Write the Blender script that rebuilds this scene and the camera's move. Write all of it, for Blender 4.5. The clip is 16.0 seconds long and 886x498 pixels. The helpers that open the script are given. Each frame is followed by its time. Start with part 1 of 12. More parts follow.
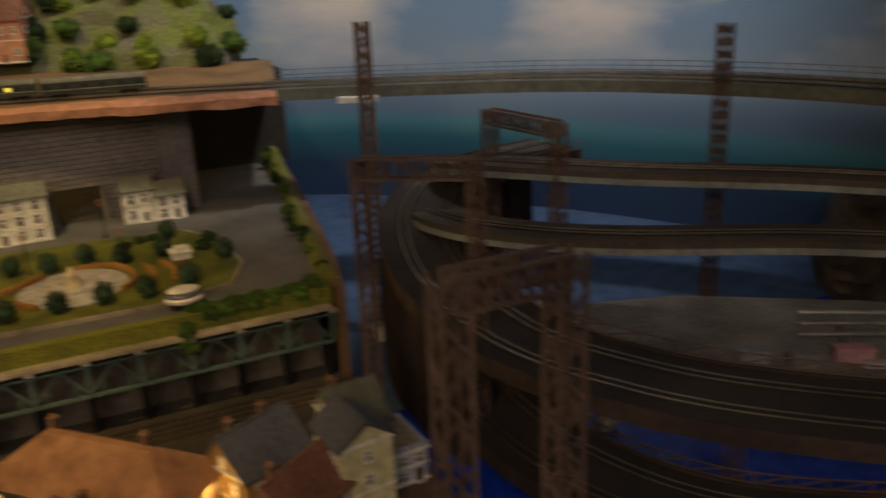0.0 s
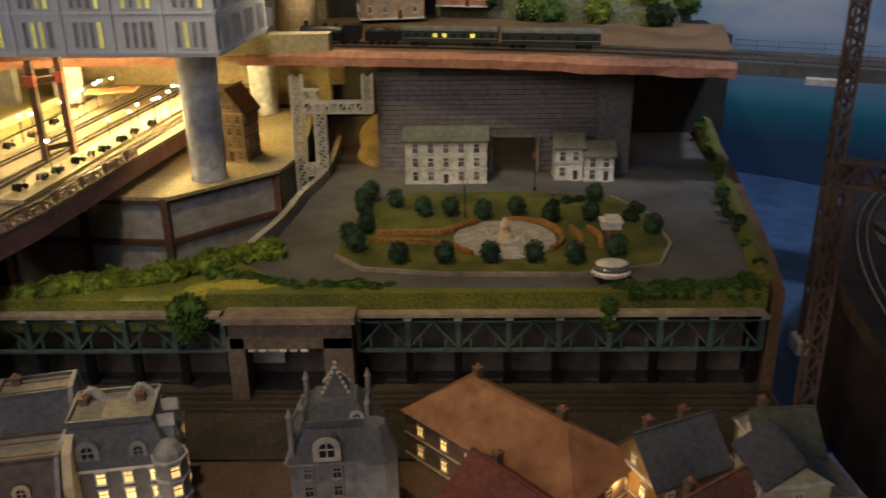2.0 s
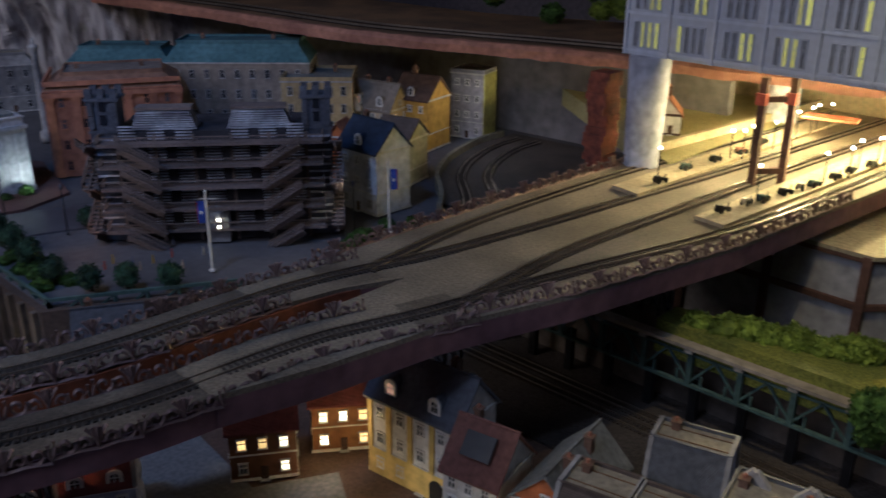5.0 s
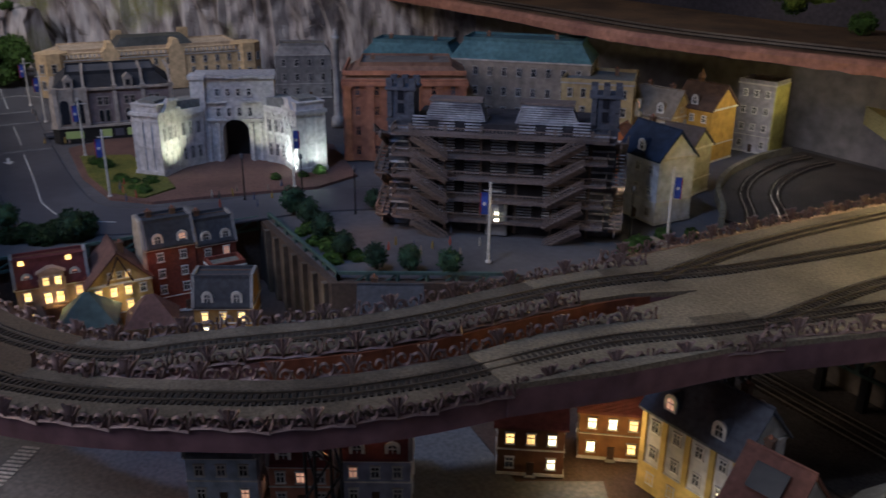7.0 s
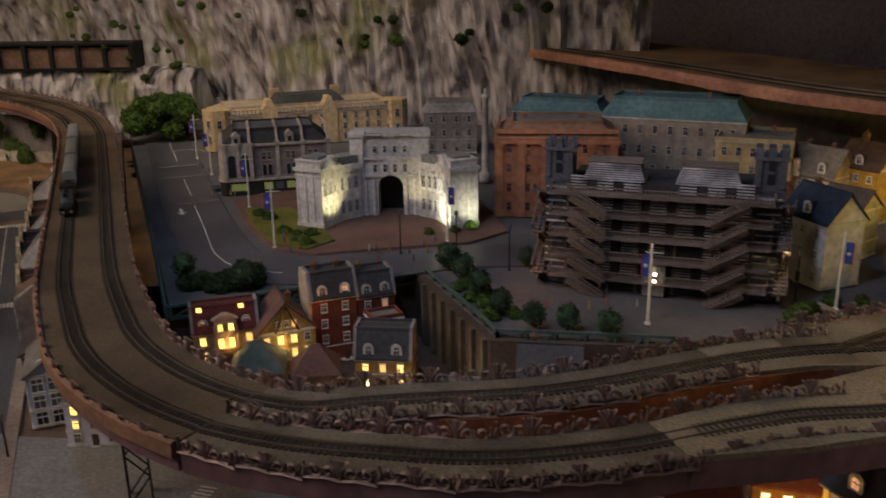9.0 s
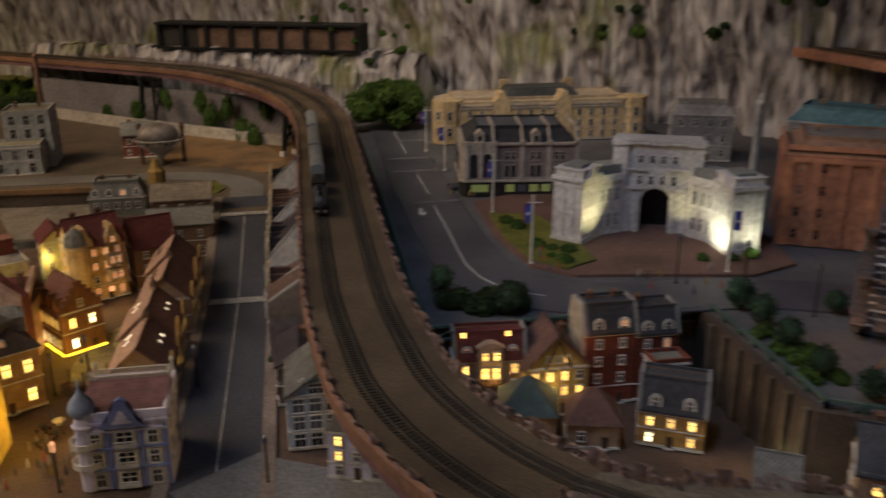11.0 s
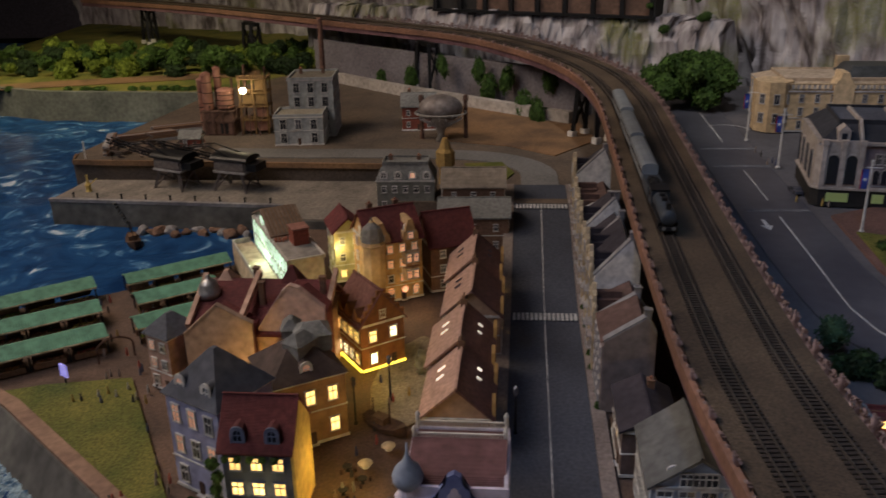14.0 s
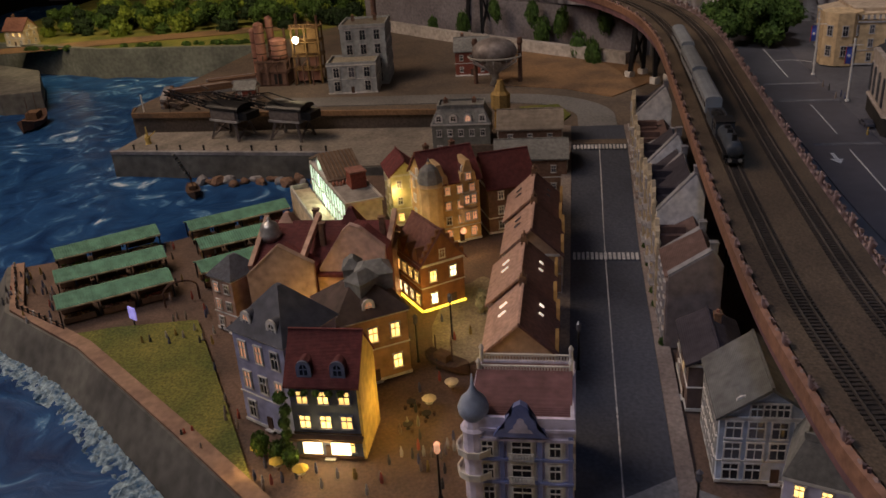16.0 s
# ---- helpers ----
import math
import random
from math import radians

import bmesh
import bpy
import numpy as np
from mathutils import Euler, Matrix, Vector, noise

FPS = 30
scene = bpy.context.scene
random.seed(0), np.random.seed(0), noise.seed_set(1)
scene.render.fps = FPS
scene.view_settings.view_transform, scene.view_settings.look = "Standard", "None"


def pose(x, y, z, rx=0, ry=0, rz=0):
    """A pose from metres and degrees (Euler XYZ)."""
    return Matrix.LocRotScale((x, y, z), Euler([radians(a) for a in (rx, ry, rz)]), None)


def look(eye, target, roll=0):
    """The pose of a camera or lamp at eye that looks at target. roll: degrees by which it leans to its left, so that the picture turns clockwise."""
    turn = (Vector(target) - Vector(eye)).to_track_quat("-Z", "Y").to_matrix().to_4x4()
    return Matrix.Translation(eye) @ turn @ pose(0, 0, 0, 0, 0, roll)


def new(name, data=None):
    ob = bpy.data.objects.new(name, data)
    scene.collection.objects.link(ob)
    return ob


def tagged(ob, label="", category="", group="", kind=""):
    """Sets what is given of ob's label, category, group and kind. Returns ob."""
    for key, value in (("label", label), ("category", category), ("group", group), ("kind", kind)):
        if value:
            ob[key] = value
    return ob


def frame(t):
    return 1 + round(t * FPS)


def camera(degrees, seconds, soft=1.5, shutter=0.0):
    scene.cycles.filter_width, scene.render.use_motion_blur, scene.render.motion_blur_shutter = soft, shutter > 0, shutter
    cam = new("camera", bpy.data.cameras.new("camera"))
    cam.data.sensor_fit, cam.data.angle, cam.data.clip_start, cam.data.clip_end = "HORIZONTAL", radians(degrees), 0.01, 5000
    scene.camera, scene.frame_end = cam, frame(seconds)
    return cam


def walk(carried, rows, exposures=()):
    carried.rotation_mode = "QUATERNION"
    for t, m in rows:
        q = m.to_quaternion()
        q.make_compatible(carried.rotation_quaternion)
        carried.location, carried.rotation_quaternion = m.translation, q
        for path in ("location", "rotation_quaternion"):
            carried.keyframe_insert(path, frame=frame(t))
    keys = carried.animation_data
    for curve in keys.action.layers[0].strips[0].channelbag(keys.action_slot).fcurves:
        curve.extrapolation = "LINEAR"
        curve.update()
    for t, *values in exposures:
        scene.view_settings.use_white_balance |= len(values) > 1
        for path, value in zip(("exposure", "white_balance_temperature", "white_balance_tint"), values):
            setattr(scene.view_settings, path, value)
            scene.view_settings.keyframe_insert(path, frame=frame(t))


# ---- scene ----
cam = camera(54.5, 16.0, shutter=0.6)
PATH = [
    (0, (-0.324, 1.086, 0.797), (0.454, 2.799, 0.119), -2.4),
    (0.5, (-0.37, 1.16, 0.825), (0.137, 2.962, 0.122), -3.2),
    (1, (-0.378, 1.204, 0.825), (-0.064, 3.028, 0.066), 0.3),
    (1.5, (-0.398, 1.204, 0.814), (-0.294, 3.054, 0.061), -0.8),
    (2, (-0.419, 1.206, 0.818), (-0.463, 3.056, 0.06), -0.9),
    (2.5, (-0.434, 1.206, 0.817), (-0.614, 3.057, 0.081), -0.9),
    (3, (-0.5, 1.215, 0.814), (-0.913, 3.033, 0.091), -1.3),
    (3.5, (-0.64, 1.246, 0.814), (-1.349, 2.973, 0.095), -0.0),
    (4, (-0.63, 1.31, 0.807), (-1.634, 2.874, 0.069), 1.5),
    (4.5, (-0.613, 1.352, 0.817), (-1.78, 2.796, 0.073), 1.0),
    (5, (-0.617, 1.348, 0.816), (-1.897, 2.696, 0.079), 0.4),
    (5.2, (-0.619, 1.344, 0.816), (-1.943, 2.648, 0.078), 0.3),
    (7.3, (-0.687, 1.287, 0.795), (-2.332, 2.167, 0.072), 0.2),
    (7.5, (-0.685, 1.283, 0.8), (-2.346, 2.134, 0.082), 0.0),
    (8, (-0.683, 1.275, 0.802), (-2.385, 2.067, 0.113), 0.0),
    (8.2, (-0.682, 1.271, 0.804), (-2.4, 2.043, 0.131), 0.0),
    (10.5, (-0.875, 1.093, 0.846), (-2.725, 1.568, 0.252), -0.9),
    (11, (-0.99, 1.062, 0.836), (-2.853, 1.387, 0.184), -0.2),
    (11.5, (-1.177, 0.996, 0.833), (-3.045, 1.213, 0.15), -1.7),
    (12, (-1.322, 0.953, 0.84), (-3.181, 1.19, 0.143), -1.5),
    (12.5, (-1.352, 0.946, 0.843), (-3.217, 1.095, 0.137), -0.8),
    (13, (-1.378, 0.907, 0.837), (-3.243, 0.916, 0.116), -1.0),
    (13.5, (-1.373, 0.872, 0.842), (-3.234, 0.776, 0.116), -1.1),
    (14, (-1.364, 0.843, 0.838), (-3.215, 0.663, 0.102), -1.3),
    (14.5, (-1.363, 0.823, 0.83), (-3.199, 0.572, 0.076), -1.8),
    (15, (-1.366, 0.826, 0.818), (-3.184, 0.529, 0.038), -2.4),
    (15.5, (-1.362, 0.827, 0.811), (-3.164, 0.508, 0.005), -3.2),
    (16, (-1.36, 0.829, 0.804), (-3.157, 0.529, -0.021), -3.8),
]
LOOKS = [(0, 0.1, 8000, 9), (1.0, 0.02, 6700, 10), (1.5, -0.05, 6150, 10), (2.4, -0.2, 5550, 10), (3.2, -0.33, 4900, 10), (4, -0.35, 4780, 11), (5.2, -0.38, 4850, 12), (7.4, -0.05, 5350, 11), (8.2, -0.05, 5350, 11), (10, 0.0, 9900, 10), (10.5, -0.05, 9900, 10), (11, -0.12, 7200, 7), (11.5, -0.18, 6150, 10), (12.5, -0.18, 6000, 11), (14, -0.15, 5900, 10), (16, -0.2, 6300, 15)]
walk(cam, [(t, look(eye, target, roll)) for t, eye, target, roll in PATH], LOOKS)

# ---- light ----
world = bpy.data.worlds.new("hall")
scene.world = world
world.use_nodes = True
world.node_tree.nodes["Background"].inputs[0].default_value = (0.05, 0.055, 0.075, 1)
world.node_tree.nodes["Background"].inputs[1].default_value = 0.3


def area_lamp(name, eye, target, size, watts, colour):
    data = bpy.data.lights.new(name, "AREA")
    data.shape, data.size, data.energy, data.color = "SQUARE", size, watts, colour
    ob = new(name, data)
    ob.matrix_world = look(eye, target)
    return ob


def point_lamp(name, place, watts, colour, radius=0.01):
    data = bpy.data.lights.new(name, "POINT")
    data.energy, data.color, data.shadow_soft_size = watts, colour, radius
    ob = new(name, data)
    ob.location = place
    return ob


def spot_lamp(name, eye, target, watts, colour, angle=60, radius=0.02, blend=0.6):
    data = bpy.data.lights.new(name, "SPOT")
    data.energy, data.color, data.shadow_soft_size = watts, colour, radius
    data.spot_size, data.spot_blend = radians(angle), blend
    ob = new(name, data)
    ob.matrix_world = look(eye, target)
    return ob


WARM, COOL, AMBER = (1.0, 0.72, 0.38), (0.78, 0.84, 1.0), (1.0, 0.62, 0.2)
area_lamp("hall_light", (-1.5, -0.9, 2.5), (-2.1, 1.3, 0), 1.7, 37.0, (0.98, 0.88, 0.86))
# the *_spot lamps are unseen, added to brighten one area each
spot_lamp("yard_spot", (-0.8, 1.1, 2.4), (-1.1, 2.2, 0.1), 22.0, (0.85, 0.9, 1.0), 24, 0.06, 0.9)
spot_lamp("plaza_spot", (-1.6, 0.9, 2.6), (-2.55, 2.05, 0.15), 70.0, (0.42, 0.62, 1.0), 60, 0.1, 0.9)
area_lamp("hall_light_far", (-3.6, -1.5, 2.6), (-3.8, 0.4, 0), 1.6, 74.0, (1.0, 0.74, 0.5))
spot_lamp("park_spot", (-0.9, 1.7, 2.4), (-0.62, 2.66, 0.15), 92.0, (1.0, 0.7, 0.28), 44, 0.05, 0.9)
spot_lamp("backdrop_spot", (0.6, 2.2, 2.4), (0.9, 3.8, 0.6), 150.0, (0.9, 0.92, 1.0), 75, 0.08, 0.9)
spot_lamp("hill_spot", (-0.9, 2.4, 2.4), (-0.6, 3.6, 0.6), 90.0, (1.0, 0.86, 0.5), 50, 0.06, 0.9)
spot_lamp("shore_spot", (-4.4, -1.5, 2.0), (-5.7, -1.3, 0.1), 120.0, (1.0, 0.82, 0.42), 60, 0.06, 0.9)
spot_lamp("cliff_spot", (-3.2, 1.2, 2.6), (-5.0, 1.7, 0.5), 95.0, (1.0, 0.93, 0.88), 75, 0.08, 0.9)

# ---- tools ----


def node_mat(name):
    m = bpy.data.materials.new(name)
    m.use_nodes = True
    return m, m.node_tree.nodes, m.node_tree.links


def surf(name, col, rough=0.8, var=0.3, scale=60.0, bump=0.25, metal=0.0, col2=None, patch=7.0, bands=0.0, spread=0.12, spec=0.3, axis="Z"):
    """A worn painted surface: colour that drifts at two scales, fine relief, small change from piece to piece."""
    m, n, l = node_mat(name)
    b = n["Principled BSDF"]
    tc = n.new("ShaderNodeTexCoord")
    fine, broad = n.new("ShaderNodeTexNoise"), n.new("ShaderNodeTexNoise")
    fine.inputs["Scale"].default_value, fine.inputs["Detail"].default_value = scale, 6
    broad.inputs["Scale"].default_value, broad.inputs["Detail"].default_value = patch, 3
    for t in (fine, broad):
        l.new(tc.outputs["Object"], t.inputs["Vector"])
    ramp = n.new("ShaderNodeValToRGB")
    c2 = col2 or [c * 0.62 for c in col]
    ramp.color_ramp.elements[0].color, ramp.color_ramp.elements[1].color = (*c2, 1), (*col, 1)
    ramp.color_ramp.elements[0].position, ramp.color_ramp.elements[1].position = 0.32, 0.62
    l.new(broad.outputs["Fac"], ramp.inputs["Fac"])
    info = n.new("ShaderNodeObjectInfo")
    val = n.new("ShaderNodeMapRange")
    val.inputs["To Min"].default_value, val.inputs["To Max"].default_value = 1 - spread, 1 + spread
    l.new(info.outputs["Random"], val.inputs["Value"])
    fv = n.new("ShaderNodeMapRange")
    fv.inputs["From Min"].default_value, fv.inputs["From Max"].default_value = 0.3, 0.7
    fv.inputs["To Min"].default_value, fv.inputs["To Max"].default_value = 1 - var, 1 + var * 0.6
    l.new(fine.outputs["Fac"], fv.inputs["Value"])
    mul = n.new("ShaderNodeMath")
    mul.operation = "MULTIPLY"
    l.new(val.outputs["Result"], mul.inputs[0])
    l.new(fv.outputs["Result"], mul.inputs[1])
    hsv = n.new("ShaderNodeHueSaturation")
    l.new(mul.outputs["Value"], hsv.inputs["Value"])
    l.new(ramp.outputs["Color"], hsv.inputs["Color"])
    l.new(hsv.outputs["Color"], b.inputs["Base Color"])
    b.inputs["Roughness"].default_value, b.inputs["Metallic"].default_value = rough, metal
    b.inputs["Specular IOR Level"].default_value = spec
    bp = n.new("ShaderNodeBump")
    bp.inputs["Strength"].default_value, bp.inputs["Distance"].default_value = bump, 0.002
    if bands:
        wave = n.new("ShaderNodeTexWave")
        wave.bands_direction, wave.inputs["Scale"].default_value = axis, bands
        wave.inputs["Distortion"].default_value, wave.inputs["Detail"].default_value = 0.6, 2
        l.new(tc.outputs["Object"], wave.inputs["Vector"])
        add = n.new("ShaderNodeMath")
        add.operation = "ADD"
        l.new(wave.outputs["Fac"], add.inputs[0])
        l.new(fine.outputs["Fac"], add.inputs[1])
        l.new(add.outputs["Value"], bp.inputs["Height"])
    else:
        l.new(fine.outputs["Fac"], bp.inputs["Height"])
    l.new(bp.outputs["Normal"], b.inputs["Normal"])
    return m


def glow(name, col, power):
    """Something that shines: a lit pane or a bulb, uneven as lamplight behind a curtain."""
    m, n, l = node_mat(name)
    b = n["Principled BSDF"]
    b.inputs["Base Color"].default_value = (*col, 1)
    b.inputs["Emission Color"].default_value = (*col, 1)
    tc, no, info = n.new("ShaderNodeTexCoord"), n.new("ShaderNodeTexNoise"), n.new("ShaderNodeObjectInfo")
    no.inputs["Scale"].default_value = 90
    l.new(tc.outputs["Object"], no.inputs["Vector"])
    a, c, d = n.new("ShaderNodeMapRange"), n.new("ShaderNodeMapRange"), n.new("ShaderNodeMath")
    a.inputs["From Min"].default_value, a.inputs["From Max"].default_value = 0.3, 0.7
    a.inputs["To Min"].default_value, a.inputs["To Max"].default_value = 0.45 * power, 1.2 * power
    c.inputs["To Min"].default_value, c.inputs["To Max"].default_value = 0.45, 1.3
    d.operation = "MULTIPLY"
    l.new(no.outputs["Fac"], a.inputs["Value"])
    l.new(info.outputs["Random"], c.inputs["Value"])
    l.new(a.outputs["Result"], d.inputs[0])
    l.new(c.outputs["Result"], d.inputs[1])
    l.new(d.outputs["Value"], b.inputs["Emission Strength"])
    return m


def glass_mat(name, col, rough=0.12):
    m, n, l = node_mat(name)
    b = n["Principled BSDF"]
    b.inputs["Base Color"].default_value = (*col, 1)
    b.inputs["Roughness"].default_value = rough
    b.inputs["Specular IOR Level"].default_value = 0.6
    return m


def rock_mat():
    """Grey limestone with vertical streaks, dark clefts and moss."""
    m, n, l = node_mat("limestone")
    b = n["Principled BSDF"]
    tc = n.new("ShaderNodeTexCoord")
    mp = n.new("ShaderNodeMapping")
    mp.inputs["Scale"].default_value = (1, 1, 0.22)
    l.new(tc.outputs["Object"], mp.inputs["Vector"])
    a, c, g = n.new("ShaderNodeTexNoise"), n.new("ShaderNodeTexNoise"), n.new("ShaderNodeTexNoise")
    a.inputs["Scale"].default_value, a.inputs["Detail"].default_value = 22, 9
    c.inputs["Scale"].default_value, c.inputs["Detail"].default_value = 90, 5
    g.inputs["Scale"].default_value, g.inputs["Detail"].default_value = 3.2, 5
    l.new(mp.outputs["Vector"], a.inputs["Vector"])
    l.new(tc.outputs["Object"], c.inputs["Vector"])
    l.new(tc.outputs["Object"], g.inputs["Vector"])
    r = n.new("ShaderNodeValToRGB")
    e = r.color_ramp.elements
    e[0].position, e[0].color = 0.33, (0.09, 0.075, 0.075, 1)
    e[1].position, e[1].color = 0.62, (0.5, 0.47, 0.48, 1)
    k = e.new(0.45)
    k.color = (0.28, 0.25, 0.26, 1)
    l.new(a.outputs["Fac"], r.inputs["Fac"])
    mr = n.new("ShaderNodeValToRGB")
    mr.color_ramp.elements[0].position, mr.color_ramp.elements[1].position = 0.54, 0.64
    l.new(g.outputs["Fac"], mr.inputs["Fac"])
    mm = n.new("ShaderNodeMath")
    mm.operation = "MULTIPLY"
    l.new(mr.outputs["Color"], mm.inputs[0])
    l.new(c.outputs["Fac"], mm.inputs[1])
    mix = n.new("ShaderNodeMix")
    mix.data_type = "RGBA"
    l.new(mm.outputs["Value"], mix.inputs["Factor"])
    l.new(r.outputs["Color"], mix.inputs["A"])
    mix.inputs["B"].default_value = (0.2, 0.22, 0.03, 1)
    l.new(mix.outputs["Result"], b.inputs["Base Color"])
    bp = n.new("ShaderNodeBump")
    bp.inputs["Strength"].default_value, bp.inputs["Distance"].default_value = 0.8, 0.02
    l.new(a.outputs["Fac"], bp.inputs["Height"])
    l.new(bp.outputs["Normal"], b.inputs["Normal"])
    b.inputs["Roughness"].default_value = 0.9
    return m


def water_mat():
    m, n, l = node_mat("cast_water")
    b = n["Principled BSDF"]
    tc = n.new("ShaderNodeTexCoord")
    a, c = n.new("ShaderNodeTexNoise"), n.new("ShaderNodeTexNoise")
    a.inputs["Scale"].default_value, a.inputs["Detail"].default_value = 8, 10
    a.inputs["Roughness"].default_value = 0.6
    a.inputs["Distortion"].default_value = 1.7
    c.inputs["Scale"].default_value, c.inputs["Detail"].default_value = 2.3, 4
    l.new(tc.outputs["Object"], a.inputs["Vector"])
    l.new(tc.outputs["Object"], c.inputs["Vector"])
    r = n.new("ShaderNodeValToRGB")
    e = r.color_ramp.elements
    e[0].position, e[0].color = 0.35, (0.006, 0.027, 0.095, 1)
    e[1].position, e[1].color = 0.76, (0.5, 0.58, 0.66, 1)
    k = e.new(0.6)
    k.color = (0.018, 0.068, 0.19, 1)
    k = e.new(0.675)
    k.color = (0.08, 0.19, 0.35, 1)
    ad = n.new("ShaderNodeMath")
    ad.operation = "MULTIPLY_ADD"
    ad.inputs[1].default_value, ad.inputs[2].default_value = 0.3, -0.12
    l.new(c.outputs["Fac"], ad.inputs[0])
    s = n.new("ShaderNodeMath")
    s.operation = "ADD"
    l.new(a.outputs["Fac"], s.inputs[0])
    l.new(ad.outputs["Value"], s.inputs[1])
    l.new(s.outputs["Value"], r.inputs["Fac"])
    l.new(r.outputs["Color"], b.inputs["Base Color"])
    bp = n.new("ShaderNodeBump")
    bp.inputs["Strength"].default_value, bp.inputs["Distance"].default_value = 0.5, 0.01
    l.new(a.outputs["Fac"], bp.inputs["Height"])
    l.new(bp.outputs["Normal"], b.inputs["Normal"])
    b.inputs["Roughness"].default_value = 0.4
    b.inputs["Specular IOR Level"].default_value = 0.08
    return m


def sky_paint():
    """The painted wall behind the layout: dark water, a teal band, grey-blue distance and clouds."""
    m, n, l = node_mat("painted_sky")
    b = n["Principled BSDF"]
    tc, sep = n.new("ShaderNodeTexCoord"), n.new("ShaderNodeSeparateXYZ")
    l.new(tc.outputs["Object"], sep.inputs["Vector"])
    mr = n.new("ShaderNodeMapRange")
    mr.inputs["From Min"].default_value, mr.inputs["From Max"].default_value = -0.1, 1.5
    l.new(sep.outputs["Z"], mr.inputs["Value"])
    r = n.new("ShaderNodeValToRGB")
    e = r.color_ramp.elements
    e[0].position, e[0].color = 0.0, (0.01, 0.03, 0.09, 1)
    e[1].position, e[1].color = 1.0, (0.2, 0.33, 0.5, 1)
    for at, col in ((0.10, (0.008, 0.035, 0.085, 1)), (0.165, (0.01, 0.11, 0.16, 1)), (0.2, (0.06, 0.2, 0.27, 1)), (0.22, (0.1, 0.17, 0.27, 1)), (0.33, (0.19, 0.28, 0.4, 1)), (0.5, (0.13, 0.25, 0.42, 1))):
        k = e.new(at)
        k.color = col
    l.new(mr.outputs["Result"], r.inputs["Fac"])
    mp = n.new("ShaderNodeMapping")
    mp.inputs["Scale"].default_value = (1.0, 1.0, 2.4)
    no = n.new("ShaderNodeTexNoise")
    no.inputs["Scale"].default_value, no.inputs["Detail"].default_value = 1.6, 6
    l.new(tc.outputs["Object"], mp.inputs["Vector"])
    l.new(mp.outputs["Vector"], no.inputs["Vector"])
    cr = n.new("ShaderNodeValToRGB")
    cr.color_ramp.elements[0].position, cr.color_ramp.elements[1].position = 0.43, 0.62
    l.new(no.outputs["Fac"], cr.inputs["Fac"])
    up = n.new("ShaderNodeMapRange")
    up.inputs["From Min"].default_value, up.inputs["From Max"].default_value = 0.32, 0.6
    l.new(sep.outputs["Z"], up.inputs["Value"])
    mu = n.new("ShaderNodeMath")
    mu.operation = "MULTIPLY"
    l.new(cr.outputs["Color"], mu.inputs[0])
    l.new(up.outputs["Result"], mu.inputs[1])
    mix = n.new("ShaderNodeMix")
    mix.data_type = "RGBA"
    l.new(mu.outputs["Value"], mix.inputs["Factor"])
    l.new(r.outputs["Color"], mix.inputs["A"])
    mix.inputs["B"].default_value = (0.6, 0.56, 0.54, 1)
    l.new(mix.outputs["Result"], b.inputs["Base Color"])
    b.inputs["Roughness"].default_value = 0.85
    return m


STONE = surf("pale_stone", (0.5, 0.48, 0.47), col2=(0.33, 0.31, 0.31))
GREYSTONE = surf("grey_stone", (0.3, 0.29, 0.29), col2=(0.17, 0.16, 0.17))
CONCRETE = surf("concrete", (0.28, 0.26, 0.24), col2=(0.17, 0.15, 0.14), scale=90)
QUAY = surf("quay_wall", (0.15, 0.145, 0.13), col2=(0.07, 0.068, 0.065), patch=5, scale=40)
ASPHALT = surf("model_asphalt", (0.075, 0.083, 0.11), col2=(0.045, 0.05, 0.068), scale=150, patch=4, rough=0.7, spec=0.35)
ASPHALT_LIGHT = surf("worn_asphalt", (0.17, 0.165, 0.16), col2=(0.11, 0.105, 0.1), scale=120, patch=5)
PAVING = surf("paving", (0.24, 0.2, 0.18), col2=(0.15, 0.12, 0.11), scale=160)
REDPAVE = surf("brick_paving", (0.2, 0.11, 0.09), col2=(0.12, 0.07, 0.06), scale=200)
EARTH = surf("brown_scatter", (0.24, 0.14, 0.07), col2=(0.12, 0.075, 0.045), scale=140, bump=0.6)
BALLAST = surf("ballast", (0.125, 0.088, 0.056), col2=(0.062, 0.043, 0.03), scale=260, bump=0.9, var=0.5)
BALLAST_DARK = surf("dark_ballast", (0.085, 0.07, 0.06), col2=(0.045, 0.038, 0.035), scale=220, bump=0.8, var=0.5)
SANDBOARD = surf("sand_board", (0.42, 0.36, 0.24), col2=(0.3, 0.25, 0.17), scale=120, bump=0.4)
GRASS = surf("green_scatter", (0.16, 0.19, 0.035), col2=(0.085, 0.11, 0.025), scale=240, bump=0.9, var=0.5, patch=10)
GRASS_OLIVE = surf("olive_scatter", (0.19, 0.175, 0.036), col2=(0.085, 0.105, 0.02), scale=200, bump=0.9, var=0.5, patch=9)
FASCIA = surf("fascia_paint", (0.2, 0.11, 0.125), col2=(0.13, 0.07, 0.085), scale=40)
FASCIA_ORANGE = surf("terracotta_edge", (0.42, 0.2, 0.13), col2=(0.26, 0.12, 0.085), scale=60, bump=0.8)
RUST = surf("rust_brown", (0.13, 0.07, 0.05), col2=(0.07, 0.04, 0.03), scale=90)
SCROLL = surf("cast_scroll", (0.33, 0.23, 0.21), col2=(0.13, 0.085, 0.08), scale=120, metal=0.2, rough=0.5)
RAIL = surf("rail_steel", (0.42, 0.36, 0.3), metal=0.85, rough=0.35, var=0.2, spec=0.5)
SLEEPER = surf("sleeper", (0.05, 0.038, 0.03), scale=200, var=0.5)
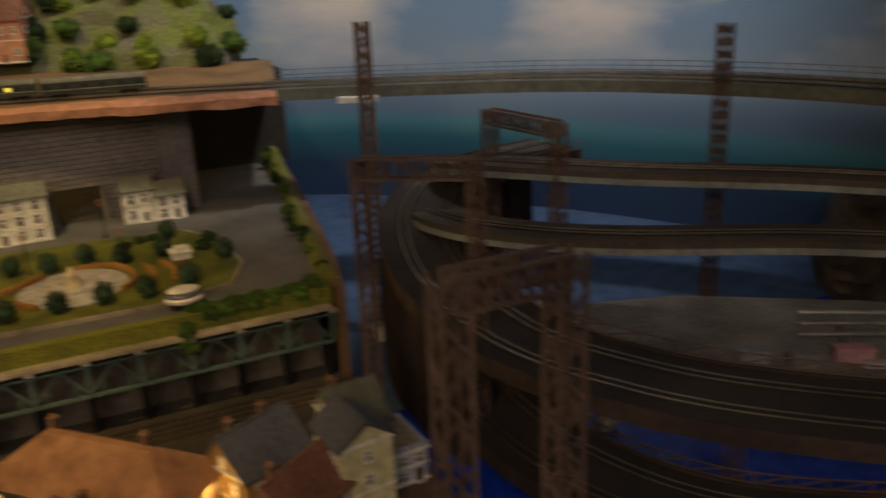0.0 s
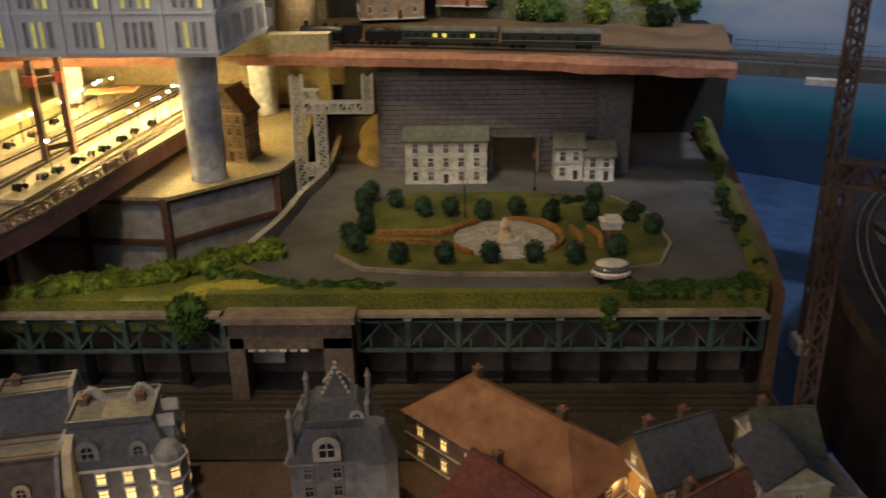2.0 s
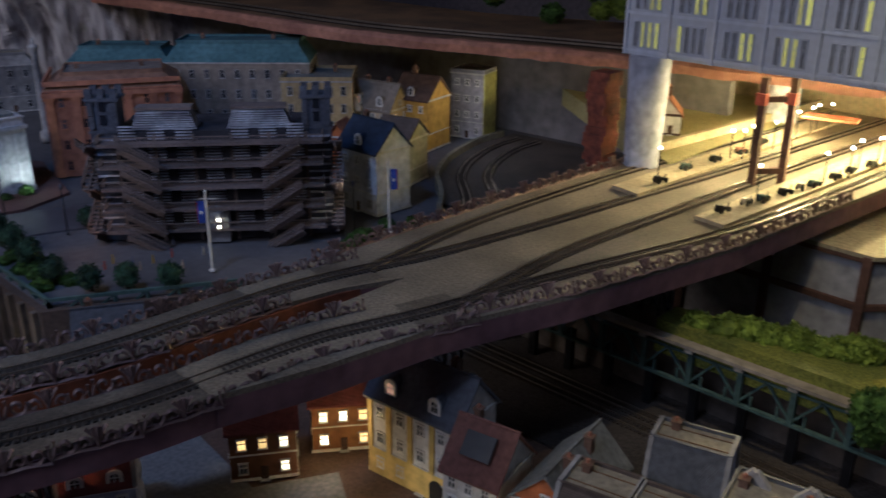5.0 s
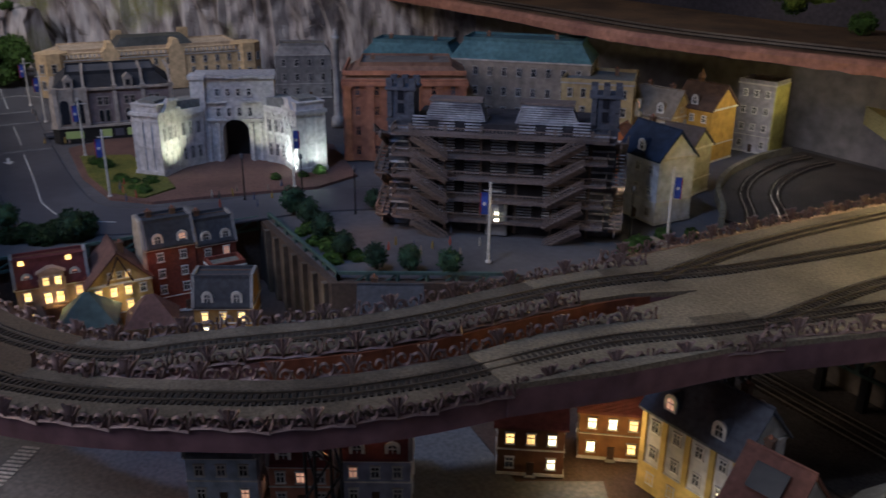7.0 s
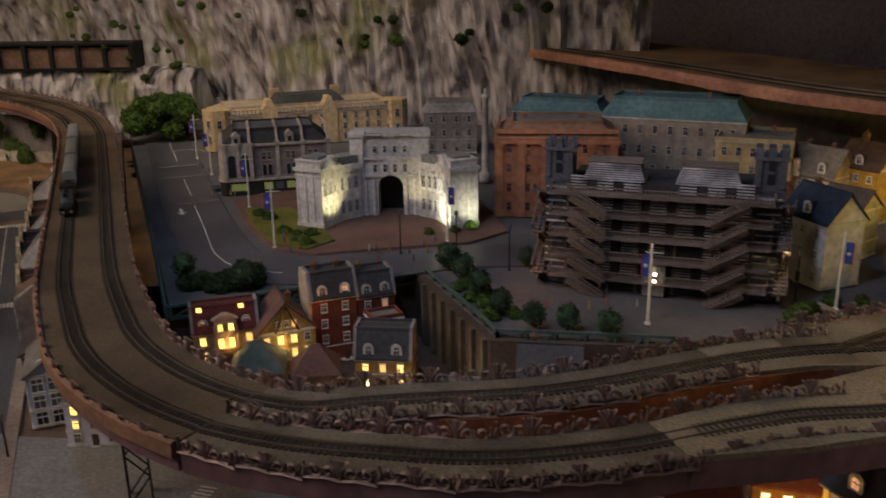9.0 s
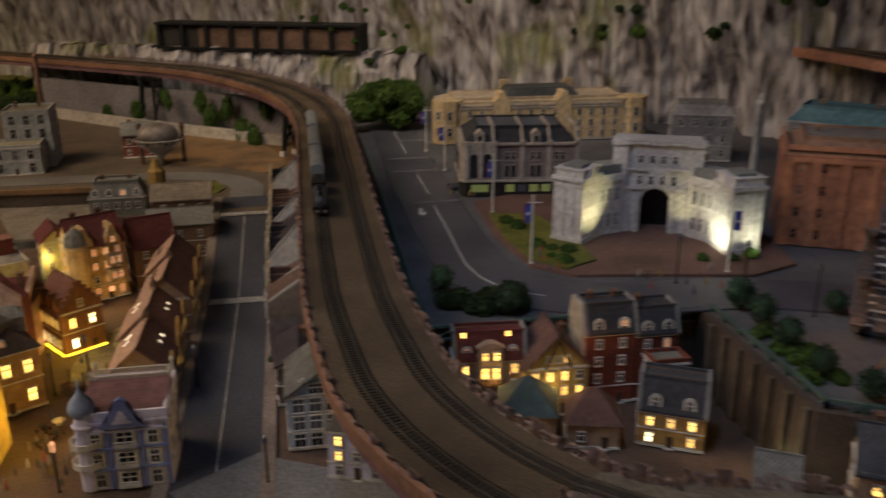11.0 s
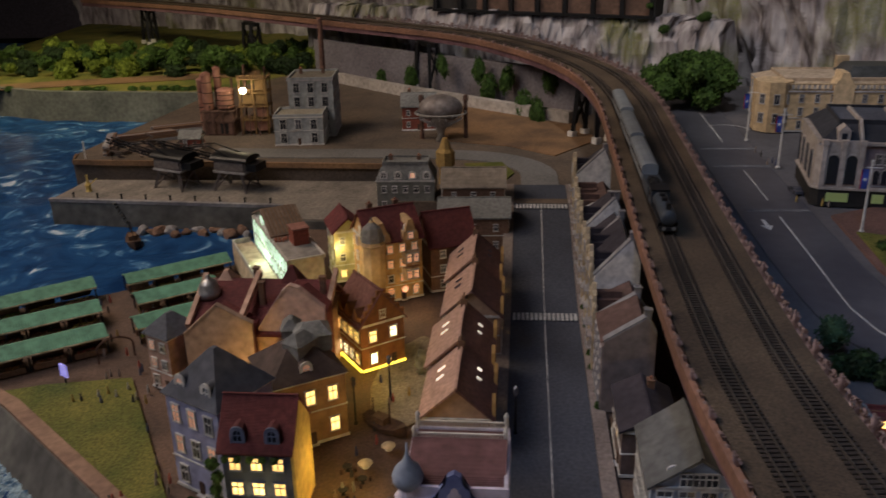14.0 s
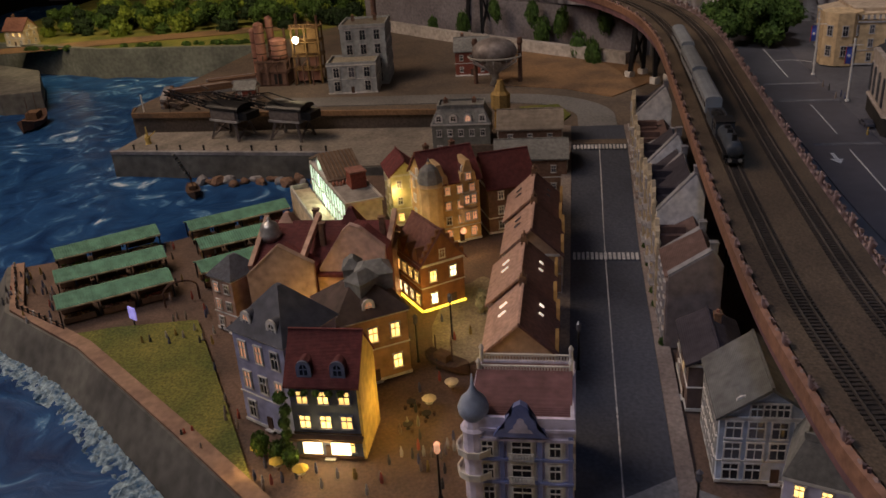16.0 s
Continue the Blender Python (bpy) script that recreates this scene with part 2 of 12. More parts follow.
STEEL_GREEN = surf("green_girder", (0.09, 0.14, 0.125), col2=(0.05, 0.085, 0.08), scale=110, rough=0.6)
STEEL_BROWN = surf("brown_lattice", (0.14, 0.092, 0.075), col2=(0.075, 0.05, 0.044), scale=120, rough=0.6)
STEEL_GREY = surf("grey_lattice", (0.36, 0.34, 0.3), col2=(0.22, 0.2, 0.18), scale=120, rough=0.6)
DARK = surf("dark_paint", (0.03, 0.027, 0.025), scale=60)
BLACKIRON = surf("black_iron", (0.022, 0.022, 0.024), rough=0.4, metal=0.3, scale=100)
TIMBER = surf("brown_timber", (0.2, 0.115, 0.065), col2=(0.1, 0.06, 0.035), scale=120)
TIMBER_DARK = surf("dark_timber", (0.085, 0.05, 0.035), scale=120)
BOARD = surf("grey_boards", (0.2, 0.185, 0.2), col2=(0.13, 0.115, 0.125), scale=90, patch=5)
WHITE = surf("white_paint", (0.7, 0.68, 0.64), col2=(0.55, 0.52, 0.48))
LILAC = surf("lilac_render", (0.66, 0.62, 0.74), col2=(0.54, 0.5, 0.64))
BLUE_TRIM = surf("blue_trim", (0.24, 0.28, 0.52), col2=(0.17, 0.2, 0.4))
BLUEWHITE = surf("pale_blue_render", (0.5, 0.56, 0.66), col2=(0.36, 0.42, 0.55))
PEWTER = surf("blue_grey_render", (0.36, 0.37, 0.47), col2=(0.26, 0.27, 0.37))
CREAM = surf("cream_render", (0.6, 0.5, 0.34), col2=(0.45, 0.36, 0.24))
YELLOW = surf("yellow_render", (0.62, 0.46, 0.14), col2=(0.48, 0.34, 0.1))
PALEYELLOW = surf("pale_yellow_render", (0.62, 0.58, 0.36), col2=(0.48, 0.44, 0.26))
OCHRE = surf("ochre_render", (0.5, 0.3, 0.1), col2=(0.35, 0.2, 0.07))
ORANGE = surf("orange_render", (0.62, 0.2, 0.06), col2=(0.48, 0.15, 0.05))
TERRACOTTA = surf("terracotta_render", (0.42, 0.19, 0.12), col2=(0.28, 0.12, 0.08))
TAN = surf("tan_render", (0.42, 0.29, 0.2), col2=(0.3, 0.2, 0.14))
BRICK = surf("red_brick", (0.25, 0.07, 0.045), col2=(0.15, 0.045, 0.03), bands=140, scale=160)
BRICK_BROWN = surf("brown_brick", (0.2, 0.12, 0.08), col2=(0.12, 0.07, 0.05), bands=140, scale=160)
TILE_RED = surf("red_tiles", (0.27, 0.125, 0.095), col2=(0.17, 0.075, 0.06), bands=210, scale=110, bump=0.6)
TILE_ORANGE = surf("orange_tiles", (0.4, 0.17, 0.09), col2=(0.27, 0.11, 0.06), bands=210, scale=110, bump=0.6)
TILE_PINK = surf("weathered_pink_tiles", (0.34, 0.2, 0.165), col2=(0.23, 0.125, 0.1), bands=210, scale=110, bump=0.5)
SALMON = surf("salmon_render", (0.52, 0.34, 0.26), col2=(0.38, 0.24, 0.18))
TILE_DARKRED = surf("dark_red_tiles", (0.16, 0.04, 0.04), col2=(0.1, 0.028, 0.03), bands=210, scale=110, bump=0.6)
SLATE = surf("slate", (0.13, 0.138, 0.17), col2=(0.075, 0.08, 0.1), bands=210, scale=120, bump=0.6, rough=0.6)
SLATE_GREY = surf("grey_slate", (0.27, 0.27, 0.26), col2=(0.16, 0.16, 0.155), bands=210, scale=120, bump=0.5)
LEADTOP = surf("flat_roof_felt", (0.26, 0.235, 0.19), col2=(0.17, 0.15, 0.12), scale=120)
COPPER = surf("copper_green_roof", (0.1, 0.19, 0.215), col2=(0.055, 0.115, 0.135), bands=20, scale=80)
GREENROOF = surf("green_corrugated_roof", (0.13, 0.3, 0.2), col2=(0.09, 0.2, 0.14), scale=60)
BLUECONC = surf("pale_blue_panels", (0.56, 0.6, 0.72), col2=(0.5, 0.54, 0.66), scale=70, bump=0.1, var=0.1)
LEAF = surf("leaf_green", (0.07, 0.13, 0.022), col2=(0.035, 0.07, 0.013), scale=60, var=0.5, patch=40, spread=0.3)
LEAF_YELLOW = surf("leaf_yellow_green", (0.2, 0.26, 0.03), col2=(0.11, 0.16, 0.018), scale=60, var=0.5, patch=30, spread=0.3)
LEAF_DARK = surf("leaf_dark", (0.025, 0.05, 0.015), col2=(0.015, 0.03, 0.01), scale=60, var=0.5, patch=40, spread=0.3)
FLOWER = surf("orange_hedge", (0.42, 0.2, 0.06), col2=(0.22, 0.11, 0.03), scale=180, var=0.5, bump=0.8)
SILVER = surf("silver_sheet", (0.5, 0.48, 0.45), metal=0.7, rough=0.4, scale=90)
COACHGREY = surf("grey_coach_paint", (0.25, 0.27, 0.29), rough=0.4, var=0.12)
COACHGREEN = surf("dark_green_coach", (0.035, 0.042, 0.032), rough=0.4, var=0.12)
SKIN = surf("figurine_paint", (0.3, 0.24, 0.2), spread=0.6, var=0.4, scale=300)
FLAGBLUE = surf("blue_banner", (0.06, 0.1, 0.42))
FLAGRED = surf("red_banner_stripe", (0.4, 0.04, 0.05))
ROCK, WATER, SKYPAINT = rock_mat(), water_mat(), sky_paint()
SEAFLAT = surf("blue_base_paint", (0.055, 0.1, 0.2), col2=(0.045, 0.085, 0.18), scale=20, patch=2, bump=0.05, rough=0.6)
LIT = glow("lit_window", (1.0, 0.6, 0.16), 3.4)
LITHOT = glow("bright_window", (1.0, 0.78, 0.42), 7.0)
LITDIM = glow("dim_window", (1.0, 0.5, 0.28), 0.7)
LITYEL = glow("office_window", (0.9, 0.78, 0.1), 0.9)
LITGREEN = glow("shop_front_light", (0.72, 1.0, 0.7), 1.7)
BULB = glow("bulb", (1.0, 0.85, 0.5), 30.0)
REDBULB = glow("red_bulb", (1.0, 0.05, 0.05), 4.0)
PANE = glass_mat("dark_pane", (0.02, 0.022, 0.03))
PANE_GREY = glass_mat("grey_pane", (0.1, 0.1, 0.12))


def smoothed(bm, bevel=0.0):
    if bevel:
        bmesh.ops.bevel(bm, geom=bm.edges[:], offset=bevel, segments=1, affect="EDGES")
    return bm


def box(bm, x, y, z, sx, sy, sz, rz=0.0):
    """A box centred on (x, y) that stands on z."""
    m = pose(x, y, z + sz / 2, 0, 0, rz) @ Matrix.Diagonal((sx, sy, sz, 1))
    return bmesh.ops.create_cube(bm, size=1, matrix=m)["verts"]


def beam(bm, a, b, t, u=None):
    """A square bar from a to b."""
    a, b = Vector(a), Vector(b)
    d = b - a
    m = Matrix.Translation((a + b) / 2) @ d.to_track_quat("Z", "Y").to_matrix().to_4x4() @ Matrix.Diagonal((t, u or t, d.length, 1))
    bmesh.ops.create_cube(bm, size=1, matrix=m)


def prism(bm, pts, z0, z1):
    low, high = [bm.verts.new((x, y, z0)) for x, y in pts], [bm.verts.new((x, y, z1)) for x, y in pts]
    k = len(pts)
    bm.faces.new(high)
    bm.faces.new(low[::-1])
    for i in range(k):
        bm.faces.new((low[i], low[(i + 1) % k], high[(i + 1) % k], high[i]))


def frustum(bm, low, z0, high, z1):
    """A solid between two rings of the same number of corners."""
    a, b = [bm.verts.new((x, y, z0)) for x, y in low], [bm.verts.new((x, y, z1)) for x, y in high]
    k = len(low)
    bm.faces.new(b)
    bm.faces.new(a[::-1])
    for i in range(k):
        bm.faces.new((a[i], a[(i + 1) % k], b[(i + 1) % k], b[i]))


def lathe(bm, profile, n=16, x=0.0, y=0.0):
    rings = [[bm.verts.new((x + r * math.cos(2 * math.pi * i / n), y + r * math.sin(2 * math.pi * i / n), z)) for i in range(n)] for r, z in profile]
    for p, q in zip(rings, rings[1:]):
        for i in range(n):
            bm.faces.new((p[i], p[(i + 1) % n], q[(i + 1) % n], q[i]))
    bm.faces.new(rings[0][::-1])
    bm.faces.new(rings[-1])


def tube(bm, pts, r, n=5):
    pts = [Vector(p) for p in pts]
    rings = []
    for i, p in enumerate(pts):
        d = (pts[min(i + 1, len(pts) - 1)] - pts[max(i - 1, 0)]).normalized()
        q = d.to_track_quat("Z", "Y")
        rings.append([bm.verts.new(p + q @ Vector((r * math.cos(2 * math.pi * k / n), r * math.sin(2 * math.pi * k / n), 0))) for k in range(n)])
    for a, b in zip(rings, rings[1:]):
        for k in range(n):
            bm.faces.new((a[k], a[(k + 1) % n], b[(k + 1) % n], b[k]))
    bm.faces.new(rings[0][::-1])
    bm.faces.new(rings[-1])


def curve_through(pts, step=0.03):
    """Even points along a smooth line through the given ones."""
    p = [Vector(q) for q in pts]
    p = [2 * p[0] - p[1], *p, 2 * p[-1] - p[-2]]
    out = []
    for i in range(1, len(p) - 2):
        n = max(1, int((p[i + 1] - p[i]).length / step))
        for k in range(n):
            t = k / n
            a, b, c, d = p[i - 1 : i + 3]
            out.append(0.5 * (2 * b + (c - a) * t + (2 * a - 5 * b + 4 * c - d) * t * t + (3 * b - a - 3 * c + d) * t**3))
    out.append(p[-2])
    return out


def arc(cx, cy, r, a0, a1, z0, z1, n=12):
    return [(cx + r * math.cos(radians(a0 + (a1 - a0) * i / n)), cy + r * math.sin(radians(a0 + (a1 - a0) * i / n)), z0 + (z1 - z0) * i / n) for i in range(n + 1)]


def normals(path):
    out = []
    for i in range(len(path)):
        d = path[min(i + 1, len(path) - 1)] - path[max(i - 1, 0)]
        out.append(Vector((-d.y, d.x, 0)).normalized())
    return out


def shifted(path, u, dz=0.0):
    return [p + n * u + Vector((0, 0, dz)) for p, n in zip(path, normals(path))]


def sweep(bm, path, prof):
    """A profile of (sideways, up) corners, drawn along the path."""
    rings = [[bm.verts.new(p + n * u + Vector((0, 0, v))) for u, v in prof] for p, n in zip(path, normals(path))]
    k = len(prof)
    for a, b in zip(rings, rings[1:]):
        for i in range(k):
            bm.faces.new((a[i], b[i], b[(i + 1) % k], a[(i + 1) % k]))
    bm.faces.new(rings[0])
    bm.faces.new(rings[-1][::-1])


def mesh_of(bm, name, mat, smooth=False):
    bmesh.ops.recalc_face_normals(bm, faces=bm.faces[:])
    me = bpy.data.meshes.new(name)
    bm.to_mesh(me)
    bm.free()
    if mat:
        me.materials.append(mat)
    if smooth:
        for f in me.polygons:
            f.use_smooth = True
    return me


def part(name, bm, mat, parent, label="", m=None, smooth=False):
    """One mesh under a thing or a part; bm may be a ready mesh that several share."""
    ob = new(name, mesh_of(bm, name, mat, smooth) if isinstance(bm, bmesh.types.BMesh) else bm)
    ob.parent = parent
    if m is not None:
        ob.matrix_basis = m
    return tagged(ob, label)


def thing(name, label, category, m=None, group="", kind=""):
    ob = new(name)
    ob.empty_display_size = 0.01
    if m is not None:
        ob.matrix_basis = m
    return tagged(ob, label, category, group, kind)


def solid(name, bm, mat, label, category, m=None, group="", kind="", smooth=False):
    """A thing that is one mesh."""
    ob = new(name, mesh_of(bm, name, mat, smooth))
    if m is not None:
        ob.matrix_basis = m
    return tagged(ob, label, category, group, kind)


def setting(name, bm, mat, label, category="", smooth=False):
    return solid(name, bm, mat, label, category or name.split("_")[0], kind="structure", smooth=smooth)


BM = bmesh.new

# ---- setting: hall, water, ground levels ----
bm = BM()
box(bm, -1.5, 0.8, -0.9, 16, 14, 0.05)
setting("floor", bm, CONCRETE, "dark concrete floor of the hall", "floor")
bm = BM()
box(bm, -1.5, 0.8, 2.9, 16, 14, 0.1)
setting("ceiling", bm, DARK, "dark painted ceiling of the hall", "ceiling")
for nm, x, y, sx, sy in (("wall_south", -1.5, -6.2, 16, 0.1), ("wall_east", 6.5, 0.8, 0.1, 14), ("wall_west", -9.5, 0.8, 0.1, 14), ("wall_north", -1.5, 7.8, 16, 0.1)):
    bm = BM()
    box(bm, x, y, -0.85, sx, sy, 3.75)
    setting(nm, bm, DARK, "dark painted wall of the hall", "wall")

bm = BM()
bmesh.ops.create_grid(bm, x_segments=160, y_segments=120, size=0.5, matrix=Matrix.Translation((-4.5, -0.9, -0.06)) @ Matrix.Diagonal((6.6, 5.0, 1, 1)))
for v in bm.verts:
    v.co.z += 0.006 * noise.noise(v.co * 9) + 0.004 * noise.noise(v.co * 23)
setting("water", bm, WATER, "blue cast water with white foam streaks", "water", smooth=True)
bm = BM()
prism(bm, [(-1.2, -3.4), (3.2, -3.4), (3.2, 4.6), (-1.2, 4.6)], -0.12, -0.062)
setting("water_base", bm, SEAFLAT, "flat blue painted base board", "water")

# town level
bm = BM()
prism(bm, [(-3.0, -0.46), (-2.79, -0.33), (-2.655, -0.1), (-2.41, 0.2), (-2.24, 0.40), (-1.95, 0.75), (-1.5, 1.15), (-0.9, 1.55), (0.13, 1.75), (0.13, 2.62), (-0.6, 2.62), (-2.9, 2.62), (-3.1, 1.2), (-3.62, 1.2), (-3.62, 0.12), (-3.36, 0.12), (-3.16, -0.14)], -0.05, -0.004)
setting("ground", bm, surf("town_paving", (0.135, 0.085, 0.062), col2=(0.075, 0.05, 0.04), scale=190, patch=9), "brown paved ground of the model town", "ground")
bm = BM()
sweep(bm, [Vector(p) for p in ((-3.0, -0.46, 0), (-2.79, -0.33, 0), (-2.655, -0.1, 0), (-2.41, 0.2, 0), (-2.24, 0.4, 0), (-1.95, 0.75, 0), (-1.5, 1.15, 0))], [(0.012, -0.09), (-0.075, -0.09), (-0.01, 0.004), (0.012, 0.004)])
setting("quay_wall", bm, QUAY, "stained grey concrete sea wall", "wall")
bm = BM()
sweep(bm, [Vector(p) for p in ((-3.0, -0.45, 0.004), (-2.79, -0.32, 0.004), (-2.65, -0.09, 0.004), (-2.405, 0.21, 0.004), (-2.235, 0.41, 0.004), (-1.94, 0.76, 0.004))], [(0.02, 0.0), (-0.008, 0.0), (-0.008, 0.006), (0.02, 0.006)])
setting("quay_coping", bm, surf("coping", (0.3, 0.19, 0.13), col2=(0.2, 0.12, 0.09)), "brown coping along the sea wall", "coping")
# broken foam along the foot of the sea wall
bm = BM()
foot = curve_through([(-3.02, -0.53, -0.056), (-2.74, -0.37, -0.056), (-2.6, -0.14, -0.056), (-2.35, 0.15, -0.056), (-2.18, 0.35, -0.056), (-1.9, 0.7, -0.056), (-1.5, 1.05, -0.056)], 0.008)
rows = []
for i, (p, n) in enumerate(zip(foot, normals(foot))):
    wide = 0.03 + 0.022 * noise.noise(p * 16) + 0.012 * noise.noise(p * 55)
    rows.append([bm.verts.new(p + n * (0.02 - (wide + 0.02) * j / 6) + Vector((0, 0, 0.008 * noise.noise(p * 90 + Vector((0, 0, j))) - 0.006 * (j / 6)))) for j in range(7)])
for p, q in zip(rows, rows[1:]):
    for j in range(6):
        bm.faces.new((p[j], q[j], q[j + 1], p[j + 1]))
setting("foam", bm, surf("sea_foam", (0.3, 0.4, 0.46), col2=(0.03, 0.09, 0.18), scale=200, patch=70, var=0.5, bump=0.9), "pale broken foam along the sea wall", "foam")
# lawn by the sea wall
bm = BM()
prism(bm, [(-2.70, -0.14), (-2.555, 0.015), (-2.42, 0.185), (-2.29, 0.375), (-2.445, 0.284), (-2.614, 0.184), (-2.765, 0.094), (-2.73, -0.065)], -0.003, 0.004)
setting("lawn", bm, GRASS_OLIVE, "olive green lawn beside the sea wall", "lawn")
# main street, flat and then rising to the harbour
street = [Vector(p) for p in ((-1.75, 0.897, 0.0), (-2.4, 0.897, 0.0), (-3.05, 0.897, 0.0), (-3.2, 0.897, 0.012), (-3.45, 0.897, 0.055), (-3.62, 0.897, 0.078), (-3.78, 0.895, 0.082))]
bm = BM()
sweep(bm, street, [(0.074, -0.03), (-0.074, -0.03), (-0.074, 0.001), (0.074, 0.001)])
setting("road", bm, ASPHALT, "dark grey asphalt street with white centre line", "road")
for side in (-1, 1):
    bm = BM()
    sweep(bm, shifted(street, side * 0.087), [(0.0125, -0.03), (-0.0125, -0.03), (-0.0125, 0.0035), (0.0125, 0.0035)])
    setting("pavement", bm, PAVING, "narrow brown pavement along the street", "pavement")
paint = surf("road_paint", (0.62, 0.62, 0.62), var=0.5, scale=200)
bm = BM()
sweep(bm, [p + Vector((0, 0, 0.0012)) for p in street[:6]], [(0.0012, 0), (-0.0012, 0), (-0.0012, 0.0004), (0.0012, 0.0004)])
setting("centre_line", bm, paint, "white centre line of the street", "line")
for zx, zz in ((-3.068, 0.0036), (-3.6, 0.0775)):
    crossing = thing("zebra_crossing", "white striped zebra crossing painted on the street", "crossing", pose(zx, 0.897, zz), "zebra crossings")
    for i in range(15):
        bm = BM()
        box(bm, 0, -0.066 + i * 0.0095, 0, 0.034, 0.006, 0.0016)
        part("stripe", bm, paint, crossing)
bm = BM()
prism(bm, [(-2.33, 0.99), (-1.75, 0.985), (-1.52, 1.16), (-1.2, 1.38), (-1.32, 1.8), (-1.42, 2.0), (-1.56, 1.93), (-1.75, 1.95), (-2.0, 1.8), (-2.16, 1.4), (-2.21, 1.22)], -0.01, 0.0006)
setting("forecourt_asphalt", bm, surf("yard_asphalt", (0.2, 0.205, 0.22), col2=(0.15, 0.153, 0.165), scale=130, patch=5), "dark asphalt yard below the viaduct", "road")
# the road under the viaduct at the front
front_road = curve_through([(-2.3, 0.9, 0.0), (-1.9, 1.18, 0.0), (-1.62, 1.55, 0.0), (-1.5, 1.85, 0.0), (-1.42, 2.0, 0.0)], 0.05)
bm = BM()
sweep(bm, front_road, [(0.09, -0.02), (-0.09, -0.02), (-0.09, 0.0022), (0.09, 0.0022)])
setting("road_front", bm, surf("front_asphalt", (0.2, 0.2, 0.215), col2=(0.15, 0.15, 0.16), scale=130, patch=5), "grey road passing under the railway viaduct", "road")
crossing = thing("zebra_crossing", "white striped zebra crossing under the viaduct", "crossing", pose(-1.97, 1.275, 0.0028, 0, 0, 52), "zebra crossings")
for i in range(12):
    bm = BM()
    box(bm, 0, -0.055 + i * 0.0095, 0, 0.03, 0.0048, 0.0006)
    part("stripe", bm, paint, crossing)

# harbour levels
bm = BM()
prism(bm, [(-4.0, -0.6), (-3.79, -0.62), (-3.74, 0.14), (-3.62, 0.14), (-3.62, 0.45), (-4.02, 0.45)], -0.1, 0.02)
setting("pier", bm, QUAY, "low grey concrete pier in the harbour", "pier")
bm = BM()
prism(bm, [(-3.995, -0.59), (-3.797, -0.61), (-3.747, 0.137), (-3.627, 0.137), (-3.627, 0.447), (-4.0, 0.447)], 0.0202, 0.0235)
setting("pier_paving", bm, surf("pier_slabs", (0.24, 0.21, 0.18), col2=(0.14, 0.125, 0.11), scale=90, patch=12), "worn beige paving of the pier", "pavement")
bm = BM()
sweep(bm, [Vector(p) for p in ((-3.79, -0.62, 0.02), (-3.745, 0.13, 0.02), (-3.625, 0.135, 0.02))], [(0.012, -0.004), (-0.004, -0.004), (-0.004, 0.006), (0.012, 0.006)])
setting("pier_kerb", bm, GREYSTONE, "grey stone kerb along the pier", "kerb")
for i in range(9):
    bm = BM()
    lathe(bm, [(0.004, 0.0), (0.003, 0.003), (0.0026, 0.01), (0.0042, 0.012), (0.004, 0.015), (0.001, 0.017)], 8)
    solid("bollard", bm, BLACKIRON, "dark iron mooring bollard on the pier edge", "bollard", pose(-3.81 + 0.005 * i, -0.55 + i * 0.08, 0.0235), "bollards")
bm = BM()
prism(bm, [(-4.12, -0.68), (-4.04, -0.66), (-4.0, 0.45), (-3.62, 0.5), (-3.62, 1.0), (-3.62, 1.25), (-5.6, 1.3), (-5.8, -0.2), (-5.2, -0.55)], -0.1, 0.08)
setting("quay", bm, surf("quay_ground", (0.16, 0.12, 0.09), col2=(0.1, 0.08, 0.065), scale=120), "dark harbour quay with a stone edge", "quay")
bm = BM()
sweep(bm, [Vector(p) for p in ((-4.1, -0.67, 0.08), (-4.03, -0.65, 0.08), (-3.995, 0.45, 0.08), (-3.64, 0.49, 0.08))], [(0.0, -0.012), (-0.012, -0.012), (-0.012, 0.004), (0.0, 0.004)])
setting("quay_edge", bm, EARTH, "brown timber edge of the quay", "edge")
bm = BM()
sweep(bm, curve_through([(-3.78, 0.897, 0.0815), (-3.95, 0.88, 0.0815), (-4.08, 0.75, 0.0815), (-4.12, 0.5, 0.0815), (-4.12, 0.1, 0.0815), (-4.13, -0.2, 0.0815)], 0.04), [(0.055, -0.005), (-0.055, -0.005), (-0.055, 0.0015), (0.055, 0.0015)])
setting("harbour_road", bm, ASPHALT_LIGHT, "grey road bending along the quay", "road")
bm = BM()
prism(bm, [(-4.3, 0.55), (-4.22, 0.8), (-4.1, 0.95), (-4.3, 1.1), (-4.9, 1.0), (-4.95, 0.6)], 0.08, 0.0835)
setting("harbour_lawn", bm, EARTH, "brown grassy patch beside the harbour road", "lawn")
bm = BM()
prism(bm, [(-4.0, 0.66), (-3.86, 0.7), (-3.84, 0.8), (-3.9, 0.82), (-4.02, 0.78)], 0.08, 0.084)
setting("corner_lawn", bm, GRASS_OLIVE, "small green island inside the road bend", "lawn")
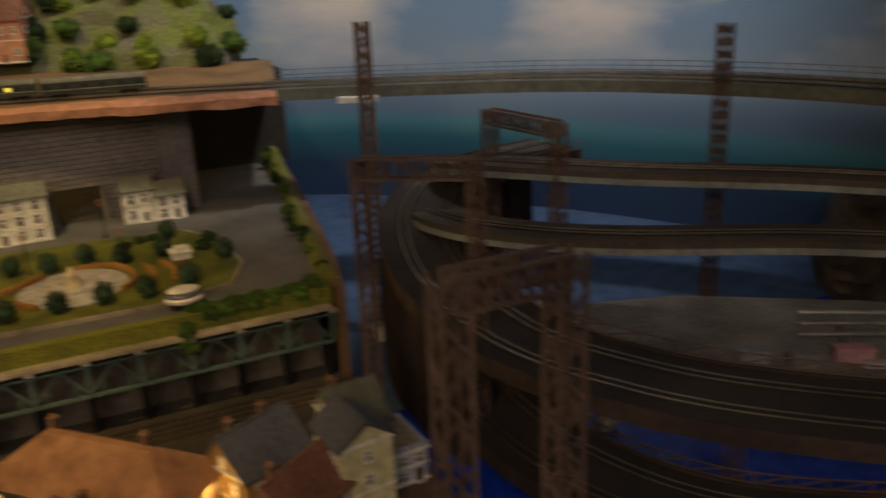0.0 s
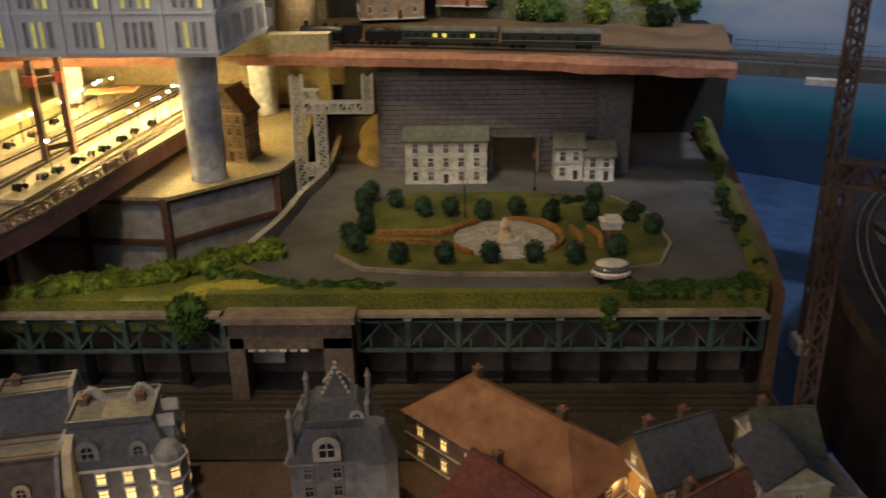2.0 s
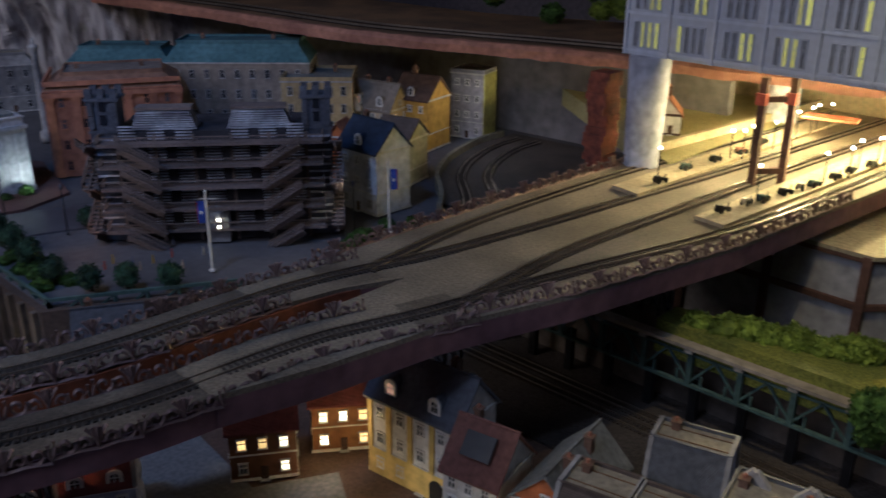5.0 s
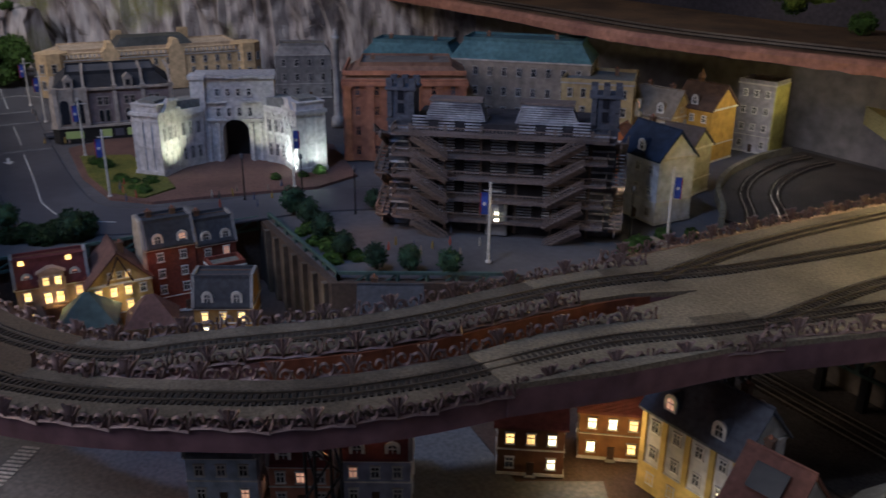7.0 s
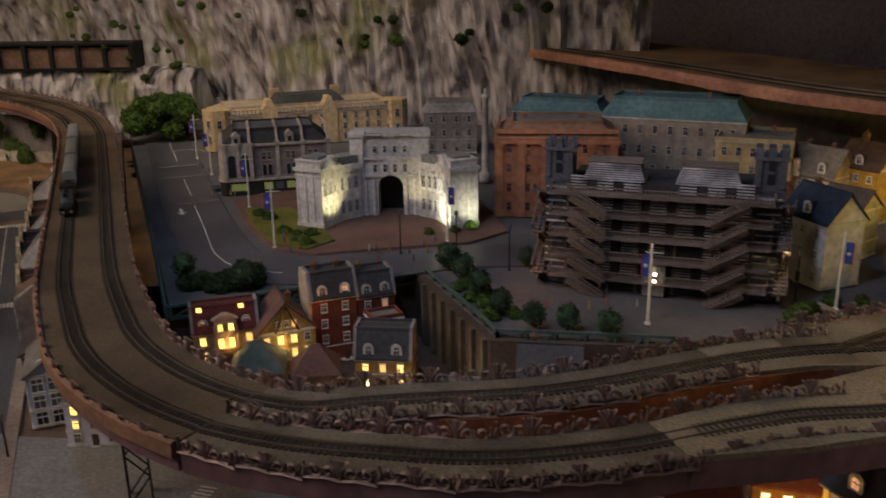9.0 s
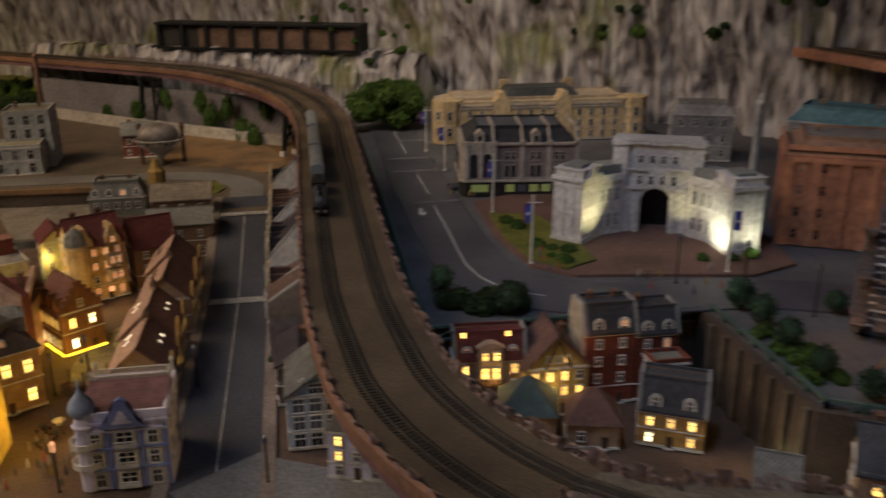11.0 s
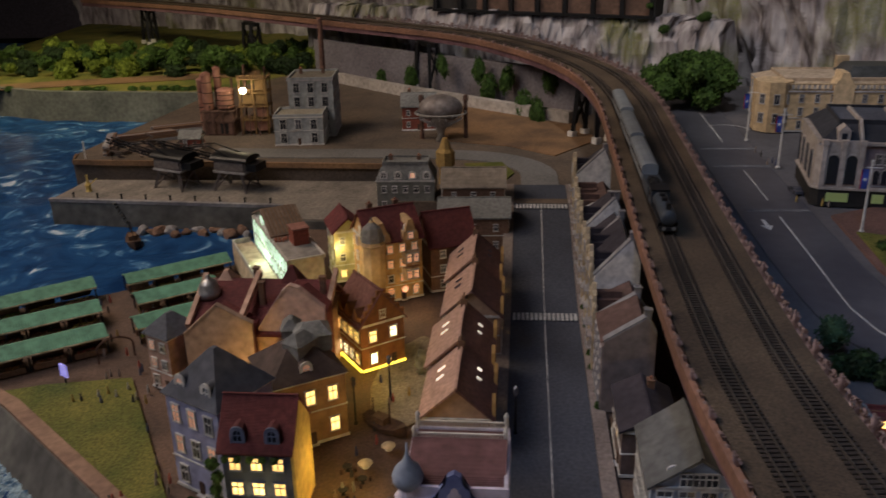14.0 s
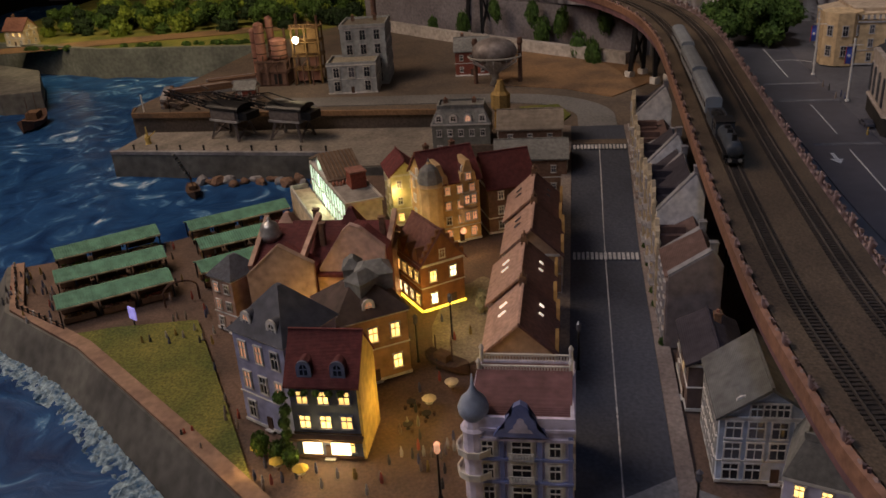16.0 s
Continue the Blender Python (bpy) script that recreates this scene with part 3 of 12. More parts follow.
# far shore
bm = BM()
prism(bm, [(-5.2, -0.55), (-5.25, -1.4), (-5.6, -2.3), (-9.0, -2.6), (-9.0, 1.0), (-5.8, -0.2)], -0.1, 0.07)
setting("far_shore", bm, GRASS_OLIVE, "green far shore behind a grey sea wall", "ground")
bm = BM()
sweep(bm, [Vector(p) for p in ((-5.17, -0.5, 0.07), (-5.22, -1.4, 0.07), (-5.57, -2.35, 0.07))], [(0.02, -0.16), (-0.01, -0.16), (-0.01, 0.01), (0.02, 0.01)])
setting("far_sea_wall", bm, surf("far_wall", (0.15, 0.155, 0.135), col2=(0.085, 0.09, 0.08), patch=6), "grey sea wall of the far shore", "wall")
bm = BM()
sweep(bm, curve_through([(-5.25, -2.0, 0.072), (-5.5, -1.2, 0.072), (-5.7, -0.5, 0.072)], 0.1), [(0.08, 0), (-0.08, 0), (-0.08, 0.002), (0.08, 0.002)])
setting("far_road", bm, EARTH, "brown track along the far shore", "road")

# plaza level
PZ = 0.155
bm = BM()
prism(bm, [(-2.5, 1.30), (-2.5, 1.865), (-2.08, 1.865), (-1.915, 2.16), (-1.89, 2.4), (-1.86, 2.62), (-1.75, 3.0), (-1.75, 3.6), (-4.9, 3.6), (-4.9, 1.32)], -0.03, PZ - 0.004)
setting("plaza", bm, surf("plaza_slabs", (0.11, 0.105, 0.115), col2=(0.075, 0.072, 0.08), scale=60, patch=6, var=0.15, bump=0.12), "raised paved plaza above the lower houses", "pavement")
bm = BM()
sweep(bm, curve_through([(-4.7, 1.45, PZ), (-4.2, 1.45, PZ), (-3.6, 1.44, PZ), (-3.0, 1.44, PZ), (-2.72, 1.47, PZ), (-2.6, 1.58, PZ), (-2.56, 1.75, PZ), (-2.54, 2.0, PZ), (-2.42, 2.35, PZ), (-2.35, 2.9, PZ)], 0.05), [(0.085, -0.004), (-0.085, -0.004), (-0.085, 0.0), (0.085, 0.0)])
setting("plaza_road", bm, surf("plaza_asphalt", (0.1, 0.1, 0.12), col2=(0.065, 0.065, 0.082), scale=40, patch=5, var=0.12, bump=0.08, rough=0.45, spec=0.5), "smooth grey road round the plaza", "road")
bm = BM()
for line in (((-4.4, 1.46, PZ), (-4.0, 1.455, PZ)), ((-3.69, 1.448, PZ), (-3.55, 1.447, PZ), (-3.436, 1.446, PZ)), ((-3.31, 1.442, PZ), (-3.043, 1.439, PZ), (-2.82, 1.435, PZ), (-2.73, 1.45, PZ), (-2.642, 1.5, PZ), (-2.6, 1.56, PZ))):
    sweep(bm, curve_through(list(line), 0.05), [(0.0015, 0), (-0.0015, 0), (-0.0015, 0.0008), (0.0015, 0.0008)])
setting("plaza_line", bm, paint, "white line on the plaza road", "line")
for x, y0, y1 in ((-3.92, 1.375, 1.53), (-3.735, 1.375, 1.53), (-3.357, 1.372, 1.52)):
    bm = BM()
    box(bm, x, (y0 + y1) / 2, PZ, 0.018, y1 - y0, 0.0006)
    setting("road_band", bm, surf("worn_band", (0.17, 0.17, 0.185), col2=(0.12, 0.12, 0.135), scale=60), "pale worn band across the plaza road", "marking")
bm = BM()
prism(bm, [(-3.29, 1.394), (-3.25, 1.394), (-3.25, 1.384), (-3.22, 1.398), (-3.25, 1.412), (-3.25, 1.402), (-3.29, 1.402)], PZ, PZ + 0.0006)
setting("road_arrow", bm, paint, "white arrow on the plaza road", "marking")
bm = BM()
prism(bm, [(-3.32, 1.56), (-3.0, 1.55), (-2.78, 1.58), (-2.70, 1.66), (-2.68, 1.8), (-2.63, 2.05), (-2.68, 2.18), (-3.0, 2.25), (-3.3, 2.1), (-3.5, 1.9)], PZ - 0.004, PZ + 0.003)
setting("forecourt", bm, REDPAVE, "red brick forecourt in front of the arch", "pavement")
bm = BM()
prism(bm, [(-3.2, 1.575), (-3.0, 1.565), (-2.82, 1.585), (-2.735, 1.65), (-2.78, 1.735), (-2.9, 1.735), (-3.15, 1.7)], PZ + 0.002, PZ + 0.007)
setting("plaza_lawn", bm, GRASS_OLIVE, "green lawn with low shrubs by the arch", "lawn")
bm = BM()
prism(bm, [(-5.5, 1.2), (-2.5, 1.2), (-2.5, 1.31), (-5.5, 1.33)], -0.05, -0.004)
setting("viaduct_gap_floor", bm, EARTH, "dark earth between the viaduct and the plaza wall", "ground")
# far bend marks
bm = BM()
sweep(bm, [Vector(p) for p in arc(-4.15, 1.5, 0.07, 90, 230, PZ + 0.0005, PZ + 0.0005)], [(0.0012, 0), (-0.0012, 0), (-0.0012, 0.0008), (0.0012, 0.0008)])
setting("turning_line", bm, paint, "curved white line on the plaza road", "line")

# retaining walls under the plaza edge
bm = BM()
prism(bm, [(-2.51, 1.29), (-2.495, 1.29), (-2.495, 1.85), (-2.07, 1.85), (-1.905, 2.15), (-1.88, 2.4), (-1.85, 2.62), (-1.87, 2.62), (-1.9, 2.41), (-1.925, 2.165), (-2.085, 1.88), (-2.51, 1.88)], -0.02, PZ - 0.006)
setting("retaining_wall", bm, surf("sooty_brick", (0.1, 0.07, 0.055), col2=(0.06, 0.043, 0.036), bands=140, scale=160), "dark brown retaining wall under the plaza", "wall")

# park level
KZ = 0.19
PARK = [(-1.2, 2.54), (-0.82, 2.54), (0.1, 2.54), (0.13, 2.7), (0.2, 3.2), (0.28, 3.9), (0.28, 4.3), (-0.85, 4.3), (-0.8, 3.5), (-0.78, 3.2), (-0.80, 2.95), (-0.84, 2.72), (-1.2, 2.58)]
bm = BM()
prism(bm, PARK, 0.145, KZ - 0.012)
setting("park_base", bm, EARTH, "brown base of the park terrace", "ground")
bm = BM()
prism(bm, [(-0.84, 2.545), (0.09, 2.545), (0.11, 2.7), (0.19, 3.2), (0.25, 3.85), (0.25, 4.28), (-0.8, 4.28), (-0.77, 3.5), (-0.75, 3.2), (-0.77, 2.95), (-0.80, 2.72)], KZ - 0.012, KZ)
setting("park_road", bm, surf("park_asphalt", (0.125, 0.12, 0.12), col2=(0.085, 0.082, 0.082), scale=30, patch=9, var=0.12, bump=0.08), "worn grey road round the park", "road")
bm = BM()
prism(bm, [(-0.655, 2.7), (-0.6, 2.64), (-0.45, 2.615), (-0.2, 2.61), (-0.06, 2.65), (-0.02, 2.75), (-0.03, 2.92), (-0.09, 3.03), (-0.25, 3.06), (-0.52, 3.07), (-0.62, 2.98), (-0.655, 2.85)], KZ, KZ + 0.006)
setting("park_lawn", bm, surf("park_scatter", (0.15, 0.15, 0.03), col2=(0.06, 0.075, 0.018), scale=240, bump=0.9, var=0.5, patch=14), "bright green lawn of the park island", "lawn")
bm = BM()
sweep(bm, [Vector(p) for p in ((-0.655, 2.7, KZ), (-0.6, 2.64, KZ), (-0.45, 2.615, KZ), (-0.2, 2.61, KZ), (-0.06, 2.65, KZ), (-0.02, 2.75, KZ), (-0.03, 2.92, KZ), (-0.09, 3.03, KZ))], [(0.001, 0), (-0.006, 0), (-0.006, 0.007), (0.001, 0.007)])
setting("park_kerb", bm, surf("worn_kerb", (0.26, 0.22, 0.18)), "pale kerb round the park island", "kerb")
bm = BM()
prism(bm, [(-0.34, 2.77), (-0.3, 2.68), (-0.38, 2.68)], KZ, KZ + 0.0065)
lathe(bm, [(0.1, KZ), (0.1, KZ + 0.0075), (0.0, KZ + 0.0075)], 28, -0.335, 2.775)
setting("fountain_court", bm, STONE, "pale stone court round the fountain", "pavement")
bm = BM()
prism(bm, [(-0.86, 2.536), (0.1, 2.536), (0.1, 2.575), (-0.02, 2.562), (-0.2, 2.555), (-0.5, 2.556), (-0.72, 2.575), (-0.86, 2.7)], 0.16, KZ + 0.002)
setting("verge", bm, surf("verge_scatter", (0.2, 0.2, 0.03), col2=(0.1, 0.12, 0.025), scale=240, bump=0.9, var=0.5, patch=10), "grassy verge along the front of the park", "lawn")
bm = BM()
prism(bm, [(-1.25, 2.536), (-0.861, 2.536), (-0.8, 2.735), (-0.9, 2.72), (-1.05, 2.63), (-1.25, 2.6)], 0.12, KZ - 0.01)
# brighter copy of the verge scatter, with the light put into its colour
setting("slope", bm, surf("lit_scatter", (0.22, 0.22, 0.03), col2=(0.11, 0.13, 0.025), scale=240, bump=0.9, var=0.5, patch=10), "grassy slope beside the underpass", "lawn")
# right-hand grassy bank of the park road
bm = BM()
sweep(bm, curve_through([(0.105, 2.58, KZ), (0.13, 2.75, KZ), (0.2, 3.2, KZ), (0.25, 3.5, KZ + 0.02), (0.29, 3.9, KZ + 0.05)], 0.05), [(0.02, -0.02), (-0.03, -0.06), (-0.02, 0.012), (0.0, 0.02), (0.015, 0.006)])
setting("bank", bm, GRASS_OLIVE, "low dark grassy bank at the edge of the park road", "bank")
bm = BM()
sweep(bm, curve_through([(0.105, 2.53, 0.15), (0.15, 2.75, 0.15), (0.22, 3.2, 0.15), (0.3, 3.9, 0.17)], 0.05), [(0.0, -0.2), (-0.02, -0.2), (-0.02, 0.045), (0.0, 0.045)])
setting("bank_wall", bm, TIMBER, "brown board along the sea side of the park", "wall")
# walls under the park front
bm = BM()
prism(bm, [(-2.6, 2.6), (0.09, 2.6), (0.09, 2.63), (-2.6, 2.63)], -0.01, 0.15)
# shadow under the girder is put into the wall's dark colour
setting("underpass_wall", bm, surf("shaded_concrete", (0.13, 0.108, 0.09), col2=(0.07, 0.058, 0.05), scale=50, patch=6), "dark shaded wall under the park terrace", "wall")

# backdrop, drawn as one painted sheet
bm = BM()
line = curve_through([(-2.2, 4.75, 0), (-0.6, 4.55, 0), (0.45, 4.1, 0), (0.9, 3.75, 0), (1.35, 3.2, 0), (1.75, 2.4, 0), (1.9, 1.4, 0), (1.9, 0.4, 0)], 0.1)
sweep(bm, line, [(0.0, -0.1), (-0.03, -0.1), (-0.03, 2.0), (0.0, 2.0)])
setting("backdrop", bm, SKYPAINT, "painted backdrop of sea, grey clouds and sky", "backdrop")
bm = BM()
line = curve_through([(-8.4, -3.6, 0), (-8.5, -1.0, 0), (-7.4, 1.6, 0), (-5.6, 3.0, 0), (-4.2, 4.4, 0), (-2.2, 4.75, 0)], 0.15)
sweep(bm, line, [(0.0, -0.1), (-0.03, -0.1), (-0.03, 2.0), (0.0, 2.0)])
setting("backdrop_rear", bm, surf("dusk_paint", (0.12, 0.11, 0.14), patch=1), "dusky painted wall behind the cliff", "backdrop")


def cliff(name, pts, z0, height, label):
    path = curve_through([(x, y, 0) for x, y in pts], 0.022)
    nrm = normals(path)
    rows, bm = 64, BM()
    grid = []
    for j in range(rows + 1):
        v = j / rows
        ring = []
        for i, (p, n) in enumerate(zip(path, nrm)):
            top = height * (1 + 0.12 * noise.noise(Vector((p.x * 2.2, p.y * 2.2, 3))))
            q = Vector((p.x * 3.2, p.y * 3.2, v * top * 1.1))
            fold = 0.13 * abs(noise.noise(q)) + 0.08 * abs(noise.noise(Vector((p.x * 9, p.y * 9, v * 1.8)))) + 0.04 * noise.noise(Vector((p.x * 21, p.y * 21, v * 5))) + 0.018 * noise.noise(Vector((p.x * 45, p.y * 45, v * 16)))
            ring.append(bm.verts.new((p.x - n.x * (fold - 0.3 * v * v), p.y - n.y * (fold - 0.3 * v * v), z0 + v * top + 0.03 * noise.noise(q * 4))))
        grid.append(ring)
    for a, b in zip(grid, grid[1:]):
        for i in range(len(a) - 1):
            bm.faces.new((a[i], a[i + 1], b[i + 1], b[i]))
    return setting(name, bm, ROCK, label, "cliff")


cliff("cliff", [(-7.9, -2.6), (-7.5, -1.6), (-7.05, -0.55), (-6.65, 0.35), (-6.1, 1.05), (-5.5, 1.6), (-4.95, 1.9), (-4.62, 2.2), (-4.3, 2.6), (-3.9, 2.95), (-3.7, 3.3)][::-1], 0.03, 1.0, "steep grey limestone cliff with mossy streaks")

# ---- railway ----
def track(path, label, group="tracks", rails=True):
    """Two rails on sleepers; the path is the line of the sleepers' underside."""
    t = thing("railway_track", label, "track", None, group)
    for s in (-1, 1):
        bm = BM()
        sweep(bm, shifted(path, s * 0.00825), [(0.0009, 0.002), (-0.0009, 0.002), (-0.0009, 0.0045), (0.0009, 0.0045)])
        part("rail", bm, RAIL, t, "worn steel rail")
    far, at, verts, faces = 0.0, 0.0, [], []
    nrm = normals(path)
    for a, b, n in zip(path, path[1:], nrm):
        d = (b - a).length
        while at <= far + d:
            p = a + (b - a) * ((at - far) / d)
            along = Vector((n.y, -n.x, 0)) * 0.0022
            k = len(verts)
            for z in (0.0, 0.0022):
                for u, w in ((-1, -1), (1, -1), (1, 1), (-1, 1)):
                    verts.append(p + n * (0.0155 * u) + along * w + Vector((0, 0, z)))
            faces += [(k + 4, k + 5, k + 6, k + 7), (k, k + 1, k + 5, k + 4), (k + 1, k + 2, k + 6, k + 5), (k + 2, k + 3, k + 7, k + 6), (k + 3, k, k + 4, k + 7)]
            at += 0.0085
        far += d
    me = bpy.data.meshes.new("sleepers")
    me.from_pydata(verts, [], faces)
    me.materials.append(SLEEPER)
    tagged(part("sleepers", me, None, t, "dark close-set sleepers"), kind="stuff")
    return t


def scroll_mesh():
    """One panel of cast scrollwork, 90 mm long: a palmette between two curling stems."""
    bm = BM()

    def curl(cx, cz, r0, turns, start, hand, k=18):
        return [(cx + hand * r0 * (1 - 0.8 * i / k) * math.cos(start + turns * i / k), 0.0012 * math.sin(3 * i / k), cz + r0 * (1 - 0.8 * i / k) * math.sin(start + turns * i / k)) for i in range(k + 1)]

    for s in (-1, 1):
        tube(bm, curl(s * 0.031, 0.011, 0.0105, 7.0, 2.8, s), 0.0021, 4)
        tube(bm, curl(s * 0.0145, 0.0085, 0.0075, 6.5, -0.3, -s), 0.0019, 4)
        tube(bm, [(s * 0.045, 0, 0.003), (s * 0.042, 0, 0.012), (s * 0.0425, 0, 0.02)], 0.002, 4)
        for lean in (0.35, 0.8):
            tube(bm, [(0, 0, 0.004), (s * 0.004 * lean, 0, 0.013), (s * 0.012 * lean, 0.001, 0.021), (s * 0.014 * lean, 0.001, 0.0225)], 0.0019, 4)
    tube(bm, [(0, 0, 0.002), (0, 0, 0.014), (0, 0, 0.024)], 0.0021, 4)
    tube(bm, [(-0.045, 0, 0.001), (-0.02, 0, 0.003), (0, 0, 0.001), (0.02, 0, 0.003), (0.045, 0, 0.001)], 0.0019, 4)
    return mesh_of(bm, "scroll_panel", SCROLL)


SCROLL_MESH = scroll_mesh()


def scroll_rail(path, label, gap=0.091):
    t = thing("scrollwork_railing", label, "railing", None, "viaduct railings")
    far, at = 0.0, gap / 2
    for a, b in zip(path, path[1:]):
        d = (b - a).length
        while at <= far + d:
            p = a + (b - a) * ((at - far) / d)
            ob = part("scroll_panel", SCROLL_MESH, None, t)
            ob.matrix_basis = pose(p.x, p.y, p.z, 0, 0, math.degrees(math.atan2(b.y - a.y, b.x - a.x))) @ Matrix.Diagonal((1, 1.3, 1.2, 1))
            at += gap
        far += d
    return t


main = curve_through([(-7.05, -2.0, 0.335), (-6.5, -1.1, 0.335), (-6.05, -0.5, 0.335), (-5.62, 0.05, 0.335), (-5.2, 0.6, 0.33), (-4.8, 0.9, 0.322), (-4.4, 1.085, 0.31), (-4.0, 1.155, 0.295), (-3.5, 1.16, 0.28), (-3.0, 1.155, 0.27), (-2.65, 1.152, 0.268), (-2.38, 1.154, 0.268), *arc(-2.2, 1.9, 0.73, -86, -52, 0.268, 0.27, 5)], 0.025)
outer = curve_through([*arc(-2.2, 1.9, 0.774, -52, -34, 0.27, 0.284, 4), *arc(-2.2, 1.9, 0.784, -26, -8, 0.29, 0.302, 4), (-1.41, 1.93, 0.304), (-1.375, 2.05, 0.3045), (-1.345, 2.15, 0.305)], 0.02)
inner = curve_through([*arc(-2.2, 1.9, 0.686, -52, -46, 0.27, 0.274, 1), (-1.688, 1.5, 0.28), *arc(-2.2, 1.9, 0.632, -28, -8, 0.288, 0.302, 4), (-1.567, 1.93, 0.304), (-1.555, 2.05, 0.3045), (-1.53, 2.15, 0.305)], 0.02)
# same ballast as the station's, darker where the station light fades
CURVE_BALLAST = surf("curve_ballast", (0.18, 0.15, 0.113), col2=(0.095, 0.078, 0.06), scale=240, bump=0.9, var=0.45, patch=12)
bm = BM()
sweep(bm, main, [(0.088, -0.042), (-0.088, -0.042), (-0.088, -0.008), (0.088, -0.008)])
setting("viaduct_fascia", bm, FASCIA, "brownish pink viaduct deck carrying two tracks", "viaduct")
bm = BM()
sweep(bm, main, [(0.084, -0.008), (-0.084, -0.008), (-0.084, 0.0), (0.084, 0.0)])
setting("viaduct_ballast", bm, BALLAST, "brown ballast bed of the viaduct", "ballast")
bm = BM()
sweep(bm, main, [(-0.0885, -0.02), (-0.096, -0.02), (-0.096, 0.001), (-0.0885, 0.003)])
setting("viaduct_coping", bm, surf("rust_coping", (0.25, 0.13, 0.085), col2=(0.16, 0.085, 0.058), scale=90, bump=0.5), "rust brown coping along the viaduct edge", "coping")
for strip, nm in ((outer, "outer"), (inner, "inner")):
    bm = BM()
    half = 0.0435 if nm == "outer" else 0.0455
    sweep(bm, strip, [(half, -0.042), (-half, -0.042), (-half, -0.008), (half, -0.008)])
    setting("viaduct_fascia", bm, FASCIA, "pinkish brown single-track viaduct deck", "viaduct")
    bm = BM()
    sweep(bm, strip, [(half - 0.002, -0.008), (-half + 0.002, -0.008), (-half + 0.002, 0.0), (half - 0.002, 0.0)])
    setting("viaduct_ballast", bm, CURVE_BALLAST, "grey brown ballast bed of the curved viaduct", "ballast")
    if nm == "inner":
        bm = BM()
        sweep(bm, shifted(strip, -half - 0.003)[12:], [(0.003, -0.13), (-0.002, -0.13), (-0.002, -0.006), (0.003, -0.006)])
        setting("opening_wall", bm, surf("red_earth_board", (0.3, 0.1, 0.045), col2=(0.16, 0.055, 0.03), scale=70, patch=10, bump=0.6), "red brown board inside the viaduct opening", "wall")
bm = BM()
SLAB = [(-1.378, 1.78), (-1.345, 1.91), (-1.318, 2.08), (-1.25, 2.29), (-1.17, 2.63), (-1.13, 2.96), (-1.085, 3.3), (-1.04, 3.8), (-1.49, 3.8), (-1.53, 3.3), (-1.565, 2.95), (-1.585, 2.75), (-1.6, 2.5), (-1.605, 2.3), (-1.612, 2.1), (-1.612, 1.96), (-1.524, 1.96), (-1.503, 2.07), (-1.466, 2.16), (-1.466, 2.05), (-1.466, 1.91), (-1.462, 1.78)]
prism(bm, SLAB, 0.262, 0.297)
setting("station_deck", bm, FASCIA, "wide brown station deck on the viaduct", "viaduct")
bm = BM()
prism(bm, SLAB, 0.297, 0.3046)
# station light on the ballast is put into this paler colour
setting("station_ballast", bm, surf("station_ballast", (0.23, 0.195, 0.145), col2=(0.125, 0.105, 0.08), scale=240, bump=0.9, var=0.45), "ballast of the station yard, coloured paler for the station light", "ballast")

for s in (0.042, -0.042):
    track(shifted(main, s), "double track curving along the viaduct")
track(curve_through([*outer[::4], (-1.30, 2.35, 0.305), (-1.21, 2.7, 0.305), (-1.155, 3.1, 0.305), (-1.09, 3.75, 0.305)], 0.02), "outer station track along the deck edge")
track(curve_through([*inner[::4], (-1.5, 2.25, 0.305), (-1.46, 2.5, 0.305), (-1.42, 2.8, 0.305), (-1.38, 3.1, 0.305), (-1.31, 3.75, 0.305)], 0.02), "through track between the platforms")
track(curve_through([(-1.342, 2.16, 0.3052), (-1.355, 2.4, 0.3052), (-1.335, 2.7, 0.3052), (-1.3, 3.1, 0.3052), (-1.23, 3.75, 0.3052)], 0.02), "branch track into the station")
track(curve_through([(-1.525, 2.14, 0.3052), (-1.552, 2.4, 0.3052), (-1.545, 2.7, 0.3052), (-1.52, 3.0, 0.3052), (-1.44, 3.75, 0.3052)], 0.02), "branch track along the back edge")
scroll_rail(shifted(main, -0.0905, -0.016)[95:], "brown cast scrollwork railing along the viaduct")
scroll_rail(shifted(main, 0.086, -0.006)[95:], "brown cast scrollwork railing along the viaduct")
for strip in (outer, inner):
    for s in (-0.046, 0.046):
        scroll_rail([p for p in shifted(strip, s, -0.014 if strip is outer and s < 0 else -0.006) if p.y < 2.02 or (strip is outer) == (s < 0)], "brown cast scrollwork railing along the viaduct opening")
scroll_rail([Vector((x, y, 0.303)) for x, y in ((-1.318, 2.12), (-1.25, 2.29), (-1.17, 2.63), (-1.13, 2.96))], "brown cast scrollwork railing of the station deck")
scroll_rail([Vector((x, y, 0.303)) for x, y in ((-1.612, 2.1), (-1.605, 2.3), (-1.6, 2.5), (-1.585, 2.75), (-1.565, 2.95))], "brown cast scrollwork railing of the station deck")

# columns under the viaduct


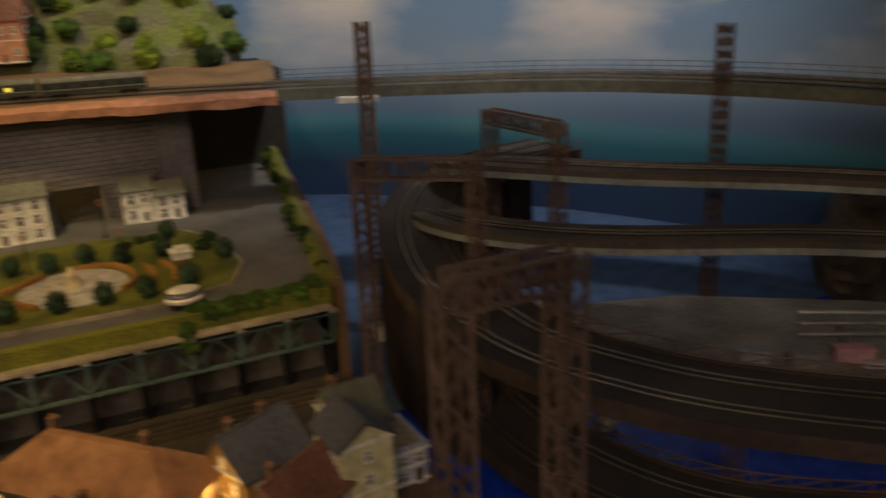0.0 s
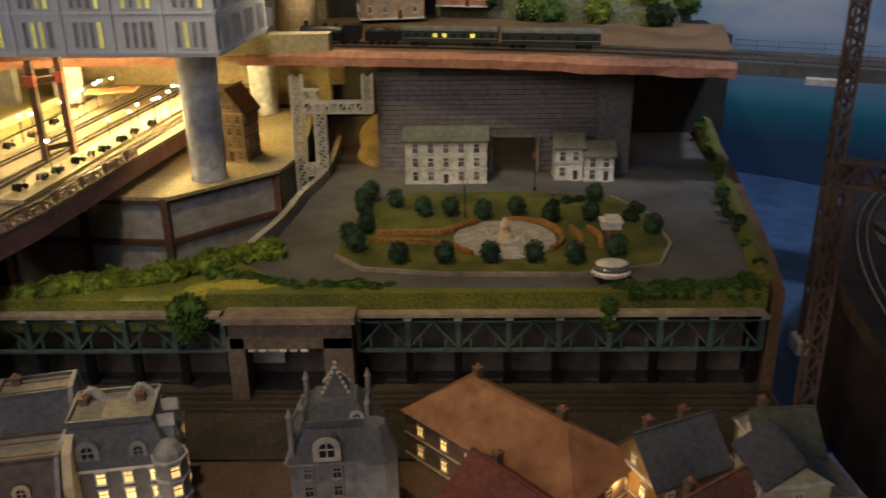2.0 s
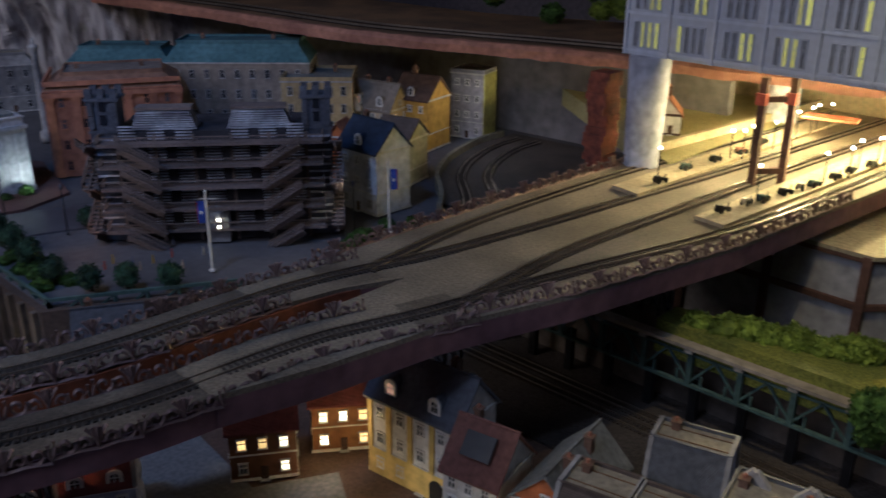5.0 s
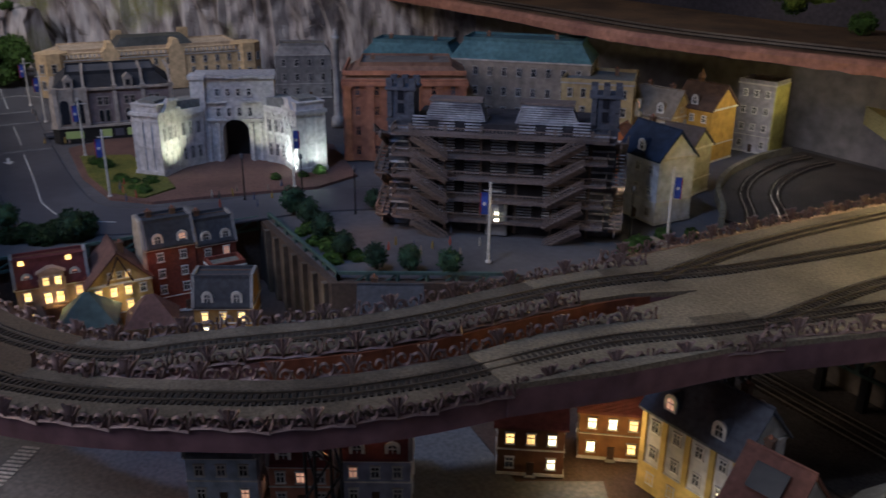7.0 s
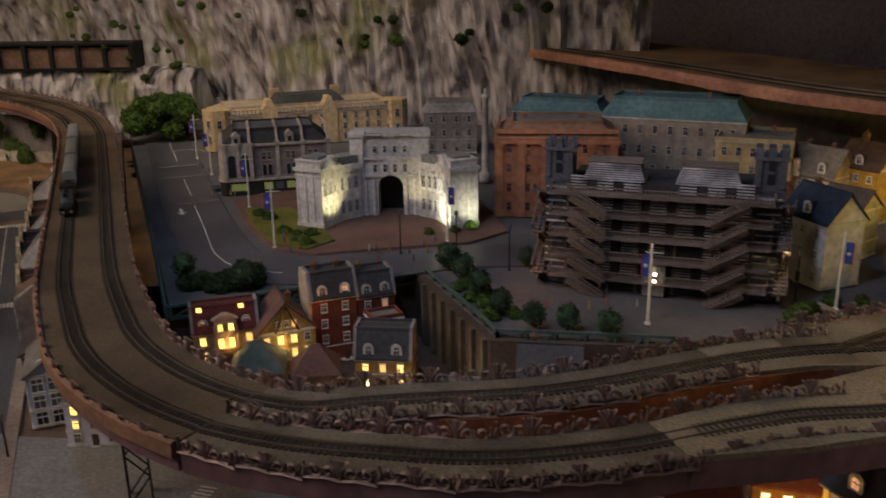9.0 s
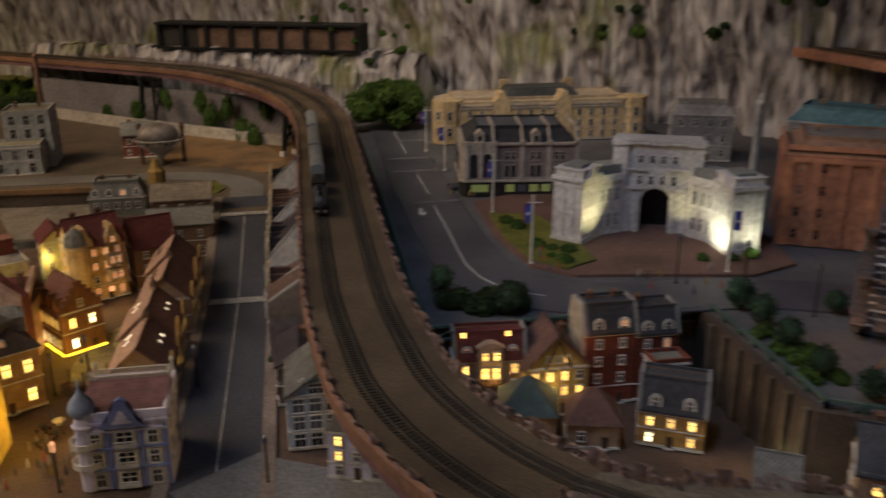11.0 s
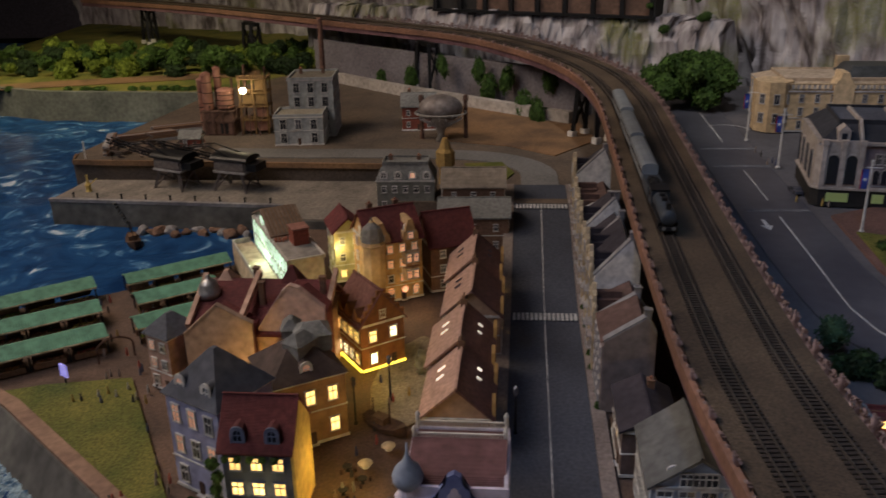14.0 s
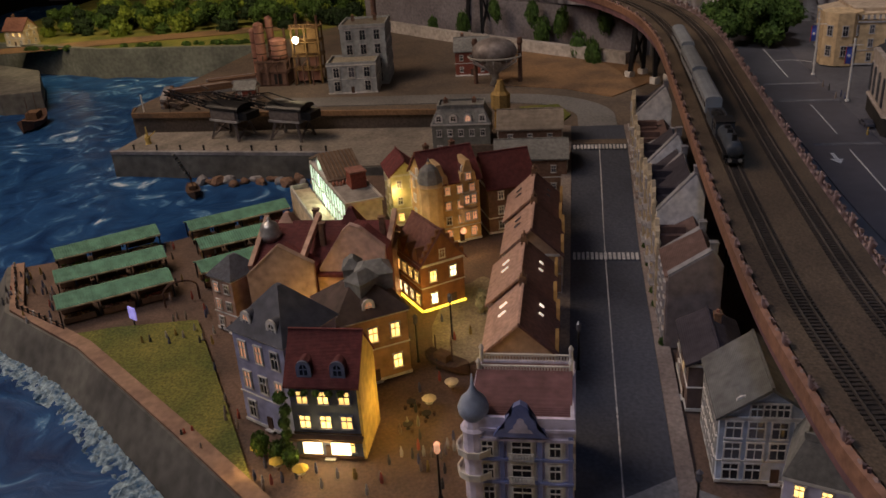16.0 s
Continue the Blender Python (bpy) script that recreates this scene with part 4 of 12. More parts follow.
def lattice_mast(name, label, a, b, w, mat, group="", n=8, bar=0.0035):
    """Four corner bars with zigzag bracing between two points, one mesh a side."""
    a, b = Vector(a), Vector(b)
    q = (b - a).to_track_quat("Z", "Y")
    length = (b - a).length
    t = thing(name, label, "mast", Matrix.Translation(a) @ q.to_matrix().to_4x4(), group)
    h = w / 2
    for sx in (-h, h):
        for sy in (-h, h):
            bm = BM()
            beam(bm, (sx, sy, 0), (sx, sy, length), bar)
            part("corner_post", bm, mat, t)
    for side in range(4):
        bm = BM()
        for i in range(n):
            z0, z1 = length * i / n, length * (i + 1) / n
            s0, s1 = (-h, h) if i % 2 else (h, -h)
            p, r = ((s0, -h, z0), (s1, -h, z1)) if side == 0 else ((s0, h, z0), (s1, h, z1)) if side == 1 else ((-h, s0, z0), (-h, s1, z1)) if side == 2 else ((h, s0, z0), (h, s1, z1))
            beam(bm, p, r, bar * 0.7)
        tagged(part("bracing", bm, mat, t), kind="stuff")
    return t


for x, y, z in ((-2.03, 1.2, 0.225), (-1.55, 1.62, 0.23), (-3.0, 1.155, 0.225), (-2.45, 1.155, 0.225), (-1.42, 2.2, 0.26), (-1.3, 2.62, 0.26)):
    lattice_mast("viaduct_column", "dark lattice column under the viaduct", (x, y, 0), (x, y, z), 0.035, BLACKIRON, "viaduct columns", 5)
for x, y, z in ((-4.33, 1.08, 0.26), (-5.2, 0.42, 0.29), (-6.0, -0.62, 0.29), (-6.72, -1.5, 0.29)):
    t = thing("trestle", "dark timber trestle with white feet under the viaduct", "trestle", pose(x, y, 0.08, 0, 0, 40), "viaduct trestles")
    for s in (-1, 1):
        for r in (-1, 1):
            bm = BM()
            beam(bm, (s * 0.06, r * 0.03, 0.0), (s * 0.045, r * 0.022, z - 0.08), 0.014)
            part("leg", bm, BLACKIRON, t)
            bm = BM()
            box(bm, s * 0.06, r * 0.03, 0.0, 0.024, 0.024, 0.022)
            part("foot", bm, WHITE, t, "white foot block")
        bm = BM()
        beam(bm, (s * 0.058, -0.03, 0.03), (s * 0.047, 0.024, z - 0.1), 0.008)
        beam(bm, (s * 0.058, 0.03, 0.03), (s * 0.047, -0.024, z - 0.1), 0.008)
        part("brace", bm, BLACKIRON, t)
    bm = BM()
    beam(bm, (-0.07, 0, z - 0.085), (0.07, 0, z - 0.085), 0.02)
    part("crossbeam", bm, BLACKIRON, t)

# upper deck along the back, with its bridge over the sea
deck_edge = curve_through([(-3.95, 2.9, 0.5), (-3.2, 2.93, 0.5), (-2.5, 2.95, 0.495), (-1.9, 3.12, 0.49), (-1.3, 3.22, 0.49), (-0.8, 3.21, 0.49), (-0.35, 3.15, 0.487), (0.16, 3.03, 0.483)], 0.04)
bm = BM()
sweep(bm, deck_edge, [(0.62, -0.03), (0.01, -0.03), (0.01, 0.0), (0.62, 0.0)])
setting("upper_deck", bm, EARTH, "brown upper railway terrace along the back", "deck")
bm = BM()
rough = [p.copy() for p in deck_edge]
sweep(bm, rough, [(0.012, -0.03), (-0.012, -0.028), (-0.014, -0.008), (-0.004, 0.003), (0.014, 0.004)])
for v in bm.verts:
    v.co += Vector((0, 0.004, 0.004)) * noise.noise(v.co * 40)
setting("deck_edge", bm, FASCIA_ORANGE, "rough terracotta edge of the upper terrace", "edge")
upper = curve_through([*[p + Vector((0, 0, 0.002)) for p in shifted(deck_edge, 0.085)][::6], (0.45, 2.97, 0.485), (0.85, 2.72, 0.485), (1.16, 2.3, 0.485), (1.3, 1.8, 0.485), (1.3, 1.2, 0.485)], 0.04)
track(upper, "upper track along the terrace and over the sea bridge")
track(shifted(upper, 0.06), "second upper track along the terrace")
bridge = [p for p in upper if p.x > 0.13]
bm = BM()
sweep(bm, shifted(bridge, 0.03), [(0.075, -0.026), (-0.075, -0.026), (-0.075, 0.0), (0.075, 0.0)])
setting("sea_bridge", bm, surf("bridge_deck", (0.12, 0.12, 0.1), col2=(0.08, 0.08, 0.07)), "grey green bridge deck over the sea", "bridge")
t = thing("bridge_railing", "thin blue grey railing of the sea bridge", "railing")
RAILBLUE = surf("railing_blue", (0.15, 0.19, 0.24))
for s in (-0.044, 0.104):
    for zz in (0.012, 0.024):
        bm = BM()
        sweep(bm, shifted(bridge, s, zz), [(0.001, 0), (-0.001, 0), (-0.001, 0.002), (0.001, 0.002)])
        part("handrail", bm, RAILBLUE, t)
    for p in shifted(bridge, s):
        bm = BM()
        box(bm, p.x, p.y, p.z, 0.002, 0.002, 0.026)
        part("railing_post", bm, RAILBLUE, t)
bm = BM()
box(bm, 0.33, 2.965, 0.452, 0.09, 0.03, 0.012, -25)
solid("white_beam", bm, WHITE, "short white beam under the bridge end", "beam")

# yard tracks at town level
for y in (2.515, 2.475):
    track([Vector((-2.4 + 0.05 * i, y, 0.002)) for i in range(51)], "dark yard track below the park terrace", "yard tracks")
bm = BM()
prism(bm, [(-2.4, 2.33), (0.12, 2.33), (0.12, 2.6), (-2.4, 2.6)], -0.003, 0.002)
setting("yard_ballast", bm, BALLAST_DARK, "dark ballast of the lower yard", "ballast")


def gable(bm, w, d, h, rh, axis):
    """The wall of a house with its gables; the ridge runs along axis."""
    if axis == "x":
        ring = [(-d / 2, 0), (d / 2, 0), (d / 2, h), (0, h + rh), (-d / 2, h)]
        a, b = [bm.verts.new((-w / 2, y, z)) for y, z in ring], [bm.verts.new((w / 2, y, z)) for y, z in ring]
    else:
        ring = [(-w / 2, 0), (w / 2, 0), (w / 2, h), (0, h + rh), (-w / 2, h)]
        a, b = [bm.verts.new((x, -d / 2, z)) for x, z in ring], [bm.verts.new((x, d / 2, z)) for x, z in ring]
    bm.faces.new(a)
    bm.faces.new(b[::-1])
    for i in range(5):
        bm.faces.new((a[i], b[i], b[(i + 1) % 5], a[(i + 1) % 5]))


def roof_slab(w, d, h, rh, axis, side, over=0.006, thick=0.004):
    """One slope of a gable roof as a slab."""
    bm = BM()
    run, half = (d / 2, w / 2) if axis == "x" else (w / 2, d / 2)
    k = rh / run
    low, top = (run + over, h - over * k), (0.0, h + rh)
    ring = [(low[0], low[1]), (top[0], top[1]), (top[0], top[1] + thick * 1.3), (low[0], low[1] + thick)]
    ends = []
    for e in (-half - over, half + over):
        ends.append([bm.verts.new((e, side * u, z) if axis == "x" else (side * u, e, z)) for u, z in ring])
    a, b = ends
    bm.faces.new(a)
    bm.faces.new(b[::-1])
    for i in range(4):
        bm.faces.new((a[i], b[i], b[(i + 1) % 4], a[(i + 1) % 4]))
    return bm


WINDOWS = {}


def fretwork(bm, xs, zs, solid_cell, y0, y1):
    """A flat lattice in one piece: the cells that solid_cell(i, k) names, between y0 and y1."""
    made = {}

    def at(i, k, y):
        if (i, k, y) not in made:
            made[i, k, y] = bm.verts.new((xs[i], y, zs[k]))
        return made[i, k, y]

    n, m = len(xs) - 1, len(zs) - 1
    full = {(i, k) for i in range(n) for k in range(m) if solid_cell(i, k)}
    for i, k in full:
        bm.faces.new((at(i, k, y0), at(i + 1, k, y0), at(i + 1, k + 1, y0), at(i, k + 1, y0)))
        bm.faces.new((at(i, k, y1), at(i, k + 1, y1), at(i + 1, k + 1, y1), at(i + 1, k, y1)))
        for di, dk, p, q in ((-1, 0, (i, k), (i, k + 1)), (1, 0, (i + 1, k + 1), (i + 1, k)), (0, -1, (i + 1, k), (i, k)), (0, 1, (i, k + 1), (i + 1, k + 1))):
            if (i + di, k + dk) not in full:
                bm.faces.new((at(*p, y0), at(*q, y0), at(*q, y1), at(*p, y1)))


def window_meshes(w, h, frame):
    key = (round(w, 4), round(h, 4), frame.name)
    if key not in WINDOWS:
        bm = BM()
        t = 0.0016
        xs = [-w / 2 - 1.1 * t, -w / 2 - t / 2, -w / 2 + t / 2, -t * 0.3, t * 0.3, w / 2 - t / 2, w / 2 + t / 2, w / 2 + 1.1 * t]
        zs = [-t, t * 0.2, h * 0.6, h * 0.6 + t * 0.6, h - t * 0.2, h + t]
        fretwork(bm, xs, zs, lambda i, k: k in (0, 4) or (i in (1, 5)) or (i == 3) or (k == 2 and 1 <= i <= 5), -0.0026, 0.0008)
        pane = BM()
        box(pane, 0, 0.0002, 0.0006, w - t * 0.6, 0.0012, h - t * 0.6)
        WINDOWS[key] = (mesh_of(bm, "window", frame), {}, pane)
    return key


def window(parent, x, y, z, rz, w, h, frame, glass):
    key = window_meshes(w, h, frame)
    me, panes, pane = WINDOWS[key]
    if glass.name not in panes:
        p = bpy.data.meshes.new("pane")
        pane.to_mesh(p)
        p.materials.append(glass)
        panes[glass.name] = p
    win = part("window", me, None, parent, "", pose(x, y, z, 0, 0, rz))
    part("pane", panes[glass.name], None, win, "lit window pane" if "window" in glass.name else "")
    return win


RNG = random.Random(4)


def facade(t, x0, y0, rz, width, h0, h1, rows, cols, win, frame, lit, lits, skip=()):
    """Rows of windows on a wall whose middle is (x0, y0) and that faces rz."""
    if not cols or not rows:
        return
    step, c, s = (h1 - h0) / rows, math.cos(radians(rz)), math.sin(radians(rz))
    for r in range(rows):
        for k in range(cols):
            if (r, k) in skip:
                continue
            u = (k - (cols - 1) / 2) * width / cols
            glass = RNG.choice(lits) if RNG.random() < lit else (PANE if RNG.random() < 0.7 else PANE_GREY)
            window(t, x0 + u * c, y0 + u * s, h0 + step * r + (step - win[1]) * 0.45, rz, win[0], win[1], frame, glass)


def arched_dormer(t, x, y, z, w, h, depth, side, frame, roof, glass):
    """A roof window with a round pale head, dark cheeks and a curved cap; side -1 looks to the front."""
    arc_pts = [(w / 2 * math.cos(math.pi * i / 8), h * 0.6 + h * 0.4 * math.sin(math.pi * i / 8)) for i in range(9)]
    ring = [(w / 2 * 1.12, 0.0), *[(u * 1.12, v * 1.05) for u, v in arc_pts], (-w / 2 * 1.12, 0.0)]
    hole = [(w / 2 * 0.62, h * 0.16), *[(u * 0.62, h * 0.12 + v * 0.72) for u, v in arc_pts], (-w / 2 * 0.62, h * 0.16)]
    f0, f1 = y, y - side * 0.003
    bm = BM()
    for ya, yb in ((f0, f1),):
        o0, o1 = [bm.verts.new((x + u, ya, z + v)) for u, v in ring], [bm.verts.new((x + u, yb, z + v)) for u, v in ring]
        i0, i1 = [bm.verts.new((x + u, ya, z + v)) for u, v in hole], [bm.verts.new((x + u, yb, z + v)) for u, v in hole]
        k = len(ring)
        for i in range(k):
            j = (i + 1) % k
            bm.faces.new((o0[i], o0[j], i0[j], i0[i]))
            bm.faces.new((o1[j], o1[i], i1[i], i1[j]))
            bm.faces.new((o0[j], o0[i], o1[i], o1[j]))
            bm.faces.new((i0[i], i0[j], i1[j], i1[i]))
    dr = part("dormer", bm, frame, t)
    bm = BM()
    a, b = [bm.verts.new((x + u * 0.94, f1, z + v * 0.97)) for u, v in ring], [bm.verts.new((x + u * 0.94, f1 - side * depth, z + v * 0.97)) for u, v in ring]
    bm.faces.new(a), bm.faces.new(b[::-1])
    for i in range(len(ring)):
        j = (i + 1) % len(ring)
        bm.faces.new((a[i], a[j], b[j], b[i]))
    part("dormer_roof", bm, roof, dr)
    bm = BM()
    box(bm, x, f0 - side * 0.0022, z + h * 0.14, w * 0.66, 0.001, h * 0.74)
    part("dormer_pane", bm, glass, dr)
    bm = BM()
    box(bm, x, f0 - side * 0.0008, z + h * 0.14, w * 0.06, 0.0012, h * 0.68)
    box(bm, x, f0 - side * 0.0008, z + h * 0.5, w * 0.6, 0.0012, h * 0.05)
    part("glazing_bar", bm, frame, dr)


def house(label, cx, cy, rz, w, d, h, rh, wall, roof, style="gable_x", z=0.0, rows=2, cols=(3, 2, 3, 2), lit=0.3, lits=None, win=(0.012, 0.018), frame=None, chimneys=1, dormers=0, door=True, base=None, group="town houses", band=True, stepped=False, top=None, dorm_glass=None, category="house"):
    """A model house: walls, roof slopes, windows with panes, door, cornices, chimneys, dormers. Its front faces rz."""
    lits, frame, top = lits or [LIT], frame or WHITE, top or LEADTOP
    t = thing("house", label, category, pose(cx, cy, z, 0, 0, rz), group)
    bm = BM()
    if style == "gable_x":
        gable(bm, w, d, h, rh, "x")
    elif style == "gable_y":
        gable(bm, w, d, h, rh, "y")
    elif style == "row":
        k = d * 0.22
        ring = [(-d / 2, 0), (d / 2, 0), (d / 2, h), (d / 2 - k, h + rh), (-d / 2 + k, h + rh), (-d / 2, h)]
        ends = [[bm.verts.new((x, y, zz)) for y, zz in ring] for x in (-w / 2, w / 2)]
        bm.faces.new(ends[0]), bm.faces.new(ends[1][::-1])
        for i in range(6):
            bm.faces.new((ends[0][i], ends[1][i], ends[1][(i + 1) % 6], ends[0][(i + 1) % 6]))
    else:
        box(bm, 0, 0, 0, w, d, h)
    part("wall", bm, wall, t)
    o = 0.006
    if style in ("gable_x", "gable_y"):
        for s in (-1, 1):
            part("roof_slope", roof_slab(w, d, h, rh, style[-1], s), roof, t)
        bm = BM()
        if style == "gable_x":
            beam(bm, (-w / 2 - o, 0, h + rh + 0.005), (w / 2 + o, 0, h + rh + 0.005), 0.004)
        else:
            beam(bm, (0, -d / 2 - o, h + rh + 0.005), (0, d / 2 + o, h + rh + 0.005), 0.004)
        part("ridge", bm, roof, t)
    elif style == "hip":
        bm = BM()
        k = min(w, d) / 2 * 0.92
        frustum(bm, [(-w / 2 - o, -d / 2 - o), (w / 2 + o, -d / 2 - o), (w / 2 + o, d / 2 + o), (-w / 2 - o, d / 2 + o)], h, [(-w / 2 + k, -d / 2 + k), (w / 2 - k, -d / 2 + k), (w / 2 - k, d / 2 - k), (-w / 2 + k, d / 2 - k)], h + rh)
        part("roof", bm, roof, t)
    elif style == "row":
        k = d * 0.22
        for s in (-1, 1):
            bm = BM()
            ring = [(s * (d / 2 + 0.004), h - 0.002), (s * (d / 2 - k), h + rh), (s * (d / 2 - k), h + rh + 0.004), (s * (d / 2 + 0.004), h + 0.003)]
            ends = [[bm.verts.new((x, y, zz)) for y, zz in ring] for x in (-w / 2, w / 2)]
            bm.faces.new(ends[0]), bm.faces.new(ends[1][::-1])
            for i in range(4):
                bm.faces.new((ends[0][i], ends[1][i], ends[1][(i + 1) % 4], ends[0][(i + 1) % 4]))
            part("roof_slope", bm, roof, t)
            bm = BM()
            box(bm, 0, s * (d / 2 - k), h + rh - 0.001, w, 0.004, 0.008)
            part("roof_curb", bm, roof, t)
            for e in (-1, 1):
                bm = BM()
                beam(bm, (e * w / 2, s * (d / 2 + 0.003), h), (e * w / 2, s * (d / 2 - k), h + rh + 0.005), 0.006)
                beam(bm, (e * w / 2, s * (d / 2 - k), h + rh + 0.005), (e * w / 2, 0, h + rh + 0.005), 0.006)
                part("party_coping", bm, GREYSTONE, t)
        bm = BM()
        box(bm, 0, 0, h + rh, w - 0.006, d - 2 * k - 0.004, 0.002)
        part("roof_top", bm, top, t, "pale flat roof top")
        for u in (-0.25, 0.25):
            bm = BM()
            box(bm, 0, u * (d - 2 * k), h + rh + 0.002, w - 0.008, 0.0014, 0.0012)
            part("roof_seam", bm, TIMBER, t)
    elif style == "mansard":
        bm = BM()
        k = min(w, d) * 0.17
        frustum(bm, [(-w / 2 - 0.003, -d / 2 - 0.003), (w / 2 + 0.003, -d / 2 - 0.003), (w / 2 + 0.003, d / 2 + 0.003), (-w / 2 - 0.003, d / 2 + 0.003)], h, [(-w / 2 + k, -d / 2 + k), (w / 2 - k, -d / 2 + k), (w / 2 - k, d / 2 - k), (-w / 2 + k, d / 2 - k)], h + rh)
        part("roof", bm, roof, t)
        bm = BM()
        box(bm, 0, 0, h + rh, w - 2 * k - 0.004, d - 2 * k - 0.004, 0.003)
        part("roof_top", bm, top, t, "pale flat roof top")
        for sx, sy, lx, ly in ((0, -1, w - 2 * k, 0.004), (0, 1, w - 2 * k, 0.004), (-1, 0, 0.004, d - 2 * k), (1, 0, 0.004, d - 2 * k)):
            bm = BM()
            box(bm, sx * (w / 2 - k), sy * (d / 2 - k), h + rh - 0.001, lx, ly, 0.01)
            part("roof_curb", bm, roof, t)
    else:
        bm = BM()
        box(bm, 0, 0, h, w - 0.004, d - 0.004, 0.002)
        part("roof", bm, top, t)
        for sx, sy, lx, ly in ((0, -1, w + 0.004, 0.005), (0, 1, w + 0.004, 0.005), (-1, 0, 0.005, d - 0.006), (1, 0, 0.005, d - 0.006)):
            bm = BM()
            box(bm, sx * (w / 2 - 0.0015), sy * (d / 2 - 0.0015), h - 0.001, lx, ly, max(rh, 0.006))
            part("parapet", bm, wall, t)
    if band:
        for zz, th, out in ((h - 0.004, 0.0045, 0.003), (h / max(rows, 1), 0.002, 0.0016), (0.0, 0.005, 0.0016)):
            bm = BM()
            for sx, sy, lx, ly in ((0, -1, w + 2 * out, 0.003), (0, 1, w + 2 * out, 0.003), (-1, 0, 0.003, d - 0.003), (1, 0, 0.003, d - 0.003)):
                box(bm, sx * (w / 2 + out - 0.0015), sy * (d / 2 + out - 0.0015), zz, lx, ly, th)
            part("cornice", bm, base or frame, t)
    for i, (x0, y0, a, wd) in enumerate(((0, -d / 2 - 0.0006, 0, w), (w / 2 + 0.0006, 0, 90, d), (0, d / 2 + 0.0006, 180, w), (-w / 2 - 0.0006, 0, 270, d))):
        cut = {(0, cols[i] // 2)} if door and i == 0 else ()
        facade(t, x0, y0, a, wd * 0.94, 0.003, h - 0.002, rows, cols[i], win, frame, lit, lits, skip=cut)
        if (style == "gable_y" and i in (0, 2) or style == "gable_x" and i in (1, 3)) and cols[i] and rh > 0.03:
            facade(t, x0, y0, a, wd * 0.4, h, h + rh * 0.55, 1, max(1, cols[i] - 1), (win[0] * 0.8, win[1] * 0.75), frame, lit, lits)
    if door:
        bm = BM()
        x = ((cols[0] // 2) - (cols[0] - 1) / 2) * w * 0.94 / max(cols[0], 1)
        box(bm, x, -d / 2 - 0.0008, 0, 0.011, 0.002, min(0.024, h / max(rows, 1) * 0.85))
        dd = part("door", bm, TIMBER_DARK, t, "dark panelled door")
        bm = BM()
        box(bm, x, -d / 2 - 0.004, 0, 0.016, 0.007, 0.002)
        part("doorstep", bm, STONE, dd)
    if stepped:
        for s in (-1, 1):
            for k in range(5):
                bm = BM()
                x = s * w / 2 * (1 - (k + 0.5) / 5)
                box(bm, x, -d / 2 + 0.001, h - 0.004, w / 10 + 0.001, 0.006, rh * (k + 1) / 5 + 0.009)
                part("gable_step", bm, wall, t)
    for i in range(chimneys):
        bm = BM()
        x, y = (-w * 0.28 + i * w * 0.5, 0.012) if style != "gable_y" else (0.012, -d * 0.25 + i * d * 0.4)
        box(bm, x, y, h + rh * 0.55, 0.011, 0.011, rh * 0.45 + 0.014)
        box(bm, x, y, h + rh + 0.012, 0.0135, 0.0135, 0.003)
        ch = part("chimney", bm, BRICK_BROWN, t)
        bm = BM()
        lathe(bm, [(0.003, h + rh + 0.014), (0.0026, h + rh + 0.02), (0.001, h + rh + 0.02)], 8, x, y)
        part("chimney_pot", bm, TERRACOTTA, ch)
    for i in range(dormers):
        for side in ((-1, 1) if style == "gable_x" else (-1,)):
            x = (i - (dormers - 1) / 2) * w / dormers
            y = side * d * (0.33 if style == "gable_x" else 0.44)
            if style in ("mansard", "row"):
                y = side * (d / 2 + 0.001)
            elif style == "gable_x":
                y = side * d * 0.47
            arched_dormer(t, x, y, h + rh * (0.1 if style != "hip" else 0.04), 0.0195, max(0.021, min(0.03, rh * 0.5)), 0.024 if style != "mansard" else 0.018, side, frame, roof, (dorm_glass or PANE) if RNG.random() < 0.8 else LITDIM)
    return t

# ---- big grey office block over the station ----
def office_block():
    t = thing("office_block", "pale blue grey office block on round columns, some windows lit yellow", "building", pose(-1.243, 2.905, 0.537, 0, 0, -3.8), "")
    w, d, h = 0.715, 0.34, 0.4
    bm = BM()
    box(bm, 0, d / 2, 0, w, d, h)
    part("wall", bm, BLUECONC, t)
    for i in range(6):
        bm = BM()
        box(bm, 0, d / 2, 0.006 + i * 0.075, w + 0.006, d + 0.006, 0.006)
        part("band", bm, BLUECONC, t)
    for i in range(8):
        bm = BM()
        box(bm, -w / 2 + 0.0025 + i * (w - 0.005) / 7, -0.002, 0.0, 0.006, 0.006, h)
        part("pilaster", bm, BLUECONC, t)
    for r in range(5):
        for k in range(7):
            for j in range(4):
                x = -w / 2 + (k + 0.5) * w / 7 + (j - 1.5) * 0.0165
                lit = RNG.random() < (0.6 if j > 1 else 0.12)
                window(t, x, -0.001, 0.017 + r * 0.075, 0, 0.0085, 0.05, BLUECONC, LITYEL if lit else PANE_GREY)
        for k in range(4):
            for j in range(3):
                window(t, w / 2 + 0.001, d * (k + 0.5) / 4 + (j - 1) * 0.0165, 0.017 + r * 0.075, 90, 0.0085, 0.05, BLUECONC, PANE_GREY)
    bm = BM()
    box(bm, 0, d / 2, h, w + 0.02, d + 0.02, 0.02)
    part("roof", bm, LEADTOP, t)
    return t


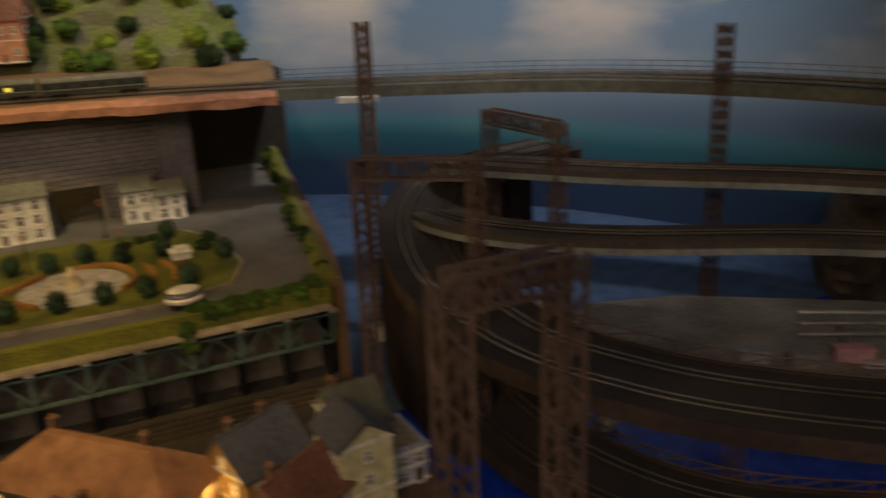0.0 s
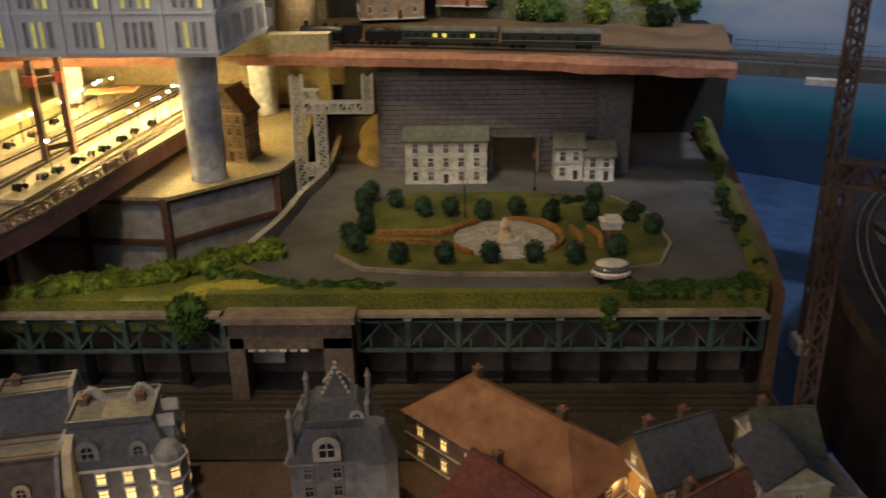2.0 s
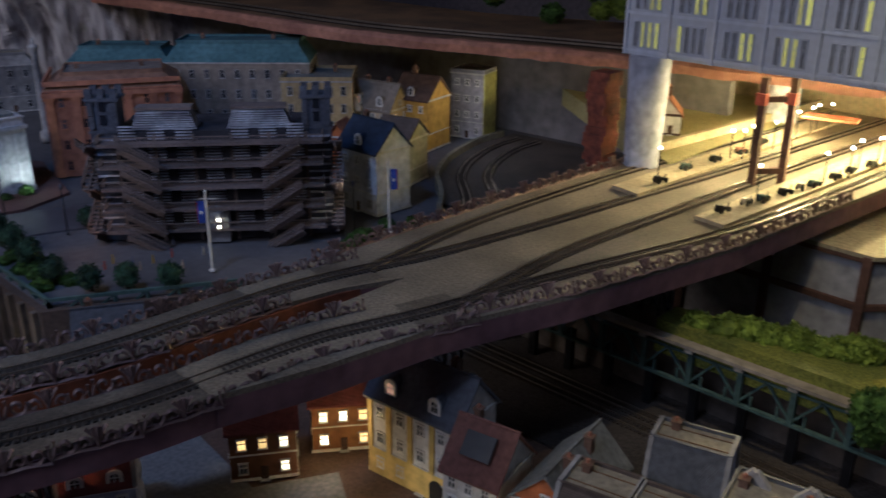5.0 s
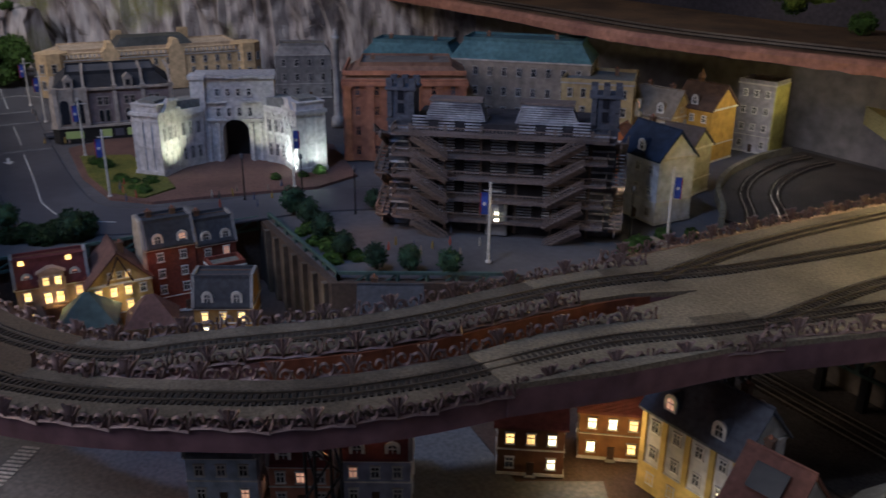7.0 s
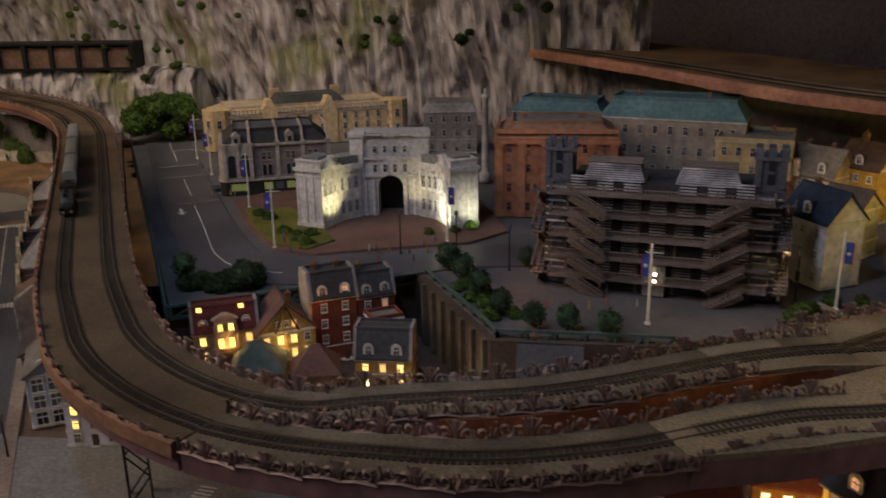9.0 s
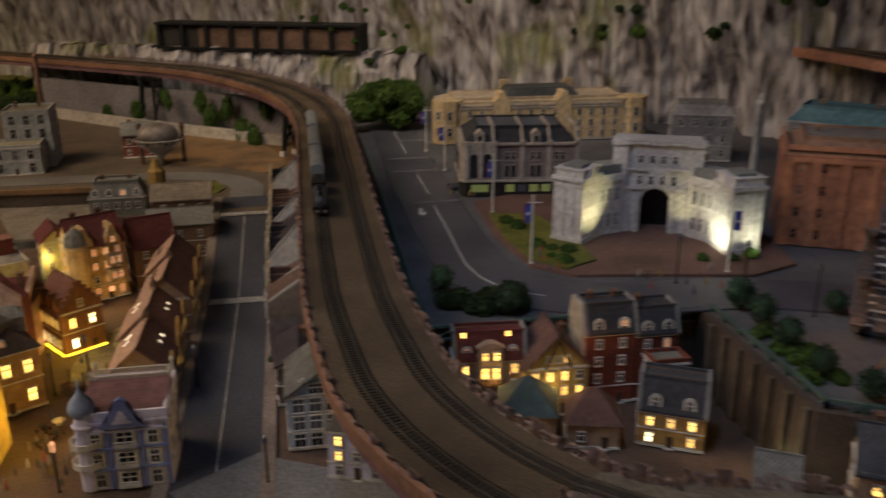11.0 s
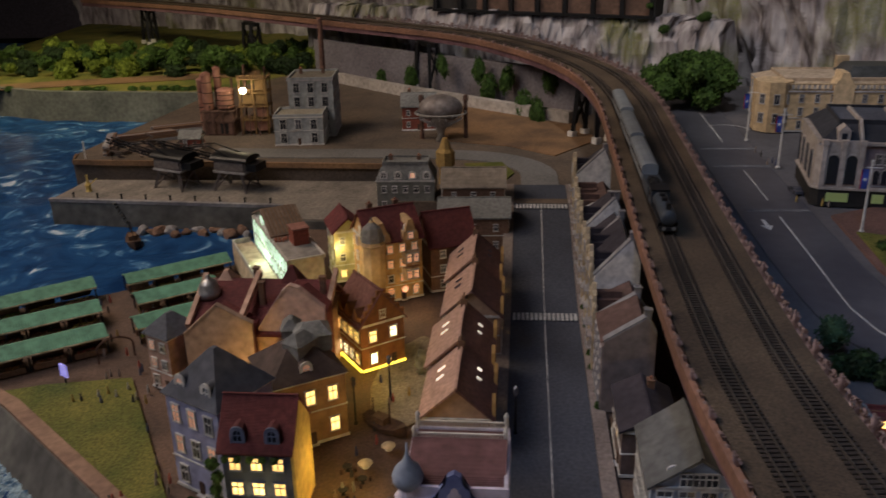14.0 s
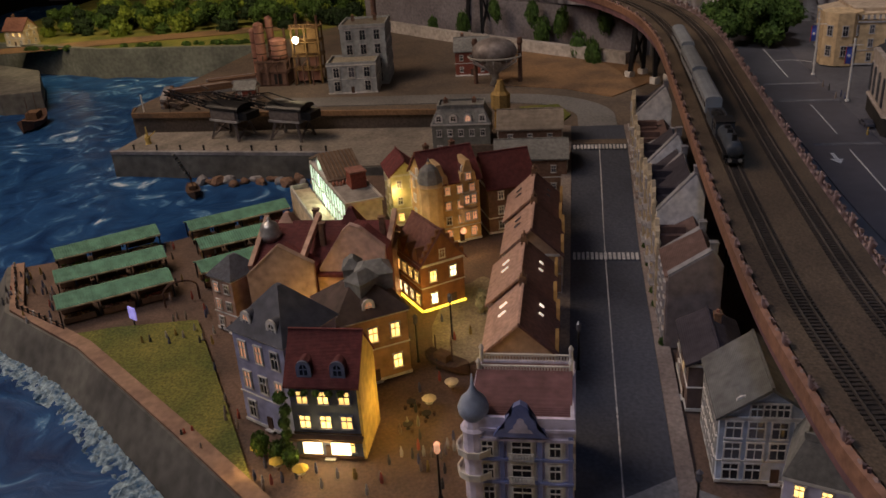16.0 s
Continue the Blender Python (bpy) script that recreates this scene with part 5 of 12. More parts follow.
office_block()
for x, y, z0 in ((-1.545, 2.945, 0.303), (-0.985, 3.05, 0.239), (-1.5, 3.55, 0.303), (-0.99, 3.68, 0.239)):
    bm = BM()
    h = 0.536 - z0
    lathe(bm, [(0.04, 0), (0.04, 0.004), (0.038, 0.006), (0.041, h * 0.5), (0.044, h)], 32)
    solid("round_column", bm, surf("column_paint", (0.4, 0.42, 0.52), col2=(0.3, 0.31, 0.38), scale=50, patch=12, bump=0.15), "thick round blue grey column under the office block", "column", pose(x, y, z0), "office columns", smooth=True)
bm = BM()
box(bm, -1.22, 3.24, 0.462, 1.0, 0.045, 0.07, -2)
solid("deck_girder", bm, SANDBOARD, "long tan girder under the office block", "girder")

# ---- plinth with white panels ----
def plinth():
    t = thing("panelled_plinth", "off-white panelled plinth with brown steel frame", "plinth")
    pts = [(-1.42, 2.95), (-1.05, 2.925), (-0.85, 3.12), (-0.82, 3.25), (-0.86, 3.75), (-1.42, 3.75)]
    bm = BM()
    prism(bm, pts, 0.0, 0.232)
    part("body", bm, surf("white_panel", (0.42, 0.41, 0.42), col2=(0.3, 0.28, 0.27), scale=40), t)
    bm = BM()
    prism(bm, [(x + (0.012 if x > -1.2 else 0), y - 0.012) for x, y in pts], 0.232, 0.24)
    part("top", bm, SANDBOARD, t, "sandy plinth top")
    front = [(-1.42, 2.95), (-1.235, 2.9375), (-1.05, 2.925), (-0.85, 3.12), (-0.82, 3.25)]
    for x, y in front:
        bm = BM()
        box(bm, x, y - 0.004, 0.0, 0.016, 0.016, 0.236)
        part("post", bm, RUST, t)
    for a, b in zip(front, front[1:]):
        for z in (0.135, 0.229):
            bm = BM()
            beam(bm, (a[0], a[1] - 0.005, z), (b[0], b[1] - 0.005, z), 0.011)
            part("rail", bm, RUST, t)
    return t


plinth()
house("narrow tan brick tower house on the plinth", -0.955, 3.212, -12, 0.075, 0.08, 0.12, 0.05, surf("sand_brick", (0.27, 0.2, 0.17), bands=60), TIMBER, "gable_y", z=0.24, rows=4, cols=(3, 3, 2, 2), lit=0.0, chimneys=0, frame=TAN)

bm = BM()
box(bm, -1.3, 3.8, 0.24, 0.98, 0.03, 0.3)
setting("station_back_wall", bm, surf("tan_back_board", (0.3, 0.24, 0.15), col2=(0.2, 0.16, 0.1), scale=70, patch=5), "tan board closing the station behind the columns", "wall")
# near-black board gives the shade under the upper deck by colour
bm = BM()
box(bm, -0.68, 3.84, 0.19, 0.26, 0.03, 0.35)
setting("tunnel_back_wall", bm, surf("dark_back_board", (0.05, 0.045, 0.04)), "near-black board for the shade behind the gantry under the upper deck", "wall")

# lattice gantry beside the plinth
def lattice_beam(parent, a, b, hgt, mat, n=10, bar=0.003, w=0.02):
    """A braced beam between two points as parts of a thing."""
    a, b = Vector(a), Vector(b)
    side = Vector((-(b - a).y, (b - a).x, 0)).normalized() * w / 2
    for s in (-1, 1):
        for dz in (0, hgt):
            bm = BM()
            beam(bm, a + side * s + Vector((0, 0, dz)), b + side * s + Vector((0, 0, dz)), bar * 1.3)
            part("chord", bm, mat, parent)
        bm = BM()
        for i in range(n):
            p, q = a + (b - a) * i / n, a + (b - a) * (i + 1) / n
            u = Vector((0, 0, hgt))
            beam(bm, p + side * s + (u if i % 2 else u * 0), q + side * s + (u * 0 if i % 2 else u), bar)
            beam(bm, p + side * s, p + side * s + u, bar)
        tagged(part("bracing", bm, mat, parent), kind="stuff")


def portal(label, a, b, z0, top, mat, hgt=0.03, w=0.03, bar=0.004, group="portals", bottom=None):
    t = thing("lattice_portal", label, "gantry", None, group)
    for (x, y) in (a, b):
        h = w / 2
        for sx in (-h, h):
            for sy in (-h, h):
                bm = BM()
                beam(bm, (x + sx, y + sy, z0), (x + sx, y + sy, top), bar)
                part("post_bar", bm, mat, t)
        for sx, sy, ex, ey in ((-h, -h, h, -h), (-h, h, h, h), (-h, -h, -h, h), (h, -h, h, h)):
            bm = BM()
            n = max(4, int((top - z0) / (w * 1.3)))
            for i in range(n):
                p, q = z0 + (top - z0) * i / n, z0 + (top - z0) * (i + 1) / n
                beam(bm, (x + (sx if i % 2 else ex), y + (sy if i % 2 else ey), p), (x + (ex if i % 2 else sx), y + (ey if i % 2 else sy), q), bar * 0.75)
            tagged(part("bracing", bm, mat, t), kind="stuff")
    lattice_beam(t, (*a, top - hgt), (*b, top - hgt), hgt, mat, 8, bar * 0.8, w)
    return t


LATTICE_PALE = surf("pale_lattice_paint", (0.5, 0.48, 0.46), col2=(0.36, 0.34, 0.32), scale=120, rough=0.6)


def gantry_mast(parent, x, y, z0, z1, w, bar):
    h = w / 2
    for sx, sy in ((-h, -h), (h, -h), (h, h), (-h, h)):
        bm = BM()
        beam(bm, (x + sx, y + sy, z0), (x + sx, y + sy, z1), bar)
        part("post_bar", bm, LATTICE_PALE, parent)
    bm = BM()
    n = max(3, round((z1 - z0) / w))
    for i in range(n):
        p, q = z0 + (z1 - z0) * i / n, z0 + (z1 - z0) * (i + 1) / n
        for sy in (-h, h):
            beam(bm, (x - h, y + sy, p), (x + h, y + sy, q), bar * 0.6)
            beam(bm, (x + h, y + sy, p), (x - h, y + sy, q), bar * 0.6)
            beam(bm, (x - h, y + sy, p), (x + h, y + sy, p), bar * 0.6)
    tagged(part("bracing", bm, LATTICE_PALE, parent), kind="stuff")


gantry = thing("lattice_gantry", "pale stepped lattice gantry tower beside the panelled plinth", "gantry")
gantry_mast(gantry, -0.803, 3.2, 0.0, 0.44, 0.024, 0.004)
gantry_mast(gantry, -0.752, 3.2, 0.0, 0.375, 0.024, 0.004)
gantry_mast(gantry, -0.637, 3.2, 0.35, 0.44, 0.022, 0.004)
lattice_beam(gantry, (-0.79, 3.2, 0.352), (-0.626, 3.2, 0.352), 0.024, LATTICE_PALE, 8, 0.003, 0.022)
lattice_beam(gantry, (-0.79, 3.2, 0.38), (-0.752, 3.2, 0.38), 0.024, LATTICE_PALE, 2, 0.003, 0.022)
lattice_beam(gantry, (-0.79, 3.2, 0.2), (-0.764, 3.2, 0.2), 0.024, LATTICE_PALE, 2, 0.003, 0.022)

# ---- the wall, gate and side road behind the park ----
t = thing("boarded_wall", "grey boarded wall under the upper terrace with a dark gateway", "wall", None, "", "structure")
for i in range(23):
    z = KZ + 0.0005 + i * 0.0118
    spans = [(-0.62, -0.345), (-0.235, -0.085)] if z < KZ + 0.088 else [(-0.62, -0.085)]
    for a, b in spans:
        bm = BM()
        box(bm, (a + b) / 2, 3.255, z, b - a, 0.014, 0.0106)
        part("board", bm, BOARD, t)
bm = BM()
box(bm, -0.48, 3.28, KZ, 0.27, 0.03, 0.27)
box(bm, -0.16, 3.28, KZ, 0.15, 0.03, 0.27)
box(bm, -0.29, 3.28, KZ + 0.09, 0.11, 0.03, 0.18)
part("backing", bm, BOARD, t)
for x in (-0.347, -0.233):
    bm = BM()
    box(bm, x, 3.243, KZ, 0.008, 0.02, 0.092)
    part("gate_post", bm, GREYSTONE, t)
bm = BM()
box(bm, -0.29, 3.243, KZ + 0.088, 0.126, 0.022, 0.008)
part("lintel", bm, GREYSTONE, t)
# near-black sheet stands for the shade inside the gateway
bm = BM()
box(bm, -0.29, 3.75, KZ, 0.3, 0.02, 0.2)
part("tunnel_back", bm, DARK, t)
bm = BM()
box(bm, -0.055, 3.28, KZ, 0.08, 0.12, 0.272)
part("pier", bm, BOARD, t)
# solid near-black box stands for the shade in the road tunnel mouth
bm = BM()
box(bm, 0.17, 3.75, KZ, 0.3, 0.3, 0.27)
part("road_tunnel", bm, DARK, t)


def terrace(label, x, y, w, h, cols, roof):
    return house(label, x, y, 0, w, 0.07, h, 0.022, WHITE, roof, "gable_x", z=KZ, rows=3 if cols > 3 else 2, cols=(cols, 1, 0, 0), lit=0.0, win=(0.013, 0.022), frame=WHITE, chimneys=0, group="park houses")


TERRACE_SLATE = surf("green_grey_slate", (0.17, 0.175, 0.15), col2=(0.1, 0.105, 0.09), scale=90)
terrace("white three storey terrace house with grey windows", -0.455, 3.18, 0.19, 0.105, 5, TERRACE_SLATE)
terrace("white two storey cottage beside the gateway", -0.165, 3.2, 0.065, 0.08, 2, TERRACE_SLATE)
terrace("small white cottage with a garage beside the gateway", -0.095, 3.19, 0.068, 0.062, 2, TERRACE_SLATE)

# ---- arch ----
MARBLE = surf("floodlit_marble", (0.6, 0.57, 0.57), col2=(0.46, 0.43, 0.44), scale=90)


def arch():
    t = thing("triumphal_arch", "pale stone triumphal arch with curved wings, floodlit corners", "arch", pose(-2.985, 1.96, PZ + 0.003, 0, 0, 67), "")
    # local x runs along the front, local -y faces the forecourt
    def ring(r0, r1, a0, a1, z0, z1, n=8):
        bm = BM()
        pts = [(r1 * math.sin(radians(a0 + (a1 - a0) * i / n)), -0.2 + r1 * math.cos(radians(a0 + (a1 - a0) * i / n))) for i in range(n + 1)]
        pts += [(r0 * math.sin(radians(a1 - (a1 - a0) * i / n)), -0.2 + r0 * math.cos(radians(a1 - (a1 - a0) * i / n))) for i in range(n + 1)]
        prism(bm, pts, z0, z1)
        return bm
    bm = BM()
    h, aw = 0.165, 0.036
    xs = [-0.105] + [-aw * math.cos(math.pi * i / 14) for i in range(15)] + [0.105]
    zs = [0.0] + [0.078 + aw * math.sin(math.pi * i / 14) for i in range(15)] + [0.0]
    cols = [(xs[0], 0.0), (-aw, 0.0)] + list(zip(xs[1:-1], zs[1:-1])) + [(aw, 0.0), (xs[-1], 0.0)]
    front = [[bm.verts.new((x, y, z)) for x, z in cols] for y in (-0.025, 0.06)]
    crown = [[bm.verts.new((x, y, h)) for x, z in cols] for y in (-0.025, 0.06)]
    for k in range(len(cols) - 1):
        p, q = front
        r, s = crown
        if cols[k][0] != cols[k + 1][0]:
            bm.faces.new((p[k], p[k + 1], r[k + 1], r[k]))
            bm.faces.new((q[k + 1], q[k], s[k], s[k + 1]))
            bm.faces.new((r[k], r[k + 1], s[k + 1], s[k]))
        bm.faces.new((p[k + 1], p[k], q[k], q[k + 1]))
    for k in (0, -1):
        bm.faces.new((front[0][k], crown[0][k], crown[1][k], front[1][k]))
    bmesh.ops.remove_doubles(bm, verts=bm.verts[:], dist=0.0001)
    part("gate", bm, MARBLE, t)
    bm = BM()
    box(bm, 0, 0.02, h, 0.2, 0.085, 0.06)
    box(bm, 0, 0.02, h + 0.06, 0.215, 0.1, 0.008)
    part("attic", bm, MARBLE, t)
    for s in (-1, 1):
        bm = BM()
        box(bm, s * 0.092, -0.01, 0, 0.036, 0.05, 0.225)
        box(bm, s * 0.092, -0.01, 0.225, 0.044, 0.06, 0.01)
        part("pylon", bm, MARBLE, t)
        for k in (-1, 1):
            bm = BM()
            lathe(bm, [(0.006, 0), (0.005, 0.004), (0.0045, 0.1), (0.006, 0.106)], 10, s * 0.058 + k * 0.012, -0.029)
            part("column", bm, MARBLE, t)
        for z in (0.112, 0.16, 0.228):
            bm = BM()
            box(bm, s * 0.06, -0.027, z, 0.075, 0.012, 0.005)
            part("cornice", bm, MARBLE, t)
    for k in range(4):
        window(t, -0.042 + k * 0.028, -0.0265, 0.123, 0, 0.011, 0.024, MARBLE, PANE)
        window(t, -0.042 + k * 0.028, -0.0235, 0.178, 0, 0.011, 0.02, MARBLE, PANE)
    bm = BM()
    box(bm, 0, 0.045, 0, 0.07, 0.004, 0.112)
    part("gate_leaf", bm, BLACKIRON, t, "dark iron gate")
    # wings
    for s in (-1, 1):
        a0, a1 = s * 28, s * 66
        bm = ring(0.178, 0.245, a0, a1, 0, 0.112)
        wing = part("wing", bm, MARBLE, t)
        wing.scale.z = 1.26
        for z, e in ((0.0, 0.004), (0.062, 0.003), (0.098, 0.003), (0.11, 0.008)):
            bm = ring(0.178 - e, 0.245 + e, a0, a1, z, z + 0.005)
            part("cornice", bm, MARBLE, wing)
        bm = ring(0.186, 0.238, a0, a1, 0.115, 0.14)
        part("wing_roof", bm, SLATE_GREY, wing)
        for k in range(4):
            a = radians(a0 + (a1 - a0) * (k + 0.6) / 5.2)
            for z in (0.02, 0.086):
                window(t, 0.1775 * math.sin(a), -0.2 + 0.1775 * math.cos(a), z, -math.degrees(a), 0.011, 0.034, MARBLE, PANE)
        a = radians(a1)
        ex, ey = 0.208 * math.sin(a), -0.2 + 0.208 * math.cos(a)
        turn = math.degrees(-a)
        c, sn = math.cos(-a), math.sin(-a)
        bm = BM()
        box(bm, ex, ey, 0, 0.085, 0.075, 0.128, turn)
        end = part("pavilion", bm, MARBLE, t)
        end.scale.z = 1.24
        for z, e, hh in ((0, 0.01, 0.01), (0.058, 0.005, 0.004), (0.112, 0.006, 0.004), (0.126, 0.014, 0.007)):
            bm = BM()
            box(bm, ex, ey, z, 0.085 + e, 0.075 + e, hh, turn)
            part("cornice", bm, MARBLE, end)
        for lx, ly in [(u, v) for u in (-0.041, -0.015, 0.015, 0.041) for v in (-0.037, 0.037)] + [(u, v) for u in (-0.042, 0.042) for v in (-0.012, 0.012)]:
            bm = BM()
            box(bm, ex + lx * c - ly * sn, ey + lx * sn + ly * c, 0.008, 0.007, 0.007, 0.118, turn)
            part("pilaster", bm, MARBLE, end)
        bm = BM()
        box(bm, ex, ey, 0.133, 0.086, 0.076, 0.014, turn)
        box(bm, ex, ey, 0.147, 0.091, 0.081, 0.003, turn)
        part("parapet", bm, MARBLE, end)
        bm = BM()
        tri = [(-0.024, 0.133), (0.024, 0.133), (0.0, 0.158)]
        rows = [[bm.verts.new((ex + lx * c - ly * sn, ey + lx * sn + ly * c, z)) for lx, z in tri] for ly in (-0.046, -0.034)]
        bm.faces.new(rows[0]), bm.faces.new(rows[1][::-1])
        for k in range(3):
            bm.faces.new((rows[0][k], rows[1][k], rows[1][(k + 1) % 3], rows[0][(k + 1) % 3]))
        part("pediment", bm, MARBLE, end)
        bm = BM()
        box(bm, ex, ey, 0.15, 0.06, 0.05, 0.006, turn)
        part("pavilion_roof", bm, SLATE_GREY, end)
        for k in range(6):
            aa = radians(a0 + (a1 - a0) * (k + 0.1) / 5.2)
            bm = BM()
            box(bm, 0.1775 * math.sin(aa), -0.2 + 0.1775 * math.cos(aa), 0.004, 0.006, 0.006, 0.106, -math.degrees(aa))
            part("pilaster", bm, MARBLE, wing)
        bm = ring(0.172, 0.176, a0, a1, 0.115, 0.124)
        part("balustrade", bm, MARBLE, wing)
        for u in (-0.028, 0, 0.028):
            for z in (0.024, 0.088):
                c, sn = math.cos(-a), math.sin(-a)
                lx, ly = u * 0.8, -0.0383
                window(t, ex + lx * c - ly * sn, ey + lx * sn + ly * c, z, math.degrees(-a), 0.011, 0.034, MARBLE, PANE)
    return t


arch()
spot_lamp("arch_flood", (-2.765, 1.985, PZ + 0.012), (-2.8, 2.053, PZ + 0.055), 1.5, (0.95, 1.0, 0.74), 85, 0.006, 1.0)
spot_lamp("arch_flood", (-2.69, 2.12, PZ + 0.012), (-2.762, 2.1, PZ + 0.06), 0.5, (0.95, 1.0, 0.74), 80, 0.006, 1.0)
spot_lamp("arch_flood", (-2.86, 1.815, PZ + 0.02), (-2.93, 1.762, PZ + 0.095), 1.3, (1.0, 0.97, 0.55), 80, 0.006, 1.0)
spot_lamp("arch_flood", (-2.86, 1.94, PZ + 0.012), (-2.96, 2.05, PZ + 0.15), 0.5, (1.0, 0.95, 0.5), 60, 0.006, 1.0)

# ---- plaza buildings ----
def grand(label, cx, cy, rz, w, d, h, rh, wall, roof, rows, cols, style="mansard", z=PZ, **k):
    return house(label, cx, cy, rz, w, d, h, rh, wall, roof, style, z, rows, cols, group="plaza buildings", **{"lit": 0.0, "frame": STONE, "win": (0.013, 0.024), "chimneys": 2, "category": "building", **k})


tan_hall = grand("tan stone hall with ochre walls and grey roof lights", -4.27, 2.0, 88, 0.75, 0.3, 0.13, 0.022, surf("tan_stone", (0.62, 0.46, 0.28), col2=(0.5, 0.36, 0.2)), surf("tan_roof", (0.5, 0.39, 0.28), col2=(0.4, 0.31, 0.22)), 3, (15, 6, 0, 6), top=surf("tan_roof_top", (0.46, 0.37, 0.28), col2=(0.38, 0.3, 0.22)), chimneys=0)
for x in (-0.16, 0.08):
    bm = BM()
    box(bm, x, -0.142, 0.0, 0.06, 0.03, 0.142)
    frustum(bm, [(x - 0.034, -0.157), (x + 0.034, -0.157), (x + 0.034, -0.1), (x - 0.034, -0.1)], 0.142, [(x - 0.02, -0.157), (x + 0.02, -0.157), (x + 0.02, -0.09), (x - 0.02, -0.09)], 0.165)
    frustum(bm, [(x - 0.016, -0.157), (x + 0.016, -0.157), (x + 0.016, -0.09), (x - 0.016, -0.09)], 0.165, [(x - 0.01, -0.155), (x + 0.01, -0.155), (x + 0.01, -0.08), (x - 0.01, -0.08)], 0.187)
    part("bay", bm, surf("bay_stone_%d" % int(x * 100 + 50), (0.64, 0.48, 0.3), col2=(0.52, 0.38, 0.22)), tan_hall, "projecting stone bay with a shaped gable")
bm = BM()
for k in range(46):
    box(bm, -0.36 + k * 0.016, -0.152, 0.136, 0.006, 0.006, 0.014)
part("balustrade", bm, STONE, tan_hall)
bm = BM()
box(bm, 0, -0.152, 0.15, 0.74, 0.008, 0.004)
part("roof_rail", bm, surf("rail_stone", (0.6, 0.45, 0.28)), tan_hall)
for sx in (-1, 1):
    bm = BM()
    prism(bm, [(sx * 0.36 + 0.06 * math.cos(radians(a)), -0.11 + 0.06 * math.sin(radians(a))) for a in range(22, 382, 45)], 0.0, 0.158)
    end = part("end_pavilion", bm, surf("pavilion_stone_%d" % (sx + 1), (0.62, 0.46, 0.28), col2=(0.5, 0.36, 0.2)), tan_hall, "eight sided stone end")
    for z in (0.03, 0.09):
        for a in (225, 270, 315):
            window(tan_hall, sx * 0.36 + 0.0562 * math.cos(radians(a)), -0.11 + 0.0562 * math.sin(radians(a)), z, a + 90, 0.016, 0.03, STONE, PANE)
bm = BM()
frustum(bm, [(-0.13, -0.06), (0.17, -0.06), (0.17, 0.12), (-0.13, 0.12)], 0.15, [(-0.1, -0.02), (0.14, -0.02), (0.14, 0.08), (-0.1, 0.08)], 0.185)
part("skylight_roof", bm, surf("dark_skylight", (0.06, 0.065, 0.07), rough=0.4), tan_hall, "dark glazed skylight roof")
for x in (-0.1, 0.16):
    bm = BM()
    box(bm, x, 0.1, 0.15, 0.04, 0.024, 0.05)
    part("roof_block", bm, surf("block_stone_%d" % int(x * 100 + 50), (0.6, 0.45, 0.28)), tan_hall)
corner = grand("dark roofed corner building with a black shop front", -3.516, 1.73, 82, 0.34, 0.26, 0.15, 0.04, surf("mauve_stone", (0.3, 0.23, 0.22), col2=(0.2, 0.15, 0.15)), surf("black_slate", (0.05, 0.05, 0.058), col2=(0.03, 0.03, 0.036)), 3, (0, 0, 0, 0), top=SLATE, chimneys=0, door=False)
PALESTONE = surf("pale_corner_stone", (0.5, 0.43, 0.37), col2=(0.38, 0.32, 0.27))
bm = BM()
prism(bm, [(-0.176, -0.125), (-0.16, -0.14), (-0.075, -0.14), (-0.075, -0.12), (-0.15, -0.12), (-0.15, 0.1), (-0.176, 0.1)], 0.042, 0.158)
part("stone_corner", bm, PALESTONE, corner, "pale stone corner bay")
bm = BM()
prism(bm, [(-0.178, -0.127), (-0.162, -0.143), (0.172, -0.143), (0.172, -0.12), (-0.15, -0.12), (-0.15, 0.1), (-0.178, 0.1)], 0.0, 0.042)
part("shop_front", bm, DARK, corner, "black shop front")
bm = BM()
prism(bm, [(-0.182, -0.129), (-0.164, -0.147), (0.176, -0.147), (0.176, -0.12), (-0.15, -0.12), (-0.15, 0.1), (-0.182, 0.1)], 0.042, 0.047)
part("shop_cornice", bm, PALESTONE, corner)
SHOPLIT = glow("dim_shop_pane", (0.5, 0.6, 0.2), 0.012)
for x, w, k in ((-0.12, 0.05, 1), (-0.03, 0.026, 1), (0.005, 0.026, 0), (0.04, 0.026, 1), (0.075, 0.026, 1), (0.13, 0.04, 0)):
    bm = BM()
    box(bm, x, -0.1435, 0.012, w, 0.002, 0.022)
    part("shop_window", bm, SHOPLIT if k else PANE_GREY, corner)


def arched_window(t, x, y, z, w, h, frame, turn=0):
    m = pose(x, y, z, 0, 0, turn)
    for name, k, out, mat in (("window_frame", 1.3, 0.0, frame), ("pane", 1.0, -0.0015, PANE)):
        bm = BM()
        top = h - w / 2
        outline = [(-w * k / 2, 0), (w * k / 2, 0)] + [(w * k / 2 * math.cos(math.pi * i / 8), top + w * k / 2 * math.sin(math.pi * i / 8)) for i in range(9)]
        a, b = [bm.verts.new((u, out, v)) for u, v in outline], [bm.verts.new((u, out - 0.0022, v)) for u, v in outline]
        bm.faces.new(a), bm.faces.new(b[::-1])
        n = len(outline)
        for i in range(n):
            bm.faces.new((a[i], b[i], b[(i + 1) % n], a[(i + 1) % n]))
        part(name, bm, mat, t, "", m)


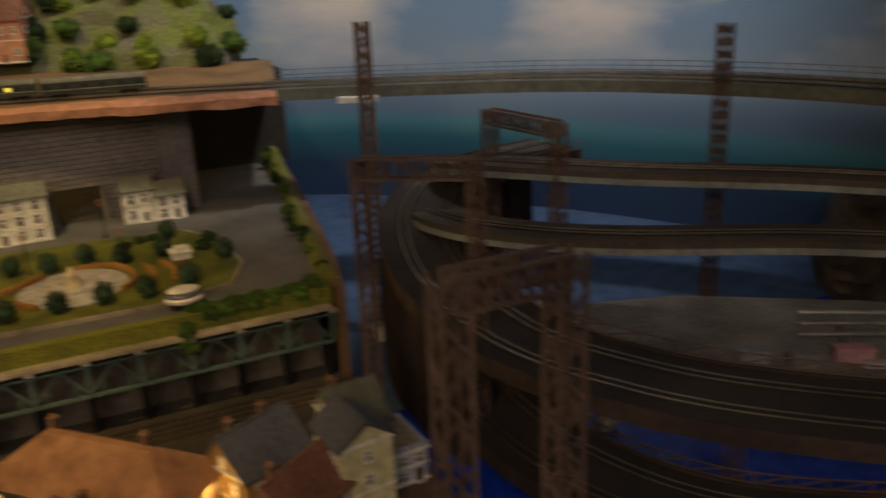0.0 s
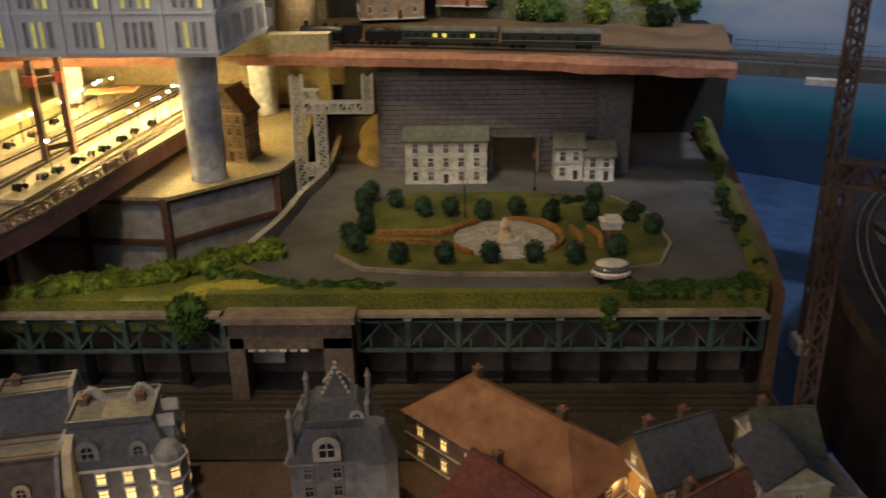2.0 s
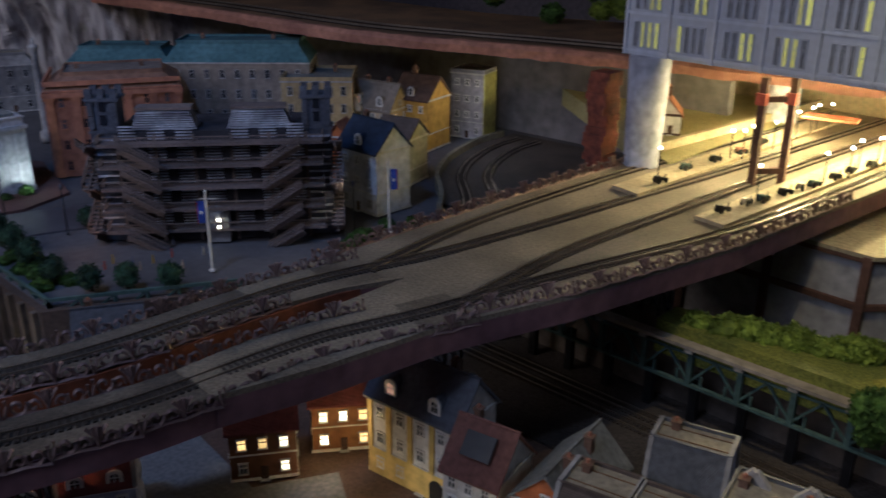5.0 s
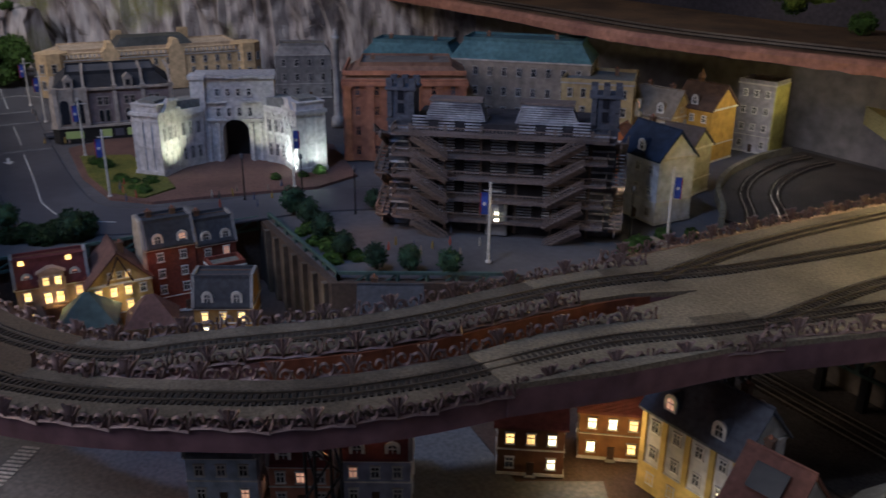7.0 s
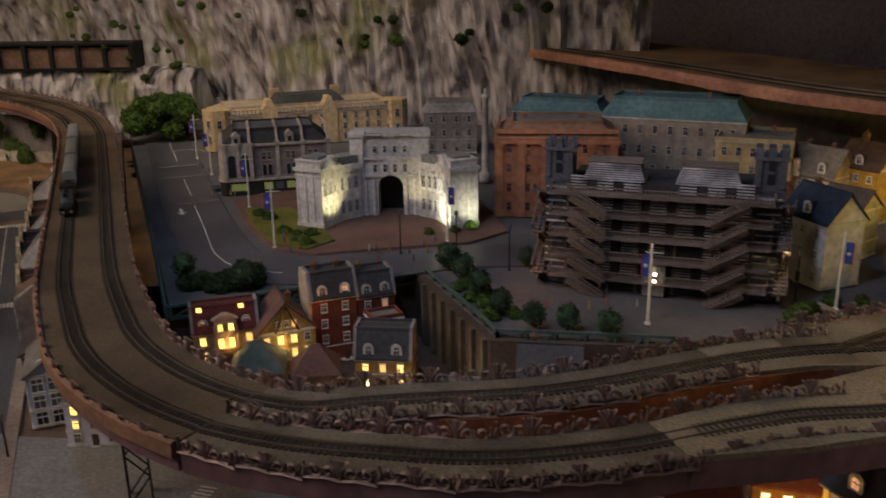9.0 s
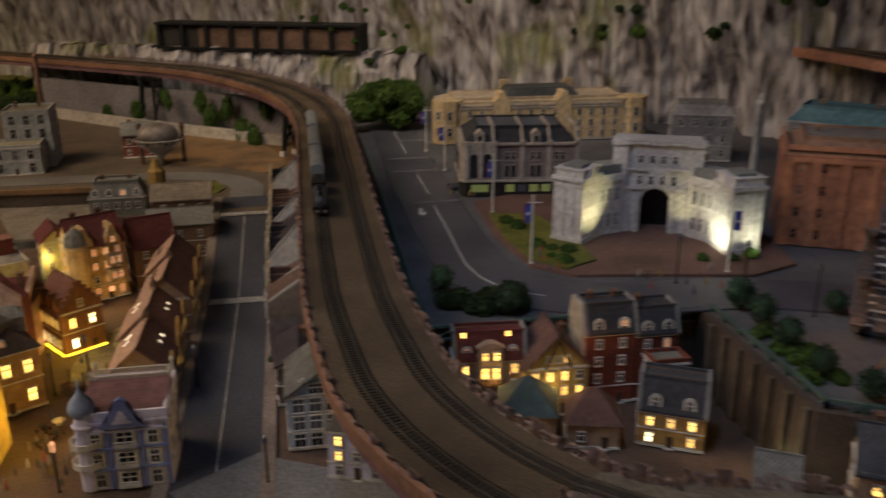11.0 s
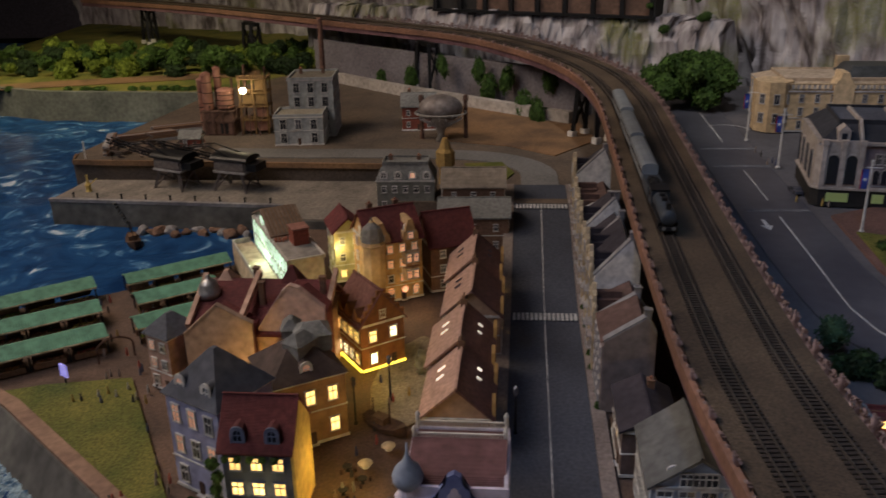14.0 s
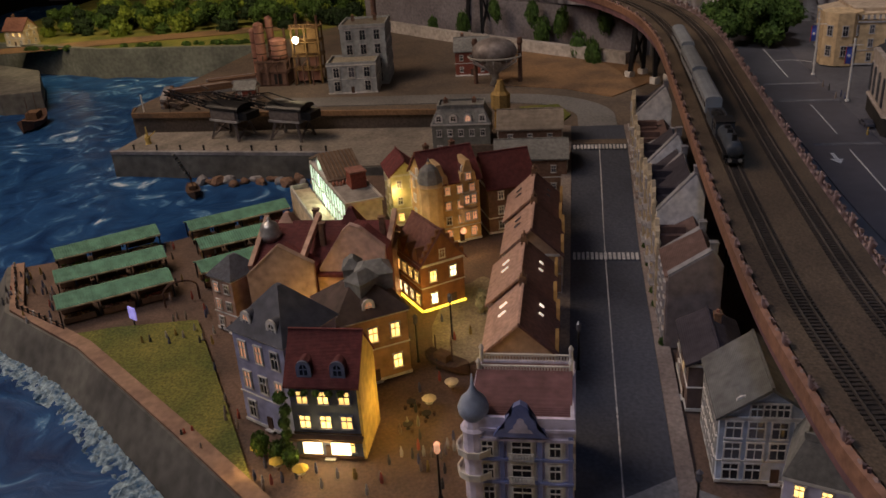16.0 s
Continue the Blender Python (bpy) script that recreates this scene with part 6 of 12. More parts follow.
for x in (-0.138, -0.098):
    arched_window(corner, x, -0.1405, 0.056, 0.024, 0.07, PALESTONE)
for y in (-0.09, -0.03, 0.03, 0.08):
    arched_window(corner, -0.1765, y, 0.056, 0.024, 0.07, PALESTONE, 270)
for x in (-0.03, 0.045, 0.115):
    for z, h in ((0.056, 0.034), (0.104, 0.03)):
        for e in (-0.009, 0.009):
            if z < 0.1:
                arched_window(corner, x + e, -0.1306, z, 0.012, h, PALESTONE)
            else:
                window(corner, x + e, -0.1308, z, 0, 0.012, h * 0.8, PALESTONE, PANE)
for x in (-0.16, -0.118, -0.078, 0.005, 0.085, 0.165):
    bm = BM()
    y = -0.1415 if x < -0.07 else -0.133
    box(bm, x, y, 0.042, 0.011, 0.008, 0.116)
    box(bm, x, y, 0.15, 0.015, 0.012, 0.012)
    part("pilaster", bm, PALESTONE, corner)
bm = BM()
box(bm, 0.05, -0.133, 0.15, 0.25, 0.012, 0.006)
part("cornice", bm, PALESTONE, corner)
for x in (-0.08, 0.005, 0.085, 0.165):
    bm = BM()
    beam(bm, (x, -0.128, 0.158), (x, -0.084, 0.199), 0.007, 0.01)
    beam(bm, (x, -0.084, 0.197), (x, 0.06, 0.197), 0.007, 0.008)
    part("party_rib", bm, PALESTONE, corner, "pale party wall rib over the slates")
for x in (-0.12, 0.045):
    bm = BM()
    box(bm, x, -0.118, 0.155, 0.026, 0.03, 0.026)
    frustum(bm, [(x - 0.015, -0.135), (x + 0.015, -0.135), (x + 0.015, -0.1), (x - 0.015, -0.1)], 0.181, [(x - 0.001, -0.135), (x + 0.001, -0.135), (x + 0.001, -0.1), (x - 0.001, -0.1)], 0.194)
    dormer = part("dormer", bm, PALESTONE, corner)
    bm = BM()
    box(bm, x, -0.1335, 0.16, 0.012, 0.002, 0.016)
    part("pane", bm, PANE, dormer)
terra = grand("tall terracotta office building with pilasters", -2.86, 2.42, 62, 0.33, 0.24, 0.225, 0.03, TERRACOTTA, surf("terra_roof", (0.3, 0.17, 0.12)), 4, (6, 5, 0, 4), frame=TERRACOTTA, lit=0.0, top=surf("grey_top", (0.26, 0.22, 0.2)))
for face, span, turn in ((-0.121, 0.33, 0), (-0.166, 0.24, 270)):
    n = 6 if turn == 0 else 5
    for k in range(n):
        u = -span / 2 + 0.009 + k * (span - 0.018) / (n - 1)
        m = pose(0, 0, 0, 0, 0, turn)
        bm = BM()
        box(bm, u, face, 0.0, 0.018, 0.008, 0.215)
        box(bm, u, face, 0.2, 0.024, 0.012, 0.008)
        box(bm, u, face, 0.0, 0.022, 0.011, 0.02)
        # first front pilaster: the light on it is put into a brighter terracotta
        part("pilaster", bm, surf("pilaster_terracotta", (0.55, 0.24, 0.12), col2=(0.38, 0.16, 0.085)) if k == 0 and turn == 0 else TERRACOTTA, terra, "", m)
    bm = BM()
    box(bm, 0, face, 0.208, span + 0.012, 0.014, 0.012)
    box(bm, 0, face, 0.236, span, 0.006, 0.012)
    part("entablature", bm, TERRACOTTA, terra, "", pose(0, 0, 0, 0, 0, turn))
grand("stone building with a teal copper mansard", -2.86, 2.83, 45, 0.42, 0.2, 0.24, 0.05, surf("dim_stone", (0.32, 0.27, 0.23), col2=(0.2, 0.17, 0.15)), COPPER, 4, (9, 4, 0, 4), top=COPPER, lit=0.03)
grand("low stone wing with a teal copper roof", -3.18, 2.62, 45, 0.3, 0.16, 0.225, 0.035, surf("dim_stone_wing", (0.32, 0.27, 0.23), col2=(0.2, 0.17, 0.15)), COPPER, 4, (7, 4, 0, 4), top=COPPER)
grand("yellowish stone corner block with rows of windows", -2.62, 2.93, 45, 0.2, 0.2, 0.205, 0.012, surf("yellow_stone", (0.42, 0.33, 0.18), col2=(0.3, 0.23, 0.13)), COPPER, 4, (5, 5, 0, 4), style="flat", top=SLATE_GREY)
grand("small dark stone temple under the cliff", -3.75, 2.45, 70, 0.2, 0.12, 0.16, 0.03, GREYSTONE, GREYSTONE, 3, (4, 2, 0, 2), chimneys=0)
# memorial column
bm = BM()
lathe(bm, [(0.02, 0), (0.02, 0.03), (0.013, 0.034), (0.012, 0.04), (0.0095, 0.27), (0.014, 0.276), (0.014, 0.284), (0.006, 0.288), (0.005, 0.3), (0.002, 0.306)], 16)
solid("memorial_column", bm, STONE, "tall slender pale stone column", "column", pose(-3.22, 2.36, PZ), smooth=True)

# old houses at the back of the plaza
house("white gabled house with a dark blue slate roof", -2.075, 2.648, 0, 0.13, 0.105, 0.15, 0.055, surf("white_gable_render", (0.66, 0.66, 0.7), col2=(0.54, 0.54, 0.58)), surf("blue_slate", (0.035, 0.05, 0.09), col2=(0.02, 0.03, 0.055), bands=210), "gable_x", PZ, 3, (3, 0, 0, 0), 0.0, chimneys=1, dormers=1)
house("white house with a brown grey tiled roof", -2.185, 2.84, 15, 0.1, 0.1, 0.12, 0.04, surf("pale_grey_render", (0.5, 0.48, 0.4)), surf("brown_slate", (0.13, 0.1, 0.085), bands=210), "gable_x", PZ, 3, (2, 0, 0, 0), 0.0, chimneys=0)
house("cream house with a curved gable and grey roof", -2.47, 3.02, 12, 0.15, 0.1, 0.125, 0.065, CREAM, surf("lichen_slate", (0.24, 0.2, 0.16), bands=210), "gable_x", PZ, 3, (4, 2, 0, 2), 0.05, chimneys=2, dormers=2)
bm = BM()
prism(bm, [(-0.03, 0), (0.03, 0), (0.03, 0.012), (0.02, 0.02), (0.018, 0.034), (0.008, 0.045), (-0.008, 0.045), (-0.018, 0.034), (-0.02, 0.02), (-0.03, 0.012)], 0, 0.008)
solid("curved_gable", bm, CREAM, "curved cream gable on the corner house", "gable", pose(-2.5, 2.952, PZ + 0.118, 0, 0, 12) @ pose(0, 0, 0, 90))
house("deep yellow gabled house with a brown roof", -2.395, 3.125, 12, 0.12, 0.125, 0.15, 0.055, surf("golden_render", (0.55, 0.34, 0.06), col2=(0.45, 0.27, 0.05)), surf("umber_tiles", (0.12, 0.075, 0.055), bands=210), "gable_x", PZ, 3, (3, 0, 0, 0), 0.0, chimneys=1, dormers=1)
bm = BM()
lathe(bm, [(0.008, 0), (0.008, 0.018), (0.011, 0.022), (0.009, 0.03), (0.003, 0.036), (0.001, 0.048)], 8)
solid("roof_lantern", bm, TIMBER, "small wooden lantern on the ridge", "lantern", pose(-2.42, 3.125, PZ + 0.2))
house("red gabled house end", -2.3, 2.74, 30, 0.06, 0.07, 0.12, 0.03, ORANGE, TILE_RED, "gable_y", PZ, 3, (1, 1, 0, 0), 0.0, chimneys=0)
house("tall white block with a pale yellow side wall", -2.371, 3.328, 17.6, 0.106, 0.096, 0.2, 0.012, surf("dull_white", (0.42, 0.4, 0.43)), SLATE, "flat", PZ, 4, (3, 0, 0, 0), 0.0, chimneys=0)
bm = BM()
box(bm, -2.371 + 0.0545 * math.cos(radians(17.6)), 3.328 + 0.0545 * math.sin(radians(17.6)), PZ, 0.003, 0.095, 0.198, 17.6)
solid("side_wall", bm, surf("lemon_render", (0.5, 0.47, 0.14)), "pale yellow side wall of the white block", "wall")
# dark railway cutting with a curved parapet
bm = BM()
prism(bm, [(-1.97, 2.76), (-2.11, 2.9), (-2.21, 3.06), (-2.27, 3.24), (-2.28, 3.42), (-1.7, 3.44), (-1.66, 2.95), (-1.68, 2.8)], PZ - 0.01, PZ + 0.004)
setting("cutting_floor", bm, BALLAST_DARK, "dark gravel floor of the railway cutting", "ground")
bm = BM()
rim = curve_through([(-1.93, 2.72, PZ), (-1.99, 2.79, PZ), (-2.119, 2.91, PZ), (-2.214, 3.061, PZ), (-2.272, 3.24, PZ), (-2.282, 3.37, PZ)], 0.02)
sweep(bm, rim, [(0.008, -0.02), (-0.004, -0.02), (-0.004, 0.022), (0.008, 0.022)])
setting("cutting_parapet", bm, surf("parapet_stone", (0.22, 0.2, 0.15), col2=(0.12, 0.11, 0.08)), "curved stone parapet round the cutting", "parapet")
track(shifted(rim, -0.06, 0.006), "dark track inside the cutting", "cutting tracks")
track(shifted(rim, -0.13, 0.006), "dark track inside the cutting", "cutting tracks")
point_lamp("street_bulb", (-2.28, 2.98, PZ + 0.13), 0.07, AMBER, 0.005)
point_lamp("street_bulb", (-2.2, 3.2, PZ + 0.16), 0.35, (1.0, 0.86, 0.66), 0.008)
# dark rear wall under the upper deck
bm = BM()
line = curve_through([(-3.6, 3.12, 0), (-2.6, 3.44, 0), (-1.9, 3.5, 0), (-1.62, 3.5, 0)], 0.05)
sweep(bm, line, [(0.02, 0.1), (-0.01, 0.1), (-0.01, 0.47), (0.02, 0.47)])
setting("rear_wall", bm, surf("grey_wall_boards", (0.2, 0.19, 0.205), col2=(0.14, 0.13, 0.145), scale=30, patch=3), "grey boarded wall under the upper terrace", "wall")

# ---- gallery building with zigzag stairs ----
TOWERSTONE = surf("blue_grey_tower", (0.12, 0.125, 0.155), col2=(0.07, 0.072, 0.092), scale=120)


def gallery_building():
    t = thing("gallery_tower_block", "dark timber block with five galleries, zigzag stairs and two towers", "building", pose(-2.117, 2.245, PZ, 0, 0, 50) @ Matrix.Diagonal((1.12, 1, 0.92, 1)), "")
    wood = surf("grey_timber", (0.24, 0.185, 0.165), col2=(0.13, 0.1, 0.09), scale=160)
    slat = surf("pale_slat", (0.6, 0.6, 0.66), col2=(0.22, 0.21, 0.25), scale=160, patch=25)
    w, d, fh = 0.34, 0.16, 0.05
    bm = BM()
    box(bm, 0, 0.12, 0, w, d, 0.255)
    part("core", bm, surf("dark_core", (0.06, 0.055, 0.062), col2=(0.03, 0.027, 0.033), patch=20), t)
    def rail_run(a, b, hgt=0.017):
        bm = BM()
        a, b = Vector(a), Vector(b)
        up = Vector((0, 0, hgt))
        beam(bm, a + up, b + up, 0.0022)
        beam(bm, a + up * 0.12, b + up * 0.12, 0.0022)
        n = max(2, int((b - a).length / 0.0065))
        for i in range(n + 1):
            p = a + (b - a) * i / n
            beam(bm, p, p + up, 0.0014)
        return bm
    for f in range(5):
        z = 0.03 + f * fh
        bm = BM()
        box(bm, 0, 0.03, z, w + 0.06, 0.05, 0.004)
        fl = part("gallery_floor", bm, wood, t)
        part("balustrade", rail_run((-w / 2 - 0.03, 0.006, z + 0.004), (w / 2 + 0.03, 0.006, z + 0.004)), wood, fl)
        for s in (-1, 1):
            part("balustrade", rail_run((s * (w / 2 + 0.03), 0.006, z + 0.004), (s * (w / 2 + 0.03), 0.055, z + 0.004)), wood, fl)
            # stair flights
            x0, x1 = s * (w / 2 - 0.078), s * (w / 2 - 0.012)
            bm = BM()
            beam(bm, (x0, -0.008, z - fh + 0.003), (x1, -0.008, z + 0.001), 0.003, 0.018)
            st = part("stair", bm, wood, t)
            bm = BM()
            for i in range(9):
                k = i / 9
                box(bm, x0 + (x1 - x0) * k, -0.008, z - fh + 0.005 + fh * k, 0.008, 0.019, 0.003)
            part("tread_flight", bm, wood, st)
            part("stair_rail", rail_run((x0, -0.017, z - fh + 0.006), (x1, -0.017, z + 0.004)), wood, st)
            part("stair_rail", rail_run((x0, 0.0, z - fh + 0.006), (x1, 0.0, z + 0.004)), wood, st)
            # end stairs
            y0, y1 = (0.01, 0.1) if f % 2 else (0.1, 0.01)
            bm = BM()
            beam(bm, (s * (w / 2 + 0.052), y0, z - fh + 0.003), (s * (w / 2 + 0.052), y1, z + 0.001), 0.003, 0.02)
            st = part("stair", bm, wood, t)
            bm = BM()
            for i in range(9):
                k = i / 9
                box(bm, s * (w / 2 + 0.052), y0 + (y1 - y0) * k, z - fh + 0.005 + fh * k, 0.022, 0.01, 0.003)
            part("tread_flight", bm, wood, st)
            part("stair_rail", rail_run((s * (w / 2 + 0.064), y0, z - fh + 0.006), (s * (w / 2 + 0.064), y1, z + 0.004)), wood, st)
        for k in range(7):
            x = -w / 2 + 0.02 + k * (w - 0.04) / 6
            if RNG.random() < 0.72:
                sl = BM()
                for j in range(5):
                    box(sl, x, 0.0375, z + 0.009 + j * 0.0068, 0.03, 0.004, 0.0026)
                part("slat_screen", sl, slat, t, "pale horizontal slats")
        for k in range(6):
            bm = BM()
            box(bm, -w / 2 + k * w / 5, 0.034, z - fh + 0.02, 0.005, 0.005, fh)
            part("post", bm, wood, t)
    for s in (-1, 1):
        bm = BM()
        for j in range(8):
            box(bm, s * 0.085, 0.07, 0.258 + j * 0.0052, 0.115 - 0.003 * j, 0.05, 0.003)
        part("roof_slats", bm, slat, t, "pale slatted roof screen")
        bm = BM()
        box(bm, s * 0.085, 0.07, 0.3, 0.1, 0.04, 0.006)
        part("roof_cap", bm, wood, t)
        bm = BM()
        box(bm, s * (w / 2 + 0.02), 0.075, 0, 0.052, 0.052, 0.33)
        tw = part("tower", bm, TOWERSTONE, t)
        for j in range(14):
            bm = BM()
            box(bm, s * (w / 2 + 0.02), 0.047, 0.02 + j * 0.0165, 0.046, 0.004, 0.004)
            part("slat", bm, slat, tw)
        for zz, e in ((0.25, 0.004), (0.322, 0.008)):
            bm = BM()
            box(bm, s * (w / 2 + 0.02), 0.075, zz, 0.052 + e, 0.052 + e, 0.006)
            part("tower_cornice", bm, TOWERSTONE, tw)
        for dx in (-0.021, 0.021):
            for zz in (0.262, 0.292):
                bm = BM()
                box(bm, s * (w / 2 + 0.02) + dx, 0.0475, zz, 0.009, 0.006, 0.028)
                part("tower_quoin", bm, TOWERSTONE, tw)
        for dx in (-0.022, 0, 0.022):
            for dy in (-0.022, 0.022):
                bm = BM()
                box(bm, s * (w / 2 + 0.02) + dx, 0.075 + dy, 0.328, 0.012, 0.012, 0.02)
                part("merlon", bm, TOWERSTONE, tw)
        for zz in (0.27, 0.3):
            bm = BM()
            box(bm, s * (w / 2 + 0.02), 0.0485, zz, 0.012, 0.003, 0.022)
            part("slit_window", bm, PANE, tw)
    bm = BM()
    box(bm, 0, 0.03, 0, 0.04, 0.03, 0.075)
    lathe(bm, [(0.016, 0.06), (0.016, 0.075), (0.0, 0.09)], 10, 0, 0.02)
    part("porch", bm, GREYSTONE, t)
    for z in (0.04, 0.056):
        bm = BM()
        box(bm, 0.003, 0.0, z, 0.005, 0.003, 0.005)
        part("porch_lamp", bm, BULB, t)
    return t


gallery_building()
point_lamp("gallery_bulb", (-1.945, 2.45, PZ + 0.11), 0.06, (1.0, 0.76, 0.42), 0.005)
point_lamp("gallery_bulb", (-2.27, 2.02, PZ + 0.06), 0.06, (1.0, 0.5, 0.22), 0.005)


# ---- banners, lamps ----
def banner(label, x, y, z, h, rz, hang=1, big=True):
    t = thing("flagpole", label, "flagpole", pose(x, y, z, 0, 0, rz), "flagpoles")
    bm = BM()
    lathe(bm, [(0.006, 0), (0.006, 0.004), (0.003, 0.006), (0.0022, h - 0.004), (0.0035, h - 0.003), (0.0008, h)], 8)
    part("pole", bm, WHITE, t)
    bm = BM()
    beam(bm, (-0.012, 0, h - 0.018), (0.022, 0, h - 0.018), 0.0018)
    part("arm", bm, WHITE, t)
    bm = BM()
    rows = [[bm.verts.new((hang * 0.0105 + sx * 0.0065, 0.0015 * math.sin(i * 1.2) + sy, h - 0.022 - i * 0.0075)) for sx, sy in ((-1, -0.0006), (1, -0.0006), (1, 0.0006), (-1, 0.0006))] for i in range(7)]
    for p, q in zip(rows, rows[1:]):
        for k in range(4):
            bm.faces.new((p[k], p[(k + 1) % 4], q[(k + 1) % 4], q[k]))
    bm.faces.new(rows[0][::-1])
    bm.faces.new(rows[-1])
    fl = part("flag", bm, FLAGBLUE, t, "blue hanging banner with a pale emblem")
    bm = BM()
    lathe(bm, [(0.0035, -0.0012), (0.0035, 0.0012), (0.0, 0.0012)], 10)
    bmesh.ops.rotate(bm, verts=bm.verts[:], matrix=Matrix.Rotation(radians(90), 3, "X"))
    bmesh.ops.translate(bm, verts=bm.verts[:], vec=(hang * 0.0105, -0.001, h - 0.045))
    part("emblem", bm, WHITE, fl)
    bm = BM()
    box(bm, hang * 0.018, 0.0, h - 0.068, 0.002, 0.0016, 0.045)
    part("edge_stripe", bm, FLAGRED, fl)
    return t


for x, y, a, hg in ((-2.005, 2.158, 50, -1), (-1.915, 2.545, 45, 1), (-2.794, 1.583, 75, -1), (-3.214, 1.59, 80, -1), (-2.66, 2.0, 70, 1), (-4.02, 1.53, 85, -1), (-3.72, 1.545, 85, -1), (-2.25, 2.5, 50, 1)):
    banner("white flagpole with a blue hanging banner", x, y, PZ, 0.166, a, hg)
for x, y in ((-2.55, 1.98), (-2.62, 1.86), (-2.4, 2.05), (-1.98, 2.5)):
    t = thing("street_lamp", "thin dark street lamp on the plaza", "street lamp", pose(x, y, PZ), "plaza lamps")
    bm = BM()
    lathe(bm, [(0.004, 0), (0.002, 0.006), (0.0014, 0.09), (0.0014, 0.1)], 8)
    part("pole", bm, BLACKIRON, t)
    bm = BM()
    lathe(bm, [(0.002, 0.1), (0.005, 0.106), (0.004, 0.112), (0.001, 0.115)], 8)
    part("lantern", bm, PANE_GREY, t)

# ---- lower houses between the viaduct and the plaza ----
SLATE_DARK = surf("dark_wet_slate", (0.075, 0.078, 0.092), col2=(0.04, 0.042, 0.052), bands=210, scale=120)
TILE_BROWN = surf("dull_brown_tiles", (0.16, 0.085, 0.07), col2=(0.1, 0.055, 0.048), bands=210, scale=110)
LOW = dict(group="lower houses")
bay_house = house("dark red roofed house with a lit gabled bay", -2.461, 1.405, 86, 0.135, 0.068, 0.105, 0.048, TAN, TILE_DARKRED, "row", 0, 3, (4, 0, 0, 0), 0.7, [LIT], dormers=0, chimneys=0, top=TILE_DARKRED, **LOW)
for x in (-0.044, 0.044):
    arched_dormer(bay_house, x, -0.033, 0.109, 0.0185, 0.024, 0.018, -1, STONE, TILE_DARKRED, LITDIM)
bm = BM()
box(bm, 0, -0.036, 0, 0.05, 0.014, 0.118)
box(bm, 0, -0.03, 0.105, 0.046, 0.026, 0.028)
frustum(bm, [(-0.027, -0.044), (0.027, -0.044), (0.027, -0.014), (-0.027, -0.014)], 0.133, [(-0.006, -0.043), (0.006, -0.043), (0.006, -0.014), (-0.006, -0.014)], 0.143)
part("bay", bm, surf("peach_render", (0.58, 0.38, 0.27)), bay_house, "peach coloured gabled bay")
for x in (-0.011, 0.011):
    window(bay_house, x, -0.0436, 0.108, 0, 0.011, 0.017, STONE, LIT)
    window(bay_house, x, -0.0436, 0.07, 0, 0.012, 0.022, STONE, LIT)
bm = BM()
prism(bm, [(-0.026, -0.042), (-0.018, -0.058), (0.018, -0.058), (0.026, -0.042)], 0.062, 0.066)
for i in range(9):
    box(bm, -0.016 + i * 0.004, -0.0565, 0.066, 0.0014, 0.0014, 0.009)
part("balcony", bm, TIMBER, bay_house)
for x in (-0.05, 0.036):
    bm = BM()
    box(bm, 0, 0, 0, 0.01, 0.009, 0.002)
    part("skylight", bm, LIT, bay_house, "lit skylight", pose(x, -0.0215, 0.1525, 70, 0, 0))
wide_house = house("broad brown roofed house with a yellow lit gable", -2.437, 1.523, 90, 0.122, 0.104, 0.1, 0.062, surf("straw_render", (0.5, 0.37, 0.16), col2=(0.4, 0.29, 0.12)), TILE_BROWN, "gable_y", 0, 3, (4, 0, 0, 0), 0.85, [LIT], chimneys=1, **LOW)
for x in (-0.025, 0.025):
    bm = BM()
    beam(bm, (x, -0.058, 0.1), (0.0, -0.058, 0.156), 0.003, 0.004)
    part("bargeboard", bm, TIMBER_DARK, wide_house)
brick_house = house("dark red brick house with a grey mansard roof", -2.451, 1.634, 90, 0.1, 0.088, 0.15, 0.05, BRICK, SLATE_DARK, "row", 0, 4, (2, 0, 0, 0), 0.12, [LITDIM], chimneys=2, dormers=2, top=SLATE_DARK, **LOW)
bm = BM()
ring = [(-0.045, 0.0), (0.045, 0.0), (0.045, 0.152), (0.026, 0.206), (-0.026, 0.206), (-0.045, 0.152)]
ends = [[bm.verts.new((x, y, z)) for y, z in ring] for x in (-0.058, -0.0505)]
bm.faces.new(ends[0]), bm.faces.new(ends[1][::-1])
for i in range(6):
    bm.faces.new((ends[0][i], ends[1][i], ends[1][(i + 1) % 6], ends[0][(i + 1) % 6]))
part("flank_wall", bm, surf("cream_flank", (0.55, 0.47, 0.38), col2=(0.44, 0.37, 0.29)), brick_house, "plain cream flank wall")
house("brick house with a dark slate mansard and dormers", -2.452, 1.729, 90, 0.084, 0.086, 0.14, 0.046, BRICK, SLATE_DARK, "row", 0, 4, (2, 0, 0, 0), 0.12, [LITDIM], chimneys=1, dormers=2, top=SLATE_DARK, **LOW)
house("red brick annexe with a grey flat roof terrace", -2.376, 1.735, 90, 0.07, 0.05, 0.105, 0.01, BRICK, SLATE, "flat", 0, 3, (2, 2, 0, 2), 0.1, [LITDIM], chimneys=0, **LOW)
house("ochre house with a grey mansard and bright windows", -2.27, 1.705, 62, 0.115, 0.085, 0.07, 0.055, OCHRE, SLATE_DARK, "row", 0, 2, (3, 0, 0, 2), 0.9, [LIT, LITHOT], chimneys=0, dormers=2, top=SLATE_DARK, dorm_glass=PANE_GREY, **LOW)
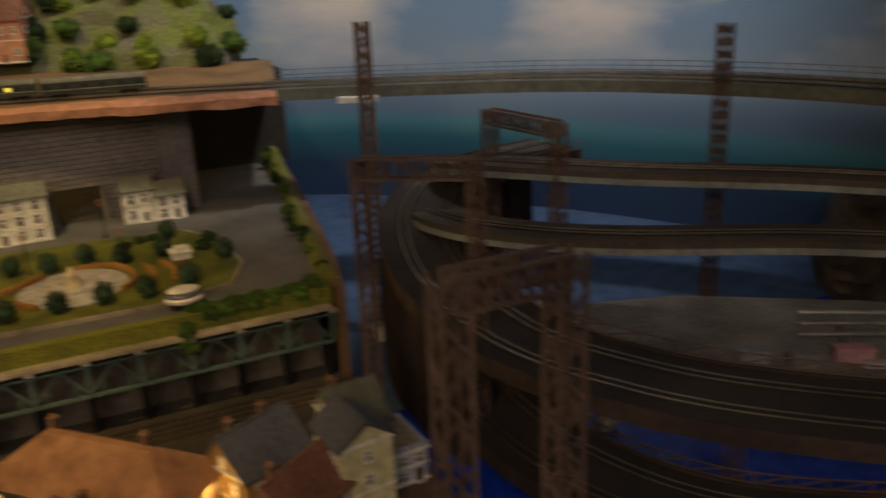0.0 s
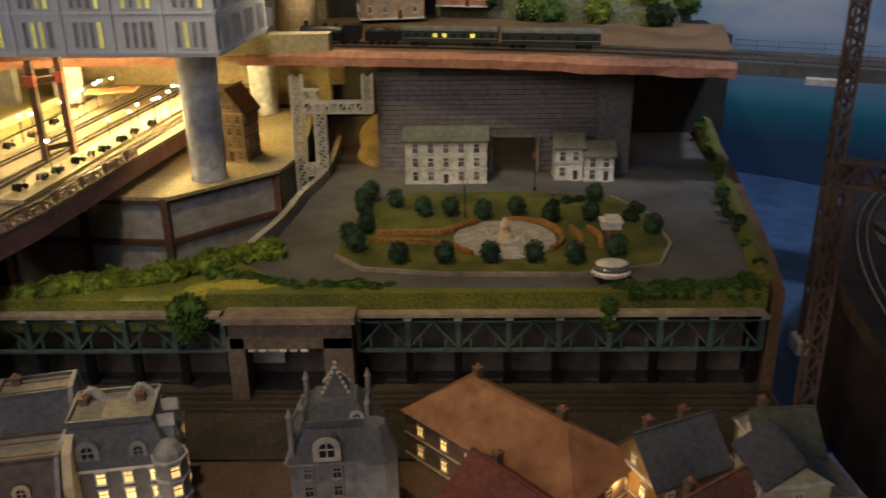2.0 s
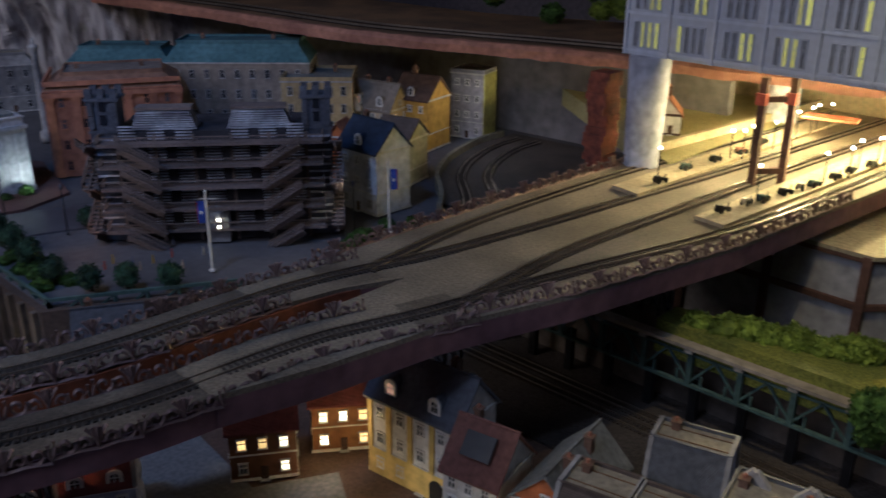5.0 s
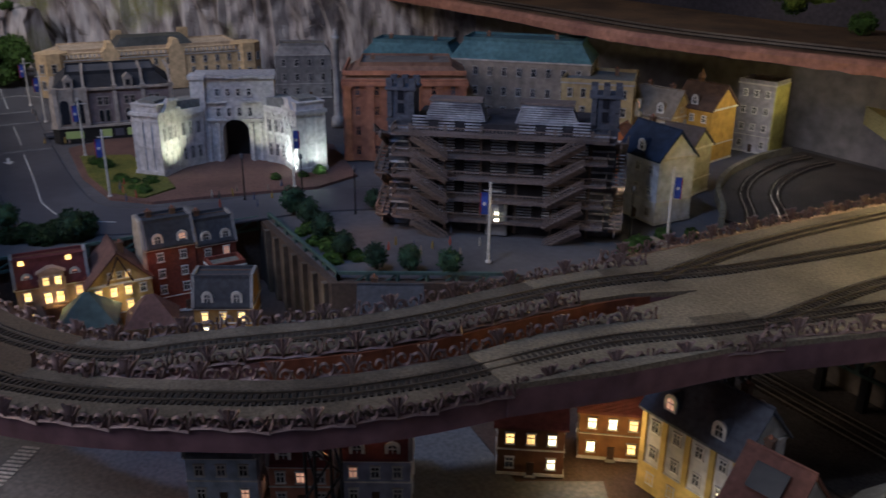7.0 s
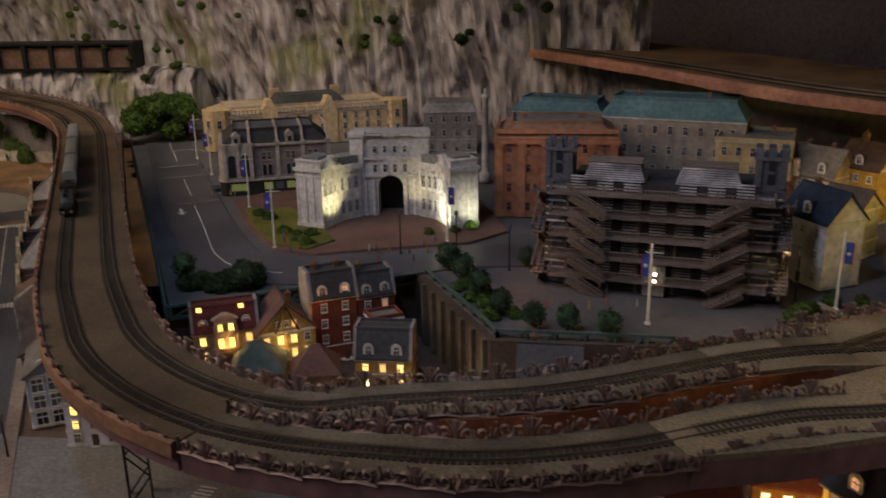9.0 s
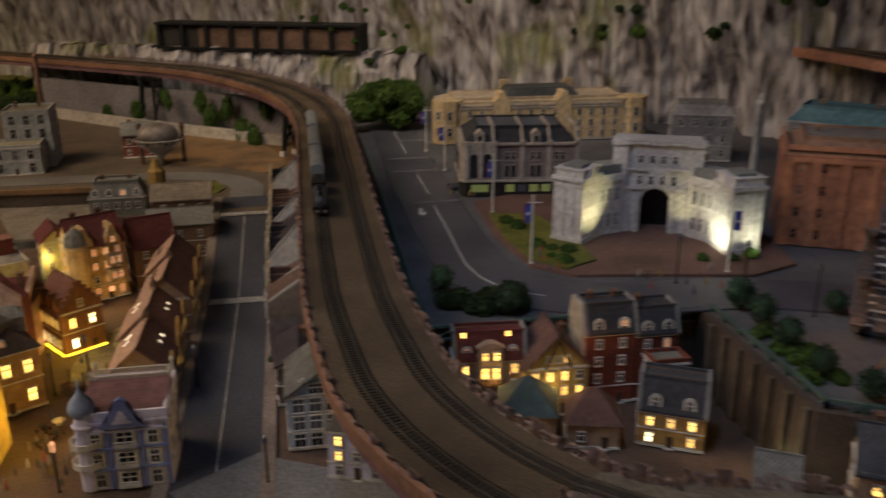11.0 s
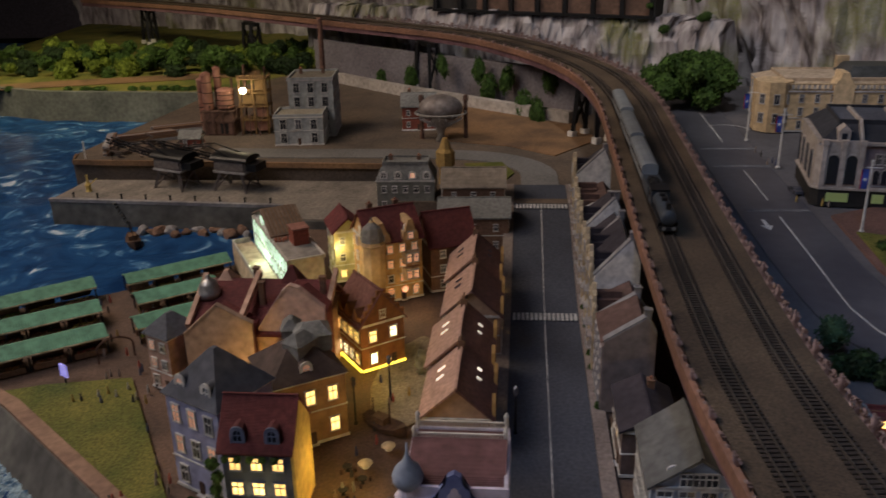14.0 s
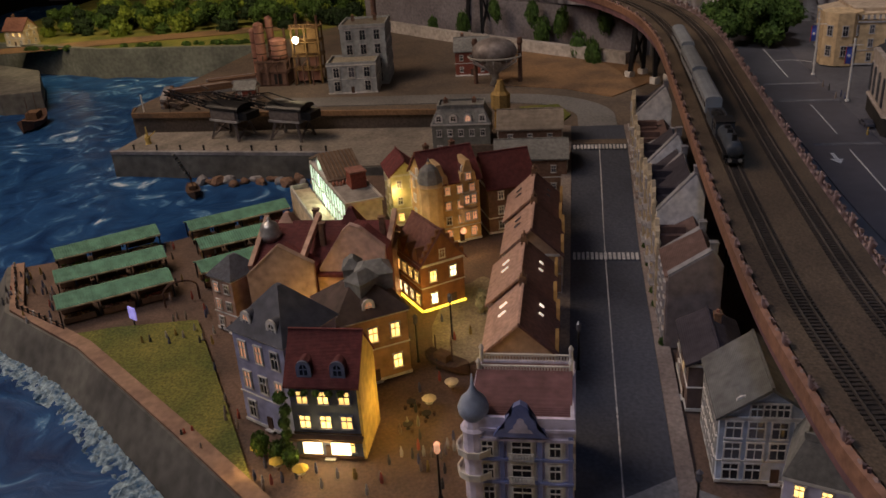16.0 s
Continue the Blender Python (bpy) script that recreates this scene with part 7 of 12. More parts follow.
house("small teal roofed house behind the viaduct", -2.335, 1.452, 75, 0.1, 0.095, 0.06, 0.052, TAN, surf("teal_tiles", (0.09, 0.13, 0.13), bands=210), "hip", 0, 1, (2, 2, 0, 0), 0.5, chimneys=0, **LOW)
house("small brown roofed house behind the viaduct", -2.295, 1.562, 75, 0.09, 0.08, 0.05, 0.05, TAN, TILE_BROWN, "hip", 0, 1, (2, 2, 0, 0), 0.5, chimneys=0, **LOW)
house("grey roofed cottage with a round gable", -1.98, 1.93, 60, 0.11, 0.09, 0.105, 0.055, TAN, SLATE_DARK, "gable_x", 0, 2, (2, 1, 0, 1), 0.7, chimneys=1, dormers=1, **LOW)
house("grey cottage with a steep tiled roof", -1.86, 2.04, 50, 0.1, 0.09, 0.1, 0.055, TAN, TILE_BROWN, "gable_y", 0, 2, (2, 1, 0, 1), 0.3, chimneys=0, **LOW)
house("cottage with a lit shop beside the fence", -2.05, 1.78, 60, 0.06, 0.06, 0.05, 0.04, CREAM, SLATE_GREY, "gable_x", 0, 1, (2, 1, 0, 1), 0.9, chimneys=0, **LOW)
point_lamp("house_bulb", (-2.378, 1.594, 0.142), 0.012, (1.0, 0.3, 0.08), 0.004)
point_lamp("house_bulb", (-2.398, 1.405, 0.08), 0.05, AMBER, 0.004)
point_lamp("house_bulb", (-2.362, 1.515, 0.08), 0.035, AMBER, 0.004)
point_lamp("house_bulb", (-2.15, 1.78, 0.06), 0.03, AMBER, 0.004)
point_lamp("house_bulb", (-2.03, 1.84, 0.05), 0.012, (0.9, 1.0, 0.7), 0.004)

# ---- houses below the station and the park ----
TOPBROWN = surf("brown_roof_felt", (0.2, 0.165, 0.13), col2=(0.13, 0.105, 0.085), scale=60, patch=30)
UMBER_TILE = surf("umber_slates", (0.11, 0.085, 0.075), col2=(0.07, 0.055, 0.05), scale=80, bands=130)
S = dict(group="yard houses")
house("brown timber house with bright windows", -1.60, 1.98, 55, 0.1, 0.08, 0.09, 0.04, surf("brown_boards", (0.2, 0.09, 0.045), bands=210), TILE_DARKRED, "gable_x", 0, 2, (3, 1, 0, 1), 0.9, [LIT, LITHOT], chimneys=1, **S)
house("brown shop house with a lit shop window", -1.57, 2.115, 52, 0.1, 0.08, 0.09, 0.04, surf("ochre_boards", (0.32, 0.15, 0.05)), TILE_DARKRED, "gable_x", 0, 2, (3, 1, 0, 1), 0.9, [LIT, LITHOT], chimneys=0, **S)
corner_house = house("yellow and white three storey corner house", -1.395, 2.145, 6, 0.165, 0.1, 0.138, 0.055, WHITE, SLATE, "gable_x", 0, 3, (4, 0, 3, 2), 0.08, chimneys=2, dormers=2, base=WHITE, **S)
for k, x in enumerate((-0.078, -0.041, 0.0, 0.041, 0.078)):
    bm = BM()
    box(bm, x, -0.0515, 0.046, 0.009, 0.003, 0.09)
    part("pilaster", bm, YELLOW, corner_house, "yellow painted strip")
bm = BM()
box(bm, 0.0, -0.0512, 0.0, 0.165, 0.0025, 0.046)
part("ground_floor", bm, YELLOW, corner_house, "yellow ground floor")
bm = BM()
lathe(bm, [(0.012, 0), (0.012, 0.004), (0.0, 0.004)], 16)
bmesh.ops.transform(bm, matrix=pose(0.05, -0.0525, 0.026, 90) @ Matrix.Diagonal((1, 1, 0.5, 1)), verts=bm.verts[:])
box(bm, 0.05, -0.0528, 0.0, 0.024, 0.002, 0.026)
part("gateway", bm, DARK, corner_house, "dark arched gateway")
house("half-timbered house with a solar panel roof", -1.265, 2.125, 10, 0.085, 0.1, 0.1, 0.055, WHITE, TILE_RED, "gable_x", 0, 3, (3, 0, 0, 0), 0.1, chimneys=1, **S)
bm = BM()
box(bm, 0, 0, 0, 0.046, 0.036, 0.003)
solid("solar_panel", bm, surf("solar_cells", (0.02, 0.018, 0.02), rough=0.3), "dark solar panel lying on the tiled roof", "solar panel", pose(-1.259, 2.097, 0.1375, 0, 0, 10) @ pose(0, 0, 0, 47.7, 0, 0))
house("orange gabled house with a large grey roof", -1.165, 2.185, 8, 0.1, 0.15, 0.085, 0.05, ORANGE, SLATE_GREY, "gable_y", 0, 2, (2, 1, 0, 1), 0.0, chimneys=2, **S)
house("dark mansard town house with a pale flat top", -1.09, 2.14, 12, 0.088, 0.11, 0.098, 0.045, surf("plum_render", (0.19, 0.13, 0.13)), UMBER_TILE, "row", 0, 3, (3, 0, 0, 0), 0.1, chimneys=1, dormers=2, top=LEADTOP, frame=CREAM, **S)
house("brown mansard town house with an arched dormer", -1.0, 2.155, 12, 0.088, 0.11, 0.098, 0.045, TAN, UMBER_TILE, "row", 0, 3, (3, 0, 0, 0), 0.1, chimneys=0, dormers=1, top=LEADTOP, frame=CREAM, **S)
house("grey mansard tower house with a pale roof top", -1.035, 2.27, 15, 0.1, 0.09, 0.115, 0.055, PEWTER, SLATE, "row", 0, 4, (3, 2, 0, 2), 0.1, chimneys=1, dormers=0, top=LEADTOP, **S)
def corner_block():
    """The grey corner house: lit storeys, steep slate roof with sunken sandy tops, bay at the corner."""
    t = house("grey corner house with a pointed slate roof and lit windows", -0.9, 2.215, 10, 0.15, 0.12, 0.115, 0.055, surf("dark_grey_render", (0.2, 0.19, 0.2)), SLATE, "mansard", 0, 4, (4, 4, 0, 0), 0.85, [LIT], chimneys=2, dormers=0, top=LEADTOP, **S)
    arched_dormer(t, -0.03, -0.058, 0.122, 0.026, 0.032, 0.024, -1, GREYSTONE, SLATE, PANE)
    for sx in (-1, 1):
        bm = BM()
        k = 0.0204
        x0, x1 = sorted((sx * (0.075 - k), sx * 0.012))
        ring = [(x0, 0.165), (x1, 0.165), ((x0 + x1) / 2, 0.19)]
        ends = [[bm.verts.new((x, y, z)) for x, z in ring] for y in (0.02, 0.026)]
        bm.faces.new(ends[0]), bm.faces.new(ends[1][::-1])
        for i in range(3):
            bm.faces.new((ends[0][i], ends[1][i], ends[1][(i + 1) % 3], ends[0][(i + 1) % 3]))
        part("raised_gable", bm, GREYSTONE, t, "pointed slate parapet gable")
        for a, b in ((0, 2), (2, 1)):
            bm = BM()
            beam(bm, (ring[a][0], 0.023, ring[a][1]), (ring[b][0], 0.023, ring[b][1] + 0.001), 0.009)
            part("gable_coping", bm, STONE, t)
    bm = BM()
    pts = [(0.075 + 0.022 * math.cos(radians(a)), -0.06 + 0.022 * math.sin(radians(a))) for a in range(0, 360, 45)]
    prism(bm, pts, 0.03, 0.128)
    bay = part("corner_bay", bm, surf("bay_stone_grey", (0.3, 0.27, 0.26)), t)
    for z in (0.03, 0.062, 0.094, 0.124):
        bm = BM()
        prism(bm, [(0.075 + (x - 0.075) * 1.12, -0.06 + (y + 0.06) * 1.12) for x, y in pts], z, z + 0.004)
        part("bay_cornice", bm, STONE, bay)
    bm = BM()
    lathe(bm, [(0.021, 0.128), (0.019, 0.136), (0.012, 0.146), (0.0, 0.15)], 8, 0.075, -0.06)
    part("bay_cap", bm, GREYSTONE, bay)
    for z in (0.04, 0.072, 0.102):
        window(t, 0.075 + 0.0208 * math.cos(radians(-67.5)), -0.06 + 0.0208 * math.sin(radians(-67.5)), z, 22.5, 0.012, 0.018, STONE, LIT)
    arched_dormer(t, 0.035, -0.058, 0.122, 0.02, 0.026, 0.02, -1, GREYSTONE, SLATE, PANE)
    for y in (-0.02, 0.02):
        bm = BM()
        box(bm, 0.068, y, 0.13, 0.022, 0.02, 0.024)
        frustum(bm, [(0.055, y - 0.012), (0.082, y - 0.012), (0.082, y + 0.012), (0.055, y + 0.012)], 0.154, [(0.055, y - 0.001), (0.08, y - 0.001), (0.08, y + 0.001), (0.055, y + 0.001)], 0.166)
        part("side_dormer", bm, GREYSTONE, t)
        window(t, 0.0797, y, 0.134, 90, 0.009, 0.015, STONE, PANE)


corner_block()
bm = BM()
ring = [(-0.05, 0.0), (0.05, 0.0), (0.05, 0.11), (0.03, 0.15), (0.0, 0.163), (-0.03, 0.15), (-0.05, 0.11)]
ends = [[bm.verts.new((x, y, z)) for y, z in ring] for x in (-0.006, 0.006)]
bm.faces.new(ends[0]), bm.faces.new(ends[1][::-1])
for i in range(7):
    bm.faces.new((ends[0][i], ends[1][i], ends[1][(i + 1) % 7], ends[0][(i + 1) % 7]))
solid("fire_wall", bm, CREAM, "tall cream fire wall with a rounded top between the town houses", "wall", pose(-0.945, 2.165, 0, 0, 0, 12))


def spire_house():
    """The many-sided grey house: slate facets, small crocketed spire, pinnacles and white dormers."""
    stone = surf("blue_grey_stone", (0.24, 0.24, 0.26))
    t = house("grey house with a crocketed spire, pinnacles and arched dormers", -0.6, 2.255, 5, 0.13, 0.12, 0.095, 0.045, stone, SLATE, "mansard", 0, 3, (3, 2, 0, 2), 0.0, chimneys=0, frame=GREYSTONE, top=SLATE, **S)
    bm = BM()
    frustum(bm, [(-0.042, -0.03), (0.042, -0.03), (0.042, 0.045), (-0.042, 0.045)], 0.14, [(-0.03, -0.012), (0.03, -0.012), (0.03, 0.032), (-0.03, 0.032)], 0.162)
    part("upper_roof", bm, SLATE, t)
    bm = BM()
    tip = (0.0, 0.02, 0.196)
    base = [(-0.02, 0.002), (0.02, 0.002), (0.02, 0.038), (-0.02, 0.038)]
    frustum(bm, base, 0.162, [(-0.001, 0.019), (0.001, 0.019), (0.001, 0.021), (-0.001, 0.021)], 0.196)
    spire = part("spire", bm, SLATE, t)
    for bx, by in base:
        for k in range(5):
            u = (k + 0.5) / 5.5
            bm = BM()
            box(bm, bx + (tip[0] - bx) * u, by + (tip[1] - by) * u, 0.162 + 0.034 * u, 0.004, 0.004, 0.004)
            part("crocket", bm, STONE, spire)
    bm = BM()
    lathe(bm, [(0.002, 0.195), (0.0045, 0.199), (0.002, 0.203), (0.0035, 0.206), (0.0006, 0.21)], 8, 0.0, 0.02)
    part("finial", bm, STONE, spire)
    for x, y in ((-0.045, -0.035), (0.045, 0.045), (0.045, -0.03), (-0.045, 0.045), (-0.06, -0.055)):
        bm = BM()
        lathe(bm, [(0.0045, 0.1), (0.004, 0.165), (0.0055, 0.168), (0.003, 0.174), (0.0006, 0.182)], 6, x, y)
        part("pinnacle", bm, GREYSTONE, t)
    arched_dormer(t, -0.012, -0.066, 0.1, 0.034, 0.036, 0.03, -1, STONE, SLATE, PANE)
    arched_dormer(t, 0.03, -0.036, 0.138, 0.018, 0.02, 0.016, -1, STONE, SLATE, PANE)
    pts = [(0.055 + 0.032 * math.cos(radians(a)), -0.048 + 0.032 * math.sin(radians(a))) for a in range(22, 382, 45)]
    bm = BM()
    prism(bm, pts, 0.0, 0.1)
    bay = part("corner_tower", bm, surf("bay_blue_stone", (0.27, 0.27, 0.31)), t)
    bm = BM()
    frustum(bm, [(0.055 + (x - 0.055) * 1.06, -0.048 + (y + 0.048) * 1.06) for x, y in pts], 0.1, [(0.055 + (x - 0.055) * 0.45, -0.048 + (y + 0.048) * 0.45) for x, y in pts], 0.15)
    part("tower_roof", bm, SLATE, bay)
    for k in range(2):
        bm = BM()
        tube(bm, [(-0.07 + 0.0 * k, -0.06 + 0.11 * k, 0.095), (-0.05, -0.045 + 0.085 * k, 0.143)], 0.003, 6)
        part("hip_roll", bm, GREYSTONE, t)


spire_house()
house("large house with an orange tiled hip roof", -0.339, 2.284, -45, 0.33, 0.15, 0.08, 0.056, surf("umber_render", (0.2, 0.13, 0.09)), surf("faded_orange_tiles", (0.33, 0.165, 0.09), col2=(0.24, 0.115, 0.062), scale=40, bands=90, patch=14, bump=0.15), "hip", 0, 2, (6, 3, 0, 3), 0.25, chimneys=2, frame=CREAM, **S)
house("front wing with a red tiled roof and red lamps", -0.355, 2.13, -50, 0.15, 0.11, 0.07, 0.045, surf("cream_gable_wall", (0.36, 0.29, 0.2)), surf("wine_tiles", (0.2, 0.07, 0.06), col2=(0.14, 0.05, 0.045), bands=210, scale=110, bump=0.4), "gable_x", 0, 2, (3, 2, 0, 3), 0.3, chimneys=1, frame=CREAM, **S)
house("house with a dark blue slate roof and white chimneys", -0.13, 2.215, 25, 0.12, 0.1, 0.09, 0.05, OCHRE, SLATE, "gable_x", 0, 2, (3, 2, 0, 2), 0.4, chimneys=2, **S)
house("house with a brown tiled roof beside the yellow house", -0.1, 2.11, 35, 0.12, 0.1, 0.07, 0.05, TERRACOTTA, TILE_RED, "gable_x", 0, 2, (3, 2, 0, 2), 0.4, chimneys=1, **S)
house("small house with a brown tiled roof", -0.2, 2.03, 20, 0.1, 0.09, 0.06, 0.045, TERRACOTTA, TILE_RED, "gable_x", 0, 2, (3, 2, 0, 2), 0.5, chimneys=0, **S)
house("pale yellow house with an arched gable", 0.0, 2.15, 8, 0.085, 0.09, 0.125, 0.03, PALEYELLOW, SLATE, "gable_y", 0, 3, (1, 2, 0, 2), 0.05, chimneys=0, **S)
house("grey house with a slate roof and gable window", 0.03, 2.25, 5, 0.085, 0.09, 0.1, 0.04, surf("stone_render", (0.3, 0.29, 0.26)), surf("olive_slate", (0.13, 0.135, 0.11), scale=70), "gable_x", 0, 3, (2, 2, 0, 2), 0.0, chimneys=1, **S)
house("low grey box house by the water", 0.085, 2.2, 5, 0.06, 0.1, 0.06, 0.008, PEWTER, SLATE_GREY, "flat", 0, 2, (2, 2, 0, 2), 0.0, chimneys=0, **S)
for p in ((-0.27, 2.12, 0.12), (-0.45, 2.1, 0.11), (-0.3, 2.05, 0.1)):
    point_lamp("red_roof_lamp", p, 0.004, (1, 0.05, 0.05), 0.003)
for p in ((-1.64, 1.7, 0.13), (-1.82, 1.52, 0.12), (-2.0, 1.42, 0.13)):
    point_lamp("under_deck_bulb", p, 0.05, (1.0, 0.4, 0.12), 0.005)
point_lamp("house_bulb", (-0.205, 2.175, 0.07), 0.05, AMBER, 0.004)
point_lamp("house_bulb", (-1.5, 2.02, 0.05), 0.09, AMBER, 0.004)
point_lamp("house_bulb", (-1.49, 2.06, 0.1), 0.1, AMBER, 0.004)

for p, wt in (((-1.36, 2.05, 0.03), 0.035), ((-1.2, 2.05, 0.03), 0.08), ((-1.0, 2.06, 0.03), 0.08), ((-0.86, 2.1, 0.03), 0.1), ((-0.48, 2.14, 0.04), 0.06), ((-0.05, 2.2, 0.08), 0.05)):
    point_lamp("yard_lamp", p, wt, (1.0, 0.72, 0.35), 0.005)
# ---- old town by the harbour ----
T = dict(group="old town houses")
house("blue framed house with a dark red roof and lit windows", -2.412, 0.472, 90, 0.1, 0.1, 0.132, 0.055, surf("navy_timber", (0.1, 0.12, 0.2)), TILE_DARKRED, "gable_x", 0, 3, (3, 0, 0, 0), 1.0, [LIT], win=(0.017, 0.022), frame=surf("blue_grey_timber", (0.2, 0.23, 0.34)), chimneys=0, dormers=2, base=TIMBER_DARK, **T)
bm = BM()
gable(bm, 0.004, 0.099, 0.132, 0.055, "x")
solid("gable_wall", bm, YELLOW, "plain yellow gable wall of the blue framed house", "wall", pose(-2.412, 0.5245, 0, 0, 0, 90))
house("blue grey corner house with a hipped slate roof", -2.475, 0.385, 62, 0.112, 0.112, 0.168, 0.065, surf("lilac_grey_render", (0.42, 0.42, 0.58), col2=(0.32, 0.32, 0.46)), surf("plain_slate", (0.11, 0.115, 0.135), col2=(0.07, 0.073, 0.09)), "hip", 0, 3, (3, 2, 0, 2), 0.35, [LITDIM], win=(0.015, 0.03), chimneys=0, dormers=2, **T)
house("ochre house with lit windows and a brown hipped roof", -2.62, 0.468, 122, 0.125, 0.12, 0.125, 0.052, surf("tawny_brick", (0.42, 0.25, 0.12), col2=(0.32, 0.185, 0.09), bands=210), surf("brown_tiles", (0.1, 0.07, 0.06), bands=210), "hip", 0, 2, (3, 2, 0, 0), 0.9, [LITDIM, LIT], win=(0.016, 0.026), chimneys=0, dormers=1, **T)
house("narrow pink house with balconies", -2.76, 0.19, 62, 0.06, 0.07, 0.115, 0.035, surf("pink_render", (0.55, 0.36, 0.28)), SLATE, "hip", 0, 3, (2, 0, 0, 2), 0.3, [LITDIM], chimneys=0, **T)
house("small stepped gable house lit yellow", -2.885, 0.545, 127, 0.094, 0.11, 0.1, 0.06, surf("golden_brick", (0.3, 0.13, 0.05), bands=210), TILE_RED, "gable_y", 0, 2, (2, 0, 0, 4), 1.0, [LIT, LITHOT], win=(0.014, 0.022), chimneys=0, dormers=0, stepped=True, **T)
ornate = house("ornate corner house with bay and red roof", -3.2, 0.535, 118, 0.125, 0.12, 0.15, 0.055, surf("honey_render", (0.6, 0.4, 0.18), col2=(0.45, 0.29, 0.13)), TILE_DARKRED, "gable_x", 0, 4, (4, 2, 0, 2), 0.6, [LITDIM], chimneys=2, dormers=2, **T)
house("brown brick wing with a dark red roof", -3.27, 0.665, 112, 0.11, 0.12, 0.115, 0.06, BRICK_BROWN, TILE_DARKRED, "gable_x", 0, 3, (2, 2, 0, 0), 0.05, chimneys=0, **T)
house("pale yellow narrow house beside the hall", -3.3, 0.415, 112, 0.07, 0.1, 0.13, 0.03, PALEYELLOW, TILE_DARKRED, "gable_y", 0, 3, (2, 0, 0, 2), 0.1, chimneys=0, **T)
house("grey brown hall behind the old town", -3.5, 0.72, 92, 0.18, 0.12, 0.1, 0.03, BRICK_BROWN, SLATE_GREY, "gable_x", 0, 2, (3, 2, 0, 0), 0.05, chimneys=0, **T)
house("grey mansard building on the harbour street", -3.68, 0.52, 92, 0.16, 0.1, 0.14, 0.04, surf("sage_render", (0.28, 0.28, 0.24)), SLATE_GREY, "mansard", 0, 3, (5, 2, 0, 2), 0.0, chimneys=2, dormers=4, top=SLATE_GREY, **T)
house("grey roofed warehouse on the harbour street", -3.66, 0.71, 92, 0.17, 0.11, 0.13, 0.035, BRICK_BROWN, surf("planked_roof", (0.26, 0.22, 0.18), bands=30, axis="Y"), "gable_x", 0, 3, (3, 2, 0, 2), 0.06, chimneys=0, **T)
bm = BM()
lathe(bm, [(0.026, 0.0), (0.026, 0.13), (0.03, 0.134), (0.026, 0.14), (0.014, 0.165), (0.002, 0.185)], 8)
bm2 = BM()
lathe(bm2, [(0.028, 0.141), (0.027, 0.15), (0.02, 0.168), (0.004, 0.18), (0.001, 0.19)], 8)
solid("turret_cap", bm2, SLATE_GREY, "blue grey cap of the bay turret", "turret cap", pose(-3.122, 0.515, 0) @ Matrix.Diagonal((1, 1, 1.12, 1)))
solid("bay_turret", bm, surf("turret_render", (0.58, 0.42, 0.22)), "eight sided bay turret with a blue grey cap", "turret", pose(-3.122, 0.515, 0) @ Matrix.Diagonal((1, 1, 1.12, 1)))
bm = BM()
lathe(bm, [(0.021, 0), (0.022, 0.012), (0.019, 0.015), (0.018, 0.024), (0.014, 0.032), (0.007, 0.036), (0.004, 0.038), (0.004, 0.043), (0.001, 0.046)], 14)
solid("roof_cupola", bm, SILVER, "small silver cupola on the salmon hall", "cupola", pose(-2.82, 0.25, 0.155), smooth=True)
for x, w in ((-0.034, 0.044), (0.034, 0.04)):
    bm = BM()
    frustum(bm, [(x - w / 2, -0.066), (x + w / 2, -0.066), (x + w / 2, -0.03), (x - w / 2, -0.03)], 0.143, [(x - w / 2 + 0.004, -0.066), (x + w / 2 - 0.004, -0.066), (x + w / 2 - 0.004, -0.02), (x - w / 2 + 0.004, -0.02)], 0.167)
    frustum(bm, [(x - w / 2 + 0.008, -0.066), (x + w / 2 - 0.008, -0.066), (x + w / 2 - 0.008, -0.02), (x - w / 2 + 0.008, -0.02)], 0.167, [(x - 0.005, -0.066), (x + 0.005, -0.066), (x + 0.005, -0.01), (x - 0.005, -0.01)], 0.195)
    part("front_gable", bm, surf("gable_render_%d" % int(x * 1000 + 100), (0.62, 0.42, 0.22)), ornate, "curved ochre front gable")
    window(ornate, x, -0.0668, 0.15, 0, 0.012, 0.016, STONE, LITDIM if x > 0 else PANE)
for z in (0.05, 0.09):
    bm = BM()
    prism(bm, [(0.012, -0.06), (0.018, -0.074), (0.05, -0.074), (0.056, -0.06)], z, z + 0.03)
    bay = part("oriel", bm, surf("oriel_render_%d" % int(z * 1000), (0.6, 0.42, 0.24)), ornate, "projecting oriel bay")
    for u in (0.026, 0.042):
        window(ornate, u, -0.0746, z + 0.006, 0, 0.011, 0.02, STONE, LITDIM)
for u in (-0.04, -0.015, 0.018, 0.046):
    bm = BM()
    lathe(bm, [(0.0075, 0), (0.0075, 0.0025), (0.0, 0.0025)], 14)
    bmesh.ops.transform(bm, matrix=pose(u, -0.06, 0.026, 90), verts=bm.verts[:])
    part("arched_light", bm, LITDIM, ornate, "arched lit window head")
for s in range(3):
    bm = BM()
    frustum(bm, [(-0.012, -0.012), (0.012, -0.012), (0.012, 0.012), (-0.012, 0.012)], 0, [(-0.002, -0.012), (0.002, -0.012), (0.002, 0.012), (-0.002, 0.012)], 0.026)
    q = pose(-2.885, 0.545, 0, 0, 0, 127) @ Vector((-0.036, -0.036 + s * 0.034, 0.105))
    solid("roof_dormer", bm, surf("dormer_brick_%d" % s, (0.34, 0.15, 0.06)), "stepped brick dormer on the lit house", "dormer", pose(q.x, q.y, q.z, 0, 0, 217), "roof dormers")
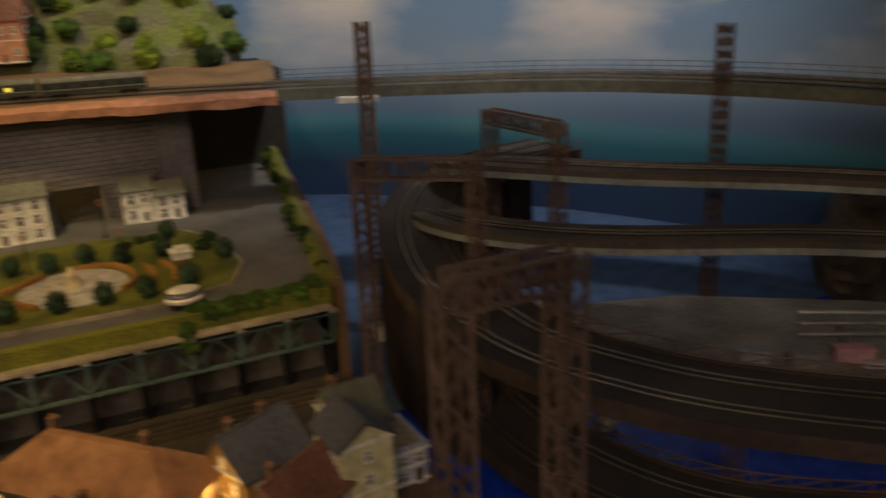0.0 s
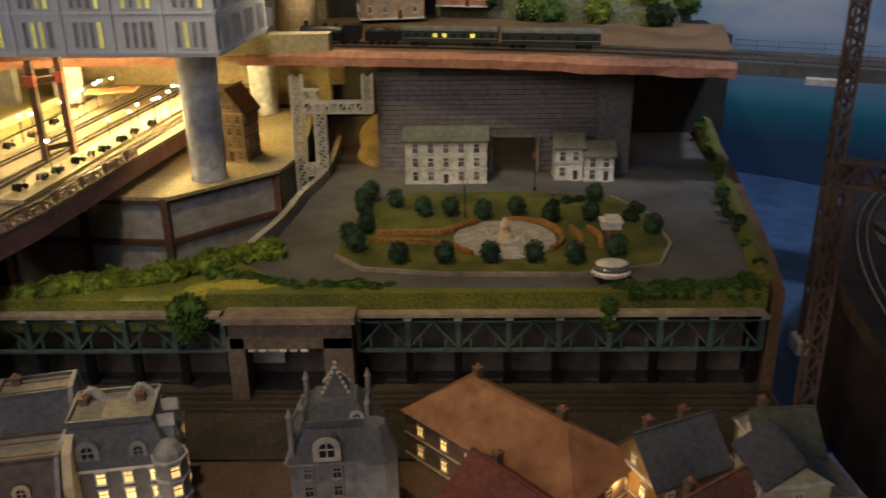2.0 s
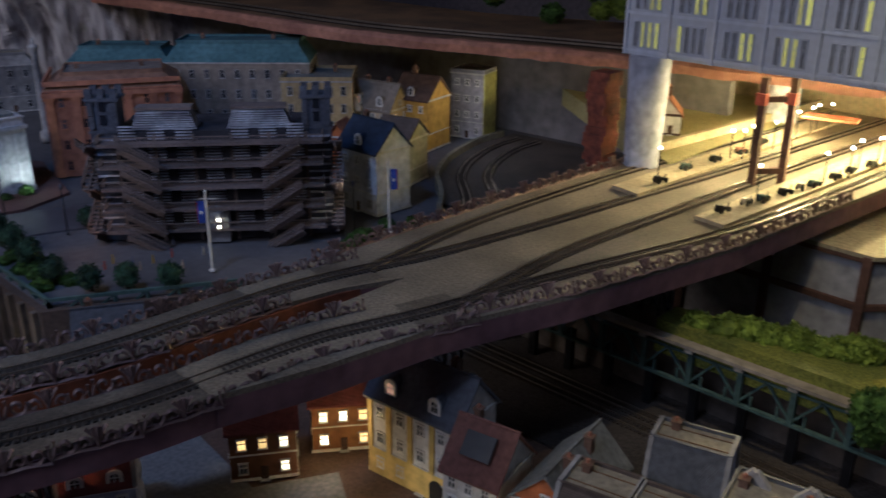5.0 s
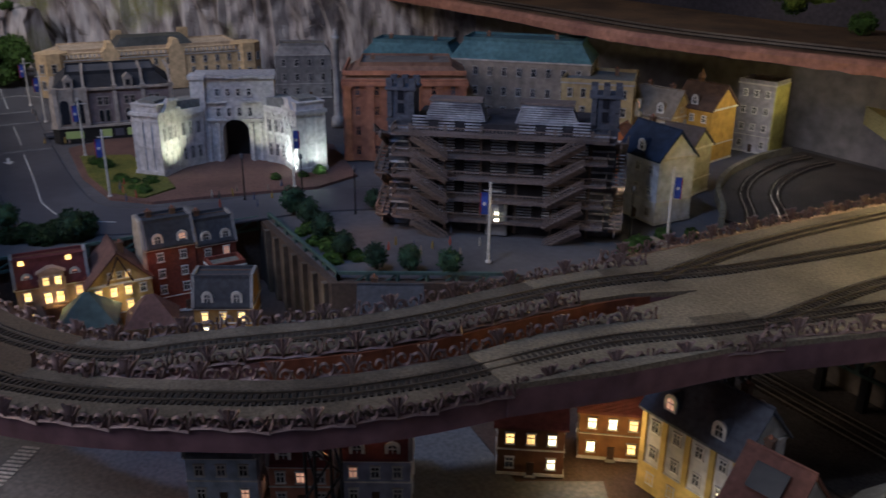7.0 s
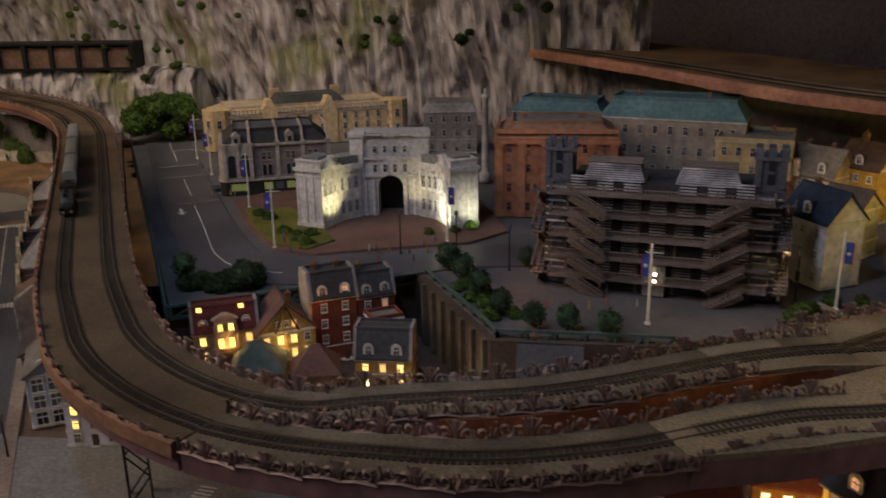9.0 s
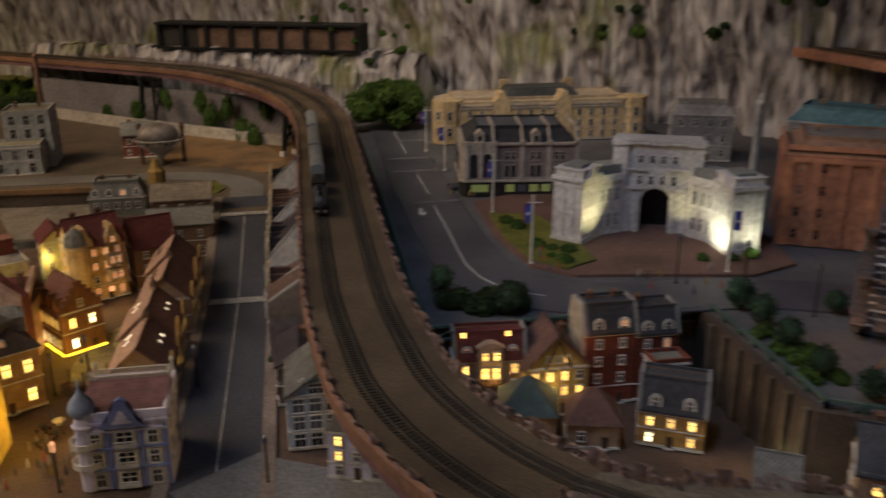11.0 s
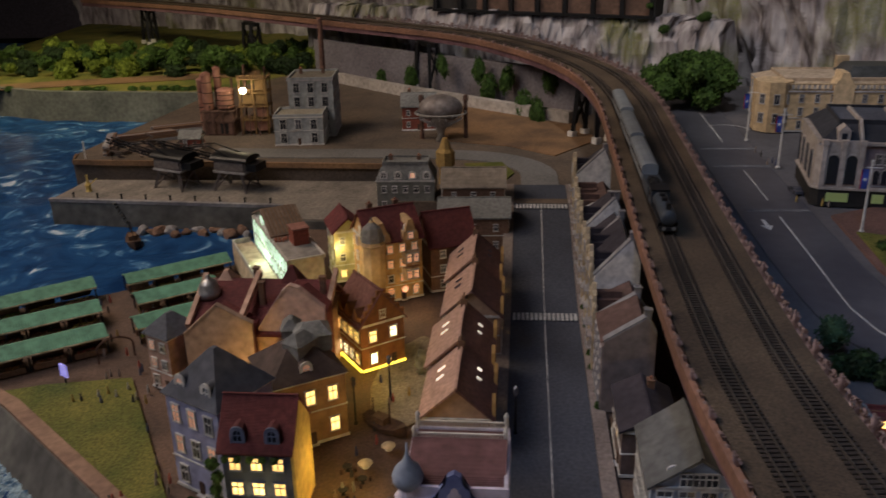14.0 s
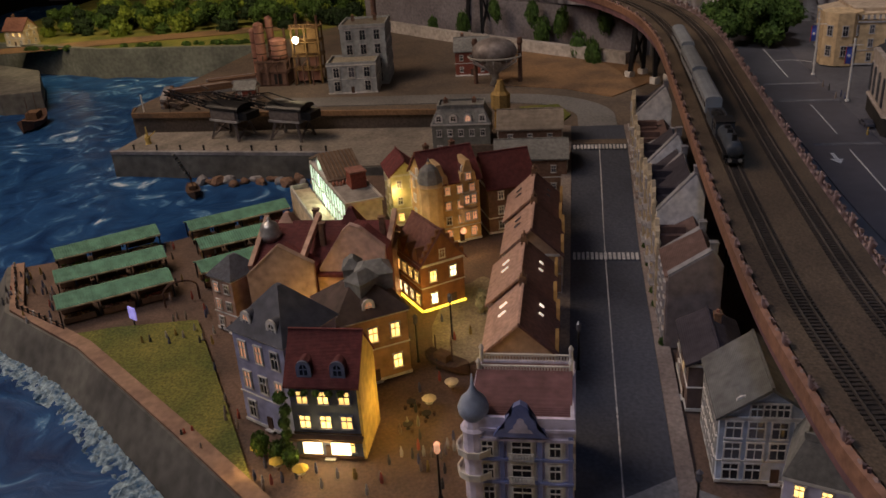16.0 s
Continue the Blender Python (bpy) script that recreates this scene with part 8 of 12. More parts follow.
# halls with blank gables behind the corner house
def blank_gable(t, x, outline, depth, wall, roof):
    """A blank gable wall in the plane x with a coping, and the roof that runs back from it."""
    bm = BM()
    ends = [[bm.verts.new((xx, y, z)) for y, z in outline] for xx in (x - 0.009, x)]
    bm.faces.new(ends[0]), bm.faces.new(ends[1][::-1])
    n = len(outline)
    for i in range(n):
        bm.faces.new((ends[0][i], ends[1][i], ends[1][(i + 1) % n], ends[0][(i + 1) % n]))
    bmesh.ops.triangulate(bm, faces=[f for f in bm.faces if len(f.verts) > 4])
    g = part("gable_wall", bm, wall, t, "blank rendered gable wall")
    for (y0, z0), (y1, z1) in zip(outline[1:-2], outline[2:-1]):
        bm = BM()
        beam(bm, (x - 0.0045, y0, z0 + 0.001), (x - 0.0045, y1, z1 + 0.001), 0.012, 0.003)
        part("coping", bm, wall, g)
    bm = BM()
    low = [(y, z - 0.012) for y, z in outline]
    ends = [[bm.verts.new((xx, y, z)) for y, z in low] for xx in (x - depth, x - 0.009)]
    bm.faces.new(ends[0]), bm.faces.new(ends[1][::-1])
    for i in range(n):
        bm.faces.new((ends[0][i], ends[1][i], ends[1][(i + 1) % n], ends[0][(i + 1) % n]))
    bmesh.ops.triangulate(bm, faces=[f for f in bm.faces if len(f.verts) > 4])
    part("cross_roof", bm, roof, t)


def salmon_halls():
    tan, pink = surf("tan_blank_render", (0.42, 0.3, 0.22), col2=(0.34, 0.235, 0.17), scale=60), surf("pink_blank_render", (0.56, 0.4, 0.35), col2=(0.47, 0.33, 0.28), scale=60)
    t = thing("hall", "salmon market halls with blank gable walls and dark red roofs", "hall", pose(0, 0, 0), "old town houses")
    bm = BM()
    box(bm, -2.832, 0.36, 0, 0.2, 0.245, 0.12)
    part("wall", bm, SALMON, t)
    for x0, z0, x1, z1, name in ((-2.728, 0.124, -2.862, 0.176, "front_slope"), (-2.862, 0.176, -2.94, 0.122, "rear_slope")):
        bm = BM()
        ring = [(x0, z0), (x1, z1), (x1, z1 - 0.006), (x0, z0 - 0.006)]
        ends = [[bm.verts.new((x, y, z)) for x, z in ring] for y in (0.236, 0.484)]
        bm.faces.new(ends[0]), bm.faces.new(ends[1][::-1])
        for i in range(4):
            bm.faces.new((ends[0][i], ends[1][i], ends[1][(i + 1) % 4], ends[0][(i + 1) % 4]))
        part(name, bm, TILE_DARKRED, t)
    blank_gable(t, -2.715, [(0.234, 0.0), (0.234, 0.126), (0.3, 0.186), (0.363, 0.15), (0.363, 0.0)], 0.05, tan, TILE_DARKRED)
    blank_gable(t, -2.735, [(0.368, 0.0), (0.368, 0.13), (0.398, 0.176), (0.418, 0.205), (0.432, 0.218), (0.45, 0.212), (0.474, 0.19), (0.493, 0.174), (0.493, 0.0)], 0.06, pink, TILE_DARKRED)
    for y, x0, z0, x1, z1 in ((0.338, -2.725, 0.15, -2.865, 0.186), (0.487, -2.75, 0.13, -2.875, 0.19), (0.233, -2.74, 0.13, -2.862, 0.182)):
        bm = BM()
        beam(bm, (x0, y, z0), (x1, y, z1), 0.009, 0.014)
        part("party_wall", bm, SALMON, t, "pale party wall between the roofs")
    for y, h in ((0.27, 0.03), (0.4, 0.04)):
        bm = BM()
        frustum(bm, [(-2.9, y - 0.03), (-2.84, y - 0.03), (-2.84, y + 0.03), (-2.9, y + 0.03)], 0.15, [(-2.875, y - 0.004), (-2.865, y - 0.004), (-2.865, y + 0.004), (-2.875, y + 0.004)], 0.16 + h)
        part("roof_hood", bm, TILE_DARKRED if y > 0.3 else SALMON, t)
    for x, y in ((-2.8, 0.36), (-2.87, 0.33), (-2.83, 0.47)):
        bm = BM()
        box(bm, x, y, 0.14, 0.01, 0.01, 0.056)
        box(bm, x, y, 0.194, 0.013, 0.013, 0.003)
        part("chimney", bm, BRICK_BROWN, t)


salmon_halls()
# market hall with bright glass front
def market_hall():
    t = thing("market_hall", "white market hall with a glowing glass side and striped roof", "hall", pose(-3.203, 0.298, 0, 0, 0, 29.4))
    wall = surf("hall_render", (0.5, 0.46, 0.4), col2=(0.4, 0.36, 0.31))
    bm = BM()
    box(bm, 0, 0, 0, 0.33, 0.08, 0.135)
    part("wall", bm, wall, t)
    for sx, sy, lx, ly in ((0, -1, 0.336, 0.005), (0, 1, 0.336, 0.005), (-1, 0, 0.005, 0.077), (1, 0, 0.005, 0.077)):
        bm = BM()
        box(bm, sx * 0.1655, sy * 0.041, 0.134, lx, ly, 0.007)
        part("parapet", bm, wall, t)
    bm = BM()
    box(bm, 0.09, 0, 0.135, 0.148, 0.076, 0.003)
    part("roof_terrace", bm, surf("terrace_felt", (0.3, 0.27, 0.24)), t, "flat grey roof terrace")
    bm = BM()
    gable(bm, 0.18, 0.076, 0.012, 0.034, "y")
    upper = part("upper_storey", bm, WHITE, t, "", pose(-0.07, 0, 0.135))
    striped = surf("striped_roof", (0.17, 0.12, 0.085), col2=(0.11, 0.08, 0.06))
    for s in (-1, 1):
        ob = part("roof_slope", roof_slab(0.18, 0.076, 0.012, 0.034, "y", s), striped, t)
        ob.location = (-0.07, 0, 0.135)
        for k in range(9):
            bm = BM()
            y = -0.036 + 0.009 * k
            beam(bm, (-0.07 + s * 0.092, y, 0.1515), (-0.07, y, 0.186), 0.0026, 0.0026)
            part("roof_batten", bm, TIMBER, t, "pale timber batten")
    bm = BM()
    lathe(bm, [(0.012, 0), (0.012, 0.003), (0.0, 0.003)], 18)
    bmesh.ops.transform(bm, matrix=pose(-0.07, -0.038, 0.158, 90), verts=bm.verts[:])
    part("round_window", bm, LITGREEN, t, "round lit window in the white gable")
    for k in range(13):
        for z, h in ((0.066, 0.03), (0.1, 0.03)):
            bm = BM()
            box(bm, -0.152 + k * 0.0253, -0.0405, z, 0.0222, 0.003, h)
            part("glass_pane", bm, LITGREEN, t, "brightly lit glass pane")
    for k in range(14):
        bm = BM()
        box(bm, -0.1646 + k * 0.0253, -0.0425, 0.06, 0.003, 0.004, 0.074)
        part("mullion", bm, WHITE, t)
    bm = BM()
    box(bm, 0, -0.0425, 0.0962, 0.33, 0.0036, 0.0036)
    part("transom", bm, WHITE, t)
    bm = BM()
    box(bm, -0.02, -0.0685, 0.0, 0.37, 0.05, 0.06)
    part("balcony", bm, CREAM, t, "pale balcony along the glass side")
    bm = BM()
    for x, y, lx, ly in ((-0.02, -0.0915, 0.37, 0.004), (-0.203, -0.0685, 0.004, 0.042), (0.163, -0.0685, 0.004, 0.042)):
        box(bm, x, y, 0.06, lx, ly, 0.012)
    part("balcony_wall", bm, wall, t)
    bm = BM()
    box(bm, 0.062, 0.014, 0.138, 0.04, 0.036, 0.036)
    cabin = part("roof_cabin", bm, BRICK, t, "red brick roof cabin")
    bm = BM()
    box(bm, 0.062, 0.014, 0.174, 0.044, 0.04, 0.004)
    part("cabin_roof", bm, TILE_RED, cabin)
    for k in range(7):
        bm = BM()
        lathe(bm, [(0.003, 0), (0.004, 0.006), (0.001, 0.011)], 6, 0.036 + 0.003 * (k % 3), -0.034 + 0.008 * k)
        part("flower_pot", bm, TERRACOTTA, t, "", pose(0, 0, 0.138))
    return t


market_hall()
for x, y, w, l, rz in ((-2.65, 0.49, 0.05, 0.06, 20), (-2.612, 0.478, 0.035, 0.045, 60), (-2.665, 0.45, 0.03, 0.04, 100)):
    bm = BM()
    box(bm, 0, 0, -0.02, w, l, 0.03)
    frustum(bm, [(-w / 2 - 0.002, -l / 2 - 0.002), (w / 2 + 0.002, -l / 2 - 0.002), (w / 2 + 0.002, l / 2 + 0.002), (-w / 2 - 0.002, l / 2 + 0.002)], 0.01, [(-0.003, -l / 4), (0.003, -l / 4), (0.003, l / 4), (-0.003, l / 4)], 0.026)
    solid("roof_house", bm, SLATE_GREY, "grey hipped roof house on the brown roof", "roof house", pose(x, y, 0.165, 0, 0, rz), "roof houses")
bm = BM()
box(bm, 0, 0, 0, 0.045, 0.02, 0.014)
solid("display_box", bm, LITHOT, "glowing white display box on the street", "display", pose(-3.07, 0.42, 0.02, 0, 0, 45))
SKYLIT = glow("skylight_glow", (1, 0.85, 0.66), 1.3)
GLOWSTRIP = glow("yellow_strip", (1.0, 0.7, 0.05), 5.0)
# added emitter, no real fitting: makes the yellow light at the house foot
bm = BM()
box(bm, 0, -0.0575, 0.001, 0.094, 0.003, 0.004)
box(bm, -0.0495, 0, 0.001, 0.003, 0.11, 0.004)
solid("light_strip", bm, GLOWSTRIP, "added glowing strip for the yellow light at the foot of the stepped gable house", "light strip", pose(-2.885, 0.545, 0, 0, 0, 127))
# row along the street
# one tile in two colours: side light and shade are put into the slopes
TILE_LIT = surf("faded_rose_tiles", (0.5, 0.32, 0.26), col2=(0.4, 0.25, 0.2), bands=210, scale=110, bump=0.5)
TILE_SHADED = surf("maroon_tiles", (0.15, 0.075, 0.07), col2=(0.1, 0.05, 0.048), bands=210, scale=110, bump=0.5)
for i, (x, y, l, hh) in enumerate(((-2.615, 0.744, 0.152, 0.08), (-2.77, 0.738, 0.152, 0.086), (-2.972, 0.748, 0.15, 0.088), (-3.125, 0.742, 0.15, 0.094))):
    t = house("terraced house with a tiled roof, rose on the lit slope, maroon on the shaded", x, y, 0, l, 0.114, hh, 0.052, TAN, TILE_LIT, "gable_x", 0, 2, (4, 0, 4, 0), 0.3, [LIT], chimneys=0, dormers=0, group="terraced houses")
    # the slope turned from the light gets the shaded tile colour
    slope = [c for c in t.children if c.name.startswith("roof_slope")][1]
    slope.data.materials[0] = TILE_SHADED
    bm = BM()
    box(bm, -l / 2 + 0.012, 0.0, hh + 0.04, 0.016, 0.012, 0.03)
    for k in range(3):
        lathe(bm, [(0.0022, hh + 0.07), (0.0018, hh + 0.078), (0.0005, hh + 0.078)], 6, -l / 2 + 0.007 + 0.005 * k, 0.0)
    part("chimney", bm, BRICK_BROWN, t)
    for u in (-0.05, 0.05):
        bm = BM()
        prism(bm, [(-0.02, 0), (0.02, 0), (0.012, 0.022), (0.0, 0.034), (-0.012, 0.022)], 0, 0.006)
        part("street_gable", bm, OCHRE, t, "small ochre gable over the eaves", pose(u, 0.0625, hh - 0.002, 90))
    for k in range(2):
        for s in (-1, 1):
            if i == 2 and s > 0:
                continue
            bm = BM()
            box(bm, 0, 0, 0, 0.0045, 0.016 if s < 0 else 0.009, 0.002)
            solid("skylight", bm, SKYLIT if i < 2 else PANE_GREY, "narrow skylight lying in the tiled roof", "skylight", pose(x - 0.03 + 0.03 * k, y + s * 0.032, hh + 0.029) @ pose(0, 0, 0, -s * 42, 0, 0), "skylights")
# purple corner house
def lilac_house():
    t = house("lilac house with blue trim, ornate gable and onion turret", -2.352, 0.762, 90, 0.135, 0.14, 0.124, 0.018, LILAC, TILE_DARKRED, "flat", 0, 3, (0, 3, 0, 3), 0.1, [LITDIM], frame=WHITE, chimneys=0, top=surf("mauve_terrace", (0.2, 0.115, 0.115), col2=(0.13, 0.075, 0.08)), base=LILAC, door=False, group="old town houses")
    for x in (-0.064, -0.026, 0.024, 0.064):
        bm = BM()
        box(bm, x, -0.0715, 0.0, 0.006, 0.003, 0.113)
        part("pilaster", bm, BLUE_TRIM, t, "blue pilaster")
    for z in (0.036, 0.074, 0.106):
        bm = BM()
        box(bm, 0, -0.072, z, 0.137, 0.005, 0.004)
        part("string_course", bm, BLUE_TRIM if z < 0.1 else LILAC, t)
    for r in range(3):
        for x, w in ((-0.045, 0.015), (0.0, 0.026), (0.044, 0.015)):
            bm = BM()
            box(bm, x, -0.0704, 0.003 + r * 0.0375, w + 0.012, 0.0016, 0.031)
            part("window_panel", bm, WHITE, t, "white panel round the window")
            window(t, x, -0.0716, 0.006 + r * 0.0375, 0, w, 0.024, WHITE, PANE)
            if w > 0.02:
                bm = BM()
                box(bm, x, -0.076, 0.004 + r * 0.0375, 0.034, 0.009, 0.002)
                for i in range(9):
                    box(bm, x - 0.016 + i * 0.004, -0.08, 0.006 + r * 0.0375, 0.0014, 0.0014, 0.008)
                box(bm, x, -0.08, 0.014 + r * 0.0375, 0.034, 0.002, 0.0016)
                part("balcony", bm, WHITE, t)
    bm = BM()
    ring = [(-0.07, 0.126), (0.026, 0.126), (0.026, 0.152), (-0.005, 0.148), (-0.045, 0.14)]
    ends = [[bm.verts.new((x, y, z)) for y, z in ring] for x in (-0.066, 0.066)]
    bm.faces.new(ends[0]), bm.faces.new(ends[1][::-1])
    for i in range(5):
        bm.faces.new((ends[0][i], ends[1][i], ends[1][(i + 1) % 5], ends[0][(i + 1) % 5]))
    part("front_roof", bm, surf("mauve_slates", (0.17, 0.085, 0.09), col2=(0.11, 0.055, 0.06), bands=210), t, "dull maroon front roof slope")
    bm = BM()
    box(bm, 0, 0.048, 0.126, 0.132, 0.044, 0.012)
    part("terrace", bm, surf("terrace_boards", (0.17, 0.09, 0.08)), t)
    for y, n in ((0.068, 30),):
        bm = BM()
        for i in range(n):
            box(bm, -0.062 + i * 0.0043, y, 0.138, 0.0018, 0.0018, 0.012)
        part("roof_balustrade", bm, WHITE, t)
        bm = BM()
        box(bm, 0.0, y, 0.15, 0.13, 0.003, 0.002)
        part("roof_rail", bm, WHITE, t)
    for x in (-0.064, 0.064):
        for y in (0.03, 0.068):
            bm = BM()
            lathe(bm, [(0.003, 0.138), (0.003, 0.16), (0.0042, 0.162), (0.001, 0.168)], 8, x, y)
            part("terrace_post", bm, WHITE, t)
    bm = BM()
    outline = [(-0.036, 0), (0.036, 0), (0.03, 0.008), (0.021, 0.011), (0.02, 0.02), (0.012, 0.026), (0.009, 0.036), (0.0, 0.04), (-0.009, 0.036), (-0.012, 0.026), (-0.02, 0.02), (-0.021, 0.011), (-0.03, 0.008)]
    inset = [bm.verts.new((x * 0.45, -0.0805, 0.124 + z * 0.6)) for x, z in outline]
    bm.faces.new(inset)
    face = part("gable_field", bm, LILAC, t, "lilac field of the gable")
    bm = BM()
    a, b = [bm.verts.new((x, -0.079, 0.116 + z * 1.3)) for x, z in outline], [bm.verts.new((x, -0.069, 0.116 + z * 1.3)) for x, z in outline]
    bm.faces.new(a), bm.faces.new(b[::-1])
    for i in range(len(outline)):
        bm.faces.new((a[i], b[i], b[(i + 1) % 13], a[(i + 1) % 13]))
    bmesh.ops.triangulate(bm, faces=[f for f in bm.faces if len(f.verts) > 4])
    part("ornate_gable", bm, BLUE_TRIM, t, "curved blue ornamental gable")
    bm = BM()
    lathe(bm, [(0.016, 0.0), (0.016, 0.115), (0.019, 0.118), (0.015, 0.122), (0.0125, 0.132)], 12, -0.0625, -0.06)
    part("turret", bm, LILAC, t)
    bm = BM()
    lathe(bm, [(0.0125, 0.132), (0.0195, 0.141), (0.021, 0.15), (0.0165, 0.162), (0.007, 0.172), (0.0025, 0.182), (0.001, 0.2)], 16, -0.0625, -0.06)
    part("onion_dome", bm, surf("pale_blue_dome", (0.4, 0.46, 0.58)), t, "pale blue onion dome", smooth=True)
    for z in (0.045, 0.082):
        bm = BM()
        lathe(bm, [(0.016, z - 0.008), (0.026, z), (0.026, z + 0.01), (0.024, z + 0.01), (0.024, z + 0.002)], 10, -0.0625, -0.06)
        part("turret_balcony", bm, WHITE, t)
    bm = BM()
    for i in range(30):
        box(bm, -0.06 + i * 0.0042, 0.03, 0.146, 0.0018, 0.0018, 0.009)
    part("roof_balustrade", bm, WHITE, t)
    bm = BM()
    box(bm, 0.003, 0.03, 0.155, 0.13, 0.003, 0.002)
    part("roof_rail", bm, WHITE, t)
    return t


lilac_house()
# houses across the street, under the viaduct edge
DUSK_SLATE = surf("dusk_slates", (0.055, 0.045, 0.055), col2=(0.033, 0.029, 0.037), bands=210)
GABLE_WHITE = surf("white_party_wall", (0.82, 0.79, 0.74), col2=(0.72, 0.68, 0.62))


def street_house(near, far, h, rise, wall, flank, roof, gables, label):
    """An ornate front on the street; behind it the roof climbs to a high ridge at the back and a flank wall stands above it."""
    w, d = near - far, 0.09
    t = thing("house", label, "house", pose((near + far) / 2, 1.03, 0.0), "street houses")
    bm = BM()
    box(bm, 0, 0, 0, w, d, h)
    part("wall", bm, wall, t)
    for name, ring in (("roof_slope", [(-d / 2 - 0.002, h), (0.026, h + rise * 0.72), (0.026, h)]), ("back_slope", [(0.026, h), (0.026, h + rise * 0.72), (d / 2, h + 0.01), (d / 2, h)])):
        bm = BM()
        ends = [[bm.verts.new((x, y, z)) for y, z in ring] for x in (-w / 2, w / 2 - 0.014)]
        bm.faces.new(ends[0]), bm.faces.new(ends[1][::-1])
        for i in range(len(ring)):
            j = (i + 1) % len(ring)
            bm.faces.new((ends[0][i], ends[1][i], ends[1][j], ends[0][j]))
        part(name, bm, roof, t)
    bm = BM()
    ring = [(-d / 2 + 0.003, 0.0), (-d / 2 + 0.003, h + 0.008), (0.028, h + rise), (d / 2 + 0.001, h + rise * 0.45), (d / 2 + 0.001, 0.0)]
    ends = [[bm.verts.new((x, y, z)) for y, z in ring] for x in (w / 2 - 0.012, w / 2 + 0.0025)]
    bm.faces.new(ends[0]), bm.faces.new(ends[1][::-1])
    for i in range(5):
        bm.faces.new((ends[0][i], ends[1][i], ends[1][(i + 1) % 5], ends[0][(i + 1) % 5]))
    part("flank_wall", bm, flank, t, "flank wall rising to a point")
    for y0, z0, y1, z1 in ((-d / 2 + 0.003, h + 0.01, 0.028, h + rise + 0.002), (0.028, h + rise + 0.002, d / 2, h + rise * 0.45 + 0.002)):
        bm = BM()
        beam(bm, (w / 2 - 0.006, y0, z0), (w / 2 - 0.006, y1, z1), 0.015, 0.005)
        part("flank_coping", bm, GREYSTONE, t)
    bm = BM()
    box(bm, w / 2 - 0.008, 0.03, h + rise - 0.004, 0.012, 0.012, 0.018)
    box(bm, w / 2 - 0.008, 0.03, h + rise + 0.012, 0.014, 0.014, 0.003)
    part("chimney", bm, GREYSTONE, t)
    for k in range(gables):
        u = ((k + 0.5) / gables - 0.5) * w
        bm = BM()
        prism(bm, [(-0.03, 0), (0.03, 0), (0.03, 0.024), (0.02, 0.03), (0.019, 0.044), (0.008, 0.05), (0.004, 0.062), (-0.004, 0.062), (-0.008, 0.05), (-0.019, 0.044), (-0.02, 0.03), (-0.03, 0.024)], 0, 0.008)
        part("street_gable", bm, CREAM, t, "stepped cream street gable", pose(u, -d / 2 + 0.003, h - 0.006, 90))
        bm = BM()
        box(bm, u, -0.018, h + 0.004, 0.034, 0.05, 0.024)
        beam(bm, (u, -0.043, h + 0.032), (u, 0.006, h + 0.032), 0.012, 0.018)
        part("gable_roof", bm, roof, t)
        window(t, u, -d / 2 - 0.0056, h + 0.004, 0, 0.014, 0.02, STONE, PANE)
        for e in (-0.042, 0.042):
            if abs(u + e) > w / 2:
                continue
            bm = BM()
            box(bm, u + e, -d / 2 - 0.002, 0, 0.006, 0.006, h + 0.02)
            lathe(bm, [(0.004, h + 0.02), (0.005, h + 0.026), (0.001, h + 0.036)], 6, u + e, -d / 2 - 0.001)
            part("pilaster", bm, CREAM, t)
        for r in range(3):
            z = 0.034 + (h - 0.03) / 3.2 * r
            bm = BM()
            prism(bm, [(-0.018, 0.0), (0.018, 0.0), (0.014, -0.013), (-0.014, -0.013)], z, z + 0.002)
            for i in range(8):
                box(bm, -0.014 + i * 0.004, -0.0125, z + 0.002, 0.0014, 0.0014, 0.008)
            box(bm, 0, -0.0125, z + 0.01, 0.03, 0.002, 0.0015)
            part("balcony", bm, STONE, t, "", pose(u, -d / 2, 0))
    facade(t, 0, -d / 2 - 0.0006, 0, w * 0.96, 0.003, h - 0.002, 4, max(3, int(w / 0.03)), (0.012, 0.018), STONE, 0.08, [LITDIM])


STREET_FRONT = surf("beige_stone", (0.56, 0.46, 0.34), col2=(0.4, 0.32, 0.24))
UMBER = surf("umber_slates", (0.15, 0.09, 0.075), bands=210)
MAUVE = surf("mauve_render", (0.27, 0.22, 0.2), col2=(0.2, 0.16, 0.15))
for near, far, h, rise, wall, flank, roof, n, label in (
        (-2.7, -2.83, 0.13, 0.055, MAUVE, MAUVE, UMBER, 0, "tall brown end house with a plain flank wall"),
        (-2.833, -2.937, 0.112, 0.055, OCHRE, OCHRE, UMBER, 1, "narrow ochre house with a stepped street gable"),
        (-2.94, -3.137, 0.15, 0.085, CREAM, GABLE_WHITE, DUSK_SLATE, 2, "ornate cream town house with a high white flank wall"),
        (-3.14, -3.247, 0.126, 0.083, STREET_FRONT, GABLE_WHITE, DUSK_SLATE, 1, "ornate beige town house with a high white flank wall"),
        (-3.25, -3.38, 0.134, 0.083, CREAM, GABLE_WHITE, DUSK_SLATE, 1, "ornate cream town house with a high white flank wall"),
        (-3.383, -3.563, 0.13, 0.045, STREET_FRONT, BRICK_BROWN, UMBER, 2, "ornate beige town house with a brown brick flank wall"),
        (-3.566, -3.66, 0.17, 0.076, CREAM, GABLE_WHITE, DUSK_SLATE, 1, "ornate cream town house with a high white flank wall")):
    street_house(near, far, h, rise, wall, flank, roof, n, label)
